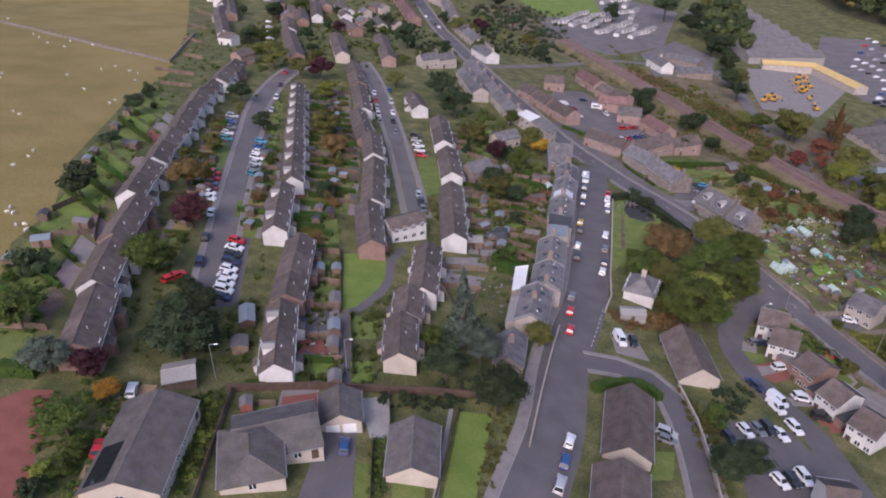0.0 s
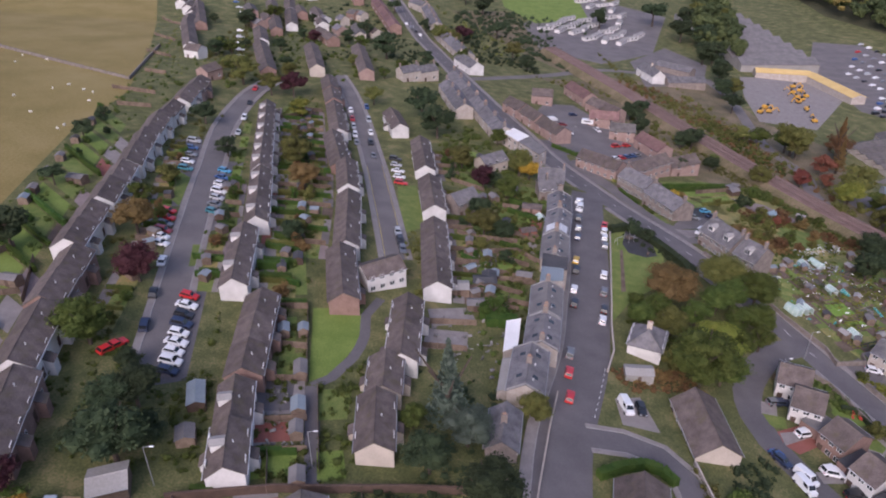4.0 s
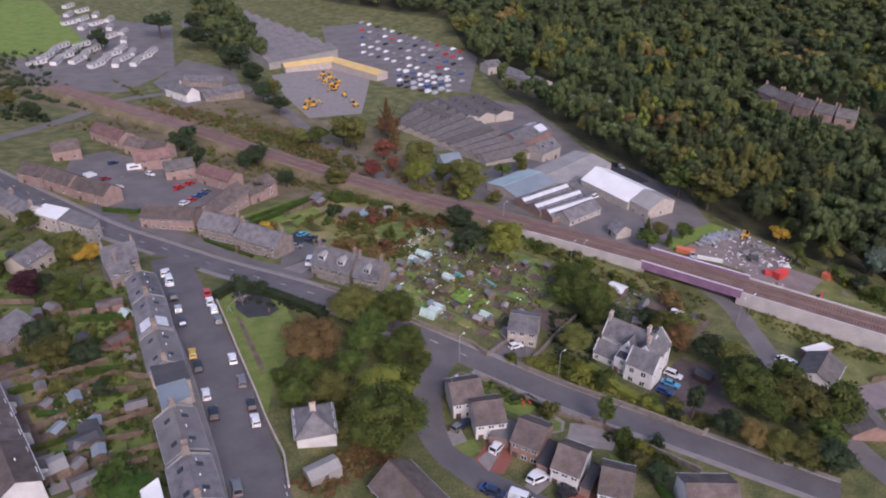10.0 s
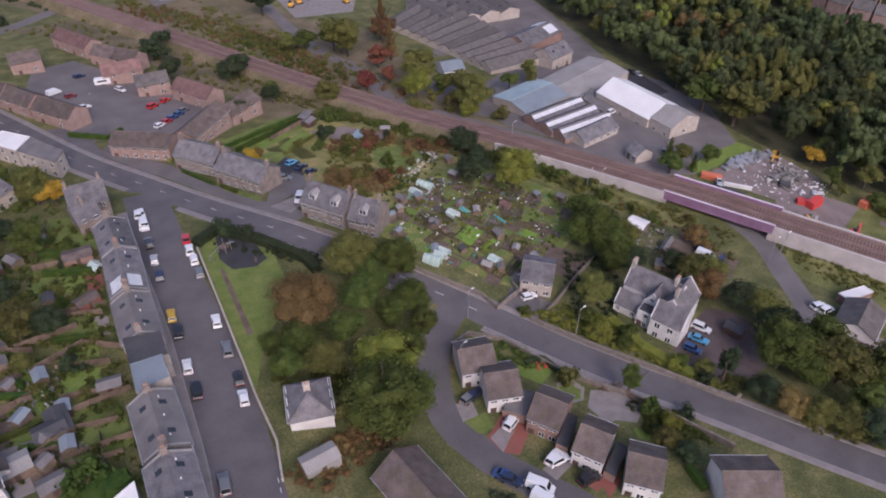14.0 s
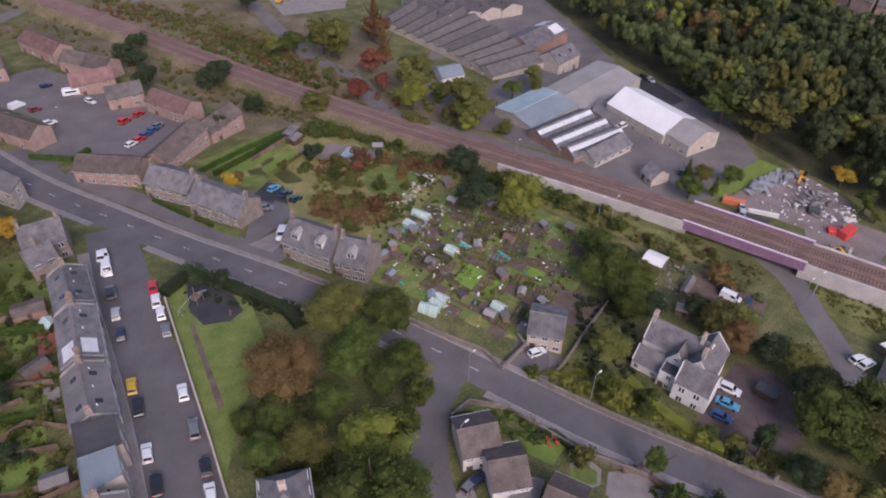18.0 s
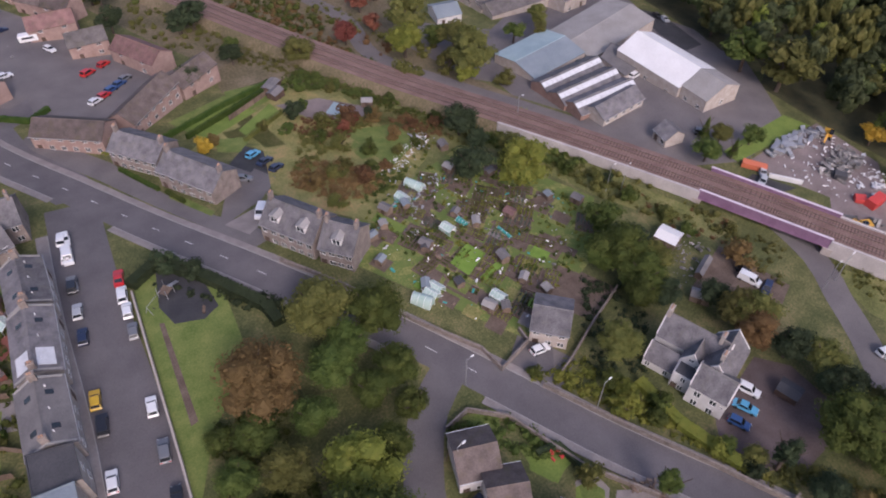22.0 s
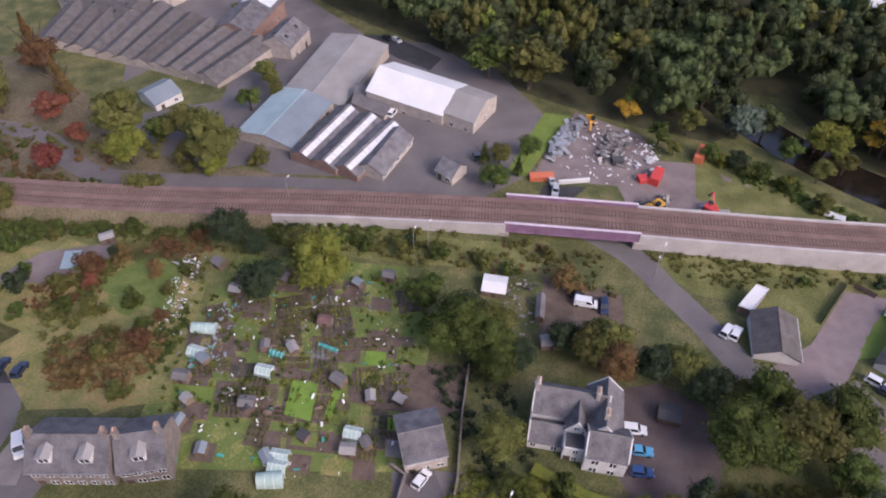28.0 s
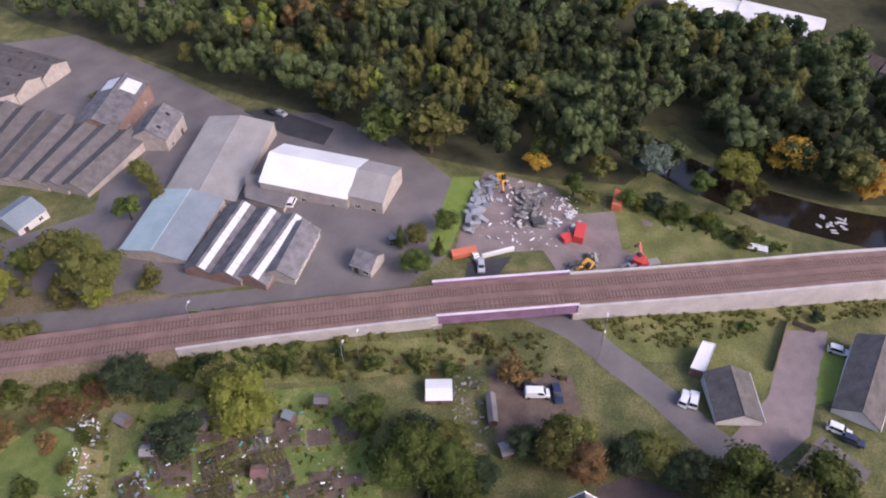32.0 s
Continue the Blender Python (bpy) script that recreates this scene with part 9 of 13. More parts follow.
car(277.2, 404.5, 17, "grey", "saloon", "stored in the vehicle yard", "stored vehicles in the yard")
car(278.0, 397.9, 16, "silver", "suv", "stored in the vehicle yard", "stored vehicles in the yard")
car(278.7, 391.4, 16, "black", "suv", "stored in the vehicle yard", "stored vehicles in the yard")
car(279.5, 384.9, 15, "white", "hatch", "stored in the vehicle yard", "stored vehicles in the yard")
car(280.2, 378.7, 15, "grey", "suv", "stored in the vehicle yard", "stored vehicles in the yard")
car(280.9, 372.5, 15, "silver", "saloon", "stored in the vehicle yard", "stored vehicles in the yard")
car(265.0, 414.6, 19, "white", "hatch", "stored in the vehicle yard", "stored vehicles in the yard")
car(266.4, 409.2, 19, "white", "van", "stored in the vehicle yard", "stored vehicles in the yard")
car(267.9, 403.9, 18, "blue", "hatch", "stored in the vehicle yard", "stored vehicles in the yard")
car(269.3, 398.7, 18, "white", "suv", "stored in the vehicle yard", "stored vehicles in the yard")
car(270.7, 393.6, 17, "white", "van", "stored in the vehicle yard", "stored vehicles in the yard")
car(272.1, 388.5, 17, "white", "van", "stored in the vehicle yard", "stored vehicles in the yard")
car(273.4, 383.5, 16, "silver", "van", "stored in the vehicle yard", "stored vehicles in the yard")
car(274.8, 378.5, 16, "white", "van", "stored in the vehicle yard", "stored vehicles in the yard")
car(258.3, 405.3, 20, "blue", "hatch", "stored in the vehicle yard", "stored vehicles in the yard")
car(259.8, 400.1, 19, "black", "hatch", "stored in the vehicle yard", "stored vehicles in the yard")
car(261.3, 395.0, 19, "black", "hatch", "stored in the vehicle yard", "stored vehicles in the yard")
car(262.7, 389.9, 18, "white", "hatch", "stored in the vehicle yard", "stored vehicles in the yard")
car(264.1, 384.9, 18, "white", "hatch", "stored in the vehicle yard", "stored vehicles in the yard")
car(265.5, 380.0, 17, "white", "hatch", "stored in the vehicle yard", "stored vehicles in the yard")
car(266.9, 375.2, 17, "blue", "suv", "stored in the vehicle yard", "stored vehicles in the yard")
car(268.3, 370.4, 16, "silver", "suv", "stored in the vehicle yard", "stored vehicles in the yard")
car(251.8, 396.1, 20, "white", "suv", "stored in the vehicle yard", "stored vehicles in the yard")
car(253.3, 391.1, 19, "black", "suv", "stored in the vehicle yard", "stored vehicles in the yard")
car(254.8, 386.2, 19, "silver", "van", "stored in the vehicle yard", "stored vehicles in the yard")
car(256.3, 381.3, 18, "white", "hatch", "stored in the vehicle yard", "stored vehicles in the yard")
car(257.7, 376.5, 18, "blue", "van", "stored in the vehicle yard", "stored vehicles in the yard")
car(259.1, 371.8, 17, "black", "suv", "stored in the vehicle yard", "stored vehicles in the yard")
car(260.5, 367.1, 17, "silver", "van", "stored in the vehicle yard", "stored vehicles in the yard")
car(261.9, 362.4, 16, "silver", "hatch", "stored in the vehicle yard", "stored vehicles in the yard")
car(245.5, 387.2, 20, "black", "van", "stored in the vehicle yard", "stored vehicles in the yard")
car(247.0, 382.4, 20, "black", "hatch", "stored in the vehicle yard", "stored vehicles in the yard")
car(248.5, 377.6, 19, "silver", "van", "stored in the vehicle yard", "stored vehicles in the yard")
car(250.0, 372.9, 19, "black", "hatch", "stored in the vehicle yard", "stored vehicles in the yard")
car(251.4, 368.3, 18, "white", "van", "stored in the vehicle yard", "stored vehicles in the yard")
car(252.8, 363.7, 18, "silver", "van", "stored in the vehicle yard", "stored vehicles in the yard")
car(-107.6, 446.3, 6, "white", "hatch", "parked in the bay beside the west road", "cars in the west road bays")
car(-102.5, 424.3, 8, "silver", "suv", "parked in the bay beside the west road", "cars in the west road bays")
car(-98.0, 404.9, 10, "white", "hatch", "parked in the bay beside the west road", "cars in the west road bays")
car(-94.1, 387.7, 11, "white", "saloon", "parked in the bay beside the west road", "cars in the west road bays")
car(-90.6, 372.2, 12, "white", "hatch", "parked in the bay beside the west road", "cars in the west road bays")
car(-135.9, 549.8, -1, "white", "suv", "parked in the bay beside the west road", "cars in the west road bays")
car(-129.9, 533.1, -0, "blue", "hatch", "parked in the bay beside the west road", "cars in the west road bays")
car(-124.3, 517.5, 0, "silver", "saloon", "parked in the bay beside the west road", "cars in the west road bays")
car(-119.0, 502.7, 1, "white", "hatch", "parked in the bay beside the west road", "cars in the west road bays")
car(-12.3, 504.4, 100, "white", "hatch", "parked on the main road")
car(-9.1, 495.5, 100, "grey", "suv", "parked on the main road")
car(-6.0, 487.0, 100, "black", "hatch", "parked on the main road")
car(-3.0, 478.7, 99, "white", "saloon", "parked on the main road")
caravan(72.9, 323.7, -20)

# ---- trees ----
tree(-47.7, 101.6, 6.3, 11.7, "dark", "round", "beside the terraces")
tree(-48.9, 114.4, 5.0, 9.3, "dark", "round", "beside the terraces")
tree(-61.8, 153.0, 5.2, 9.7, "copper", "round", "beside the terraces")
tree(-69.4, 174.2, 5.3, 9.9, "orange", "round", "beside the terraces")
tree(-62.8, 129.8, 5.8, 10.7, "green", "round", "beside the terraces")
tree(-91.4, 160.2, 5.6, 10.4, "dark", "round", "beside the terraces")
tree(-98.6, 196.6, 3.7, 6.8, "dark", "round", "beside the terraces")
tree(-105.7, 232.4, 4.2, 7.8, "dark", "round", "beside the terraces")
tree(-67.1, 93.5, 4.3, 7.9, "bluegreen", "round", "beside the terraces")
tree(-60.3, 93.7, 3.5, 6.4, "copper", "round", "beside the terraces")
tree(-55.4, 88.4, 2.6, 4.8, "gold", "round", "beside the terraces")
tree(-77.4, 104.8, 4.6, 8.5, "green", "round", "beside the terraces")
tree(-84.7, 125.0, 4.7, 6.1, "dark", "bush", "beside the terraces")
tree(-57.8, 79.0, 4.1, 7.6, "green", "round", "beside the terraces")
tree(-55.3, 75.7, 2.5, 3.3, "green", "bush", "beside the terraces")
tree(-57.9, 71.2, 1.8, 2.3, "lime", "bush", "beside the terraces")
tree(-54.7, 72.1, 2.1, 2.7, "green", "bush", "beside the terraces")
tree(-57.0, 67.0, 2.7, 3.6, "dark", "bush", "beside the terraces")
tree(-46.4, 78.0, 1.6, 2.0, "dark", "bush", "beside the terraces")
tree(-78.5, 266.3, 4.8, 8.9, "dark", "round", "beside the terraces")
tree(-63.1, 235.7, 4.0, 7.3, "dark", "round", "beside the terraces")
tree(-77.6, 322.2, 7.2, 13.3, "olive", "round", "beside the terraces")
tree(-64.2, 313.1, 5.6, 10.3, "olive", "round", "beside the terraces")
tree(-55.2, 314.6, 6.1, 11.3, "copper", "round", "beside the terraces")
tree(-48.6, 290.3, 4.8, 8.8, "lime", "round", "beside the terraces")
tree(-41.6, 236.0, 6.0, 11.0, "olive", "round", "beside the terraces")
tree(-35.8, 215.9, 5.2, 9.6, "rust", "round", "beside the terraces")
tree(-33.2, 179.2, 3.8, 7.0, "dark", "round", "beside the terraces")
tree(-71.5, 205.0, 3.8, 7.1, "olive", "round", "beside the terraces")
tree(-74.0, 191.0, 3.6, 6.7, "green", "round", "beside the terraces")
tree(-109.3, 256.5, 3.4, 4.4, "dark", "bush", "beside the terraces")
tree(4.1, 117.2, 5.5, 19.8, "bluegreen", "conifer", "beside the terraces")
tree(10.0, 98.4, 5.7, 10.5, "dark", "round", "beside the terraces")
tree(0.7, 105.2, 4.9, 9.0, "dark", "round", "beside the terraces")
tree(7.5, 112.4, 4.8, 8.8, "bluegreen", "round", "beside the terraces")
tree(-2.2, 115.8, 2.9, 5.4, "green", "round", "beside the terraces")
tree(21.0, 121.3, 3.6, 6.7, "olive", "round", "beside the terraces")
tree(-6.3, 96.6, 1.6, 2.1, "dark", "bush", "beside the terraces")
tree(16.6, 196.5, 5.2, 9.6, "olive", "round", "beside the terraces")
tree(12.9, 251.3, 5.5, 10.2, "olive", "round", "beside the terraces")
tree(19.2, 234.5, 4.8, 8.9, "copper", "round", "beside the terraces")
tree(26.3, 227.6, 4.7, 8.7, "green", "round", "beside the terraces")
tree(-1.1, 307.9, 7.5, 14.0, "dark", "round", "beside the terraces")
tree(4.8, 285.4, 7.6, 14.0, "dark", "round", "beside the terraces")
tree(-20.4, 401.4, 8.2, 15.2, "dark", "round", "beside the terraces")
tree(33.2, 250.6, 5.5, 10.2, "olive", "round", "beside the terraces")
tree(-21.9, 318.3, 4.7, 8.6, "olive", "round", "beside the terraces")
tree(60.0, 140.0, 8.2, 15.1, "green", "round", "beside the terraces")
tree(56.5, 146.8, 4.0, 5.2, "olive", "bush", "beside the terraces")
tree(50.6, 88.0, 4.5, 8.3, "dark", "round", "beside the terraces")
tree(55.5, 104.5, 3.2, 4.1, "green", "bush", "beside the terraces")
tree(56.0, 90.8, 4.1, 7.6, "dark", "round", "beside the terraces")
tree(103.8, 149.7, 1.8, 2.3, "green", "bush", "beside the terraces")
tree(95.7, 129.4, 2.9, 3.8, "olive", "bush", "beside the terraces")
tree(143.8, 215.9, 5.1, 9.4, "dark", "round", "beside the terraces")
tree(166.4, 267.1, 8.3, 15.4, "olive", "round", "beside the terraces")
tree(165.5, 290.6, 5.5, 10.1, "red", "round", "beside the terraces")
tree(186.1, 316.7, 5.3, 19.1, "rust", "conifer", "beside the terraces")
tree(162.2, 311.9, 9.2, 16.9, "olive", "round", "beside the terraces")
tree(96.4, 339.1, 5.0, 9.3, "dark", "round", "beside the terraces")
tree(110.8, 306.6, 4.6, 8.6, "dark", "round", "beside the terraces")
tree(128.1, 551.1, 8.5, 15.8, "dark", "round", "beside the terraces")
tree(162.4, 307.6, 5.4, 10.0, "olive", "round", "near the main road")
tree(175.2, 295.6, 4.5, 16.1, "rust", "conifer", "near the main road")
tree(148.5, 274.1, 4.5, 8.3, "red", "round", "near the main road")
tree(160.7, 276.4, 3.8, 7.0, "red", "round", "near the main road")
tree(158.7, 257.4, 6.4, 11.8, "lime", "round", "near the main road")
tree(167.8, 238.5, 7.4, 13.7, "olive", "round", "near the main road")
tree(151.3, 245.4, 5.1, 6.6, "olive", "bush", "near the main road")
tree(197.6, 239.2, 3.0, 8.0, "olive", "tall", "near the main road")
tree(164.4, 243.4, 4.7, 6.2, "olive", "bush", "near the main road")
tree(141.3, 191.1, 7.1, 13.2, "lime", "round", "near the main road")
tree(132.7, 199.3, 5.4, 10.0, "dark", "round", "near the main road")
tree(113.8, 246.7, 3.5, 4.6, "dark", "bush", "near the main road")
tree(114.1, 280.6, 3.8, 7.1, "dark", "round", "near the main road")
tree(115.2, 307.0, 5.3, 9.8, "dark", "round", "near the main road")
tree(98.6, 274.7, 4.0, 7.4, "dark", "round", "near the main road")
tree(94.2, 316.6, 4.8, 8.9, "dark", "round", "near the main road")
tree(138.1, 158.5, 6.8, 12.6, "green", "round", "near the main road")
tree(141.0, 152.6, 5.6, 10.4, "olive", "round", "near the main road")
tree(144.7, 168.5, 4.5, 8.4, "green", "round", "near the main road")
tree(133.2, 148.8, 4.6, 8.6, "green", "round", "near the main road")
tree(119.3, 143.4, 4.6, 8.4, "olive", "round", "near the main road")
tree(116.3, 131.0, 3.0, 3.9, "green", "bush", "near the main road")
tree(110.1, 133.8, 3.6, 4.6, "lime", "bush", "near the main road")
tree(102.5, 120.0, 2.7, 9.6, "green", "tall", "near the main road")
tree(117.4, 118.8, 2.5, 3.3, "lime", "bush", "near the main road")
tree(118.1, 113.3, 2.5, 3.2, "dark", "bush", "near the main road")
tree(121.9, 111.0, 2.9, 10.5, "dark", "tall", "near the main road")
tree(146.9, 131.8, 5.4, 9.9, "olive", "round", "near the main road")
tree(162.7, 143.2, 3.9, 5.0, "rust", "bush", "near the main road")
tree(135.1, 106.3, 6.9, 12.8, "green", "round", "near the main road")
tree(141.4, 96.2, 6.6, 12.1, "olive", "round", "near the main road")
tree(145.6, 102.5, 5.9, 11.0, "green", "round", "near the main road")
tree(122.7, 102.9, 3.7, 6.9, "dark", "round", "near the main road")
tree(97.2, 107.7, 3.0, 5.6, "olive", "round", "near the main road")
tree(97.3, 103.7, 2.9, 5.4, "dark", "round", "near the main road")
tree(145.4, 91.1, 6.8, 12.5, "green", "round", "near the main road")
tree(130.0, 84.3, 4.5, 8.4, "dark", "round", "near the main road")
tree(136.1, 100.0, 4.8, 8.8, "green", "round", "near the main road")
tree(123.8, 98.3, 3.9, 7.2, "orange", "round", "near the main road")
tree(126.0, 93.7, 3.8, 7.0, "olive", "round", "near the main road")
tree(128.3, 88.5, 4.1, 7.6, "olive", "round", "near the main road")
tree(136.2, 88.7, 4.5, 8.4, "green", "round", "near the main road")
tree(107.0, 109.1, 2.2, 2.8, "dark", "bush", "near the main road")
tree(102.0, 114.6, 2.8, 3.6, "green", "bush", "near the main road")
tree(103.2, 110.4, 2.5, 3.3, "lime", "bush", "near the main road")
tree(99.1, 110.5, 1.9, 2.4, "dark", "bush", "near the main road")
tree(201.0, 165.9, 3.6, 6.6, "green", "round", "near the main road")
tree(192.5, 174.5, 2.1, 7.7, "green", "conifer", "near the main road")
tree(83.8, 147.5, 2.3, 3.0, "green", "bush", "near the main road")
tree(53.5, 163.8, 2.7, 3.5, "olive", "bush", "near the main road")
tree(21.3, 195.1, 3.8, 7.1, "dark", "round", "near the main road")
tree(15.2, 187.6, 2.5, 4.6, "olive", "round", "near the main road")
tree(36.4, 247.3, 4.2, 7.7, "gold", "round", "near the main road")
tree(27.0, 226.4, 3.2, 6.0, "green", "round", "near the main road")
tree(33.3, 221.3, 2.5, 3.3, "green", "bush", "near the main road")
tree(27.4, 188.2, 1.7, 2.2, "olive", "bush", "near the main road")
tree(22.2, 183.4, 2.6, 3.4, "dark", "bush", "near the main road")
tree(32.7, 259.8, 3.2, 5.9, "olive", "round", "near the main road")
tree(15.6, 154.9, 4.2, 5.4, "hedge", "bush", "near the main road")
tree(15.6, 179.9, 1.9, 2.5, "olive", "bush", "near the main road")
tree(70.1, 257.1, 2.6, 3.3, "lime", "bush", "near the main road")
tree(63.2, 209.1, 3.4, 4.5, "dark", "bush", "near the main road")
tree(65.8, 204.6, 2.9, 3.8, "dark", "bush", "near the main road")
tree(145.2, 197.3, 5.3, 9.9, "olive", "round", "in the valley by the railway")
tree(143.6, 208.8, 3.2, 6.0, "dark", "round", "in the valley by the railway")
tree(141.0, 158.0, 5.9, 10.9, "dark", "round", "in the valley by the railway")
tree(136.9, 151.1, 5.7, 10.6, "green", "round", "in the valley by the railway")
tree(135.3, 160.6, 4.8, 8.9, "green", "round", "in the valley by the railway")
tree(137.8, 146.4, 3.9, 7.1, "dark", "round", "in the valley by the railway")
tree(145.3, 134.7, 4.9, 9.1, "olive", "round", "in the valley by the railway")
tree(143.2, 128.7, 4.8, 8.9, "rust", "round", "in the valley by the railway")
tree(145.7, 123.0, 4.5, 8.3, "dark", "round", "in the valley by the railway")
tree(148.2, 117.2, 4.3, 8.0, "olive", "round", "in the valley by the railway")
tree(146.0, 111.6, 4.2, 7.9, "dark", "round", "in the valley by the railway")
tree(145.1, 106.0, 3.8, 7.1, "olive", "round", "in the valley by the railway")
tree(164.1, 236.0, 4.3, 5.6, "lime", "bush", "in the valley by the railway")
tree(174.7, 247.8, 5.3, 9.7, "olive", "round", "in the valley by the railway")
tree(162.4, 211.9, 2.4, 3.2, "lime", "bush", "in the valley by the railway")
tree(171.2, 226.5, 3.4, 4.4, "olive", "bush", "in the valley by the railway")
tree(202.8, 244.6, 3.9, 10.4, "olive", "tall", "in the valley by the railway")
tree(194.9, 171.3, 3.3, 6.1, "olive", "round", "in the valley by the railway")
tree(185.6, 169.1, 3.9, 7.3, "green", "round", "in the valley by the railway")
tree(192.1, 165.4, 1.9, 6.8, "green", "conifer", "in the valley by the railway")
tree(159.9, 179.3, 2.1, 2.7, "dark", "bush", "in the valley by the railway")
tree(196.2, 91.2, 2.8, 3.6, "green", "bush", "in the valley by the railway")
tree(185.9, 96.9, 1.7, 2.2, "green", "bush", "in the valley by the railway")
tree(191.9, 81.1, 2.0, 2.5, "dark", "bush", "in the valley by the railway")
tree(169.3, 150.3, 1.9, 2.5, "olive", "bush", "in the valley by the railway")
tree(231.1, 146.9, 4.0, 7.4, "gold", "round", "in the valley by the railway")
tree(240.9, 135.6, 4.7, 8.7, "olive", "round", "in the valley by the railway")
tree(237.9, 117.6, 6.4, 11.8, "bluegreen", "round", "in the valley by the railway")
tree(260.1, 158.7, 6.8, 12.5, "lime", "round", "in the valley by the railway")
tree(271.6, 146.3, 5.9, 11.0, "lime", "round", "in the valley by the railway")
tree(232.8, 189.1, 8.0, 14.8, "green", "round", "in the valley by the railway")
tree(232.8, 176.4, 9.4, 17.4, "olive", "round", "in the valley by the railway")
tree(246.0, 208.2, 7.1, 13.2, "olive", "round", "in the valley by the railway")
tree(238.9, 94.9, 6.0, 11.0, "lime", "round", "in the valley by the railway")
tree(245.8, 80.8, 6.8, 12.5, "gold", "round", "in the valley by the railway")
tree(238.9, 62.2, 7.2, 13.3, "gold", "round", "in the valley by the railway")
tree(222.4, 119.7, 2.6, 3.4, "lime", "bush", "in the valley by the railway")
tree(221.3, 112.7, 3.5, 4.5, "olive", "bush", "in the valley by the railway")
tree(220.4, 103.1, 3.4, 4.4, "lime", "bush", "in the valley by the railway")
tree(214.6, 95.5, 3.3, 4.3, "olive", "bush", "in the valley by the railway")
tree(-103.2, 387.1, 4.1, 7.6, "dark", "round", "in the upper village")
tree(24.2, 471.2, 6.4, 11.8, "copper", "round", "in the upper village")
tree(-133.6, 572.7, 5.0, 9.2, "green", "round", "in the upper village")
tree(-101.6, 370.7, 4.6, 8.6, "dark", "round", "in the upper village")
tree(21.5, 407.4, 5.3, 9.8, "green", "round", "in the upper village")
tree(17.1, 455.5, 5.3, 9.8, "olive", "round", "in the upper village")
tree(-121.2, 380.7, 2.6, 4.8, "green", "round", "in the upper village")
tree(-68.9, 432.7, 3.8, 7.0, "dark", "round", "in the upper village")
tree(-35.4, 456.5, 5.6, 10.3, "dark", "round", "in the upper village")
tree(-85.2, 336.5, 4.2, 7.7, "green", "round", "in the upper village")
tree(31.1, 583.5, 6.1, 11.4, "dark", "round", "in the upper village")
tree(-87.6, 343.0, 4.2, 7.8, "olive", "round", "in the upper village")
tree(17.4, 472.7, 4.2, 7.8, "olive", "round", "in the upper village")
tree(-167.0, 539.6, 5.9, 10.9, "dark", "round", "in the upper village")
tree(-173.7, 546.7, 5.5, 10.2, "green", "round", "in the upper village")
tree(-43.3, 433.6, 4.7, 8.7, "dark", "round", "in the upper village")
tree(-36.1, 377.5, 3.3, 6.1, "olive", "round", "in the upper village")
tree(-120.0, 517.8, 6.5, 12.0, "dark", "round", "in the upper village")
tree(-74.6, 393.8, 4.3, 8.0, "dark", "round", "in the upper village")
tree(-61.1, 339.3, 4.4, 8.2, "olive", "round", "in the upper village")
tree(-69.4, 483.7, 3.9, 7.2, "dark", "round", "in the upper village")
tree(-54.9, 468.4, 4.3, 8.0, "green", "round", "in the upper village")
tree(-4.1, 583.8, 4.8, 8.9, "dark", "round", "in the upper village")
tree(-108.5, 464.4, 5.7, 10.5, "dark", "round", "in the upper village")
tree(19.3, 410.3, 4.1, 7.7, "green", "round", "in the upper village")
tree(9.1, 465.3, 6.2, 11.6, "olive", "round", "in the upper village")
tree(-11.1, 372.9, 4.1, 7.5, "green", "round", "in the upper village")
tree(7.6, 478.2, 3.6, 6.7, "dark", "round", "in the upper village")
tree(-17.3, 584.1, 6.5, 12.1, "green", "round", "in the upper village")
tree(-111.6, 490.8, 3.9, 7.2, "dark", "round", "in the upper village")
tree(-105.8, 459.0, 5.9, 10.9, "dark", "round", "in the upper village")
tree(-130.1, 476.1, 3.6, 6.6, "dark", "round", "in the upper village")
tree(-159.3, 541.4, 4.3, 8.0, "olive", "round", "in the upper village")
tree(-65.4, 356.9, 3.8, 7.0, "dark", "round", "in the upper village")
tree(-95.2, 375.3, 4.3, 7.9, "green", "round", "in the upper village")
tree(1.0, 394.7, 4.8, 9.0, "dark", "round", "in the upper village")
tree(0.7, 488.0, 5.2, 9.6, "dark", "round", "in the upper village")
tree(-92.1, 392.0, 3.3, 6.1, "dark", "round", "in the upper village")
tree(-101.1, 375.0, 4.9, 9.0, "green", "round", "in the upper village")
tree(-61.9, 425.5, 4.3, 8.0, "copper", "round", "in the upper village")
tree(-19.5, 359.2, 3.1, 5.8, "green", "round", "in the upper village")
tree(-20.8, 532.8, 5.7, 10.6, "dark", "round", "in the upper village")
tree(-93.5, 483.4, 6.3, 11.7, "green", "round", "in the upper village")
tree(-34.9, 415.7, 5.1, 9.4, "green", "round", "in the upper village")
tree(-51.6, 572.8, 6.2, 11.5, "green", "round", "in the upper village")
tree(-51.4, 368.5, 2.5, 4.7, "dark", "round", "in the upper village")
tree(192.9, 512.3, 10.0, 18.5, "dark", "round", "beside the far works")
tree(184.5, 471.5, 8.6, 15.9, "dark", "round", "beside the far works")
tree(175.6, 432.4, 7.3, 13.5, "dark", "round", "beside the far works")
tree(199.6, 568.3, 10.0, 18.6, "dark", "round", "beside the far works")
tree(163.0, 396.7, 6.8, 12.5, "dark", "round", "beside the far works")
tree(35.9, 602.8, 9.6, 17.8, "dark", "round", "beside the far works")
tree(42.2, 552.9, 8.9, 16.5, "dark", "round", "beside the far works")
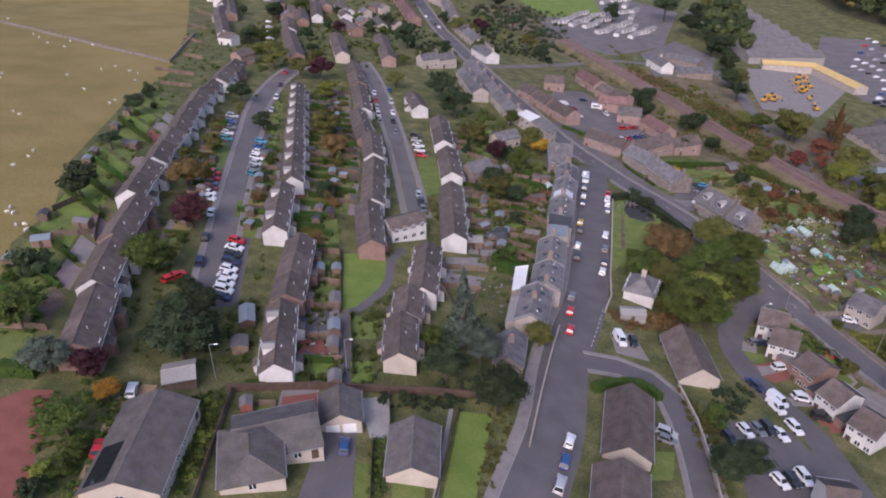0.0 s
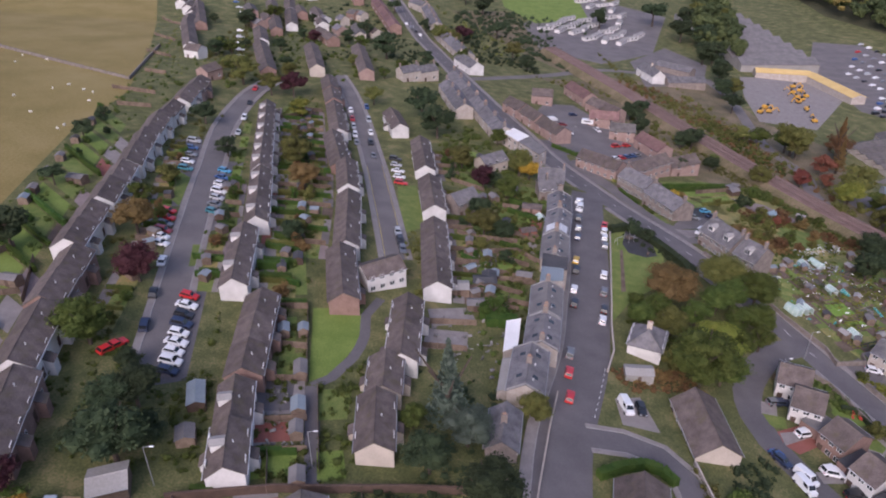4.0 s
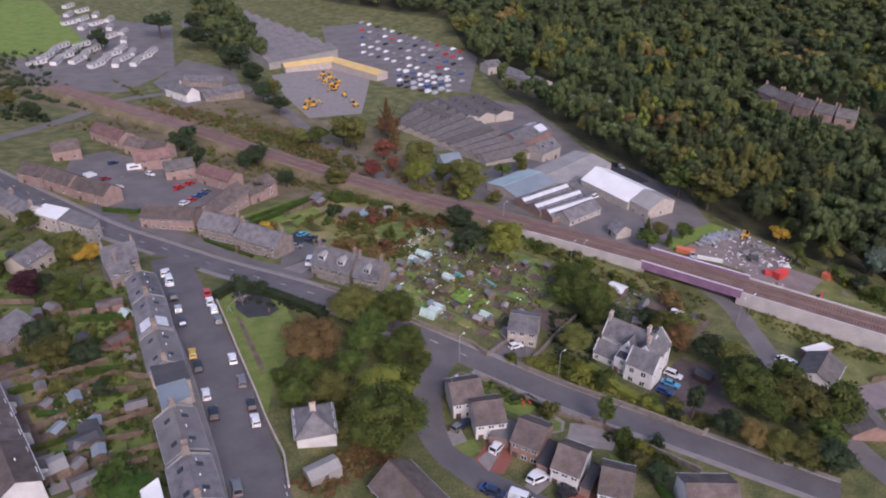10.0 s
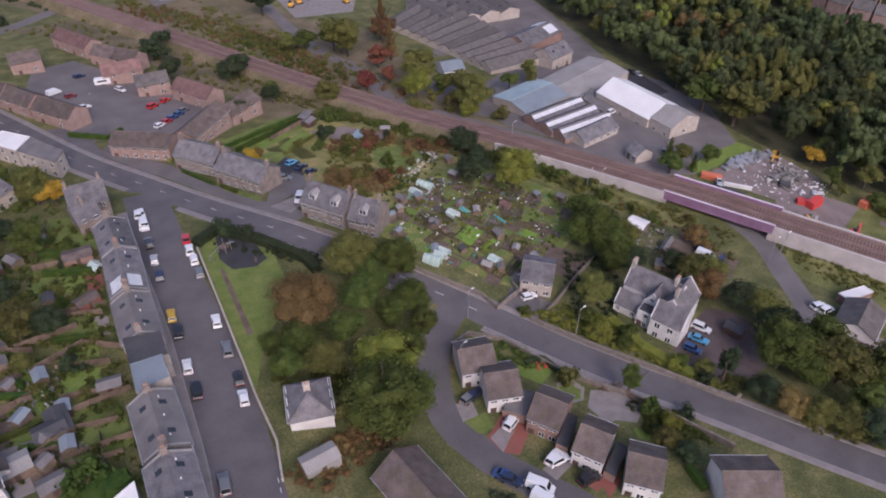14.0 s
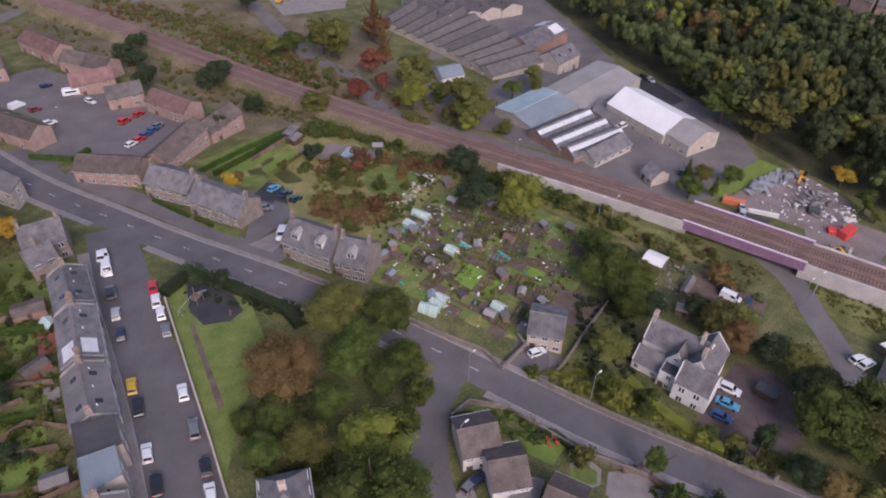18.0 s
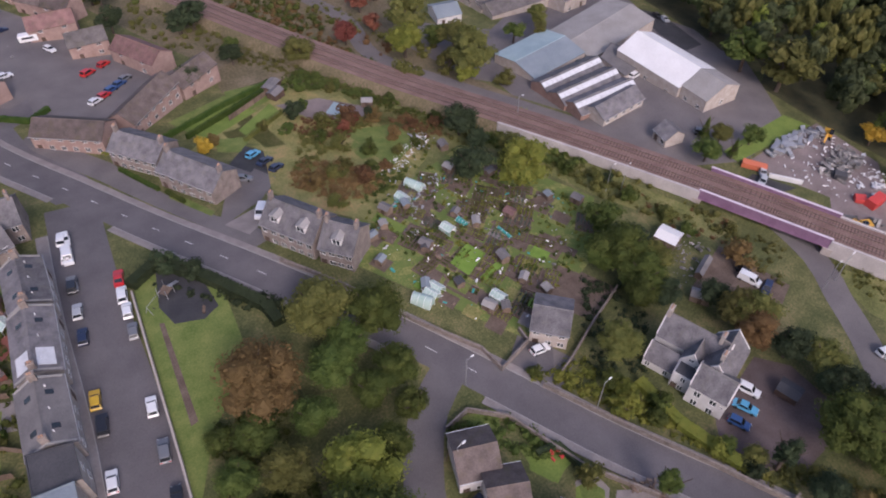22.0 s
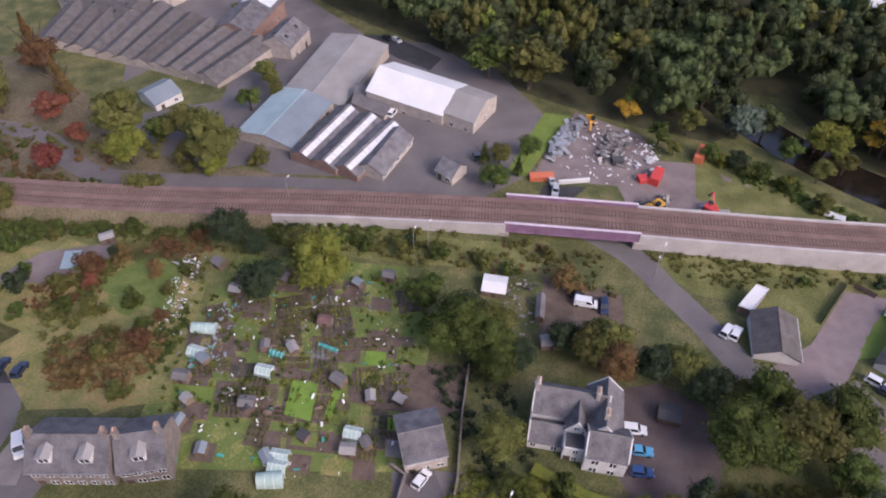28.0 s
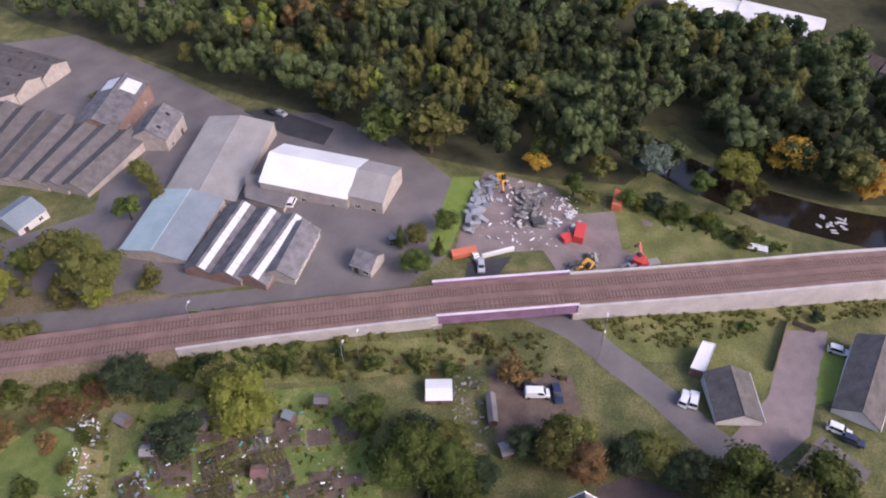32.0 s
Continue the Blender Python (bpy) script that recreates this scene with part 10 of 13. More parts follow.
tree(47.0, 489.3, 6.8, 12.7, "dark", "round", "beside the far works")
tree(51.3, 435.0, 6.2, 11.5, "olive", "round", "beside the far works")
tree(56.8, 411.1, 5.4, 10.0, "dark", "round", "beside the far works")
tree(143.4, 323.6, 4.6, 8.5, "olive", "round", "beside the far works")
tree(104.7, 350.5, 4.6, 8.5, "dark", "round", "beside the far works")
tree(130.2, 270.9, 4.8, 9.0, "olive", "round", "beside the far works")

tree(62.8, 173.6, 8.5, 10.0, "orange", "round", "in the park beside the street")
tree(78.5, 179.5, 6.9, 11.0, "olive", "round", "in the park beside the street")
tree(86.1, 173.3, 5.9, 11.0, "green", "round", "in the park beside the street")
tree(82.9, 162.4, 4.6, 9.5, "green", "round", "in the park beside the street")
tree(76.8, 160.8, 3.9, 9.0, "green", "round", "in the park beside the street")
tree(73.8, 168.4, 5.2, 9.5, "green", "round", "in the park beside the street")
tree(58.5, 156.9, 4.7, 8.5, "olive", "round", "in the park beside the street")
tree(66.7, 150.5, 6.9, 10.0, "lime", "round", "in the park beside the street")
tree(51.5, 160.1, 3.8, 7.0, "green", "round", "in the park beside the street")
tree(73.2, 151.0, 3.7, 9.0, "green", "round", "in the park beside the street")
tree(65.2, 141.1, 6.1, 10.0, "green", "round", "in the park beside the street")
tree(57.8, 144.9, 4.0, 8.0, "olive", "round", "in the park beside the street")
tree(66.3, 162.3, 4.2, 8.0, "green", "round", "in the park beside the street")
tree(57.5, 165.2, 4.2, 6.5, "green", "round", "in the park beside the street")
tree(52.8, 168.1, 2.5, 4.5, "green", "round", "in the park beside the street")
tree(80.2, 155.5, 3.3, 8.0, "green", "round", "in the park beside the street")
tree(79.0, 170.7, 4.1, 10.0, "green", "round", "in the park beside the street")

tree(223.2, 136.4, 3.6, 8.0, "green", "round", "on the river bank")
tree(220.3, 132.0, 2.6, 5.0, "olive", "round", "on the river bank")
tree(232.4, 130.2, 4.2, 9.0, "olive", "round", "on the river bank")
tree(222.4, 122.7, 3.0, 6.0, "green", "round", "on the river bank")
tree(238.5, 119.5, 4.0, 9.0, "bluegreen", "round", "on the river bank")
tree(222.4, 116.1, 3.2, 6.0, "dark", "round", "on the river bank")
tree(220.6, 109.5, 3.0, 6.0, "green", "round", "on the river bank")
tree(232.6, 104.1, 3.6, 8.0, "green", "round", "on the river bank")
tree(240.8, 97.3, 4.0, 9.0, "lime", "round", "on the river bank")
tree(218.7, 101.7, 2.8, 4.5, "green", "round", "on the river bank")
tree(226.3, 96.0, 3.4, 8.0, "olive", "round", "on the river bank")
tree(249.2, 88.9, 4.4, 10.0, "green", "round", "on the river bank")
tree(247.5, 83.2, 4.0, 9.0, "gold", "round", "on the river bank")
tree(233.2, 90.0, 3.2, 7.0, "olive", "round", "on the river bank")
tree(216.5, 94.3, 2.6, 4.0, "olive", "round", "on the river bank")
tree(236.4, 146.2, 4.4, 10.0, "green", "round", "on the river bank")
tree(243.1, 110.8, 4.4, 10.0, "wood", "round", "on the river bank")
tree(248.4, 128.7, 4.6, 11.0, "wood", "round", "on the river bank")

# ---- lamps ----
lamp_post(-40.8, 97.4, 0, 8)
lamp_post(-18.3, 104.1, 0, 8)
lamp_post(107.6, 137.7, 0, 8)
lamp_post(175.1, 127.0, 0, 8)
lamp_post(170.3, 127.4, 0, 8)
lamp_post(174.7, 127.0, 0, 8)
lamp_post(91.8, 154.9, 0, 8)
lamp_post(79.9, 143.6, 0, 8)
lamp_post(160.4, 211.2, 0, 8)
lamp_post(156.8, 177.0, 0, 8)
lamp_post(160.0, 175.0, 0, 8)

# ---- walls, hedges, fences ----
run_wall("boundary_wall", [(93.5, 170.0), (99.3, 159.0), (99.3, 153.4), (107.7, 155.2), (108.4, 158.3)], 1.3, 0.4, M["drystone"], "low stone wall round the allotments")
run_wall("boundary_wall", [(80.9, 197.3), (87.7, 183.8), (93.5, 170.0)], 1.2, 0.4, M["drystone"], "low stone wall beside the main road")
run_wall("boundary_wall", [(102.9, 146.6), (108.3, 132.0), (113.7, 118.7), (118.3, 106.1), (120.3, 106.1)], 1.4, 0.4, M["drystone"], "low stone wall beside the main road")
run_wall("boundary_wall", [(55.3, 206.5), (50.6, 185.2), (46.8, 167.9), (44.5, 158.1), (42.6, 147.6), (39.4, 139.9)], 1.1, 0.35, M["palestone"], "low stone wall along the street")
run_wall("boundary_wall", [(-38.2, 94.5), (-23.1, 98.3), (-15.0, 99.1), (-2.5, 100.7), (10.4, 101.6)], 1.7, 0.4, M["darkwood"], "dark brown garden fence behind the bungalows")
run_wall("boundary_wall", [(50.2, 114.9), (50.5, 102.5), (49.2, 90.0), (47.7, 80.6)], 1.4, 0.3, M["palestone"], "pale wall along the side road")
run_wall("boundary_wall", [(83.2, 150.0), (88.4, 150.7), (93.3, 145.5), (96.8, 131.1), (102.9, 119.0), (105.0, 110.1), (107.4, 99.7)], 1.4, 0.35, M["drystone"], "low stone garden wall along the main road")
run_wall("boundary_wall", [(133.4, 154.4), (122.3, 151.2), (111.1, 147.3), (107.7, 146.4)], 1.4, 0.3, M["drystone"], "tall wall of the cottage garden")
run_wall("boundary_wall", [(26.7, 130.2), (23.2, 118.9), (19.4, 105.2), (15.4, 89.7)], 0.9, 0.3, M["palestone"], "low wall along the street pavement")
run_wall("boundary_wall", [(-235.2, 384.2), (-192.1, 356.1), (-145.4, 325.8)], 1.3, 0.8, M["drystone"], "dry stone dyke across the pasture")
run_wall("boundary_wall", [(-145.5, 326.0), (-121.2, 311.4), (-133.7, 386.5)], 1.2, 0.6, M["drystone"], "dry stone dyke at the pasture edge")
hedge([(30.3, 108.3), (34.9, 110.9), (39.5, 112.4), (42.8, 111.4), (44.5, 108.5)], 2, 1.8, "hedge", "thick clipped hedge round a corner garden")
hedge([(55.7, 208.1), (61.9, 211.1), (67.4, 202.0), (72.8, 188.6), (72.7, 183.8)], 2, 2.5, "dark", "overgrown dark hedge round the park")
hedge([(-54.0, 165.3), (-45.4, 165.7)], 1.6, 1, "hedge", "clipped dark green garden hedge")
hedge([(-51.4, 157.6), (-44.3, 159.0)], 1.6, 1, "hedge", "clipped dark green garden hedge")
hedge([(-39.2, 164.4), (-32.1, 166.1)], 2.2, 1.6, "hedge", "clipped dark green garden hedge")
hedge([(-37.6, 159.3), (-30.6, 160.5)], 2.2, 1.6, "hedge", "clipped dark green garden hedge")
hedge([(-35.2, 96.6), (-31.8, 96.6)], 1.6, 1.2, "hedge", "clipped dark green garden hedge")
hedge([(-28.0, 105.9), (-21.2, 106.9)], 1.4, 1, "hedge", "clipped dark green garden hedge")
hedge([(-45.2, 196.3), (-38.5, 196.6)], 1.6, 1.2, "hedge", "clipped dark green garden hedge")
hedge([(-74.2, 92.0), (-68.9, 92.3)], 2.5, 2.5, "hedge", "clipped dark green garden hedge")
hedge([(82.3, 254.6), (101.3, 261.3), (116.8, 265.5)], 1.6, 0.8, "hedge", "clipped dark green garden hedge")
hedge([(50.9, 287.0), (59.5, 279.1), (64.9, 282.9)], 1.5, 1.2, "hedge", "clipped dark green garden hedge")
hedge([(-31.2, 150.6), (-25.8, 151.0)], 1.8, 1.4, "hedge", "clipped dark green garden hedge")
hedge([(13.8, 152.4), (21.1, 153.1)], 2.4, 3, "hedge", "clipped dark green garden hedge")
hedge([(96.6, 102.3), (94.7, 97.8)], 1.6, 1.4, "hedge", "clipped dark green garden hedge")
hedge([(12.7, 155.1), (21.0, 153.2)], 2.4, 3, "hedge", "clipped dark green garden hedge")
hedge([(92.0, 137.6), (96.1, 136.8), (96.3, 130.8)], 1.4, 1.2, "dark", "clipped dark green garden hedge")
hedge([(117.6, 136.6), (116.2, 126.4), (117.6, 114.9)], 1.6, 2.5, "lime", "loose yellow-green hedge below the villa")
fence([(-25.5, 150.2), (-22.2, 124.6)], 1.6, "weathered timber garden fence", "wood")
fence([(-31.2, 149.2), (-25.5, 150.2)], 1.6, "weathered timber garden fence", "wood")
fence([(-29.2, 136.1), (-23.5, 136.1)], 1.6, "weathered timber garden fence", "wood")
fence([(-31.0, 124.9), (-22.1, 126.2)], 1.6, "weathered timber garden fence", "wood")
fence([(-29.5, 113.4), (-20.7, 115.2)], 1.6, "weathered timber garden fence", "wood")
fence([(-23.4, 106.8), (-19.6, 107.5)], 1.6, "weathered timber garden fence", "wood")
fence([(-24.3, 97.8), (-25.8, 106.3)], 1.6, "weathered timber garden fence", "wood")
fence([(-37.1, 95.2), (-36.0, 69.3)], 1.6, "weathered timber garden fence", "wood")
fence([(-20.0, 123.9), (-17.0, 102.6)], 1.6, "weathered timber garden fence", "wood")
fence([(2.8, 96.8), (-1.2, 74.6)], 1.6, "weathered timber garden fence", "wood")
fence([(-9.8, 98.1), (-8.9, 85.7)], 1.6, "weathered timber garden fence", "wood")
fence([(-11.8, 86.5), (-11.1, 73.1)], 1.6, "weathered timber garden fence", "wood")
fence([(-34.5, 91.0), (-29.0, 92.1)], 1.6, "weathered timber garden fence", "wood")
fence([(15.9, 186.5), (25.3, 189.2), (32.2, 182.3)], 1.6, "weathered timber garden fence", "wood")
fence([(17.5, 172.7), (28.1, 172.5)], 1.6, "weathered timber garden fence", "wood")
fence([(15.5, 162.9), (25.1, 161.8)], 1.6, "weathered timber garden fence", "wood")
fence([(20.5, 165.1), (18.8, 157.8)], 1.6, "weathered timber garden fence", "wood")
fence([(24.3, 220.0), (29.7, 218.6)], 1.6, "weathered timber garden fence", "wood")
fence([(24.5, 200.2), (32.6, 198.7)], 1.6, "weathered timber garden fence", "wood")
fence([(15.1, 194.6), (26.0, 194.8)], 1.6, "weathered timber garden fence", "wood")
fence([(0.4, 149.5), (11.6, 151.1)], 1.6, "weathered timber garden fence", "wood")
fence([(-0.5, 140.4), (8.9, 140.7)], 1.6, "weathered timber garden fence", "wood")
fence([(4.1, 176.9), (15.4, 180.6)], 1.6, "weathered timber garden fence", "wood")
fence([(6.0, 164.7), (16.0, 167.8)], 1.6, "weathered timber garden fence", "wood")
fence([(-89.7, 139.3), (-81.5, 143.2)], 1.6, "weathered timber garden fence", "wood")
fence([(-94.5, 152.0), (-91.5, 161.7)], 1.6, "weathered timber garden fence", "wood")
fence([(-85.1, 156.6), (-79.3, 139.5)], 1.6, "weathered timber garden fence", "wood")
fence([(-121.9, 296.0), (-104.8, 293.8)], 1.6, "weathered timber garden fence", "wood")
fence([(-112.0, 274.6), (-100.5, 276.2)], 1.6, "weathered timber garden fence", "wood")
fence([(-120.6, 328.0), (-110.9, 325.8)], 1.6, "weathered timber garden fence", "wood")
fence([(-134.6, 370.5), (-119.5, 359.0)], 1.6, "weathered timber garden fence", "wood")
fence([(-148.0, 420.8), (-131.1, 402.4)], 1.6, "weathered timber garden fence", "wood")
fence([(-163.9, 481.3), (-146.9, 464.4)], 1.6, "weathered timber garden fence", "wood")
fence([(-81.4, 104.2), (-73.4, 105.1)], 1.6, "weathered timber garden fence", "wood")
fence([(189.4, 86.8), (187.7, 82.5)], 1.6, "weathered timber garden fence", "wood")
fence([(190.0, 87.8), (174.6, 92.9)], 1.6, "weathered timber garden fence", "wood")
fence([(102.0, 122.3), (102.5, 114.5)], 1.6, "weathered timber garden fence", "wood")
fence([(99.0, 254.1), (121.2, 264.3)], 1.6, "weathered timber garden fence", "wood")
fence([(84.7, 149.9), (79.5, 145.7)], 1.6, "weathered timber garden fence", "wood")

# ---- sheds and greenhouses ----
shed(-28.9, 140.0, -81, 3, 2.2, 2, 2.6, "wood", "greysheet", "timber garden shed with a low pitched roof")
shed(-25.1, 140.9, -83, 2.5, 2, 2, 2.6, "wood", "greysheet", "timber garden shed with a low pitched roof")
shed(-23.7, 127.9, -82, 4, 2.4, 2, 2.6, "wood", "felt", "timber garden shed with a low pitched roof")
shed(-22.5, 117.4, -82, 3.5, 2.4, 2, 2.6, "wood", "greysheet", "timber garden shed with a low pitched roof")
shed(-21.9, 111.3, -82, 3, 2.2, 2, 2.6, "wood", "felt", "timber garden shed with a low pitched roof")
shed(-40.1, 117.6, -76, 6, 3, 2, 2.6, "darkwood", "greysheet", "timber garden shed with a low pitched roof")
shed(-39.0, 107.5, -76, 3.5, 3, 2, 2.6, "wood", "felt", "timber garden shed with a low pitched roof")
shed(-88.9, 135.8, 16, 4, 3, 2, 2.6, "brick", "greysheet", "timber garden shed with a low pitched roof")
shed(-33.6, 90.4, -76, 2.4, 2, 2, 2.6, "redway", "felt", "timber garden shed with a low pitched roof")
shed(-20.0, 100.5, -82, 3.2, 2.4, 2, 2.6, "wood", "felt", "timber garden shed with a low pitched roof")
shed(-94.2, 200.2, -18, 5, 3, 2, 2.6, "wood", "felt", "timber garden shed with a low pitched roof")
shed(-84.6, 146.2, -13, 4, 2.5, 2, 2.6, "wood", "felt", "timber garden shed with a low pitched roof")
shed(14.4, 169.2, -2, 5, 3.5, 2, 2.6, "wood", "darkfelt", "timber garden shed with a low pitched roof")
shed(16.0, 170.4, -93, 6, 3.5, 2, 2.6, "wood", "darkfelt", "timber garden shed with a low pitched roof")
shed(21.9, 224.4, -71, 3.5, 2.5, 2, 2.6, "wood", "felt", "timber garden shed with a low pitched roof")
shed(29.7, 200.6, 14, 4.5, 3, 2, 2.6, "redway", "tile", "timber garden shed with a low pitched roof")
shed(33.3, 218.4, -14, 6, 4, 2, 2.6, "brick", "tile", "timber garden shed with a low pitched roof")
shed(25.4, 174.5, -17, 4, 2.6, 2, 2.6, "wood", "felt", "timber garden shed with a low pitched roof")
shed(8.1, 164.7, -1, 5, 4, 2, 2.6, "wood", "sheet", "timber garden shed with a low pitched roof")
shed(11.8, 158.1, -3, 4, 3, 2, 2.6, "wood", "felt", "timber garden shed with a low pitched roof")
shed(115.0, 258.6, 22, 4, 3, 2, 2.6, "darkwood", "felt", "timber garden shed with a low pitched roof")
shed(154.8, 157.3, -77, 5, 4.5, 2, 2.6, "wood", "whitesheet", "timber garden shed with a low pitched roof")
shed(137.9, 117.8, -82, 4, 3.2, 2, 2.6, "darkwood", "darkfelt", "timber garden shed with a low pitched roof")
shed(145.2, 142.0, -62, 4, 2.5, 2, 2.6, "wood", "sheet", "timber garden shed with a low pitched roof")
shed(153.0, 146.7, -165, 6, 1.6, 2, 2.6, "wood", "felt", "timber garden shed with a low pitched roof")

# ---- allotments ----
plot(118.6, 184.6, 118, 5.8, 4.2, 0)
plot(107.0, 188.7, 118, 6.5, 4.1, 1)
plot(123.9, 204.8, 118, 6.2, 4.3, 2)
plot(119.8, 177.2, 118, 7.9, 3.8, 3)
plot(137.4, 187.1, 118, 7.3, 2.6, 4)
plot(102.8, 192.3, 208, 4.1, 3.4, 0)
plot(108.9, 179.5, 208, 4.9, 3.1, 1)
plot(127.3, 180.1, 208, 8.0, 4.2, 3)
plot(131.8, 179.9, 118, 6.1, 2.6, 4)
plot(139.0, 190.6, 118, 7.4, 3.3, 0)
plot(115.2, 161.5, 118, 4.9, 4.4, 1)
plot(120.5, 204.4, 208, 5.6, 2.6, 2)
plot(113.3, 174.1, 118, 5.3, 3.1, 3)
plot(118.6, 204.9, 118, 4.5, 3.9, 4)
plot(116.5, 203.5, 118, 4.7, 3.6, 0)
plot(133.6, 193.4, 208, 7.1, 3.3, 1)
plot(124.1, 190.9, 118, 4.0, 4.2, 2)
plot(124.3, 164.5, 118, 4.8, 3.3, 3)
plot(121.0, 168.2, 118, 4.2, 2.8, 4)
plot(141.9, 198.5, 208, 5.3, 3.1, 0)
plot(133.2, 186.5, 208, 5.5, 3.7, 2)
plot(113.4, 195.9, 208, 4.5, 3.3, 3)
plot(130.9, 183.2, 118, 7.3, 3.0, 4)
plot(109.0, 190.1, 208, 4.8, 4.4, 0)
plot(122.7, 167.8, 118, 4.2, 2.7, 1)
plot(131.6, 189.1, 208, 6.8, 3.0, 2)
plot(122.2, 170.1, 118, 6.1, 4.4, 3)
plot(144.0, 172.4, 118, 6.2, 4.2, 4)
plot(132.0, 184.4, 118, 7.0, 2.6, 0)
plot(130.5, 193.4, 118, 4.7, 3.2, 1)
plot(138.0, 189.6, 118, 4.6, 3.4, 2)
plot(111.0, 185.4, 208, 6.3, 2.8, 3)
plot(119.6, 165.3, 118, 4.1, 3.8, 0)
plot(113.0, 180.1, 118, 4.5, 2.6, 1)
plot(126.1, 188.9, 118, 7.6, 4.0, 2)
plot(113.8, 171.3, 118, 5.4, 3.9, 3)
plot(113.7, 163.2, 118, 7.8, 2.6, 4)
plot(142.5, 195.7, 208, 5.5, 3.7, 0)
plot(140.9, 189.3, 208, 4.5, 3.0, 1)
plot(127.1, 191.2, 208, 6.8, 3.4, 2)
plot(119.5, 184.6, 208, 7.0, 2.6, 3)
plot(123.6, 180.7, 118, 7.8, 2.7, 4)
plot(119.3, 170.7, 118, 5.0, 2.5, 0)
plot(112.5, 187.5, 118, 6.1, 4.0, 1)
plot(105.0, 181.2, 118, 7.6, 3.2, 2)
plot(136.3, 184.1, 118, 7.2, 4.0, 3)
plot(129.1, 203.0, 118, 6.3, 3.1, 4)
plot(116.9, 197.8, 118, 6.8, 4.4, 0)
plot(132.1, 201.1, 118, 5.9, 4.4, 1)
plot(130.7, 173.6, 208, 6.0, 3.1, 2)
plot(109.5, 163.8, 118, 5.3, 4.2, 3)
plot(114.6, 189.9, 208, 6.8, 3.6, 4)
plot(108.8, 184.9, 118, 6.6, 3.3, 0)
plot(108.1, 189.5, 118, 4.9, 2.8, 1)
plot(111.0, 197.7, 118, 4.4, 3.6, 2)
tunnel(119.6, 204.2, -69, 4.5, 2.6, 1.8)
tunnel(97.5, 173.8, -61, 4, 2.8, 2)
tunnel(120.1, 188.0, -88, 2.6, 1.4, 1.2, "plasticteal", "teal plastic growing cover on a plot")
tunnel(126.0, 180.4, -89, 4, 1, 0.6, "plasticteal", "teal plastic growing cover on a plot")
greenhouse(115.3, 187.2, -80)
greenhouse(99.7, 173.8, -75)
greenhouse(110.7, 166.4, -78)
greenhouse(113.6, 200.9, -83)
greenhouse(101.5, 174.6, -75)
greenhouse(35.1, 211.9, -76)
shed(107.8, 185.4, -70, 2.6, 2, 1.9, 2.4, "wood", "felt", "small allotment hut of weathered boards", name='allotment_hut')
shed(107.6, 199.1, -74, 2.6, 2, 1.9, 2.4, "wood", "felt", "small allotment hut of weathered boards", name='allotment_hut')
shed(149.4, 198.5, -80, 2.6, 2, 1.9, 2.4, "wood", "felt", "small allotment hut of weathered boards", name='allotment_hut')
shed(131.0, 205.1, -78, 2.6, 2, 1.9, 2.4, "wood", "sheet", "small allotment hut of weathered boards", name='allotment_hut')
shed(148.1, 178.7, -79, 2.6, 2, 1.9, 2.4, "wood", "felt", "small allotment hut of weathered boards", name='allotment_hut')
shed(131.2, 184.1, -76, 2.6, 2, 1.9, 2.4, "wood", "redtile", "small allotment hut of weathered boards", name='allotment_hut')
shed(107.5, 165.5, -70, 2.6, 2, 1.9, 2.4, "wood", "sheet", "small allotment hut of weathered boards", name='allotment_hut')
shed(148.8, 202.7, -105, 2.6, 2, 1.9, 2.4, "wood", "whitesheet", "small allotment hut of weathered boards", name='allotment_hut')
shed(136.3, 213.6, -103, 2.6, 2, 1.9, 2.4, "wood", "felt", "small allotment hut of weathered boards", name='allotment_hut')
shed(119.5, 174.3, -101, 2.6, 2, 1.9, 2.4, "wood", "felt", "small allotment hut of weathered boards", name='allotment_hut')

# ---- sheep ----
sheep(-237.3, 395.7, 0)
sheep(-185.8, 334.9, 67)
sheep(-179.2, 343.0, 134)
sheep(-165.9, 337.2, 201)
sheep(-202.8, 355.3, 268)
sheep(-144.1, 325.5, 335)
sheep(-137.9, 295.0, 42)
sheep(-140.8, 288.1, 109)
sheep(-133.1, 255.7, 176)
sheep(-148.0, 274.4, 243)
sheep(-140.3, 221.4, 310)
sheep(-137.2, 219.0, 17)
sheep(-117.1, 187.9, 84)
sheep(-116.0, 183.3, 151)
sheep(-116.4, 176.3, 218)
sheep(-103.8, 150.9, 285)
sheep(-96.7, 143.3, 352)
sheep(-95.0, 140.7, 59)
sheep(-98.0, 142.3, 126)
sheep(-103.1, 148.4, 193)
sheep(-117.5, 245.1, 260)
sheep(-117.8, 241.0, 327)
sheep(-129.8, 289.1, 34)
sheep(-125.4, 286.6, 101)
sheep(-174.9, 328.5, 168)
sheep(-170.6, 269.9, 235)
sheep(-167.3, 262.8, 302)
sheep(-121.9, 274.7, 9)
sheep(-101.7, 148.2, 76)
sheep(-196.1, 347.4, 143)

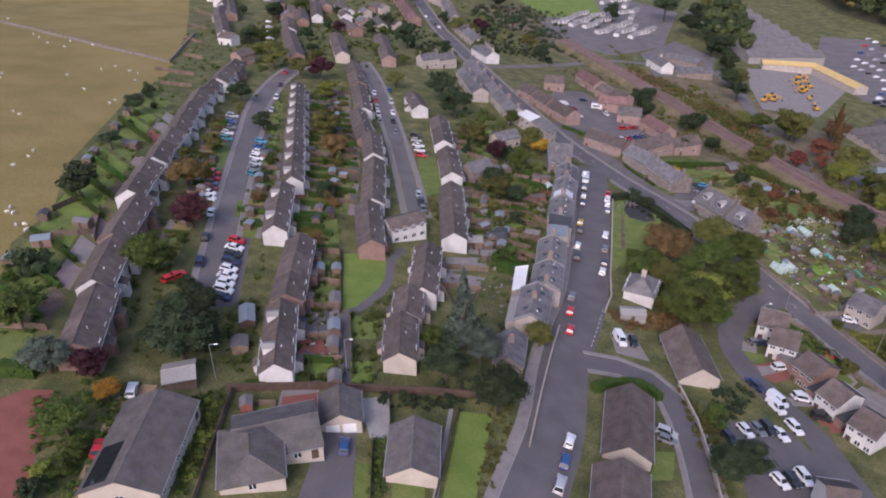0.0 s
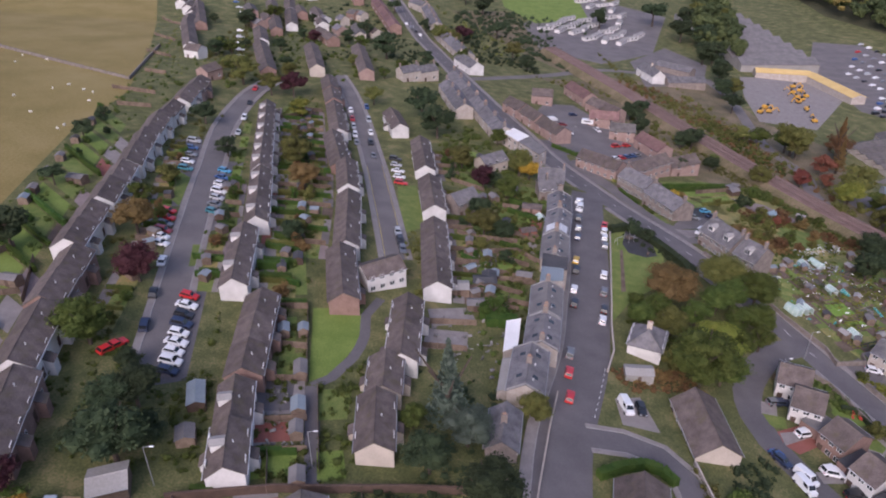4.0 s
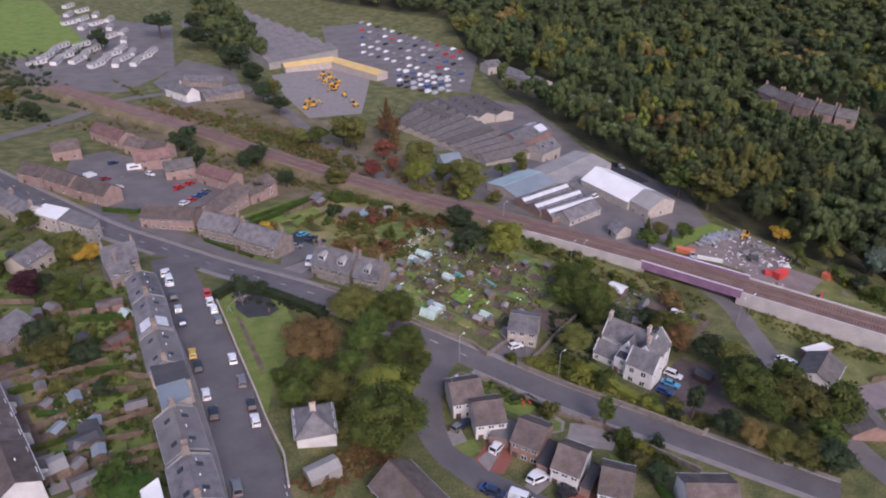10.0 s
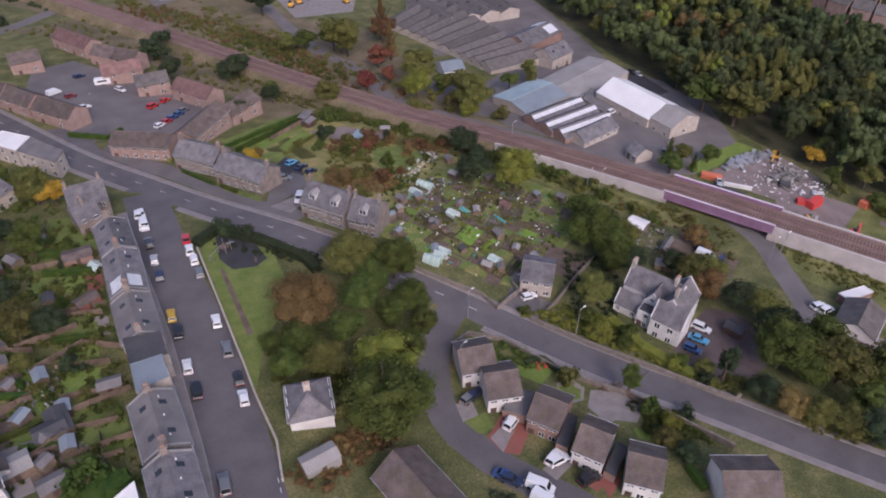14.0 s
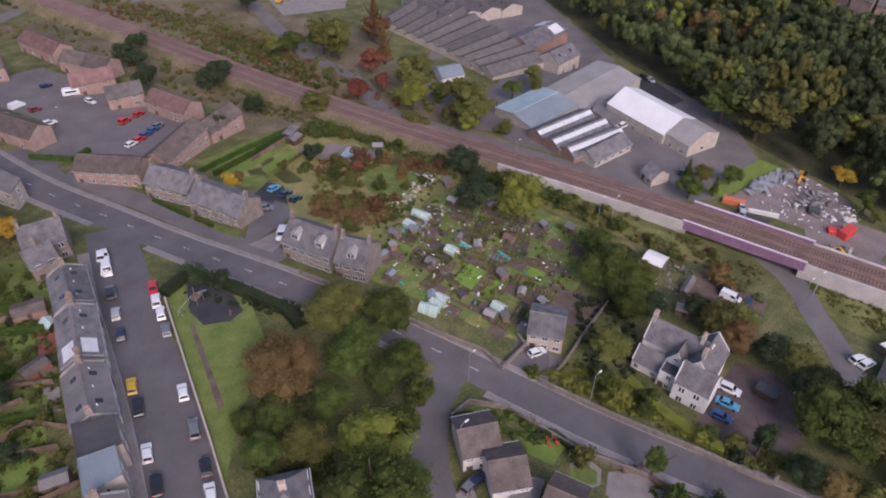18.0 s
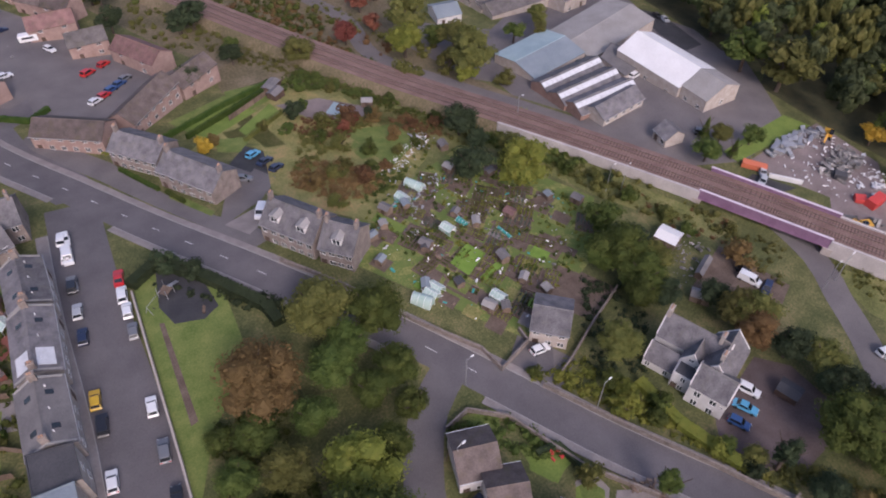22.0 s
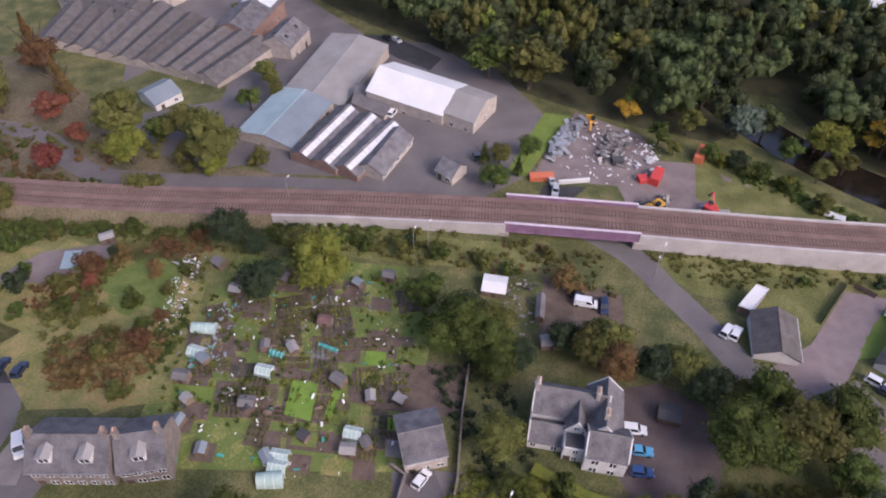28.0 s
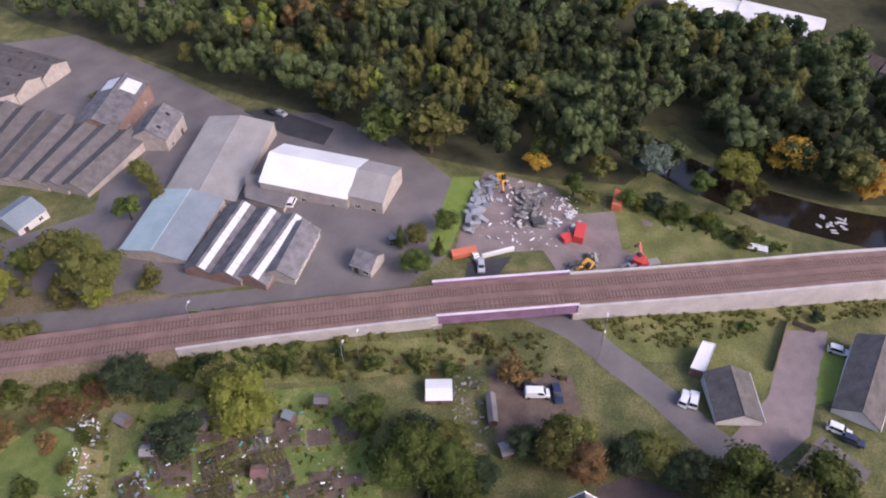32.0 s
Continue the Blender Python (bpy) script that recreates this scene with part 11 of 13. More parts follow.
# ---- low growth ----
shrubs([(-90.0, 133.6), (-104.5, 177.9), (-107.0, 217.1), (-117.2, 292.7), (-139.1, 388.7), (-128.2, 392.8), (-99.7, 313.1), (-91.8, 242.2), (-89.0, 192.8), (-80.3, 148.2), (-80.5, 125.9)], 150, "green", label="tangle of garden shrubs and weeds", seed=1)
shrubs([(-91.4, 123.0), (-87.8, 131.5), (-80.5, 125.9), (-73.5, 104.2), (-79.7, 100.9)], 60, "hedge", label="tangle of garden shrubs and weeds", seed=2)
shrubs([(-178.7, 511.3), (-162.7, 516.9), (-101.4, 324.2), (-106.3, 287.7)], 60, "olive", label="tangle of garden shrubs and weeds", seed=3)
shrubs([(-71.3, 144.9), (-78.9, 186.9), (-87.5, 261.5), (-88.6, 308.5), (-75.6, 278.7), (-71.3, 231.5), (-68.9, 190.8), (-60.3, 142.8), (-60.6, 132.1)], 120, "olive", label="tangle of garden shrubs and weeds", seed=4)
shrubs([(-67.9, 120.2), (-61.4, 134.4), (-47.5, 124.1), (-43.6, 110.0), (-40.3, 94.5), (-50.1, 100.8), (-59.2, 98.7)], 110, "green", label="tangle of garden shrubs and weeds", seed=5)
shrubs([(-53.9, 166.9), (-59.7, 231.2), (-68.3, 292.6), (-50.8, 198.3), (-46.4, 153.0)], 70, "green", label="tangle of garden shrubs and weeds", seed=6)
shrubs([(-44.7, 118.1), (-41.9, 128.0), (-44.4, 153.6), (-37.5, 111.6), (-35.9, 100.6), (-39.3, 98.1)], 70, "green", label="tangle of garden shrubs and weeds", seed=7)
shrubs([(-38.4, 158.5), (-42.9, 201.7), (-58.7, 298.7), (-49.4, 330.5), (-29.8, 241.9), (-25.9, 189.0), (-26.2, 152.9), (-31.5, 151.4)], 200, "green", label="tangle of garden shrubs and weeds", seed=8)
shrubs([(-42.1, 202.1), (-57.6, 299.4), (-47.2, 313.5), (-28.0, 208.4)], 110, "olive", label="tangle of garden shrubs and weeds", seed=9)
shrubs([(-27.5, 97.1), (-31.6, 121.4), (-31.5, 151.4), (-25.9, 153.0), (-18.6, 98.9)], 90, "green", label="tangle of garden shrubs and weeds", seed=10)
shrubs([(-17.1, 99.2), (-20.0, 123.9), (-12.2, 134.9), (-11.0, 117.1), (-12.0, 100.1)], 70, "green", label="tangle of garden shrubs and weeds", seed=11)
shrubs([(-3.4, 153.1), (-6.6, 187.4), (1.0, 204.0), (0.9, 167.1)], 40, "olive", label="tangle of garden shrubs and weeds", seed=12)
shrubs([(6.6, 153.0), (9.3, 206.9), (8.4, 279.5), (41.7, 281.2), (40.9, 233.7), (28.4, 168.9), (19.1, 132.8), (7.2, 129.7)], 260, "green", label="tangle of garden shrubs and weeds", seed=13)
shrubs([(10.3, 170.1), (12.9, 224.6), (38.9, 259.0), (28.0, 172.1)], 120, "olive", label="tangle of garden shrubs and weeds", seed=14)
shrubs([(-1.4, 100.5), (-1.8, 132.3), (19.1, 132.8), (12.5, 100.0)], 110, "dark", label="tangle of garden shrubs and weeds", seed=15)
shrubs([(5.0, 161.4), (20.3, 231.7), (38.7, 233.1), (31.4, 195.2), (25.9, 162.7), (21.7, 149.1)], 260, "green", label="tangle of garden shrubs and weeds", seed=16)
shrubs([(10.0, 183.9), (25.5, 224.7), (37.8, 218.0), (28.2, 174.2), (15.2, 164.6)], 120, "olive", label="tangle of garden shrubs and weeds", seed=17)
shrubs([(-67.2, 87.4), (-59.7, 95.2), (-53.1, 90.3), (-50.8, 68.1), (-58.6, 67.0)], 160, "green", label="tangle of garden shrubs and weeds", seed=18)
shrubs([(-43.0, 92.4), (-38.4, 94.9), (-36.2, 84.9), (-37.4, 70.2), (-39.7, 69.8)], 90, "green", label="tangle of garden shrubs and weeds", seed=19)
shrubs([(-42.1, 89.5), (-39.0, 93.2), (-36.9, 79.5), (-38.2, 70.0)], 40, "lime", label="tangle of garden shrubs and weeds", seed=20)
shrubs([(-15.1, 99.5), (10.5, 102.9), (2.8, 96.5), (-10.6, 95.5)], 60, "dark", label="tangle of garden shrubs and weeds", seed=21)
shrubs([(8.7, 99.2), (14.4, 102.8), (11.1, 89.2), (7.9, 77.0), (5.1, 76.5)], 60, "olive", label="dry grass and weeds on the bank above the street", seed=22, rmax=0.6)
shrubs([(-11.8, 86.5), (-9.0, 87.0), (-9.1, 74.5), (-11.2, 74.2)], 30, "green", label="tangle of garden shrubs and weeds", seed=23)
shrubs([(50.0, 113.8), (54.7, 105.9), (51.3, 84.3), (48.0, 83.8), (49.0, 101.3)], 70, "olive", label="tangle of garden shrubs and weeds", seed=24)
shrubs([(56.9, 115.6), (70.7, 121.0), (58.6, 103.4), (54.7, 105.9)], 60, "dark", label="tangle of garden shrubs and weeds", seed=25)
shrubs([(39.3, 140.5), (55.5, 143.6), (59.3, 136.8), (43.3, 133.9)], 60, "rust", label="rusty bracken and weeds beside the street", seed=26)
shrubs([(47.4, 143.3), (57.3, 144.5), (61.6, 137.0), (52.3, 137.1), (43.8, 137.3)], 80, "rust", label="rusty bracken and weeds behind the bungalow", seed=27)
shrubs([(134.6, 222.8), (151.3, 171.6), (137.7, 164.1), (111.2, 160.1), (98.1, 196.5)], 170, "green", label="weeds and crops between the plots", seed=30, rmax=0.8)
shrubs([(134.6, 222.8), (151.3, 171.6), (137.7, 164.1), (111.2, 160.1), (98.1, 196.5)], 200, "lime", label="yellowing crops between the plots", seed=31, rmax=0.6)
shrubs([(121.2, 316.8), (128.9, 292.4), (138.7, 243.6), (143.3, 209.6), (144.6, 196.1), (138.8, 226.0), (126.4, 258.6), (111.8, 289.6)], 330, "olive", label="scrub on the railway bank", seed=34)
shrubs([(126.1, 397.5), (139.6, 353.2), (142.0, 298.3), (130.3, 311.7), (116.7, 357.3)], 160, "olive", label="scrub on the railway bank", seed=35)
shrubs([(145.8, 349.8), (151.4, 322.2), (147.2, 275.7), (147.0, 236.2), (135.6, 258.8), (134.7, 302.4)], 220, "rust", label="rusty scrub beside the railway", seed=36)
shrubs([(121.3, 331.2), (147.4, 324.4), (139.0, 293.3), (119.3, 291.5)], 160, "green", label="scrub beside the railway", seed=37)
shrubs([(159.2, 199.1), (173.4, 150.3), (165.9, 151.0), (155.2, 170.5), (150.9, 194.9)], 120, "olive", label="scrub below the railway wall", seed=38, rmax=1.6)
shrubs([(141.4, 260.7), (155.0, 218.3), (155.0, 199.8), (143.4, 217.9), (131.0, 251.1)], 330, "green", label="scrub below the railway", seed=39)
shrubs([(160.0, 185.5), (172.5, 150.1), (167.3, 141.3), (158.9, 159.1)], 30, "rust", label="dry weeds below the railway wall", seed=40)
shrubs([(179.2, 132.3), (199.5, 85.2), (207.7, 63.3), (196.2, 66.1), (190.3, 86.6), (176.4, 111.1), (176.8, 122.7)], 330, "olive", label="rough weeds below the railway wall", seed=41, rmax=0.8)
shrubs([(169.8, 160.0), (174.5, 139.1), (162.8, 132.3), (163.7, 147.2)], 60, "olive", label="dry weeds beside the lane", seed=42)
shrubs([(163.6, 218.7), (176.0, 178.1), (189.4, 140.4), (187.6, 141.4), (166.2, 202.2)], 140, "olive", label="weeds between works road and railway", seed=43, rmax=0.8)
shrubs([(228.6, 123.7), (222.7, 109.3), (215.8, 82.8), (212.3, 89.7), (217.2, 112.3)], 160, "green", label="bank of shrubs beside the scrap yard", seed=44)
shrubs([(102.1, 149.1), (110.1, 134.9), (116.3, 117.6), (120.6, 108.5), (117.3, 112.9), (115.2, 131.2), (113.7, 146.2)], 180, "lime", label="loose shrubs along the villa wall", seed=45)
shrubs([(129.3, 160.2), (138.6, 151.3), (120.3, 136.9), (110.6, 143.5)], 120, "dark", label="dark shrubs beside the villa", seed=46)
shrubs([(114.9, 112.7), (123.0, 104.9), (124.0, 91.5), (130.5, 81.8), (136.6, 84.2), (131.4, 100.8), (126.2, 110.5)], 220, "olive", label="undergrowth beside the main road", seed=47)
shrubs([(101.7, 120.7), (107.4, 109.0), (104.7, 102.5), (96.3, 108.8)], 100, "green", label="tangle of garden shrubs and weeds", seed=48)
shrubs([(83.7, 150.6), (92.9, 146.7), (98.6, 132.6), (91.7, 135.6)], 60, "green", label="tangle of garden shrubs and weeds", seed=49)
shrubs([(56.5, 209.5), (75.9, 189.4), (74.8, 182.9), (60.6, 203.4)], 60, "dark", label="dark shrubs round the park", seed=50)
shrubs([(54.2, 173.2), (65.1, 172.0), (58.9, 146.7), (53.6, 153.5), (48.4, 160.3)], 140, "green", label="undergrowth beneath the park trees", seed=51)
shrubs([(21.8, 552.1), (62.2, 575.3), (93.5, 423.1), (82.6, 414.1), (51.1, 490.7), (14.4, 477.4)], 260, "dark", label="dark scrub and trees along the old railway", seed=52, rmin=1.2, rmax=3.5)
shrubs([(112.1, 487.4), (117.7, 415.2), (142.7, 371.0), (148.3, 302.1), (130.3, 344.2), (110.0, 393.3)], 220, "olive", label="scrub along the railway", seed=53, rmin=0.8, rmax=2.4)
shrubs([(52.2, 553.1), (127.6, 579.8), (124.3, 528.7), (78.8, 524.5)], 50, "dark", label="far hedge", seed=54, rmin=1, rmax=2.5)
shrubs([(140.5, 366.3), (146.9, 319.8), (154.3, 283.9), (140.6, 288.9), (131.3, 334.3)], 120, "green", label="scrub beside the works road", seed=55, rmin=0.8, rmax=2.4)
shrubs([(-74.1, 532.8), (-39.1, 556.9), (-7.8, 410.9), (8.8, 379.1), (-28.3, 368.5), (-54.6, 397.0)], 110, "dark", label="far garden trees and shrubs", seed=56, rmin=0.8, rmax=2.6)
shrubs([(-114.0, 384.6), (-110.7, 485.0), (-80.3, 354.9), (-83.5, 310.2)], 90, "olive", label="far garden shrubs", seed=57, rmin=0.8, rmax=2.4)
shrubs([(-99.5, 514.1), (-83.2, 548.0), (-52.8, 361.9), (-69.1, 357.6)], 110, "green", label="far garden shrubs", seed=58, rmin=0.6, rmax=2.0)
shrubs([(8.0, 570.4), (61.5, 477.1), (60.0, 419.0), (17.8, 448.3)], 110, "olive", label="far garden shrubs", seed=59, rmin=0.6, rmax=2.4)
shrubs([(50.4, 584.4), (85.3, 559.1), (87.4, 426.9), (59.4, 461.5)], 100, "dark", label="far trees behind gardens", seed=60, rmin=1, rmax=3)

shrubs([(60, 400), (90, 402), (108, 345), (122, 297), (104, 290), (96, 335), (80, 372)], 130, "olive", label="brown scrub beside the railway", seed=81, rmin=0.6, rmax=2.0)
shrubs([(100, 415), (120, 352), (136, 298), (150, 262), (160, 262), (150, 330), (140, 400)], 170, "rust", label="rusty scrub beside the railway", seed=82, rmin=0.6, rmax=2.2)
shrubs([(-110, 300), (-98, 300), (-66, 330), (-30, 350), (-20, 400), (-60, 460), (-110, 470)], 200, "green", label="garden trees and shrubs of the upper village", seed=83, rmin=0.8, rmax=2.6)
shrubs([(-20, 400), (10, 372), (4, 420), (-15, 480), (-40, 520), (-60, 470)], 130, "dark", label="garden trees and shrubs behind the main road", seed=84, rmin=0.8, rmax=2.8)
shrubs([(8, 240), (30, 240), (34, 262), (22, 300), (8, 300), (4, 270)], 130, "green", label="garden trees and shrubs behind the shops", seed=85, rmin=0.8, rmax=2.4)
shrubs([(30, 420), (66, 405), (52, 470), (30, 500), (20, 470)], 110, "dark", label="trees and shrubs beside the far main road", seed=86, rmin=1.0, rmax=3.0)

shrubs([(148, 222), (156, 214), (160, 200), (164, 188), (158, 186), (150, 200), (144, 214)], 110, "green", label="tall scrub below the railway wall", seed=87, rmin=0.8, rmax=2.0)
patch("frontage", [(58.0, 274.9), (68.3, 252.1), (72.8, 233.7), (78.0, 218.3), (82.0, 212.9), (83.5, 204.6), (79.2, 204.0), (75.2, 213.9), (69.5, 229.8), (63.5, 247.1), (53.5, 271.0)], M["asphalt2"], 0.05, "tarmac frontage before the stone terraces", "pavement")
hedge([(68.8, 248.0), (72.5, 235.2)], 1.0, 1.0, "hedge", "low clipped hedge before the stone terrace")
hedge([(73.4, 233.3), (74.9, 227.3)], 1.0, 1.0, "green", "low clipped hedge before the stone terrace")
patch("lawn", [(74.6, 232.4), (78.4, 220.3), (77.1, 219.0), (73.0, 231.2)], M["lawn2"], 0.08, "small front lawn before the stone terrace")
patch("patio", [(93.6, 130.5), (97.2, 130.1), (97.2, 126.3), (94.6, 124.4), (91.7, 125.2), (91.7, 128.0)], M["paving"], 0.08, "pale curving garden path round a lawn bed")
patch("lawn", [(93.5, 129.6), (95.5, 128.6), (96.2, 126.5), (94.4, 125.4), (92.4, 126.1), (92.3, 127.8)], M["lawn2"], 0.1, "rounded lawn bed inside a pale path")
patch("patio", [(97.8, 123.8), (101.3, 122.4), (104.1, 116.9), (98.3, 114.4), (93.4, 119.6)], M["paving"], 0.08, "pale paved terrace behind a house")
patch("lawn", [(91.7, 138.9), (96.8, 137.0), (96.3, 133.2), (90.8, 132.6), (89.3, 136.5)], M["lawn"], 0.08, "small bright back lawn with play things")
scrap([(93.8, 136.9), (96.3, 135.9), (96.0, 134.2), (93.4, 135.2)], 16, 91, 0.3, 0.9, "garden_toys", "machred", "red garden toys on a back lawn")
scrap([(99.6, 126.5), (104.2, 122.3), (102.0, 120.6), (98.3, 124.8)], 40, 92, 0.3, 1.1, "garden_clutter", "wood", "garden clutter of boards and pots")

# ---- further beds on the allotments ----
rng = random.Random(12)
ALLOT = [(135, 208), (146, 180), (134, 166), (112, 158), (103, 160), (92, 190), (104, 200), (118, 206)]
BEDS = [(136, 209), (140, 202), (135, 190), (144, 187), (131, 184), (112, 202), (112, 188), (118, 184), (123, 174), (107, 177), (104, 182), (134, 176), (131, 162), (123, 204), (130, 204), (116, 182), (118, 174), (106, 200), (112, 255)]
for i in range(-9, 10):
    for j in range(-8, 9):
        x, y = 118 + 1.75 * i - 4.4 * j, 184 - 4.9 * i - 1.9 * j
        if not inside(x, y, ALLOT) or any(math.hypot(x + 2 - bx, y - 2 - by) < 4.6 for bx, by in BEDS):
            continue
        w, l = rng.uniform(1.2, 1.9), rng.uniform(1.6, 2.3)
        c = [(x + 0.34 * a * l - 0.92 * b * w, y - 0.94 * a * l - 0.39 * b * w) for a, b in ((-1, -1), (1, -1), (1, 1), (-1, 1))]
        k = rng.choice(("soil", "soil", "soil", "lawn2", "limecrop", "brush", "paving"))
        patch("soil_bed" if k == "soil" else "crop_bed", c, M[k], 0.1 if k == "soil" else 0.16, "small cultivated bed on the allotments")
        if rng.random() < 0.3:
            shed(x, y, rng.uniform(0, 90), rng.uniform(1.6, 2.4), 1.6, 1.7, 2.1, "wood", rng.choice(("felt", "greysheet", "sheet", "darkfelt")), "small weathered allotment shed", door=False)
scrap(ALLOT, 90, 93, 0.2, 0.9, "plot_frames", "trim", "white frames, cloches and labels among the plots")
scrap(ALLOT, 40, 94, 0.3, 1.2, "plot_covers", "plasticteal", "green netting and water butts among the plots")

# ---- overgrown gardens between the stone terraces and the allotments ----
patch("meadow", [(84, 246), (101, 258), (117, 265), (134, 246), (146, 226), (141, 216), (133, 214), (118, 206), (104, 200), (95, 207), (99, 222), (101, 232), (97, 242)], M["brush"], 0.03, "rough tawny grass of old gardens")
patch("lawn", [(122.5, 232.1), (126, 232.4), (129.5, 231.0), (133.1, 226.4), (132.5, 222), (129.8, 218.8), (125, 216.5), (120.7, 216.5), (117.5, 219), (116.8, 222.5), (119, 228)], M["lawn2"], 0.07, "rounded mown lawn among brambles")
patch("lawn", [(98.8, 248.9), (111.8, 256.4), (111.9, 250.8), (98.9, 244.1)], M["lawn"], 0.08, "narrow garden lawn behind the stone terrace")
patch("soil_bed", [(112.4, 254.8), (124.1, 251.9), (133.1, 240.0), (127.8, 236.9), (116.9, 243.6)], M["yardsoil"], 0.06, "bare pinkish ground of a cleared garden")
patch("yard", [(89.5, 236.0), (96.5, 241.5), (102.0, 229.5), (94.5, 222.6)], M["darkasphalt"], 0.06, "dark tarmac car park behind the terrace")
container(124.5, 244.0, 30, 5.2, 3.6, 0.5, "bluesheet", "low pale blue covered garden pool", "pool")
shed(115.9, 262.2, 28, 5.0, 3.0, 2.3, 2.6, "darkwood", "felt", "long dark timber shed with a felt roof")
shed(133.0, 241.5, -40, 3.0, 2.2, 1.9, 2.3, "wood", "sheet", "small timber shed in a cleared garden")
hedge([(86.7, 251.9), (101.2, 257.5), (114.0, 262.4)], 1.7, 0.9, "hedge", "clipped dark hedge along a narrow lawn")
hedge([(97.5, 243.2), (112.0, 250.4)], 1.2, 0.8, "olive", "low hedge along a garden")
tree(87.8, 244.8, 2.6, 4.0, "gold", "bush", "behind the stone terrace")
tree(90.6, 246.6, 2.2, 3.2, "orange", "bush", "behind the stone terrace")
for k, (cx, cy, r, h, leaf) in enumerate([(117, 239, 2.6, 4.2, "olive"), (120.5, 234.5, 2.2, 3.4, "red"), (124.5, 236.5, 2.0, 3.0, "red"), (112.5, 233.5, 2.4, 3.6, "green"), (128.5, 234.6, 1.8, 4.8, "dark"),
                                          (114.5, 214.0, 2.6, 3.2, "green"), (111.0, 219.5, 2.2, 3.0, "olive"), (137.0, 226.5, 2.0, 2.6, "rust"), (141.5, 223.0, 2.2, 2.8, "rust"), (107.5, 240.5, 2.2, 3.4, "green"),
                                          (104.0, 246.0, 1.8, 2.8, "olive"), (117.5, 250.0, 2.0, 3.0, "green"), (121.5, 257.5, 2.4, 4.0, "green"), (128.0, 252.5, 2.2, 3.6, "olive")]):
    tree(cx, cy, r, h, leaf, "bush", "in an overgrown garden")
shrubs([(96.0, 219.4), (103.6, 228.5), (112.6, 221.4), (114.5, 208.4), (103.3, 204.3), (98.7, 212.0)], 190, "rust", label="mound of rusty bracken and brambles", seed=28, rmin=0.5, rmax=1.5)
shrubs([(98, 222), (104, 230), (112, 240), (122, 243), (130, 236), (128, 232), (118, 231), (110, 226)], 130, "olive", label="tangled brambles between old gardens", seed=29, rmax=1.4)
shrubs([(110, 242), (116, 246), (126, 236), (121, 230), (112, 232)], 90, "rust", label="rusty brambles beside a cleared garden", seed=32, rmax=1.2)
shrubs([(133, 232), (137, 232), (146, 224), (143, 217), (135, 220)], 80, "rust", label="rusty brambles below the railway", seed=33, rmax=1.3)
shrubs([(104, 204), (114, 212), (119, 215), (124, 212), (116, 205)], 70, "green", label="green weeds at the edge of the plots", seed=65, rmax=1.1)
shrubs([(116, 262), (128, 268), (140, 244), (146, 228), (136, 244), (126, 256)], 150, "green", label="scrub below the railway bank", seed=66, rmin=0.6, rmax=2.0)
scrap([(117.1, 213.1), (127.9, 220.0), (136.9, 222.4), (135.1, 217.7), (125.9, 213.7), (119.4, 210.1)], 150, 71, 0.15, 0.8, "rubbish_heap", "whitesheet", "strip of pale rubbish and sheeting beside the plots")

# ---- scrap yard ----
scrap([(224, 160), (226, 146), (214, 132), (206, 134), (199, 142), (200, 158)], 130, 95, 0.25, 1.1, 'loose_scrap', 'whitesheet', 'pale scraps and plates strewn over the yard')
scrap([(222.2, 161.2), (225.1, 156.4), (203.9, 157.4), (200.9, 161.0)], 110, 1, smax=3.2, material='steel', label='rows of scrapped vehicle bodies and sheet metal')
scrap([(222.6, 151.5), (222.2, 144.0), (208.0, 142.6), (206.3, 148.7)], 190, 2)
scrap([(220.3, 141.6), (222.4, 135.2), (210.5, 134.4), (208.4, 141.3)], 60, 3, material='whitesheet', label='rows of pale pallets and sheets', smax=1.6)
scrap([(197.5, 136.1), (201.6, 128.5), (194.0, 128.1), (191.1, 135.7)], 40, 4)
scrap([(201.2, 123.2), (203.3, 119.2), (198.4, 119.2), (196.4, 123.1)], 16, 5, material='steel')
scrap([(135.5, 225.5), (138.2, 217.1), (116.1, 206.1), (113.5, 210.1)], 30, 6, smax=1.0, material='steel', label='pale sheets and buckets on a plot')
scrap([(121.7, 211.7), (149.8, 176.1), (121.9, 162.4), (108.2, 180.8), (104.3, 198.1)], 90, 7, smax=1.0, smin=0.2, label='boards, barrels and frames among the plots')
scrap([(121.7, 211.7), (149.8, 176.1), (121.9, 162.4), (108.2, 180.8), (104.3, 198.1)], 16, 8, smax=0.9, smin=0.2, material='steel', label='pale frames and cloches among the plots')
scrap([(13.6, 191.9), (19.8, 183.7), (13.1, 166.1), (8.8, 175.1)], 60, 9, smax=1.2, label='garden clutter of boards and bins')
scrap([(-29.3, 122.0), (-22.4, 123.4), (-20.3, 107.4), (-27.6, 105.9)], 30, 10, smax=1.2, label='garden clutter of boards and bins')
scrap([(0.4, 149.5), (19.4, 168.1), (17.3, 129.4), (2.1, 138.8)], 60, 12, smax=1.5, label='garden clutter of boards and bins')
scrap([(60.7, 357.6), (92.5, 329.6), (88.4, 299.8), (63.0, 316.0)], 20, 14, smax=1.2, label='estate garden clutter')
scrap([(159.7, 156.8), (161.0, 149.7), (143.8, 145.4), (146.3, 151.8)], 50, 15, smax=1.4, label='stacked timber and clutter in a yard')
container(206.9, 133.8, -5, 5, 2.4, 2.5, "machred", "bright red steel container in the yard", "container")
container(222.9, 125.0, -6, 6, 2.4, 2.5, "machorange", "faded orange steel container in the yard", "container")
container(193.7, 159.7, -64, 6, 2, 1.6, "machorange", "low faded orange skip", "skip")
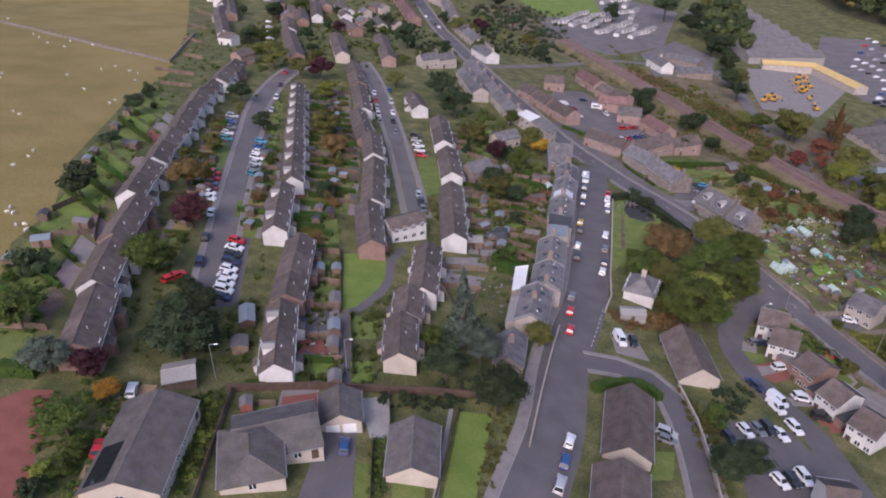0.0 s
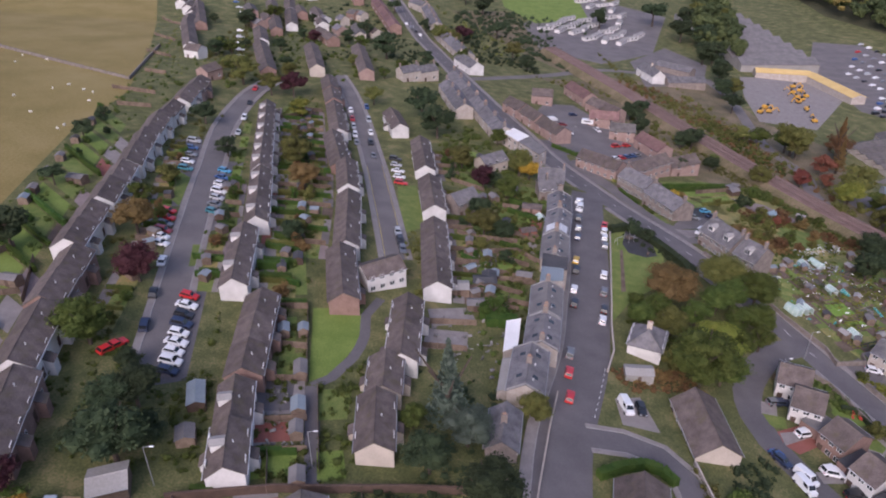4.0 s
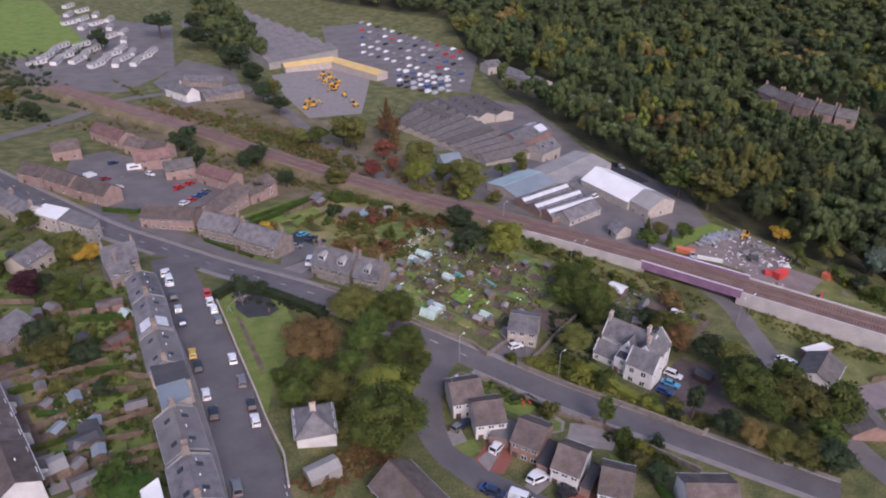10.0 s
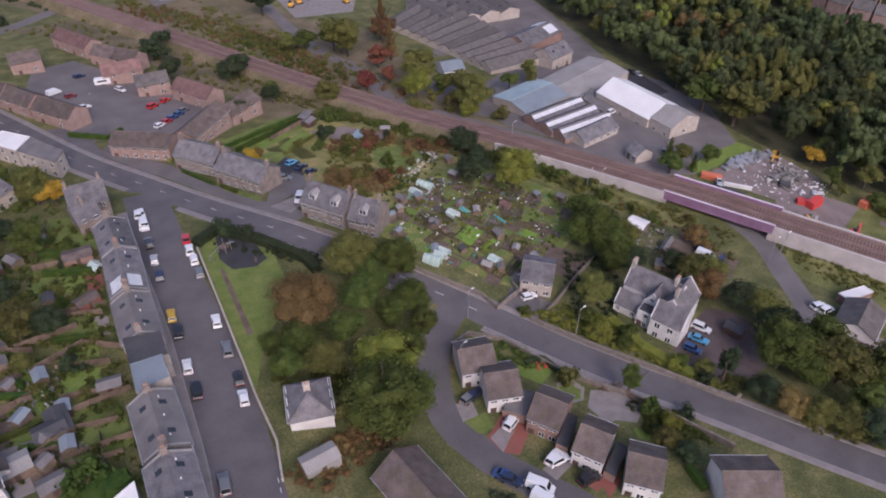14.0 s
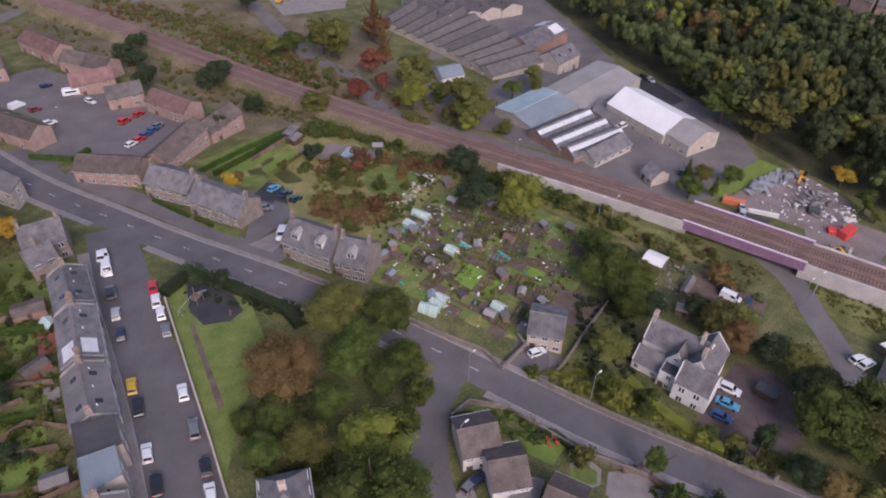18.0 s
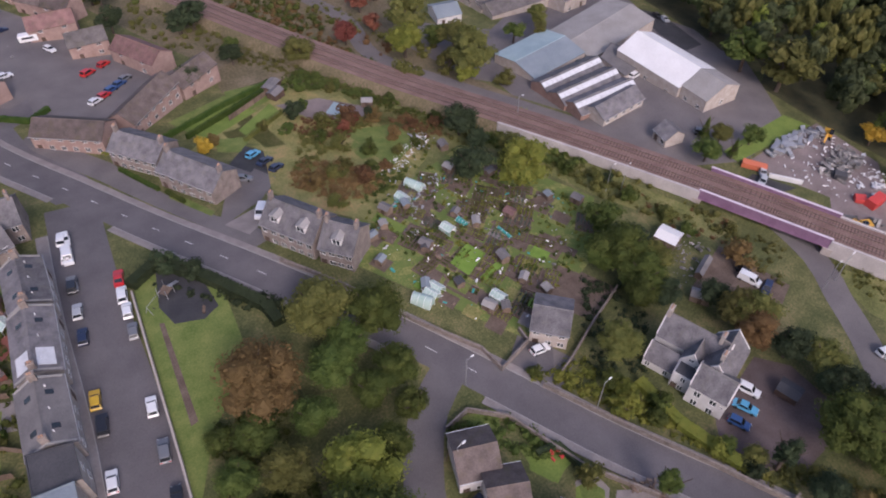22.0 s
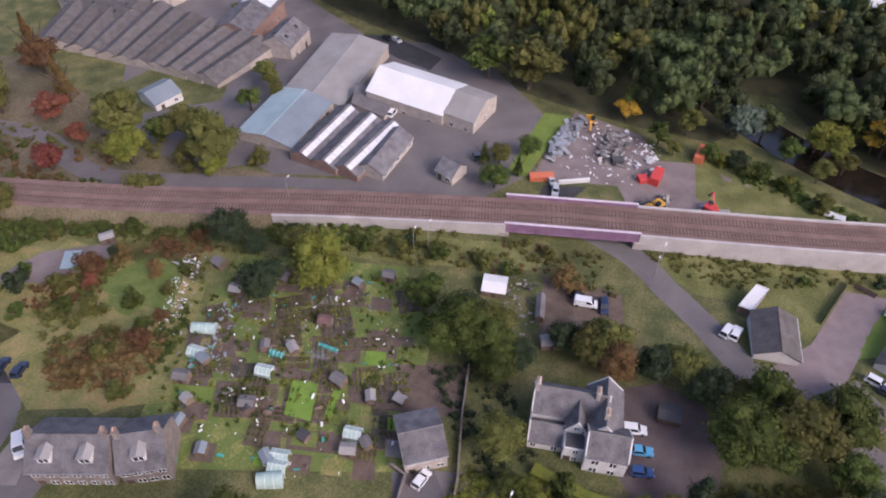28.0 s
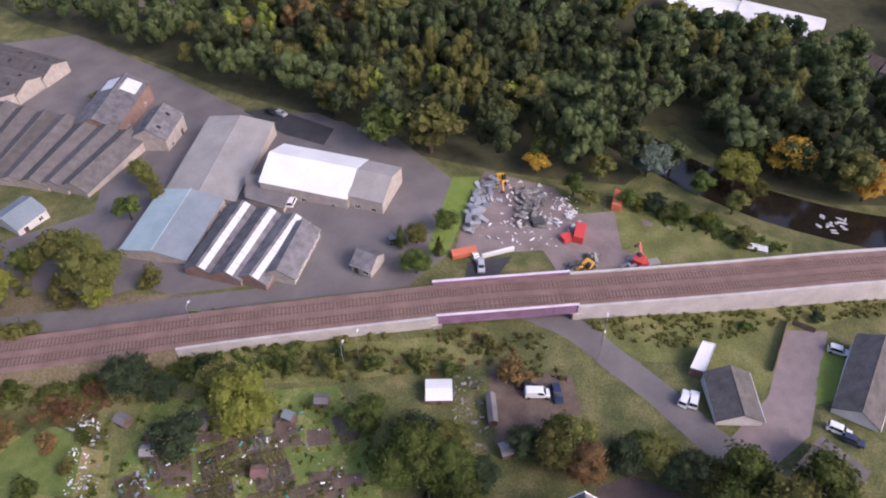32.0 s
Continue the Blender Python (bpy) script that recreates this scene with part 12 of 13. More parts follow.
container(200.8, 119.7, -21, 2.6, 2.4, 2.4, "machred", "bright red machine cab box", "container")
container(205.0, 136.7, -53, 2.6, 2.2, 1.4, "machred", "low red steel rubbish skip", "skip")
container(195.8, 152.0, -60, 8, 0.5, 1.4, "whitesheet", "long pale stack of boards", "board_stack")
container(202.6, 116.0, -63, 3, 2, 0.3, "concrete", "pale concrete slab", "slab")
container(213.6, 91.2, -97, 5, 2, 0.8, "whitesheet", "pale flat trailer on the grass", "trailer")
container(208.9, 144.2, -61, 3, 2, 1.8, "darkfelt", "dark open steel scrap bin", "skip")
excavator(223.9, 155.5, 200, "machyellow", "yellow tracked excavator at rest")
excavator(196.1, 131.4, 150, "machyellow", "yellow tracked excavator at rest")
excavator(201.3, 118.9, 20, "machred", "red tracked digger at rest")
excavator(219.9, 431.4, 0, "machyellow", "yellow tracked excavator at rest")
excavator(220.2, 423.8, 50, "machyellow", "yellow tracked excavator at rest")
excavator(218.6, 412.9, 100, "machyellow", "yellow tracked excavator at rest")
excavator(212.2, 410.3, 150, "machyellow", "yellow tracked excavator at rest")
excavator(208.6, 400.9, 200, "machyellow", "yellow tracked excavator at rest")
excavator(207.4, 388.2, 250, "machyellow", "yellow tracked excavator at rest")
excavator(183.3, 385.6, 300, "machyellow", "yellow tracked excavator at rest")
excavator(182.2, 378.6, 350, "machyellow", "yellow tracked excavator at rest")
excavator(176.3, 376.1, 400, "machyellow", "yellow tracked excavator at rest")
excavator(201.7, 368.2, 450, "machyellow", "yellow tracked excavator at rest")
excavator(213.8, 419.5, 500, "machyellow", "yellow tracked excavator at rest")
excavator(212.7, 405.8, 550, "machyellow", "yellow tracked excavator at rest")

# ---- trampolines, poles and play things ----

# ---- garden plots between the rows ----
def gardens(line, away, depth, seed):
    """Back gardens along a row: strips of lawn, soil or paving parted by hedges and fences, each with a bush or a shed."""
    rng = random.Random(seed)
    for (ax, ay), (bx, by) in zip(line, line[1:]):
        L = math.hypot(bx - ax, by - ay)
        ux, uy = (bx - ax) / L, (by - ay) / L
        nx, ny = uy * away, -ux * away
        n = max(1, round(L / 7.5))
        for i in range(n):
            s0, s1, cut = L * i / n + 0.4, L * (i + 1) / n - 0.4, rng.uniform(0.25, 0.45)
            at = lambda s, d: (ax + ux * s + nx * d, ay + uy * s + ny * d)
            k = rng.random()
            patch("lawn", [at(s0, depth * cut), at(s1, depth * cut), at(s1, depth), at(s0, depth)], M[("lawn2", "lawn2", "plotgrass", "soil", "brush")[int(k * 5)]], 0.075, "narrow back garden plot of a terrace house")
            patch("patio", [at(s0, 0.2), at(s1, 0.2), at(s1, depth * cut), at(s0, depth * cut)], M[("paving", "soil", "pinkpave", "asphalt2")[rng.randrange(4)]], 0.078, "paved yard behind a terrace house")
            if rng.random() < 0.7:
                hedge([at(s1 + 0.4, 0.8), at(s1 + 0.4, depth)], rng.uniform(1.0, 1.9), rng.uniform(0.7, 1.3), rng.choice(("hedge", "green", "olive")), seed=i + seed)
            else:
                run_wall("fence", [at(s1 + 0.4, 0.8), at(s1 + 0.4, depth)], 1.5, 0.08, M["wood"], "weathered timber garden fence", "fence", "")
            q = at((s0 + s1) / 2 + rng.uniform(-1.5, 1.5), depth * rng.uniform(0.6, 0.95))
            if rng.random() < 0.4:
                shed(*q, rng.uniform(0, 180), rng.uniform(2.0, 3.0), 2.0, 1.9, 2.3, "wood", rng.choice(("felt", "darkfelt", "greysheet")), "timber garden shed with a low pitched roof", door=False)
            else:
                tree(*q, rng.uniform(1.0, 2.3), rng.uniform(2.0, 4.6), rng.choice(("green", "olive", "dark", "hedge", "rust")), "bush", "in a back garden")


gardens([(-37.0, 150), (-40.2, 176), (-39.0, 181), (-44.5, 216)], 1, 8.5, 1)
gardens([(-45.5, 219), (-56.0, 288)], 1, 9.0, 2)
gardens([(-24.0, 172), (-26.0, 204), (-29.5, 234)], -1, 7.5, 3)
gardens([(-31.5, 236), (-41.0, 302)], -1, 8.0, 4)
gardens([(6.4, 159), (6.0, 193), (4.8, 227)], 1, 8.0, 5)
gardens([(3.6, 238), (1.6, 268)], 1, 8.5, 6)
gardens([(-45.0, 152), (-48.0, 176), (-46.8, 182), (-52.2, 214)], -1, 5.0, 7)
gardens([(-66.6, 134), (-70.2, 178), (-76.5, 206), (-82.0, 236)], 1, 6.0, 8)


# ---- garden plots behind the terraces ----
hedge([(-76.2, 108.7), (-90.2, 117.8)], 1.6, 0.9)
patch("lawn", [(-78.7, 111.5), (-79.9, 119.8), (-91.0, 127.5), (-89.6, 118.6)], M["lawn2"], 0.06, "garden lawn behind a terrace house")
patch("patio", [(-74.3, 108.4), (-75.5, 116.9), (-79.3, 119.5), (-78.0, 110.8)], M["soil"], 0.065, "paved yard behind a terrace house")
shed(-90.8, 126.0, 99, 2.5, 2.2, 1.9, 2.4, "wood", "greysheet", "timber garden shed with a low pitched roof")
tree(-88.1, 120.5, 1.7, 2.0, "hedge", "bush", "in a back garden")
hedge([(-77.8, 119.5), (-92.1, 129.6)], 1.3, 0.9)
patch("lawn", [(-81.2, 123.1), (-82.5, 131.5), (-92.9, 139.3), (-91.5, 130.4)], M["lawn2"], 0.06, "garden lawn behind a terrace house")
patch("patio", [(-75.8, 119.1), (-77.1, 127.6), (-81.8, 131.1), (-80.5, 122.4)], M["pinkpave"], 0.065, "paved yard behind a terrace house")
hedge([(-79.4, 130.3), (-94.1, 141.4)], 1.3, 0.9)
patch("lawn", [(-83.2, 134.3), (-84.4, 142.7), (-94.8, 151.0), (-93.4, 142.1)], M["lawn"], 0.06, "garden lawn behind a terrace house")
patch("patio", [(-77.4, 129.7), (-78.7, 138.3), (-83.7, 142.3), (-82.4, 133.5)], M["paving"], 0.065, "paved yard behind a terrace house")
shed(-94.3, 147.7, 99, 2.8, 2.2, 1.9, 2.4, "wood", "darkfelt", "timber garden shed with a low pitched roof")
patch("lawn", [(-84.5, 145.1), (-85.8, 153.4), (-96.7, 162.7), (-95.3, 153.8)], M["lawn"], 0.06, "garden lawn behind a terrace house")
patch("patio", [(-79.0, 140.4), (-80.2, 148.9), (-85.0, 153.0), (-83.7, 144.2)], M["pinkpave"], 0.065, "paved yard behind a terrace house")
hedge([(-82.7, 151.9), (-97.9, 164.9)], 1.6, 0.9)
patch("lawn", [(-85.1, 155.2), (-86.4, 163.5), (-98.6, 174.5), (-97.2, 165.5)], M["lawn"], 0.06, "garden lawn behind a terrace house")
shed(-98.1, 171.1, 99, 3.0, 2.2, 1.9, 2.4, "darkwood", "darkfelt", "timber garden shed with a low pitched roof")
hedge([(-84.3, 162.7), (-99.8, 176.7)], 1.6, 0.9)
patch("lawn", [(-87.9, 167.1), (-89.2, 175.5), (-100.5, 186.2), (-99.1, 177.3)], M["lawn2"], 0.06, "garden lawn behind a terrace house")
patch("patio", [(-82.1, 161.7), (-83.3, 170.2), (-88.4, 175.0), (-87.1, 166.2)], M["soil"], 0.065, "paved yard behind a terrace house")
shed(-100.2, 184.1, 99, 2.6, 2.2, 1.9, 2.4, "wood", "greysheet", "timber garden shed with a low pitched roof")
tree(-94.4, 174.4, 1.5, 2.0, "hedge", "bush", "in a back garden")
hedge([(-85.9, 173.5), (-101.7, 188.5)], 2, 0.9)
patch("lawn", [(-88.6, 177.3), (-89.9, 185.6), (-102.4, 197.9), (-101.0, 189.0)], M["lawn"], 0.06, "garden lawn behind a terrace house")
shed(-101.2, 190.6, 99, 3.1, 2.2, 1.9, 2.4, "darkwood", "felt", "timber garden shed with a low pitched roof")
patch("lawn", [(-90.9, 188.9), (-92.2, 197.2), (-104.3, 209.6), (-102.9, 200.7)], M["lawn2"], 0.06, "garden lawn behind a terrace house")
patch("patio", [(-85.2, 183.0), (-86.4, 191.5), (-91.4, 196.6), (-90.1, 187.9)], M["pinkpave"], 0.065, "paved yard behind a terrace house")
shed(-103.2, 202.7, 99, 3.1, 2.2, 1.9, 2.4, "wood", "felt", "timber garden shed with a low pitched roof")
patch("lawn", [(-91.8, 199.1), (-93.1, 207.4), (-106.2, 221.4), (-104.8, 212.5)], M["lawn2"], 0.06, "garden lawn behind a terrace house")
shed(-105.1, 214.9, 99, 2.9, 2.2, 1.9, 2.4, "wood", "felt", "timber garden shed with a low pitched roof")
hedge([(-90.7, 205.9), (-107.5, 223.9)], 2, 0.9)
patch("lawn", [(-95.3, 212.0), (-96.6, 220.4), (-108.1, 233.1), (-106.7, 224.2)], M["lawn"], 0.06, "garden lawn behind a terrace house")
patch("patio", [(-88.3, 204.3), (-89.6, 212.8), (-95.8, 219.7), (-94.4, 210.9)], M["redway"], 0.065, "paved yard behind a terrace house")
shed(-107.7, 230.6, 99, 2.5, 2.2, 1.9, 2.4, "wood", "darkfelt", "timber garden shed with a low pitched roof")
tree(-103.2, 222.5, 0.9, 1.7, "dark", "bush", "in a back garden")
patch("lawn", [(-97.2, 223.2), (-98.4, 231.7), (-110.0, 244.8), (-108.6, 235.9)], M["lawn"], 0.06, "garden lawn behind a terrace house")
patch("patio", [(-89.9, 215.0), (-91.1, 223.5), (-97.6, 230.9), (-96.3, 222.1)], M["paving"], 0.065, "paved yard behind a terrace house")
tree(-104.7, 231.7, 1.5, 2.4, "hedge", "bush", "in a back garden")
patch("lawn", [(-97.8, 233.1), (-99.0, 241.4), (-111.9, 256.6), (-110.5, 247.6)], M["lawn2"], 0.06, "garden lawn behind a terrace house")
patch("patio", [(-91.4, 225.6), (-92.7, 234.1), (-98.2, 240.6), (-96.8, 231.8)], M["paving"], 0.065, "paved yard behind a terrace house")
shed(-110.8, 249.8, 99, 3.1, 2.2, 1.9, 2.4, "wood", "darkfelt", "timber garden shed with a low pitched roof")
tree(-103.3, 242.3, 1.8, 2.5, "dark", "bush", "in a back garden")
patch("lawn", [(-99.7, 244.3), (-100.9, 252.7), (-113.8, 268.3), (-112.3, 259.4)], M["lawn2"], 0.06, "garden lawn behind a terrace house")
tree(-114.5, 266.6, 1.5, 2.7, "hedge", "bush", "in a back garden")
hedge([(-37.0, 161.1), (-28.5, 158.6)], 1.6, 0.9)
patch("lawn", [(-35.4, 162.2), (-37.0, 173.0), (-30.9, 172.1), (-29.3, 160.6)], M["lawn"], 0.06, "garden lawn behind a terrace house")
shed(-30.6, 169.7, 98, 3.2, 2.2, 1.9, 2.4, "darkwood", "darkfelt", "timber garden shed with a low pitched roof")
hedge([(-39.3, 175.0), (-30.7, 173.9)], 1.6, 0.9)
patch("lawn", [(-38.1, 176.5), (-39.8, 187.2), (-33.1, 187.4), (-31.5, 175.8)], M["lawn"], 0.06, "garden lawn behind a terrace house")
patch("patio", [(-40.8, 176.5), (-42.5, 187.4), (-40.3, 187.5), (-38.5, 176.3)], M["redway"], 0.065, "paved yard behind a terrace house")
shed(-32.2, 180.8, 98, 2.7, 2.2, 1.9, 2.4, "darkwood", "darkfelt", "timber garden shed with a low pitched roof")
hedge([(-41.5, 188.8), (-32.8, 189.2)], 1.6, 0.9)
patch("lawn", [(-39.8, 190.6), (-41.5, 201.4), (-35.2, 202.6), (-33.6, 191.0)], M["lawn2"], 0.06, "garden lawn behind a terrace house")
tree(-33.8, 190.2, 1.1, 2.0, "green", "bush", "in a back garden")
fence([(-44.2, 202.6), (-34.9, 204.5)], 1.5)
patch("lawn", [(-41.2, 205.0), (-42.9, 215.9), (-37.3, 217.8), (-35.7, 206.3)], M["lawn2"], 0.06, "garden lawn behind a terrace house")
patch("patio", [(-45.2, 203.8), (-47.0, 214.7), (-43.3, 216.0), (-41.6, 204.6)], M["redway"], 0.065, "paved yard behind a terrace house")
shed(-36.9, 215.0, 98, 2.7, 2.2, 1.9, 2.4, "darkwood", "felt", "timber garden shed with a low pitched roof")
patch("lawn", [(-44.6, 218.8), (-46.3, 229.5), (-39.4, 233.1), (-37.8, 221.5)], M["lawn"], 0.06, "garden lawn behind a terrace house")
hedge([(-48.1, 230.4), (-39.1, 235.2)], 1.3, 0.9)
patch("lawn", [(-46.6, 233.0), (-48.2, 243.8), (-41.6, 248.3), (-39.9, 236.7)], M["lawn"], 0.06, "garden lawn behind a terrace house")
patch("lawn", [(-49.4, 246.7), (-51.0, 257.4), (-43.7, 263.5), (-42.1, 251.9)], M["lawn2"], 0.06, "garden lawn behind a terrace house")
patch("patio", [(-51.8, 244.7), (-53.6, 255.6), (-51.5, 257.3), (-49.8, 246.1)], M["redway"], 0.065, "paved yard behind a terrace house")
shed(-42.8, 257.5, 98, 3.2, 2.2, 1.9, 2.4, "darkwood", "darkfelt", "timber garden shed with a low pitched roof")
tree(-42.7, 259.7, 1.5, 1.8, "green", "bush", "in a back garden")
patch("lawn", [(-50.1, 262.0), (-51.8, 272.9), (-45.8, 278.8), (-44.2, 267.2)], M["lawn"], 0.06, "garden lawn behind a terrace house")
shed(-45.4, 275.5, 98, 3.2, 2.2, 1.9, 2.4, "wood", "darkfelt", "timber garden shed with a low pitched roof")
hedge([(-54.7, 272.0), (-45.5, 281.2)], 2, 0.9)
patch("lawn", [(-52.1, 276.5), (-53.8, 287.4), (-47.9, 294.0), (-46.3, 282.4)], M["lawn2"], 0.06, "garden lawn behind a terrace house")
patch("patio", [(-56.3, 271.9), (-58.1, 282.9), (-54.3, 287.1), (-52.5, 275.7)], M["paving"], 0.065, "paved yard behind a terrace house")
fence([(-57.5, 285.2), (-47.6, 296.5)], 1.5)
patch("lawn", [(-55.5, 289.4), (-57.2, 300.1), (-50.1, 309.2), (-48.4, 297.6)], M["lawn2"], 0.06, "garden lawn behind a terrace house")
patch("patio", [(-58.5, 285.6), (-60.3, 296.5), (-57.7, 299.8), (-56.0, 288.5)], M["pinkpave"], 0.065, "paved yard behind a terrace house")
tree(-53.5, 298.8, 1.7, 1.9, "dark", "bush", "in a back garden")
hedge([(9.6, 168.8), (16.2, 165.5)], 1.3, 0.9)
patch("lawn", [(11.2, 169.7), (11.3, 180.3), (16.3, 177.5), (15.8, 167.3)], M["lawn"], 0.06, "garden lawn behind a terrace house")
hedge([(9.6, 182.9), (16.8, 178.8)], 1.3, 0.9)
patch("lawn", [(10.7, 184.0), (10.7, 194.6), (16.9, 190.9), (16.4, 180.7)], M["lawn"], 0.06, "garden lawn behind a terrace house")
shed(16.6, 183.4, 87, 3.1, 2.2, 1.9, 2.4, "wood", "greysheet", "timber garden shed with a low pitched roof")
tree(13.4, 183.2, 1.2, 2.4, "hedge", "bush", "in a back garden")
fence([(9.1, 197.2), (17.5, 192.2)], 1.5)
patch("lawn", [(11.2, 197.7), (11.3, 208.2), (17.5, 204.3), (17.0, 194.1)], M["lawn2"], 0.06, "garden lawn behind a terrace house")
patch("lawn", [(12.0, 211.1), (12.2, 221.6), (18.1, 217.7), (17.6, 207.5)], M["lawn"], 0.06, "garden lawn behind a terrace house")
tree(18.5, 208.9, 1.6, 2.6, "olive", "bush", "in a back garden")
fence([(9.0, 225.4), (18.7, 218.9)], 1.5)
patch("lawn", [(12.1, 225.0), (12.2, 235.5), (18.7, 231.0), (18.2, 220.9)], M["lawn2"], 0.06, "garden lawn behind a terrace house")
shed(18.3, 223.5, 87, 2.8, 2.2, 1.9, 2.4, "darkwood", "felt", "timber garden shed with a low pitched roof")
tree(18.6, 219.4, 1.3, 1.8, "hedge", "bush", "in a back garden")
fence([(8.9, 239.5), (19.4, 232.2)], 1.5)
patch("lawn", [(12.3, 238.8), (12.4, 249.4), (19.3, 244.4), (18.8, 234.3)], M["lawn2"], 0.06, "garden lawn behind a terrace house")
patch("patio", [(8.1, 241.6), (8.0, 252.9), (11.9, 250.0), (11.8, 238.9)], M["soil"], 0.065, "paved yard behind a terrace house")
shed(19.2, 242.3, 87, 3.1, 2.2, 1.9, 2.4, "darkwood", "darkfelt", "timber garden shed with a low pitched roof")
patch("lawn", [(11.6, 253.4), (11.6, 263.9), (19.9, 257.8), (19.4, 247.6)], M["lawn"], 0.06, "garden lawn behind a terrace house")
hedge([(9.5, 267.2), (20.6, 258.9)], 1.6, 0.9)
patch("lawn", [(12.9, 266.4), (13.0, 276.9), (20.4, 271.2), (20.0, 261.0)], M["lawn"], 0.06, "garden lawn behind a terrace house")
shed(20.1, 263.9, 87, 2.5, 2.2, 1.9, 2.4, "darkwood", "darkfelt", "timber garden shed with a low pitched roof")
tree(20.2, 264.4, 1.2, 2.3, "green", "bush", "in a back garden")
fence([(22.1, 159.2), (14.6, 161.1)], 1.5)
patch("lawn", [(20.9, 160.4), (22.2, 166.2), (16.4, 167.9), (15.2, 161.9)], M["lawn2"], 0.06, "garden lawn behind a terrace house")
shed(15.8, 164.8, 79, 2.8, 2.2, 1.9, 2.4, "wood", "greysheet", "timber garden shed with a low pitched roof")
tree(18.9, 162.1, 1.2, 1.8, "olive", "bush", "in a back garden")
fence([(23.9, 166.6), (16.2, 168.9)], 1.5)
patch("lawn", [(22.3, 168.1), (23.7, 173.8), (18.0, 175.7), (16.8, 169.8)], M["lawn2"], 0.06, "garden lawn behind a terrace house")
shed(17.5, 173.3, 79, 2.8, 2.2, 1.9, 2.4, "darkwood", "greysheet", "timber garden shed with a low pitched roof")
tree(21.4, 175.3, 1.5, 2.3, "olive", "bush", "in a back garden")
fence([(25.7, 174.1), (17.7, 176.8)], 1.5)
patch("lawn", [(24.2, 175.6), (25.5, 181.3), (19.5, 183.6), (18.3, 177.6)], M["lawn"], 0.06, "garden lawn behind a terrace house")
fence([(27.5, 181.5), (19.2, 184.7)], 1.5)
patch("lawn", [(26.1, 183.0), (27.5, 188.7), (21.1, 191.5), (19.9, 185.5)], M["lawn"], 0.06, "garden lawn behind a terrace house")
tree(23.4, 188.4, 1.7, 1.7, "green", "bush", "in a back garden")
hedge([(28.8, 189.1), (20.8, 192.6)], 1.6, 0.9)
patch("lawn", [(27.5, 190.7), (28.9, 196.4), (22.6, 199.3), (21.4, 193.4)], M["lawn2"], 0.06, "garden lawn behind a terrace house")
patch("patio", [(30.2, 189.4), (31.7, 195.3), (29.3, 196.4), (27.9, 190.4)], M["paving"], 0.065, "paved yard behind a terrace house")
fence([(31.1, 196.4), (22.3, 200.5)], 1.5)
patch("lawn", [(29.8, 198.0), (31.1, 203.7), (24.2, 207.2), (23.0, 201.2)], M["lawn2"], 0.06, "garden lawn behind a terrace house")
shed(23.9, 205.6, 79, 2.7, 2.2, 1.9, 2.4, "wood", "darkfelt", "timber garden shed with a low pitched roof")
tree(25.3, 203.5, 1.8, 2.4, "hedge", "bush", "in a back garden")
patch("lawn", [(30.7, 205.9), (32.1, 211.7), (25.7, 215.1), (24.5, 209.1)], M["lawn"], 0.06, "garden lawn behind a terrace house")
patch("patio", [(33.9, 204.1), (35.4, 210.1), (32.5, 211.6), (31.1, 205.5)], M["redway"], 0.065, "paved yard behind a terrace house")
tree(26.5, 207.5, 1.5, 2.8, "olive", "bush", "in a back garden")
hedge([(34.2, 211.5), (25.4, 216.3)], 1.6, 0.9)
patch("lawn", [(32.2, 213.6), (33.5, 219.4), (27.3, 222.9), (26.1, 217.0)], M["lawn2"], 0.06, "garden lawn behind a terrace house")
patch("patio", [(35.7, 211.5), (37.2, 217.4), (34.0, 219.3), (32.6, 213.3)], M["pinkpave"], 0.065, "paved yard behind a terrace house")
tree(29.3, 216.8, 0.8, 2.5, "dark", "bush", "in a back garden")
hedge([(36.0, 219.0), (26.9, 224.2)], 2, 0.9)
patch("lawn", [(34.8, 220.7), (36.2, 226.4), (28.8, 230.8), (27.6, 224.8)], M["lawn"], 0.06, "garden lawn behind a terrace house")
shed(28.5, 229.4, 79, 2.7, 2.2, 1.9, 2.4, "darkwood", "greysheet", "timber garden shed with a low pitched roof")
patch("lawn", [(35.8, 228.7), (37.1, 234.4), (30.4, 238.7), (29.2, 232.7)], M["lawn2"], 0.06, "garden lawn behind a terrace house")
patch("patio", [(39.4, 226.3), (40.9, 232.2), (37.6, 234.3), (36.2, 228.3)], M["soil"], 0.065, "paved yard behind a terrace house")
shed(29.7, 235.0, 79, 3.3, 2.2, 1.9, 2.4, "wood", "felt", "timber garden shed with a low pitched roof")
tree(29.3, 237.5, 1.1, 1.6, "olive", "bush", "in a back garden")
hedge([(-49.5, 184.5), (-53.0, 183.1)], 1.6, 0.9)
patch("lawn", [(-50.6, 186.0), (-52.4, 197.9), (-54.9, 196.9), (-53.1, 185.1)], M["lawn2"], 0.06, "garden lawn behind a terrace house")
shed(-53.4, 187.2, 99, 2.6, 2.2, 1.9, 2.4, "darkwood", "greysheet", "timber garden shed with a low pitched roof")
tree(-53.8, 189.1, 1.5, 2.0, "green", "bush", "in a back garden")
patch("lawn", [(-52.6, 201.8), (-54.3, 213.7), (-57.3, 212.4), (-55.5, 200.6)], M["lawn2"], 0.06, "garden lawn behind a terrace house")
patch("patio", [(-51.5, 201.9), (-53.4, 214.5), (-54.2, 214.1), (-52.3, 201.6)], M["redway"], 0.065, "paved yard behind a terrace house")
shed(-56.3, 206.4, 99, 2.9, 2.2, 1.9, 2.4, "wood", "felt", "timber garden shed with a low pitched roof")
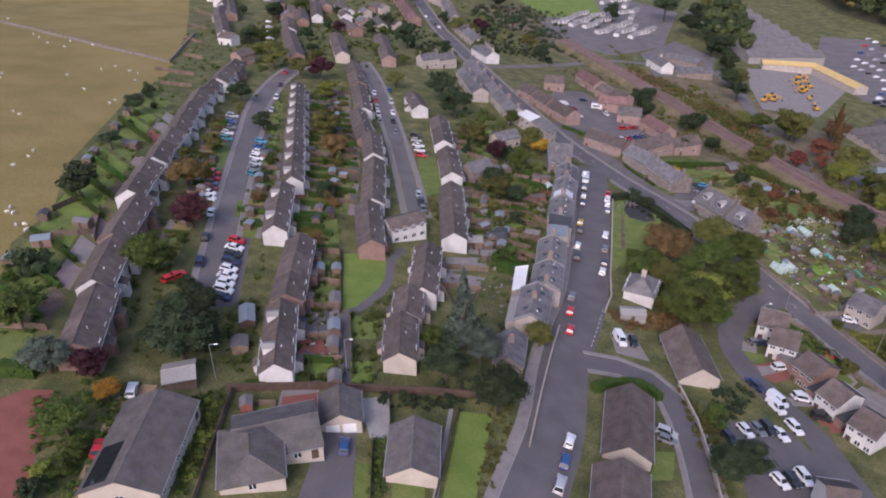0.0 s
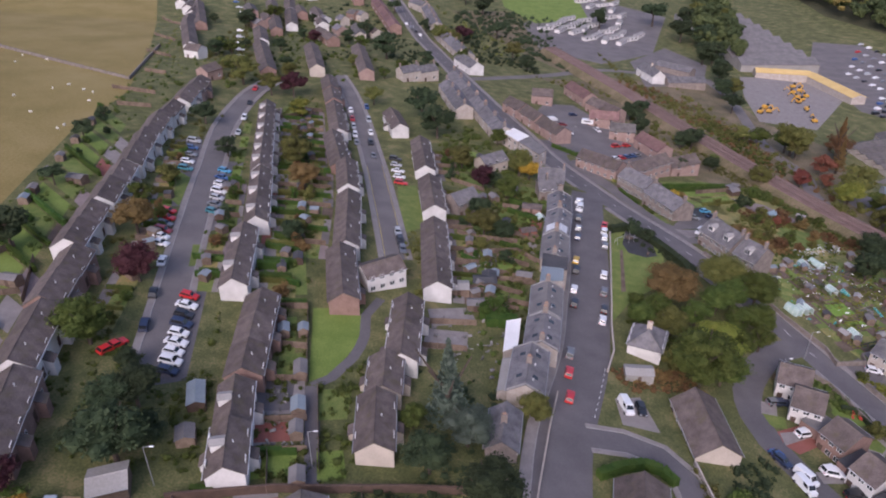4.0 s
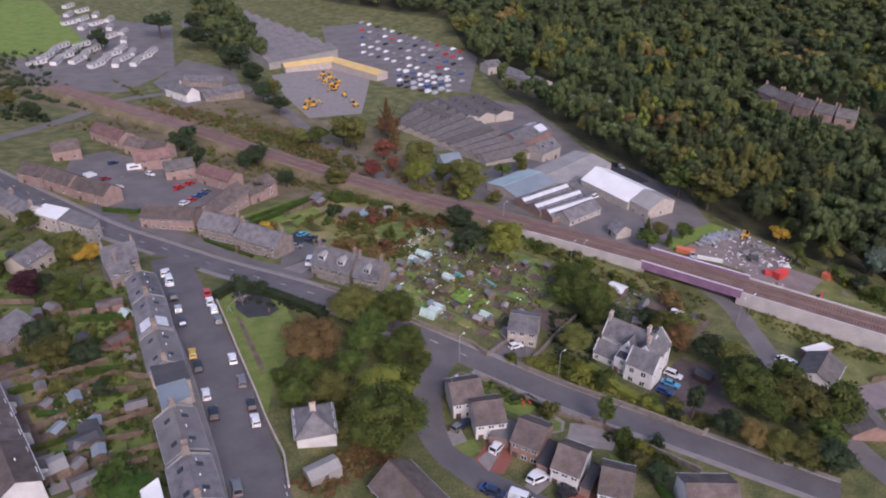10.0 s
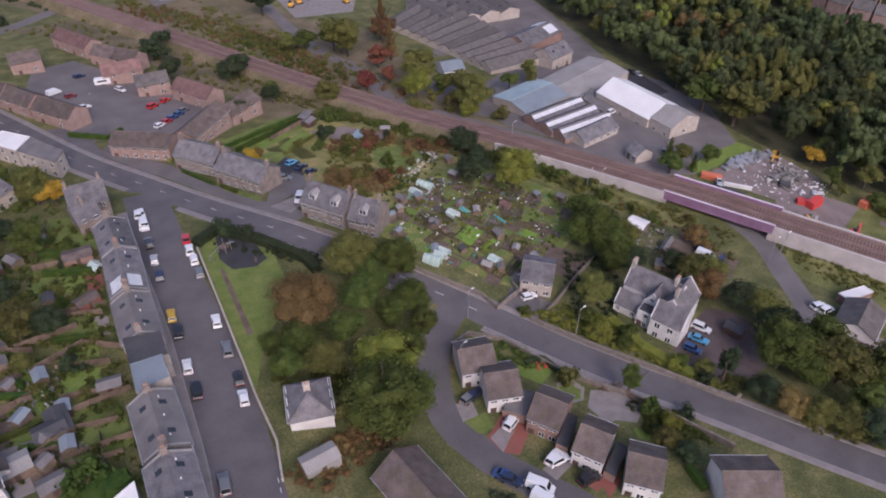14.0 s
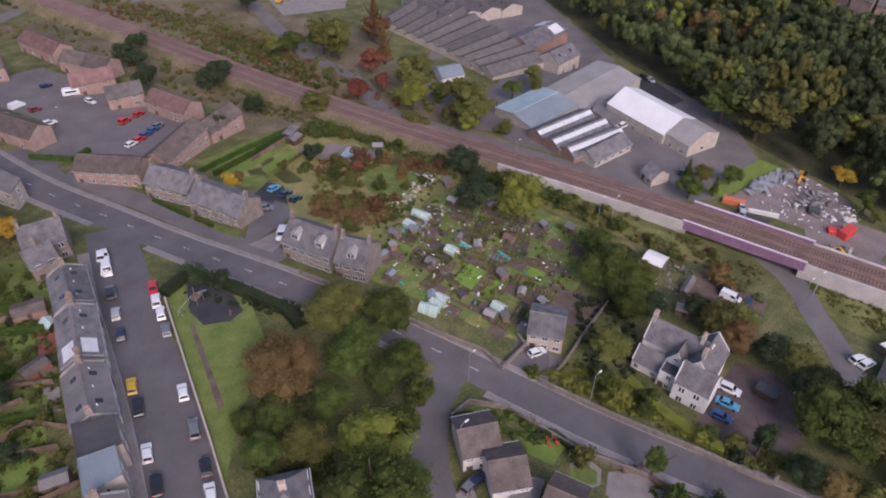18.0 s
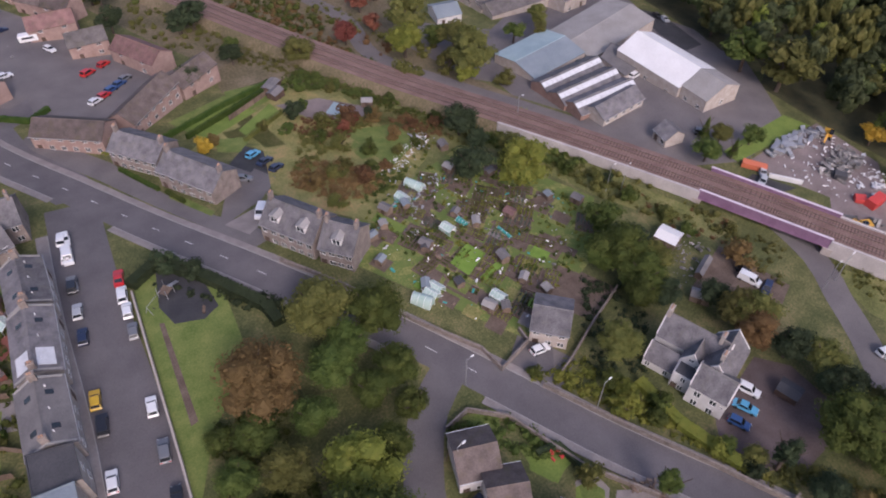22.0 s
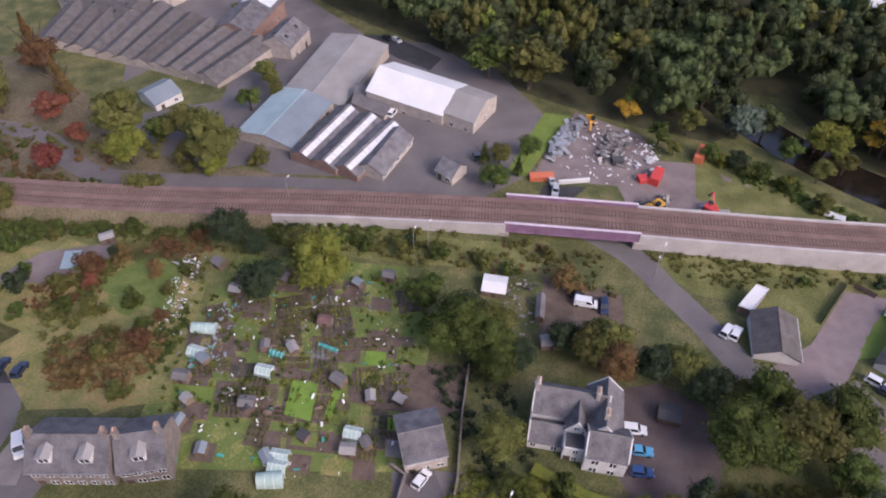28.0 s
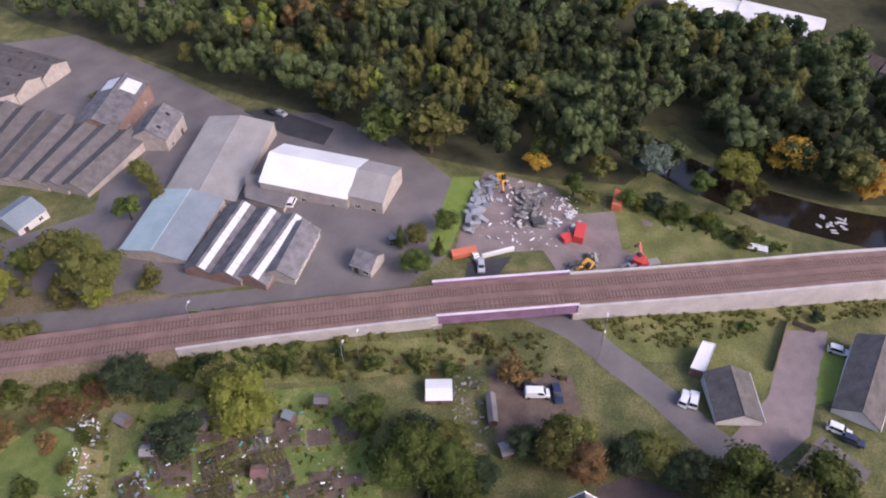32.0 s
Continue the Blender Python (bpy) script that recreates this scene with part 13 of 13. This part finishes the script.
tree(-54.6, 206.3, 0.8, 1.7, "green", "bush", "in a back garden")
hedge([(-54.2, 215.8), (-57.8, 214.1)], 1.6, 0.9)
patch("lawn", [(-55.4, 217.3), (-57.2, 229.1), (-59.6, 227.9), (-57.8, 216.1)], M["lawn"], 0.06, "garden lawn behind a terrace house")
patch("lawn", [(-57.7, 232.9), (-59.5, 244.8), (-62.0, 243.4), (-60.2, 231.6)], M["lawn2"], 0.06, "garden lawn behind a terrace house")
tree(-61.0, 237.1, 1.7, 2.2, "green", "bush", "in a back garden")
patch("lawn", [(-60.2, 248.4), (-62.0, 260.3), (-64.4, 258.9), (-62.6, 247.1)], M["lawn"], 0.06, "garden lawn behind a terrace house")
patch("lawn", [(-62.6, 264.1), (-64.4, 275.9), (-66.8, 274.4), (-65.0, 262.7)], M["lawn2"], 0.06, "garden lawn behind a terrace house")

# ---- mobile home park and the lane trees ----
patch("park_road", [(70.5, 541.4), (133.3, 677.2), (195.1, 608.7), (151.8, 492.1), (108.0, 451.9), (73.1, 476.0)], M["asphalt2"], 0.05, "tarmac roads of the mobile home park")
patch("yard", [(129.5, 466.0), (164.8, 509.2), (181.8, 472.2), (162.3, 423.5), (123.4, 406.7)], M["asphalt2"], 0.06, "farm yard with stored goods")
shrubs([(108.0, 385.6), (121.8, 360.7), (141.3, 291.3), (152.0, 255.3), (144.1, 248.9), (124.7, 281.2), (106.4, 338.6)], 170, "green", label="scrub and small trees along the railway", seed=61, rmin=0.6, rmax=2.6)
shrubs([(140.0, 417.7), (151.1, 360.1), (162.7, 284.1), (172.2, 258.6), (163.7, 252.2), (152.1, 287.8), (135.9, 343.2)], 150, "olive", label="scrub and small trees along the railway", seed=62, rmin=0.6, rmax=2.2)
tree(98.2, 335.6, 4.2, 7.7, "dark", "round", "beside the railway lane")
tree(109.8, 305.6, 3.9, 7.2, "dark", "round", "beside the railway lane")
tree(116.4, 286.2, 3.2, 5.9, "green", "round", "beside the railway lane")
tree(173.6, 572.2, 11.1, 20.6, "dark", "round", "beside the railway lane")
tree(181.7, 528.5, 9.6, 17.8, "dark", "round", "beside the railway lane")
tree(178.6, 472.9, 8.7, 16.1, "dark", "round", "beside the railway lane")
tree(176.2, 436.5, 7.4, 13.7, "dark", "round", "beside the railway lane")
tree(158.6, 371.0, 6.4, 11.8, "dark", "round", "beside the railway lane")
tree(150.7, 320.9, 5.1, 9.5, "green", "round", "beside the railway lane")
tree(173.6, 406.1, 5.7, 10.5, "olive", "round", "beside the railway lane")
tree(161.5, 316.0, 6.6, 12.2, "green", "round", "beside the railway lane")
tree(184.6, 313.9, 6.6, 12.2, "rust", "round", "beside the railway lane")
tree(28.4, 282.4, 3.9, 7.2, "green", "round", "beside the railway lane")
tree(34.0, 257.5, 4.4, 8.1, "green", "round", "beside the railway lane")
tree(22.8, 236.0, 3.3, 6.1, "dark", "round", "beside the railway lane")
tree(16.2, 209.8, 3.9, 7.3, "dark", "round", "beside the railway lane")
tree(113.1, 129.2, 1.9, 3.5, "green", "round", "round the villa grounds")
tree(112.8, 139.5, 2.4, 4.4, "green", "round", "round the villa grounds")
tree(113.2, 136.0, 2.5, 4.7, "lime", "round", "round the villa grounds")
tree(118.0, 118.6, 2.0, 3.8, "green", "round", "round the villa grounds")
tree(119.6, 114.4, 2.4, 4.4, "olive", "round", "round the villa grounds")
tree(145.9, 140.3, 3.8, 7.1, "dark", "round", "round the villa grounds")
tree(148.9, 134.3, 3.8, 7.0, "green", "round", "round the villa grounds")
tree(149.6, 120.0, 3.2, 5.9, "green", "round", "round the villa grounds")
tree(144.9, 113.5, 3.6, 6.7, "dark", "round", "round the villa grounds")
tree(145.1, 107.3, 3.6, 6.6, "olive", "round", "round the villa grounds")
play_frame(60.1, 202.6, 30)
park_bench(63.7, 194.8, 60)
patch("play_area", [(60.9, 209.5), (67.2, 205.1), (66.2, 194.3), (62.8, 193.0), (58.1, 195.1), (57.6, 200.4)], M["darkasphalt"], 0.08, "dark tarmac play area in the park")
patch("path", [(56.0, 196.8), (56.8, 196.5), (52.3, 174.6), (51.0, 174.4)], M["soil"], 0.07, "worn path across the park grass")
patch("verge", [(142.9, 262.2), (158.7, 201.4), (164.6, 173.9), (172.5, 150.0), (164.2, 150.6), (153.7, 177.7), (143.4, 217.9), (129.6, 249.8)], M["verge"], 0.034, "rough grass bank below the railway")
patch("verge", [(174.4, 136.5), (194.5, 101.5), (210.3, 67.0), (197.4, 68.8), (187.8, 97.8), (176.1, 115.6), (173.7, 127.6)], M["verge"], 0.045, "rough grass below the railway wall")
patch("verge", [(225.0, 126.5), (225.1, 109.2), (218.0, 82.5), (213.6, 83.1), (200.1, 112.7), (205.1, 123.3)], M["verge"], 0.06, "grass bank between yard and river")
tree(-52.2, 112.4, 4.4, 8.1, "dark", "round", "between the west terraces")
tree(-52.5, 103.2, 3.9, 7.2, "dark", "round", "between the west terraces")
tree(-44.2, 105.4, 3.7, 6.8, "dark", "round", "between the west terraces")
tree(-62.8, 130.4, 4.0, 7.3, "green", "round", "between the west terraces")
tree(-53.4, 123.8, 2.9, 5.3, "dark", "round", "between the west terraces")
patch("works_yard", [(265.9, 347.8), (280.3, 316.7), (263.6, 272.6), (246.4, 238.3), (234.7, 231.2), (223.3, 251.1), (222.4, 282.3), (190.0, 289.7)], M["asphalt2"], 0.05, "worn tarmac yard between the mill buildings")
patch("works_yard", [(176.2, 275.6), (195.8, 252.7), (175.8, 221.1), (166.5, 234.8), (163.2, 265.3)], M["asphalt2"], 0.05, "worn tarmac yard beside the works")
tree(191.5, 244.2, 4.3, 8.0, "green", "round", "between the works sheds")
tree(173.7, 252.6, 5.6, 10.4, "olive", "round", "between the works sheds")
tree(170.0, 257.3, 4.5, 8.3, "green", "round", "between the works sheds")
tree(207.6, 249.7, 4.0, 7.4, "olive", "round", "between the works sheds")
tree(240.5, 283.7, 2.8, 5.2, "olive", "round", "between the works sheds")
scrap([(114.7, 202.3), (145.2, 177.7), (118.4, 158.1), (100.3, 168.3), (93.6, 181.6)], 60, 31, smax=1.6, smin=0.3, material='wood', label='weathered boards and frames among the plots')
scrap([(114.7, 202.3), (145.2, 177.7), (118.4, 158.1), (100.3, 168.3), (93.6, 181.6)], 14, 32, smax=1.1, smin=0.3, material='trim', label='white frames and cloches among the plots')
scrap([(113.5, 199.7), (128.0, 206.8), (127.9, 203.6), (110.6, 192.9)], 50, 33, smax=1.3, smin=0.3, material='steel', label='strip of bottles, sheets and buckets')
tree(124.2, 237.7, 3.8, 5.0, "rust", "bush", "on the rough ground")
tree(129.5, 233.0, 3.0, 3.9, "orange", "bush", "on the rough ground")
tree(129.0, 224.4, 2.7, 3.5, "rust", "bush", "on the rough ground")
tree(115.4, 227.2, 3.1, 4.1, "olive", "bush", "on the rough ground")
tree(120.0, 222.3, 2.8, 3.6, "green", "bush", "on the rough ground")
tree(125.1, 217.6, 2.0, 2.6, "olive", "bush", "on the rough ground")
tree(111.3, 212.3, 3.0, 3.9, "rust", "bush", "on the rough ground")
tree(107.3, 217.3, 2.7, 3.6, "olive", "bush", "on the rough ground")
tree(131.4, 218.5, 1.8, 2.4, "green", "bush", "on the rough ground")
tree(100.1, 216.4, 2.8, 3.6, "orange", "bush", "on the rough ground")
tree(118.5, 213.6, 2.1, 2.7, "rust", "bush", "on the rough ground")
tree(100.7, 206.6, 2.4, 3.1, "olive", "bush", "on the rough ground")
tree(154.9, 188.5, 2.7, 3.5, "green", "bush", "below the railway wall")
tree(156.8, 178.7, 3.2, 4.1, "olive", "bush", "below the railway wall")
tree(158.4, 171.6, 2.9, 3.8, "green", "bush", "below the railway wall")
tree(150.6, 203.8, 2.9, 3.8, "dark", "bush", "below the railway wall")
tree(146.1, 214.8, 2.9, 3.8, "olive", "bush", "below the railway wall")
tree(143.0, 225.5, 2.4, 3.2, "green", "bush", "below the railway wall")
tree(160.4, 162.1, 2.7, 3.5, "olive", "bush", "below the railway wall")
tree(160.9, 156.0, 2.4, 3.1, "green", "bush", "below the railway wall")
tree(138.5, 239.1, 2.7, 3.5, "green", "bush", "below the railway wall")
patch("verge", [(96.0, 263.0), (128.0, 256.7), (157.3, 217.0), (135.5, 207.0), (108.1, 202.4), (99.6, 214.6), (93.9, 237.9)], M["verge"], 0.03, "rough grass and bramble field beside the allotments")
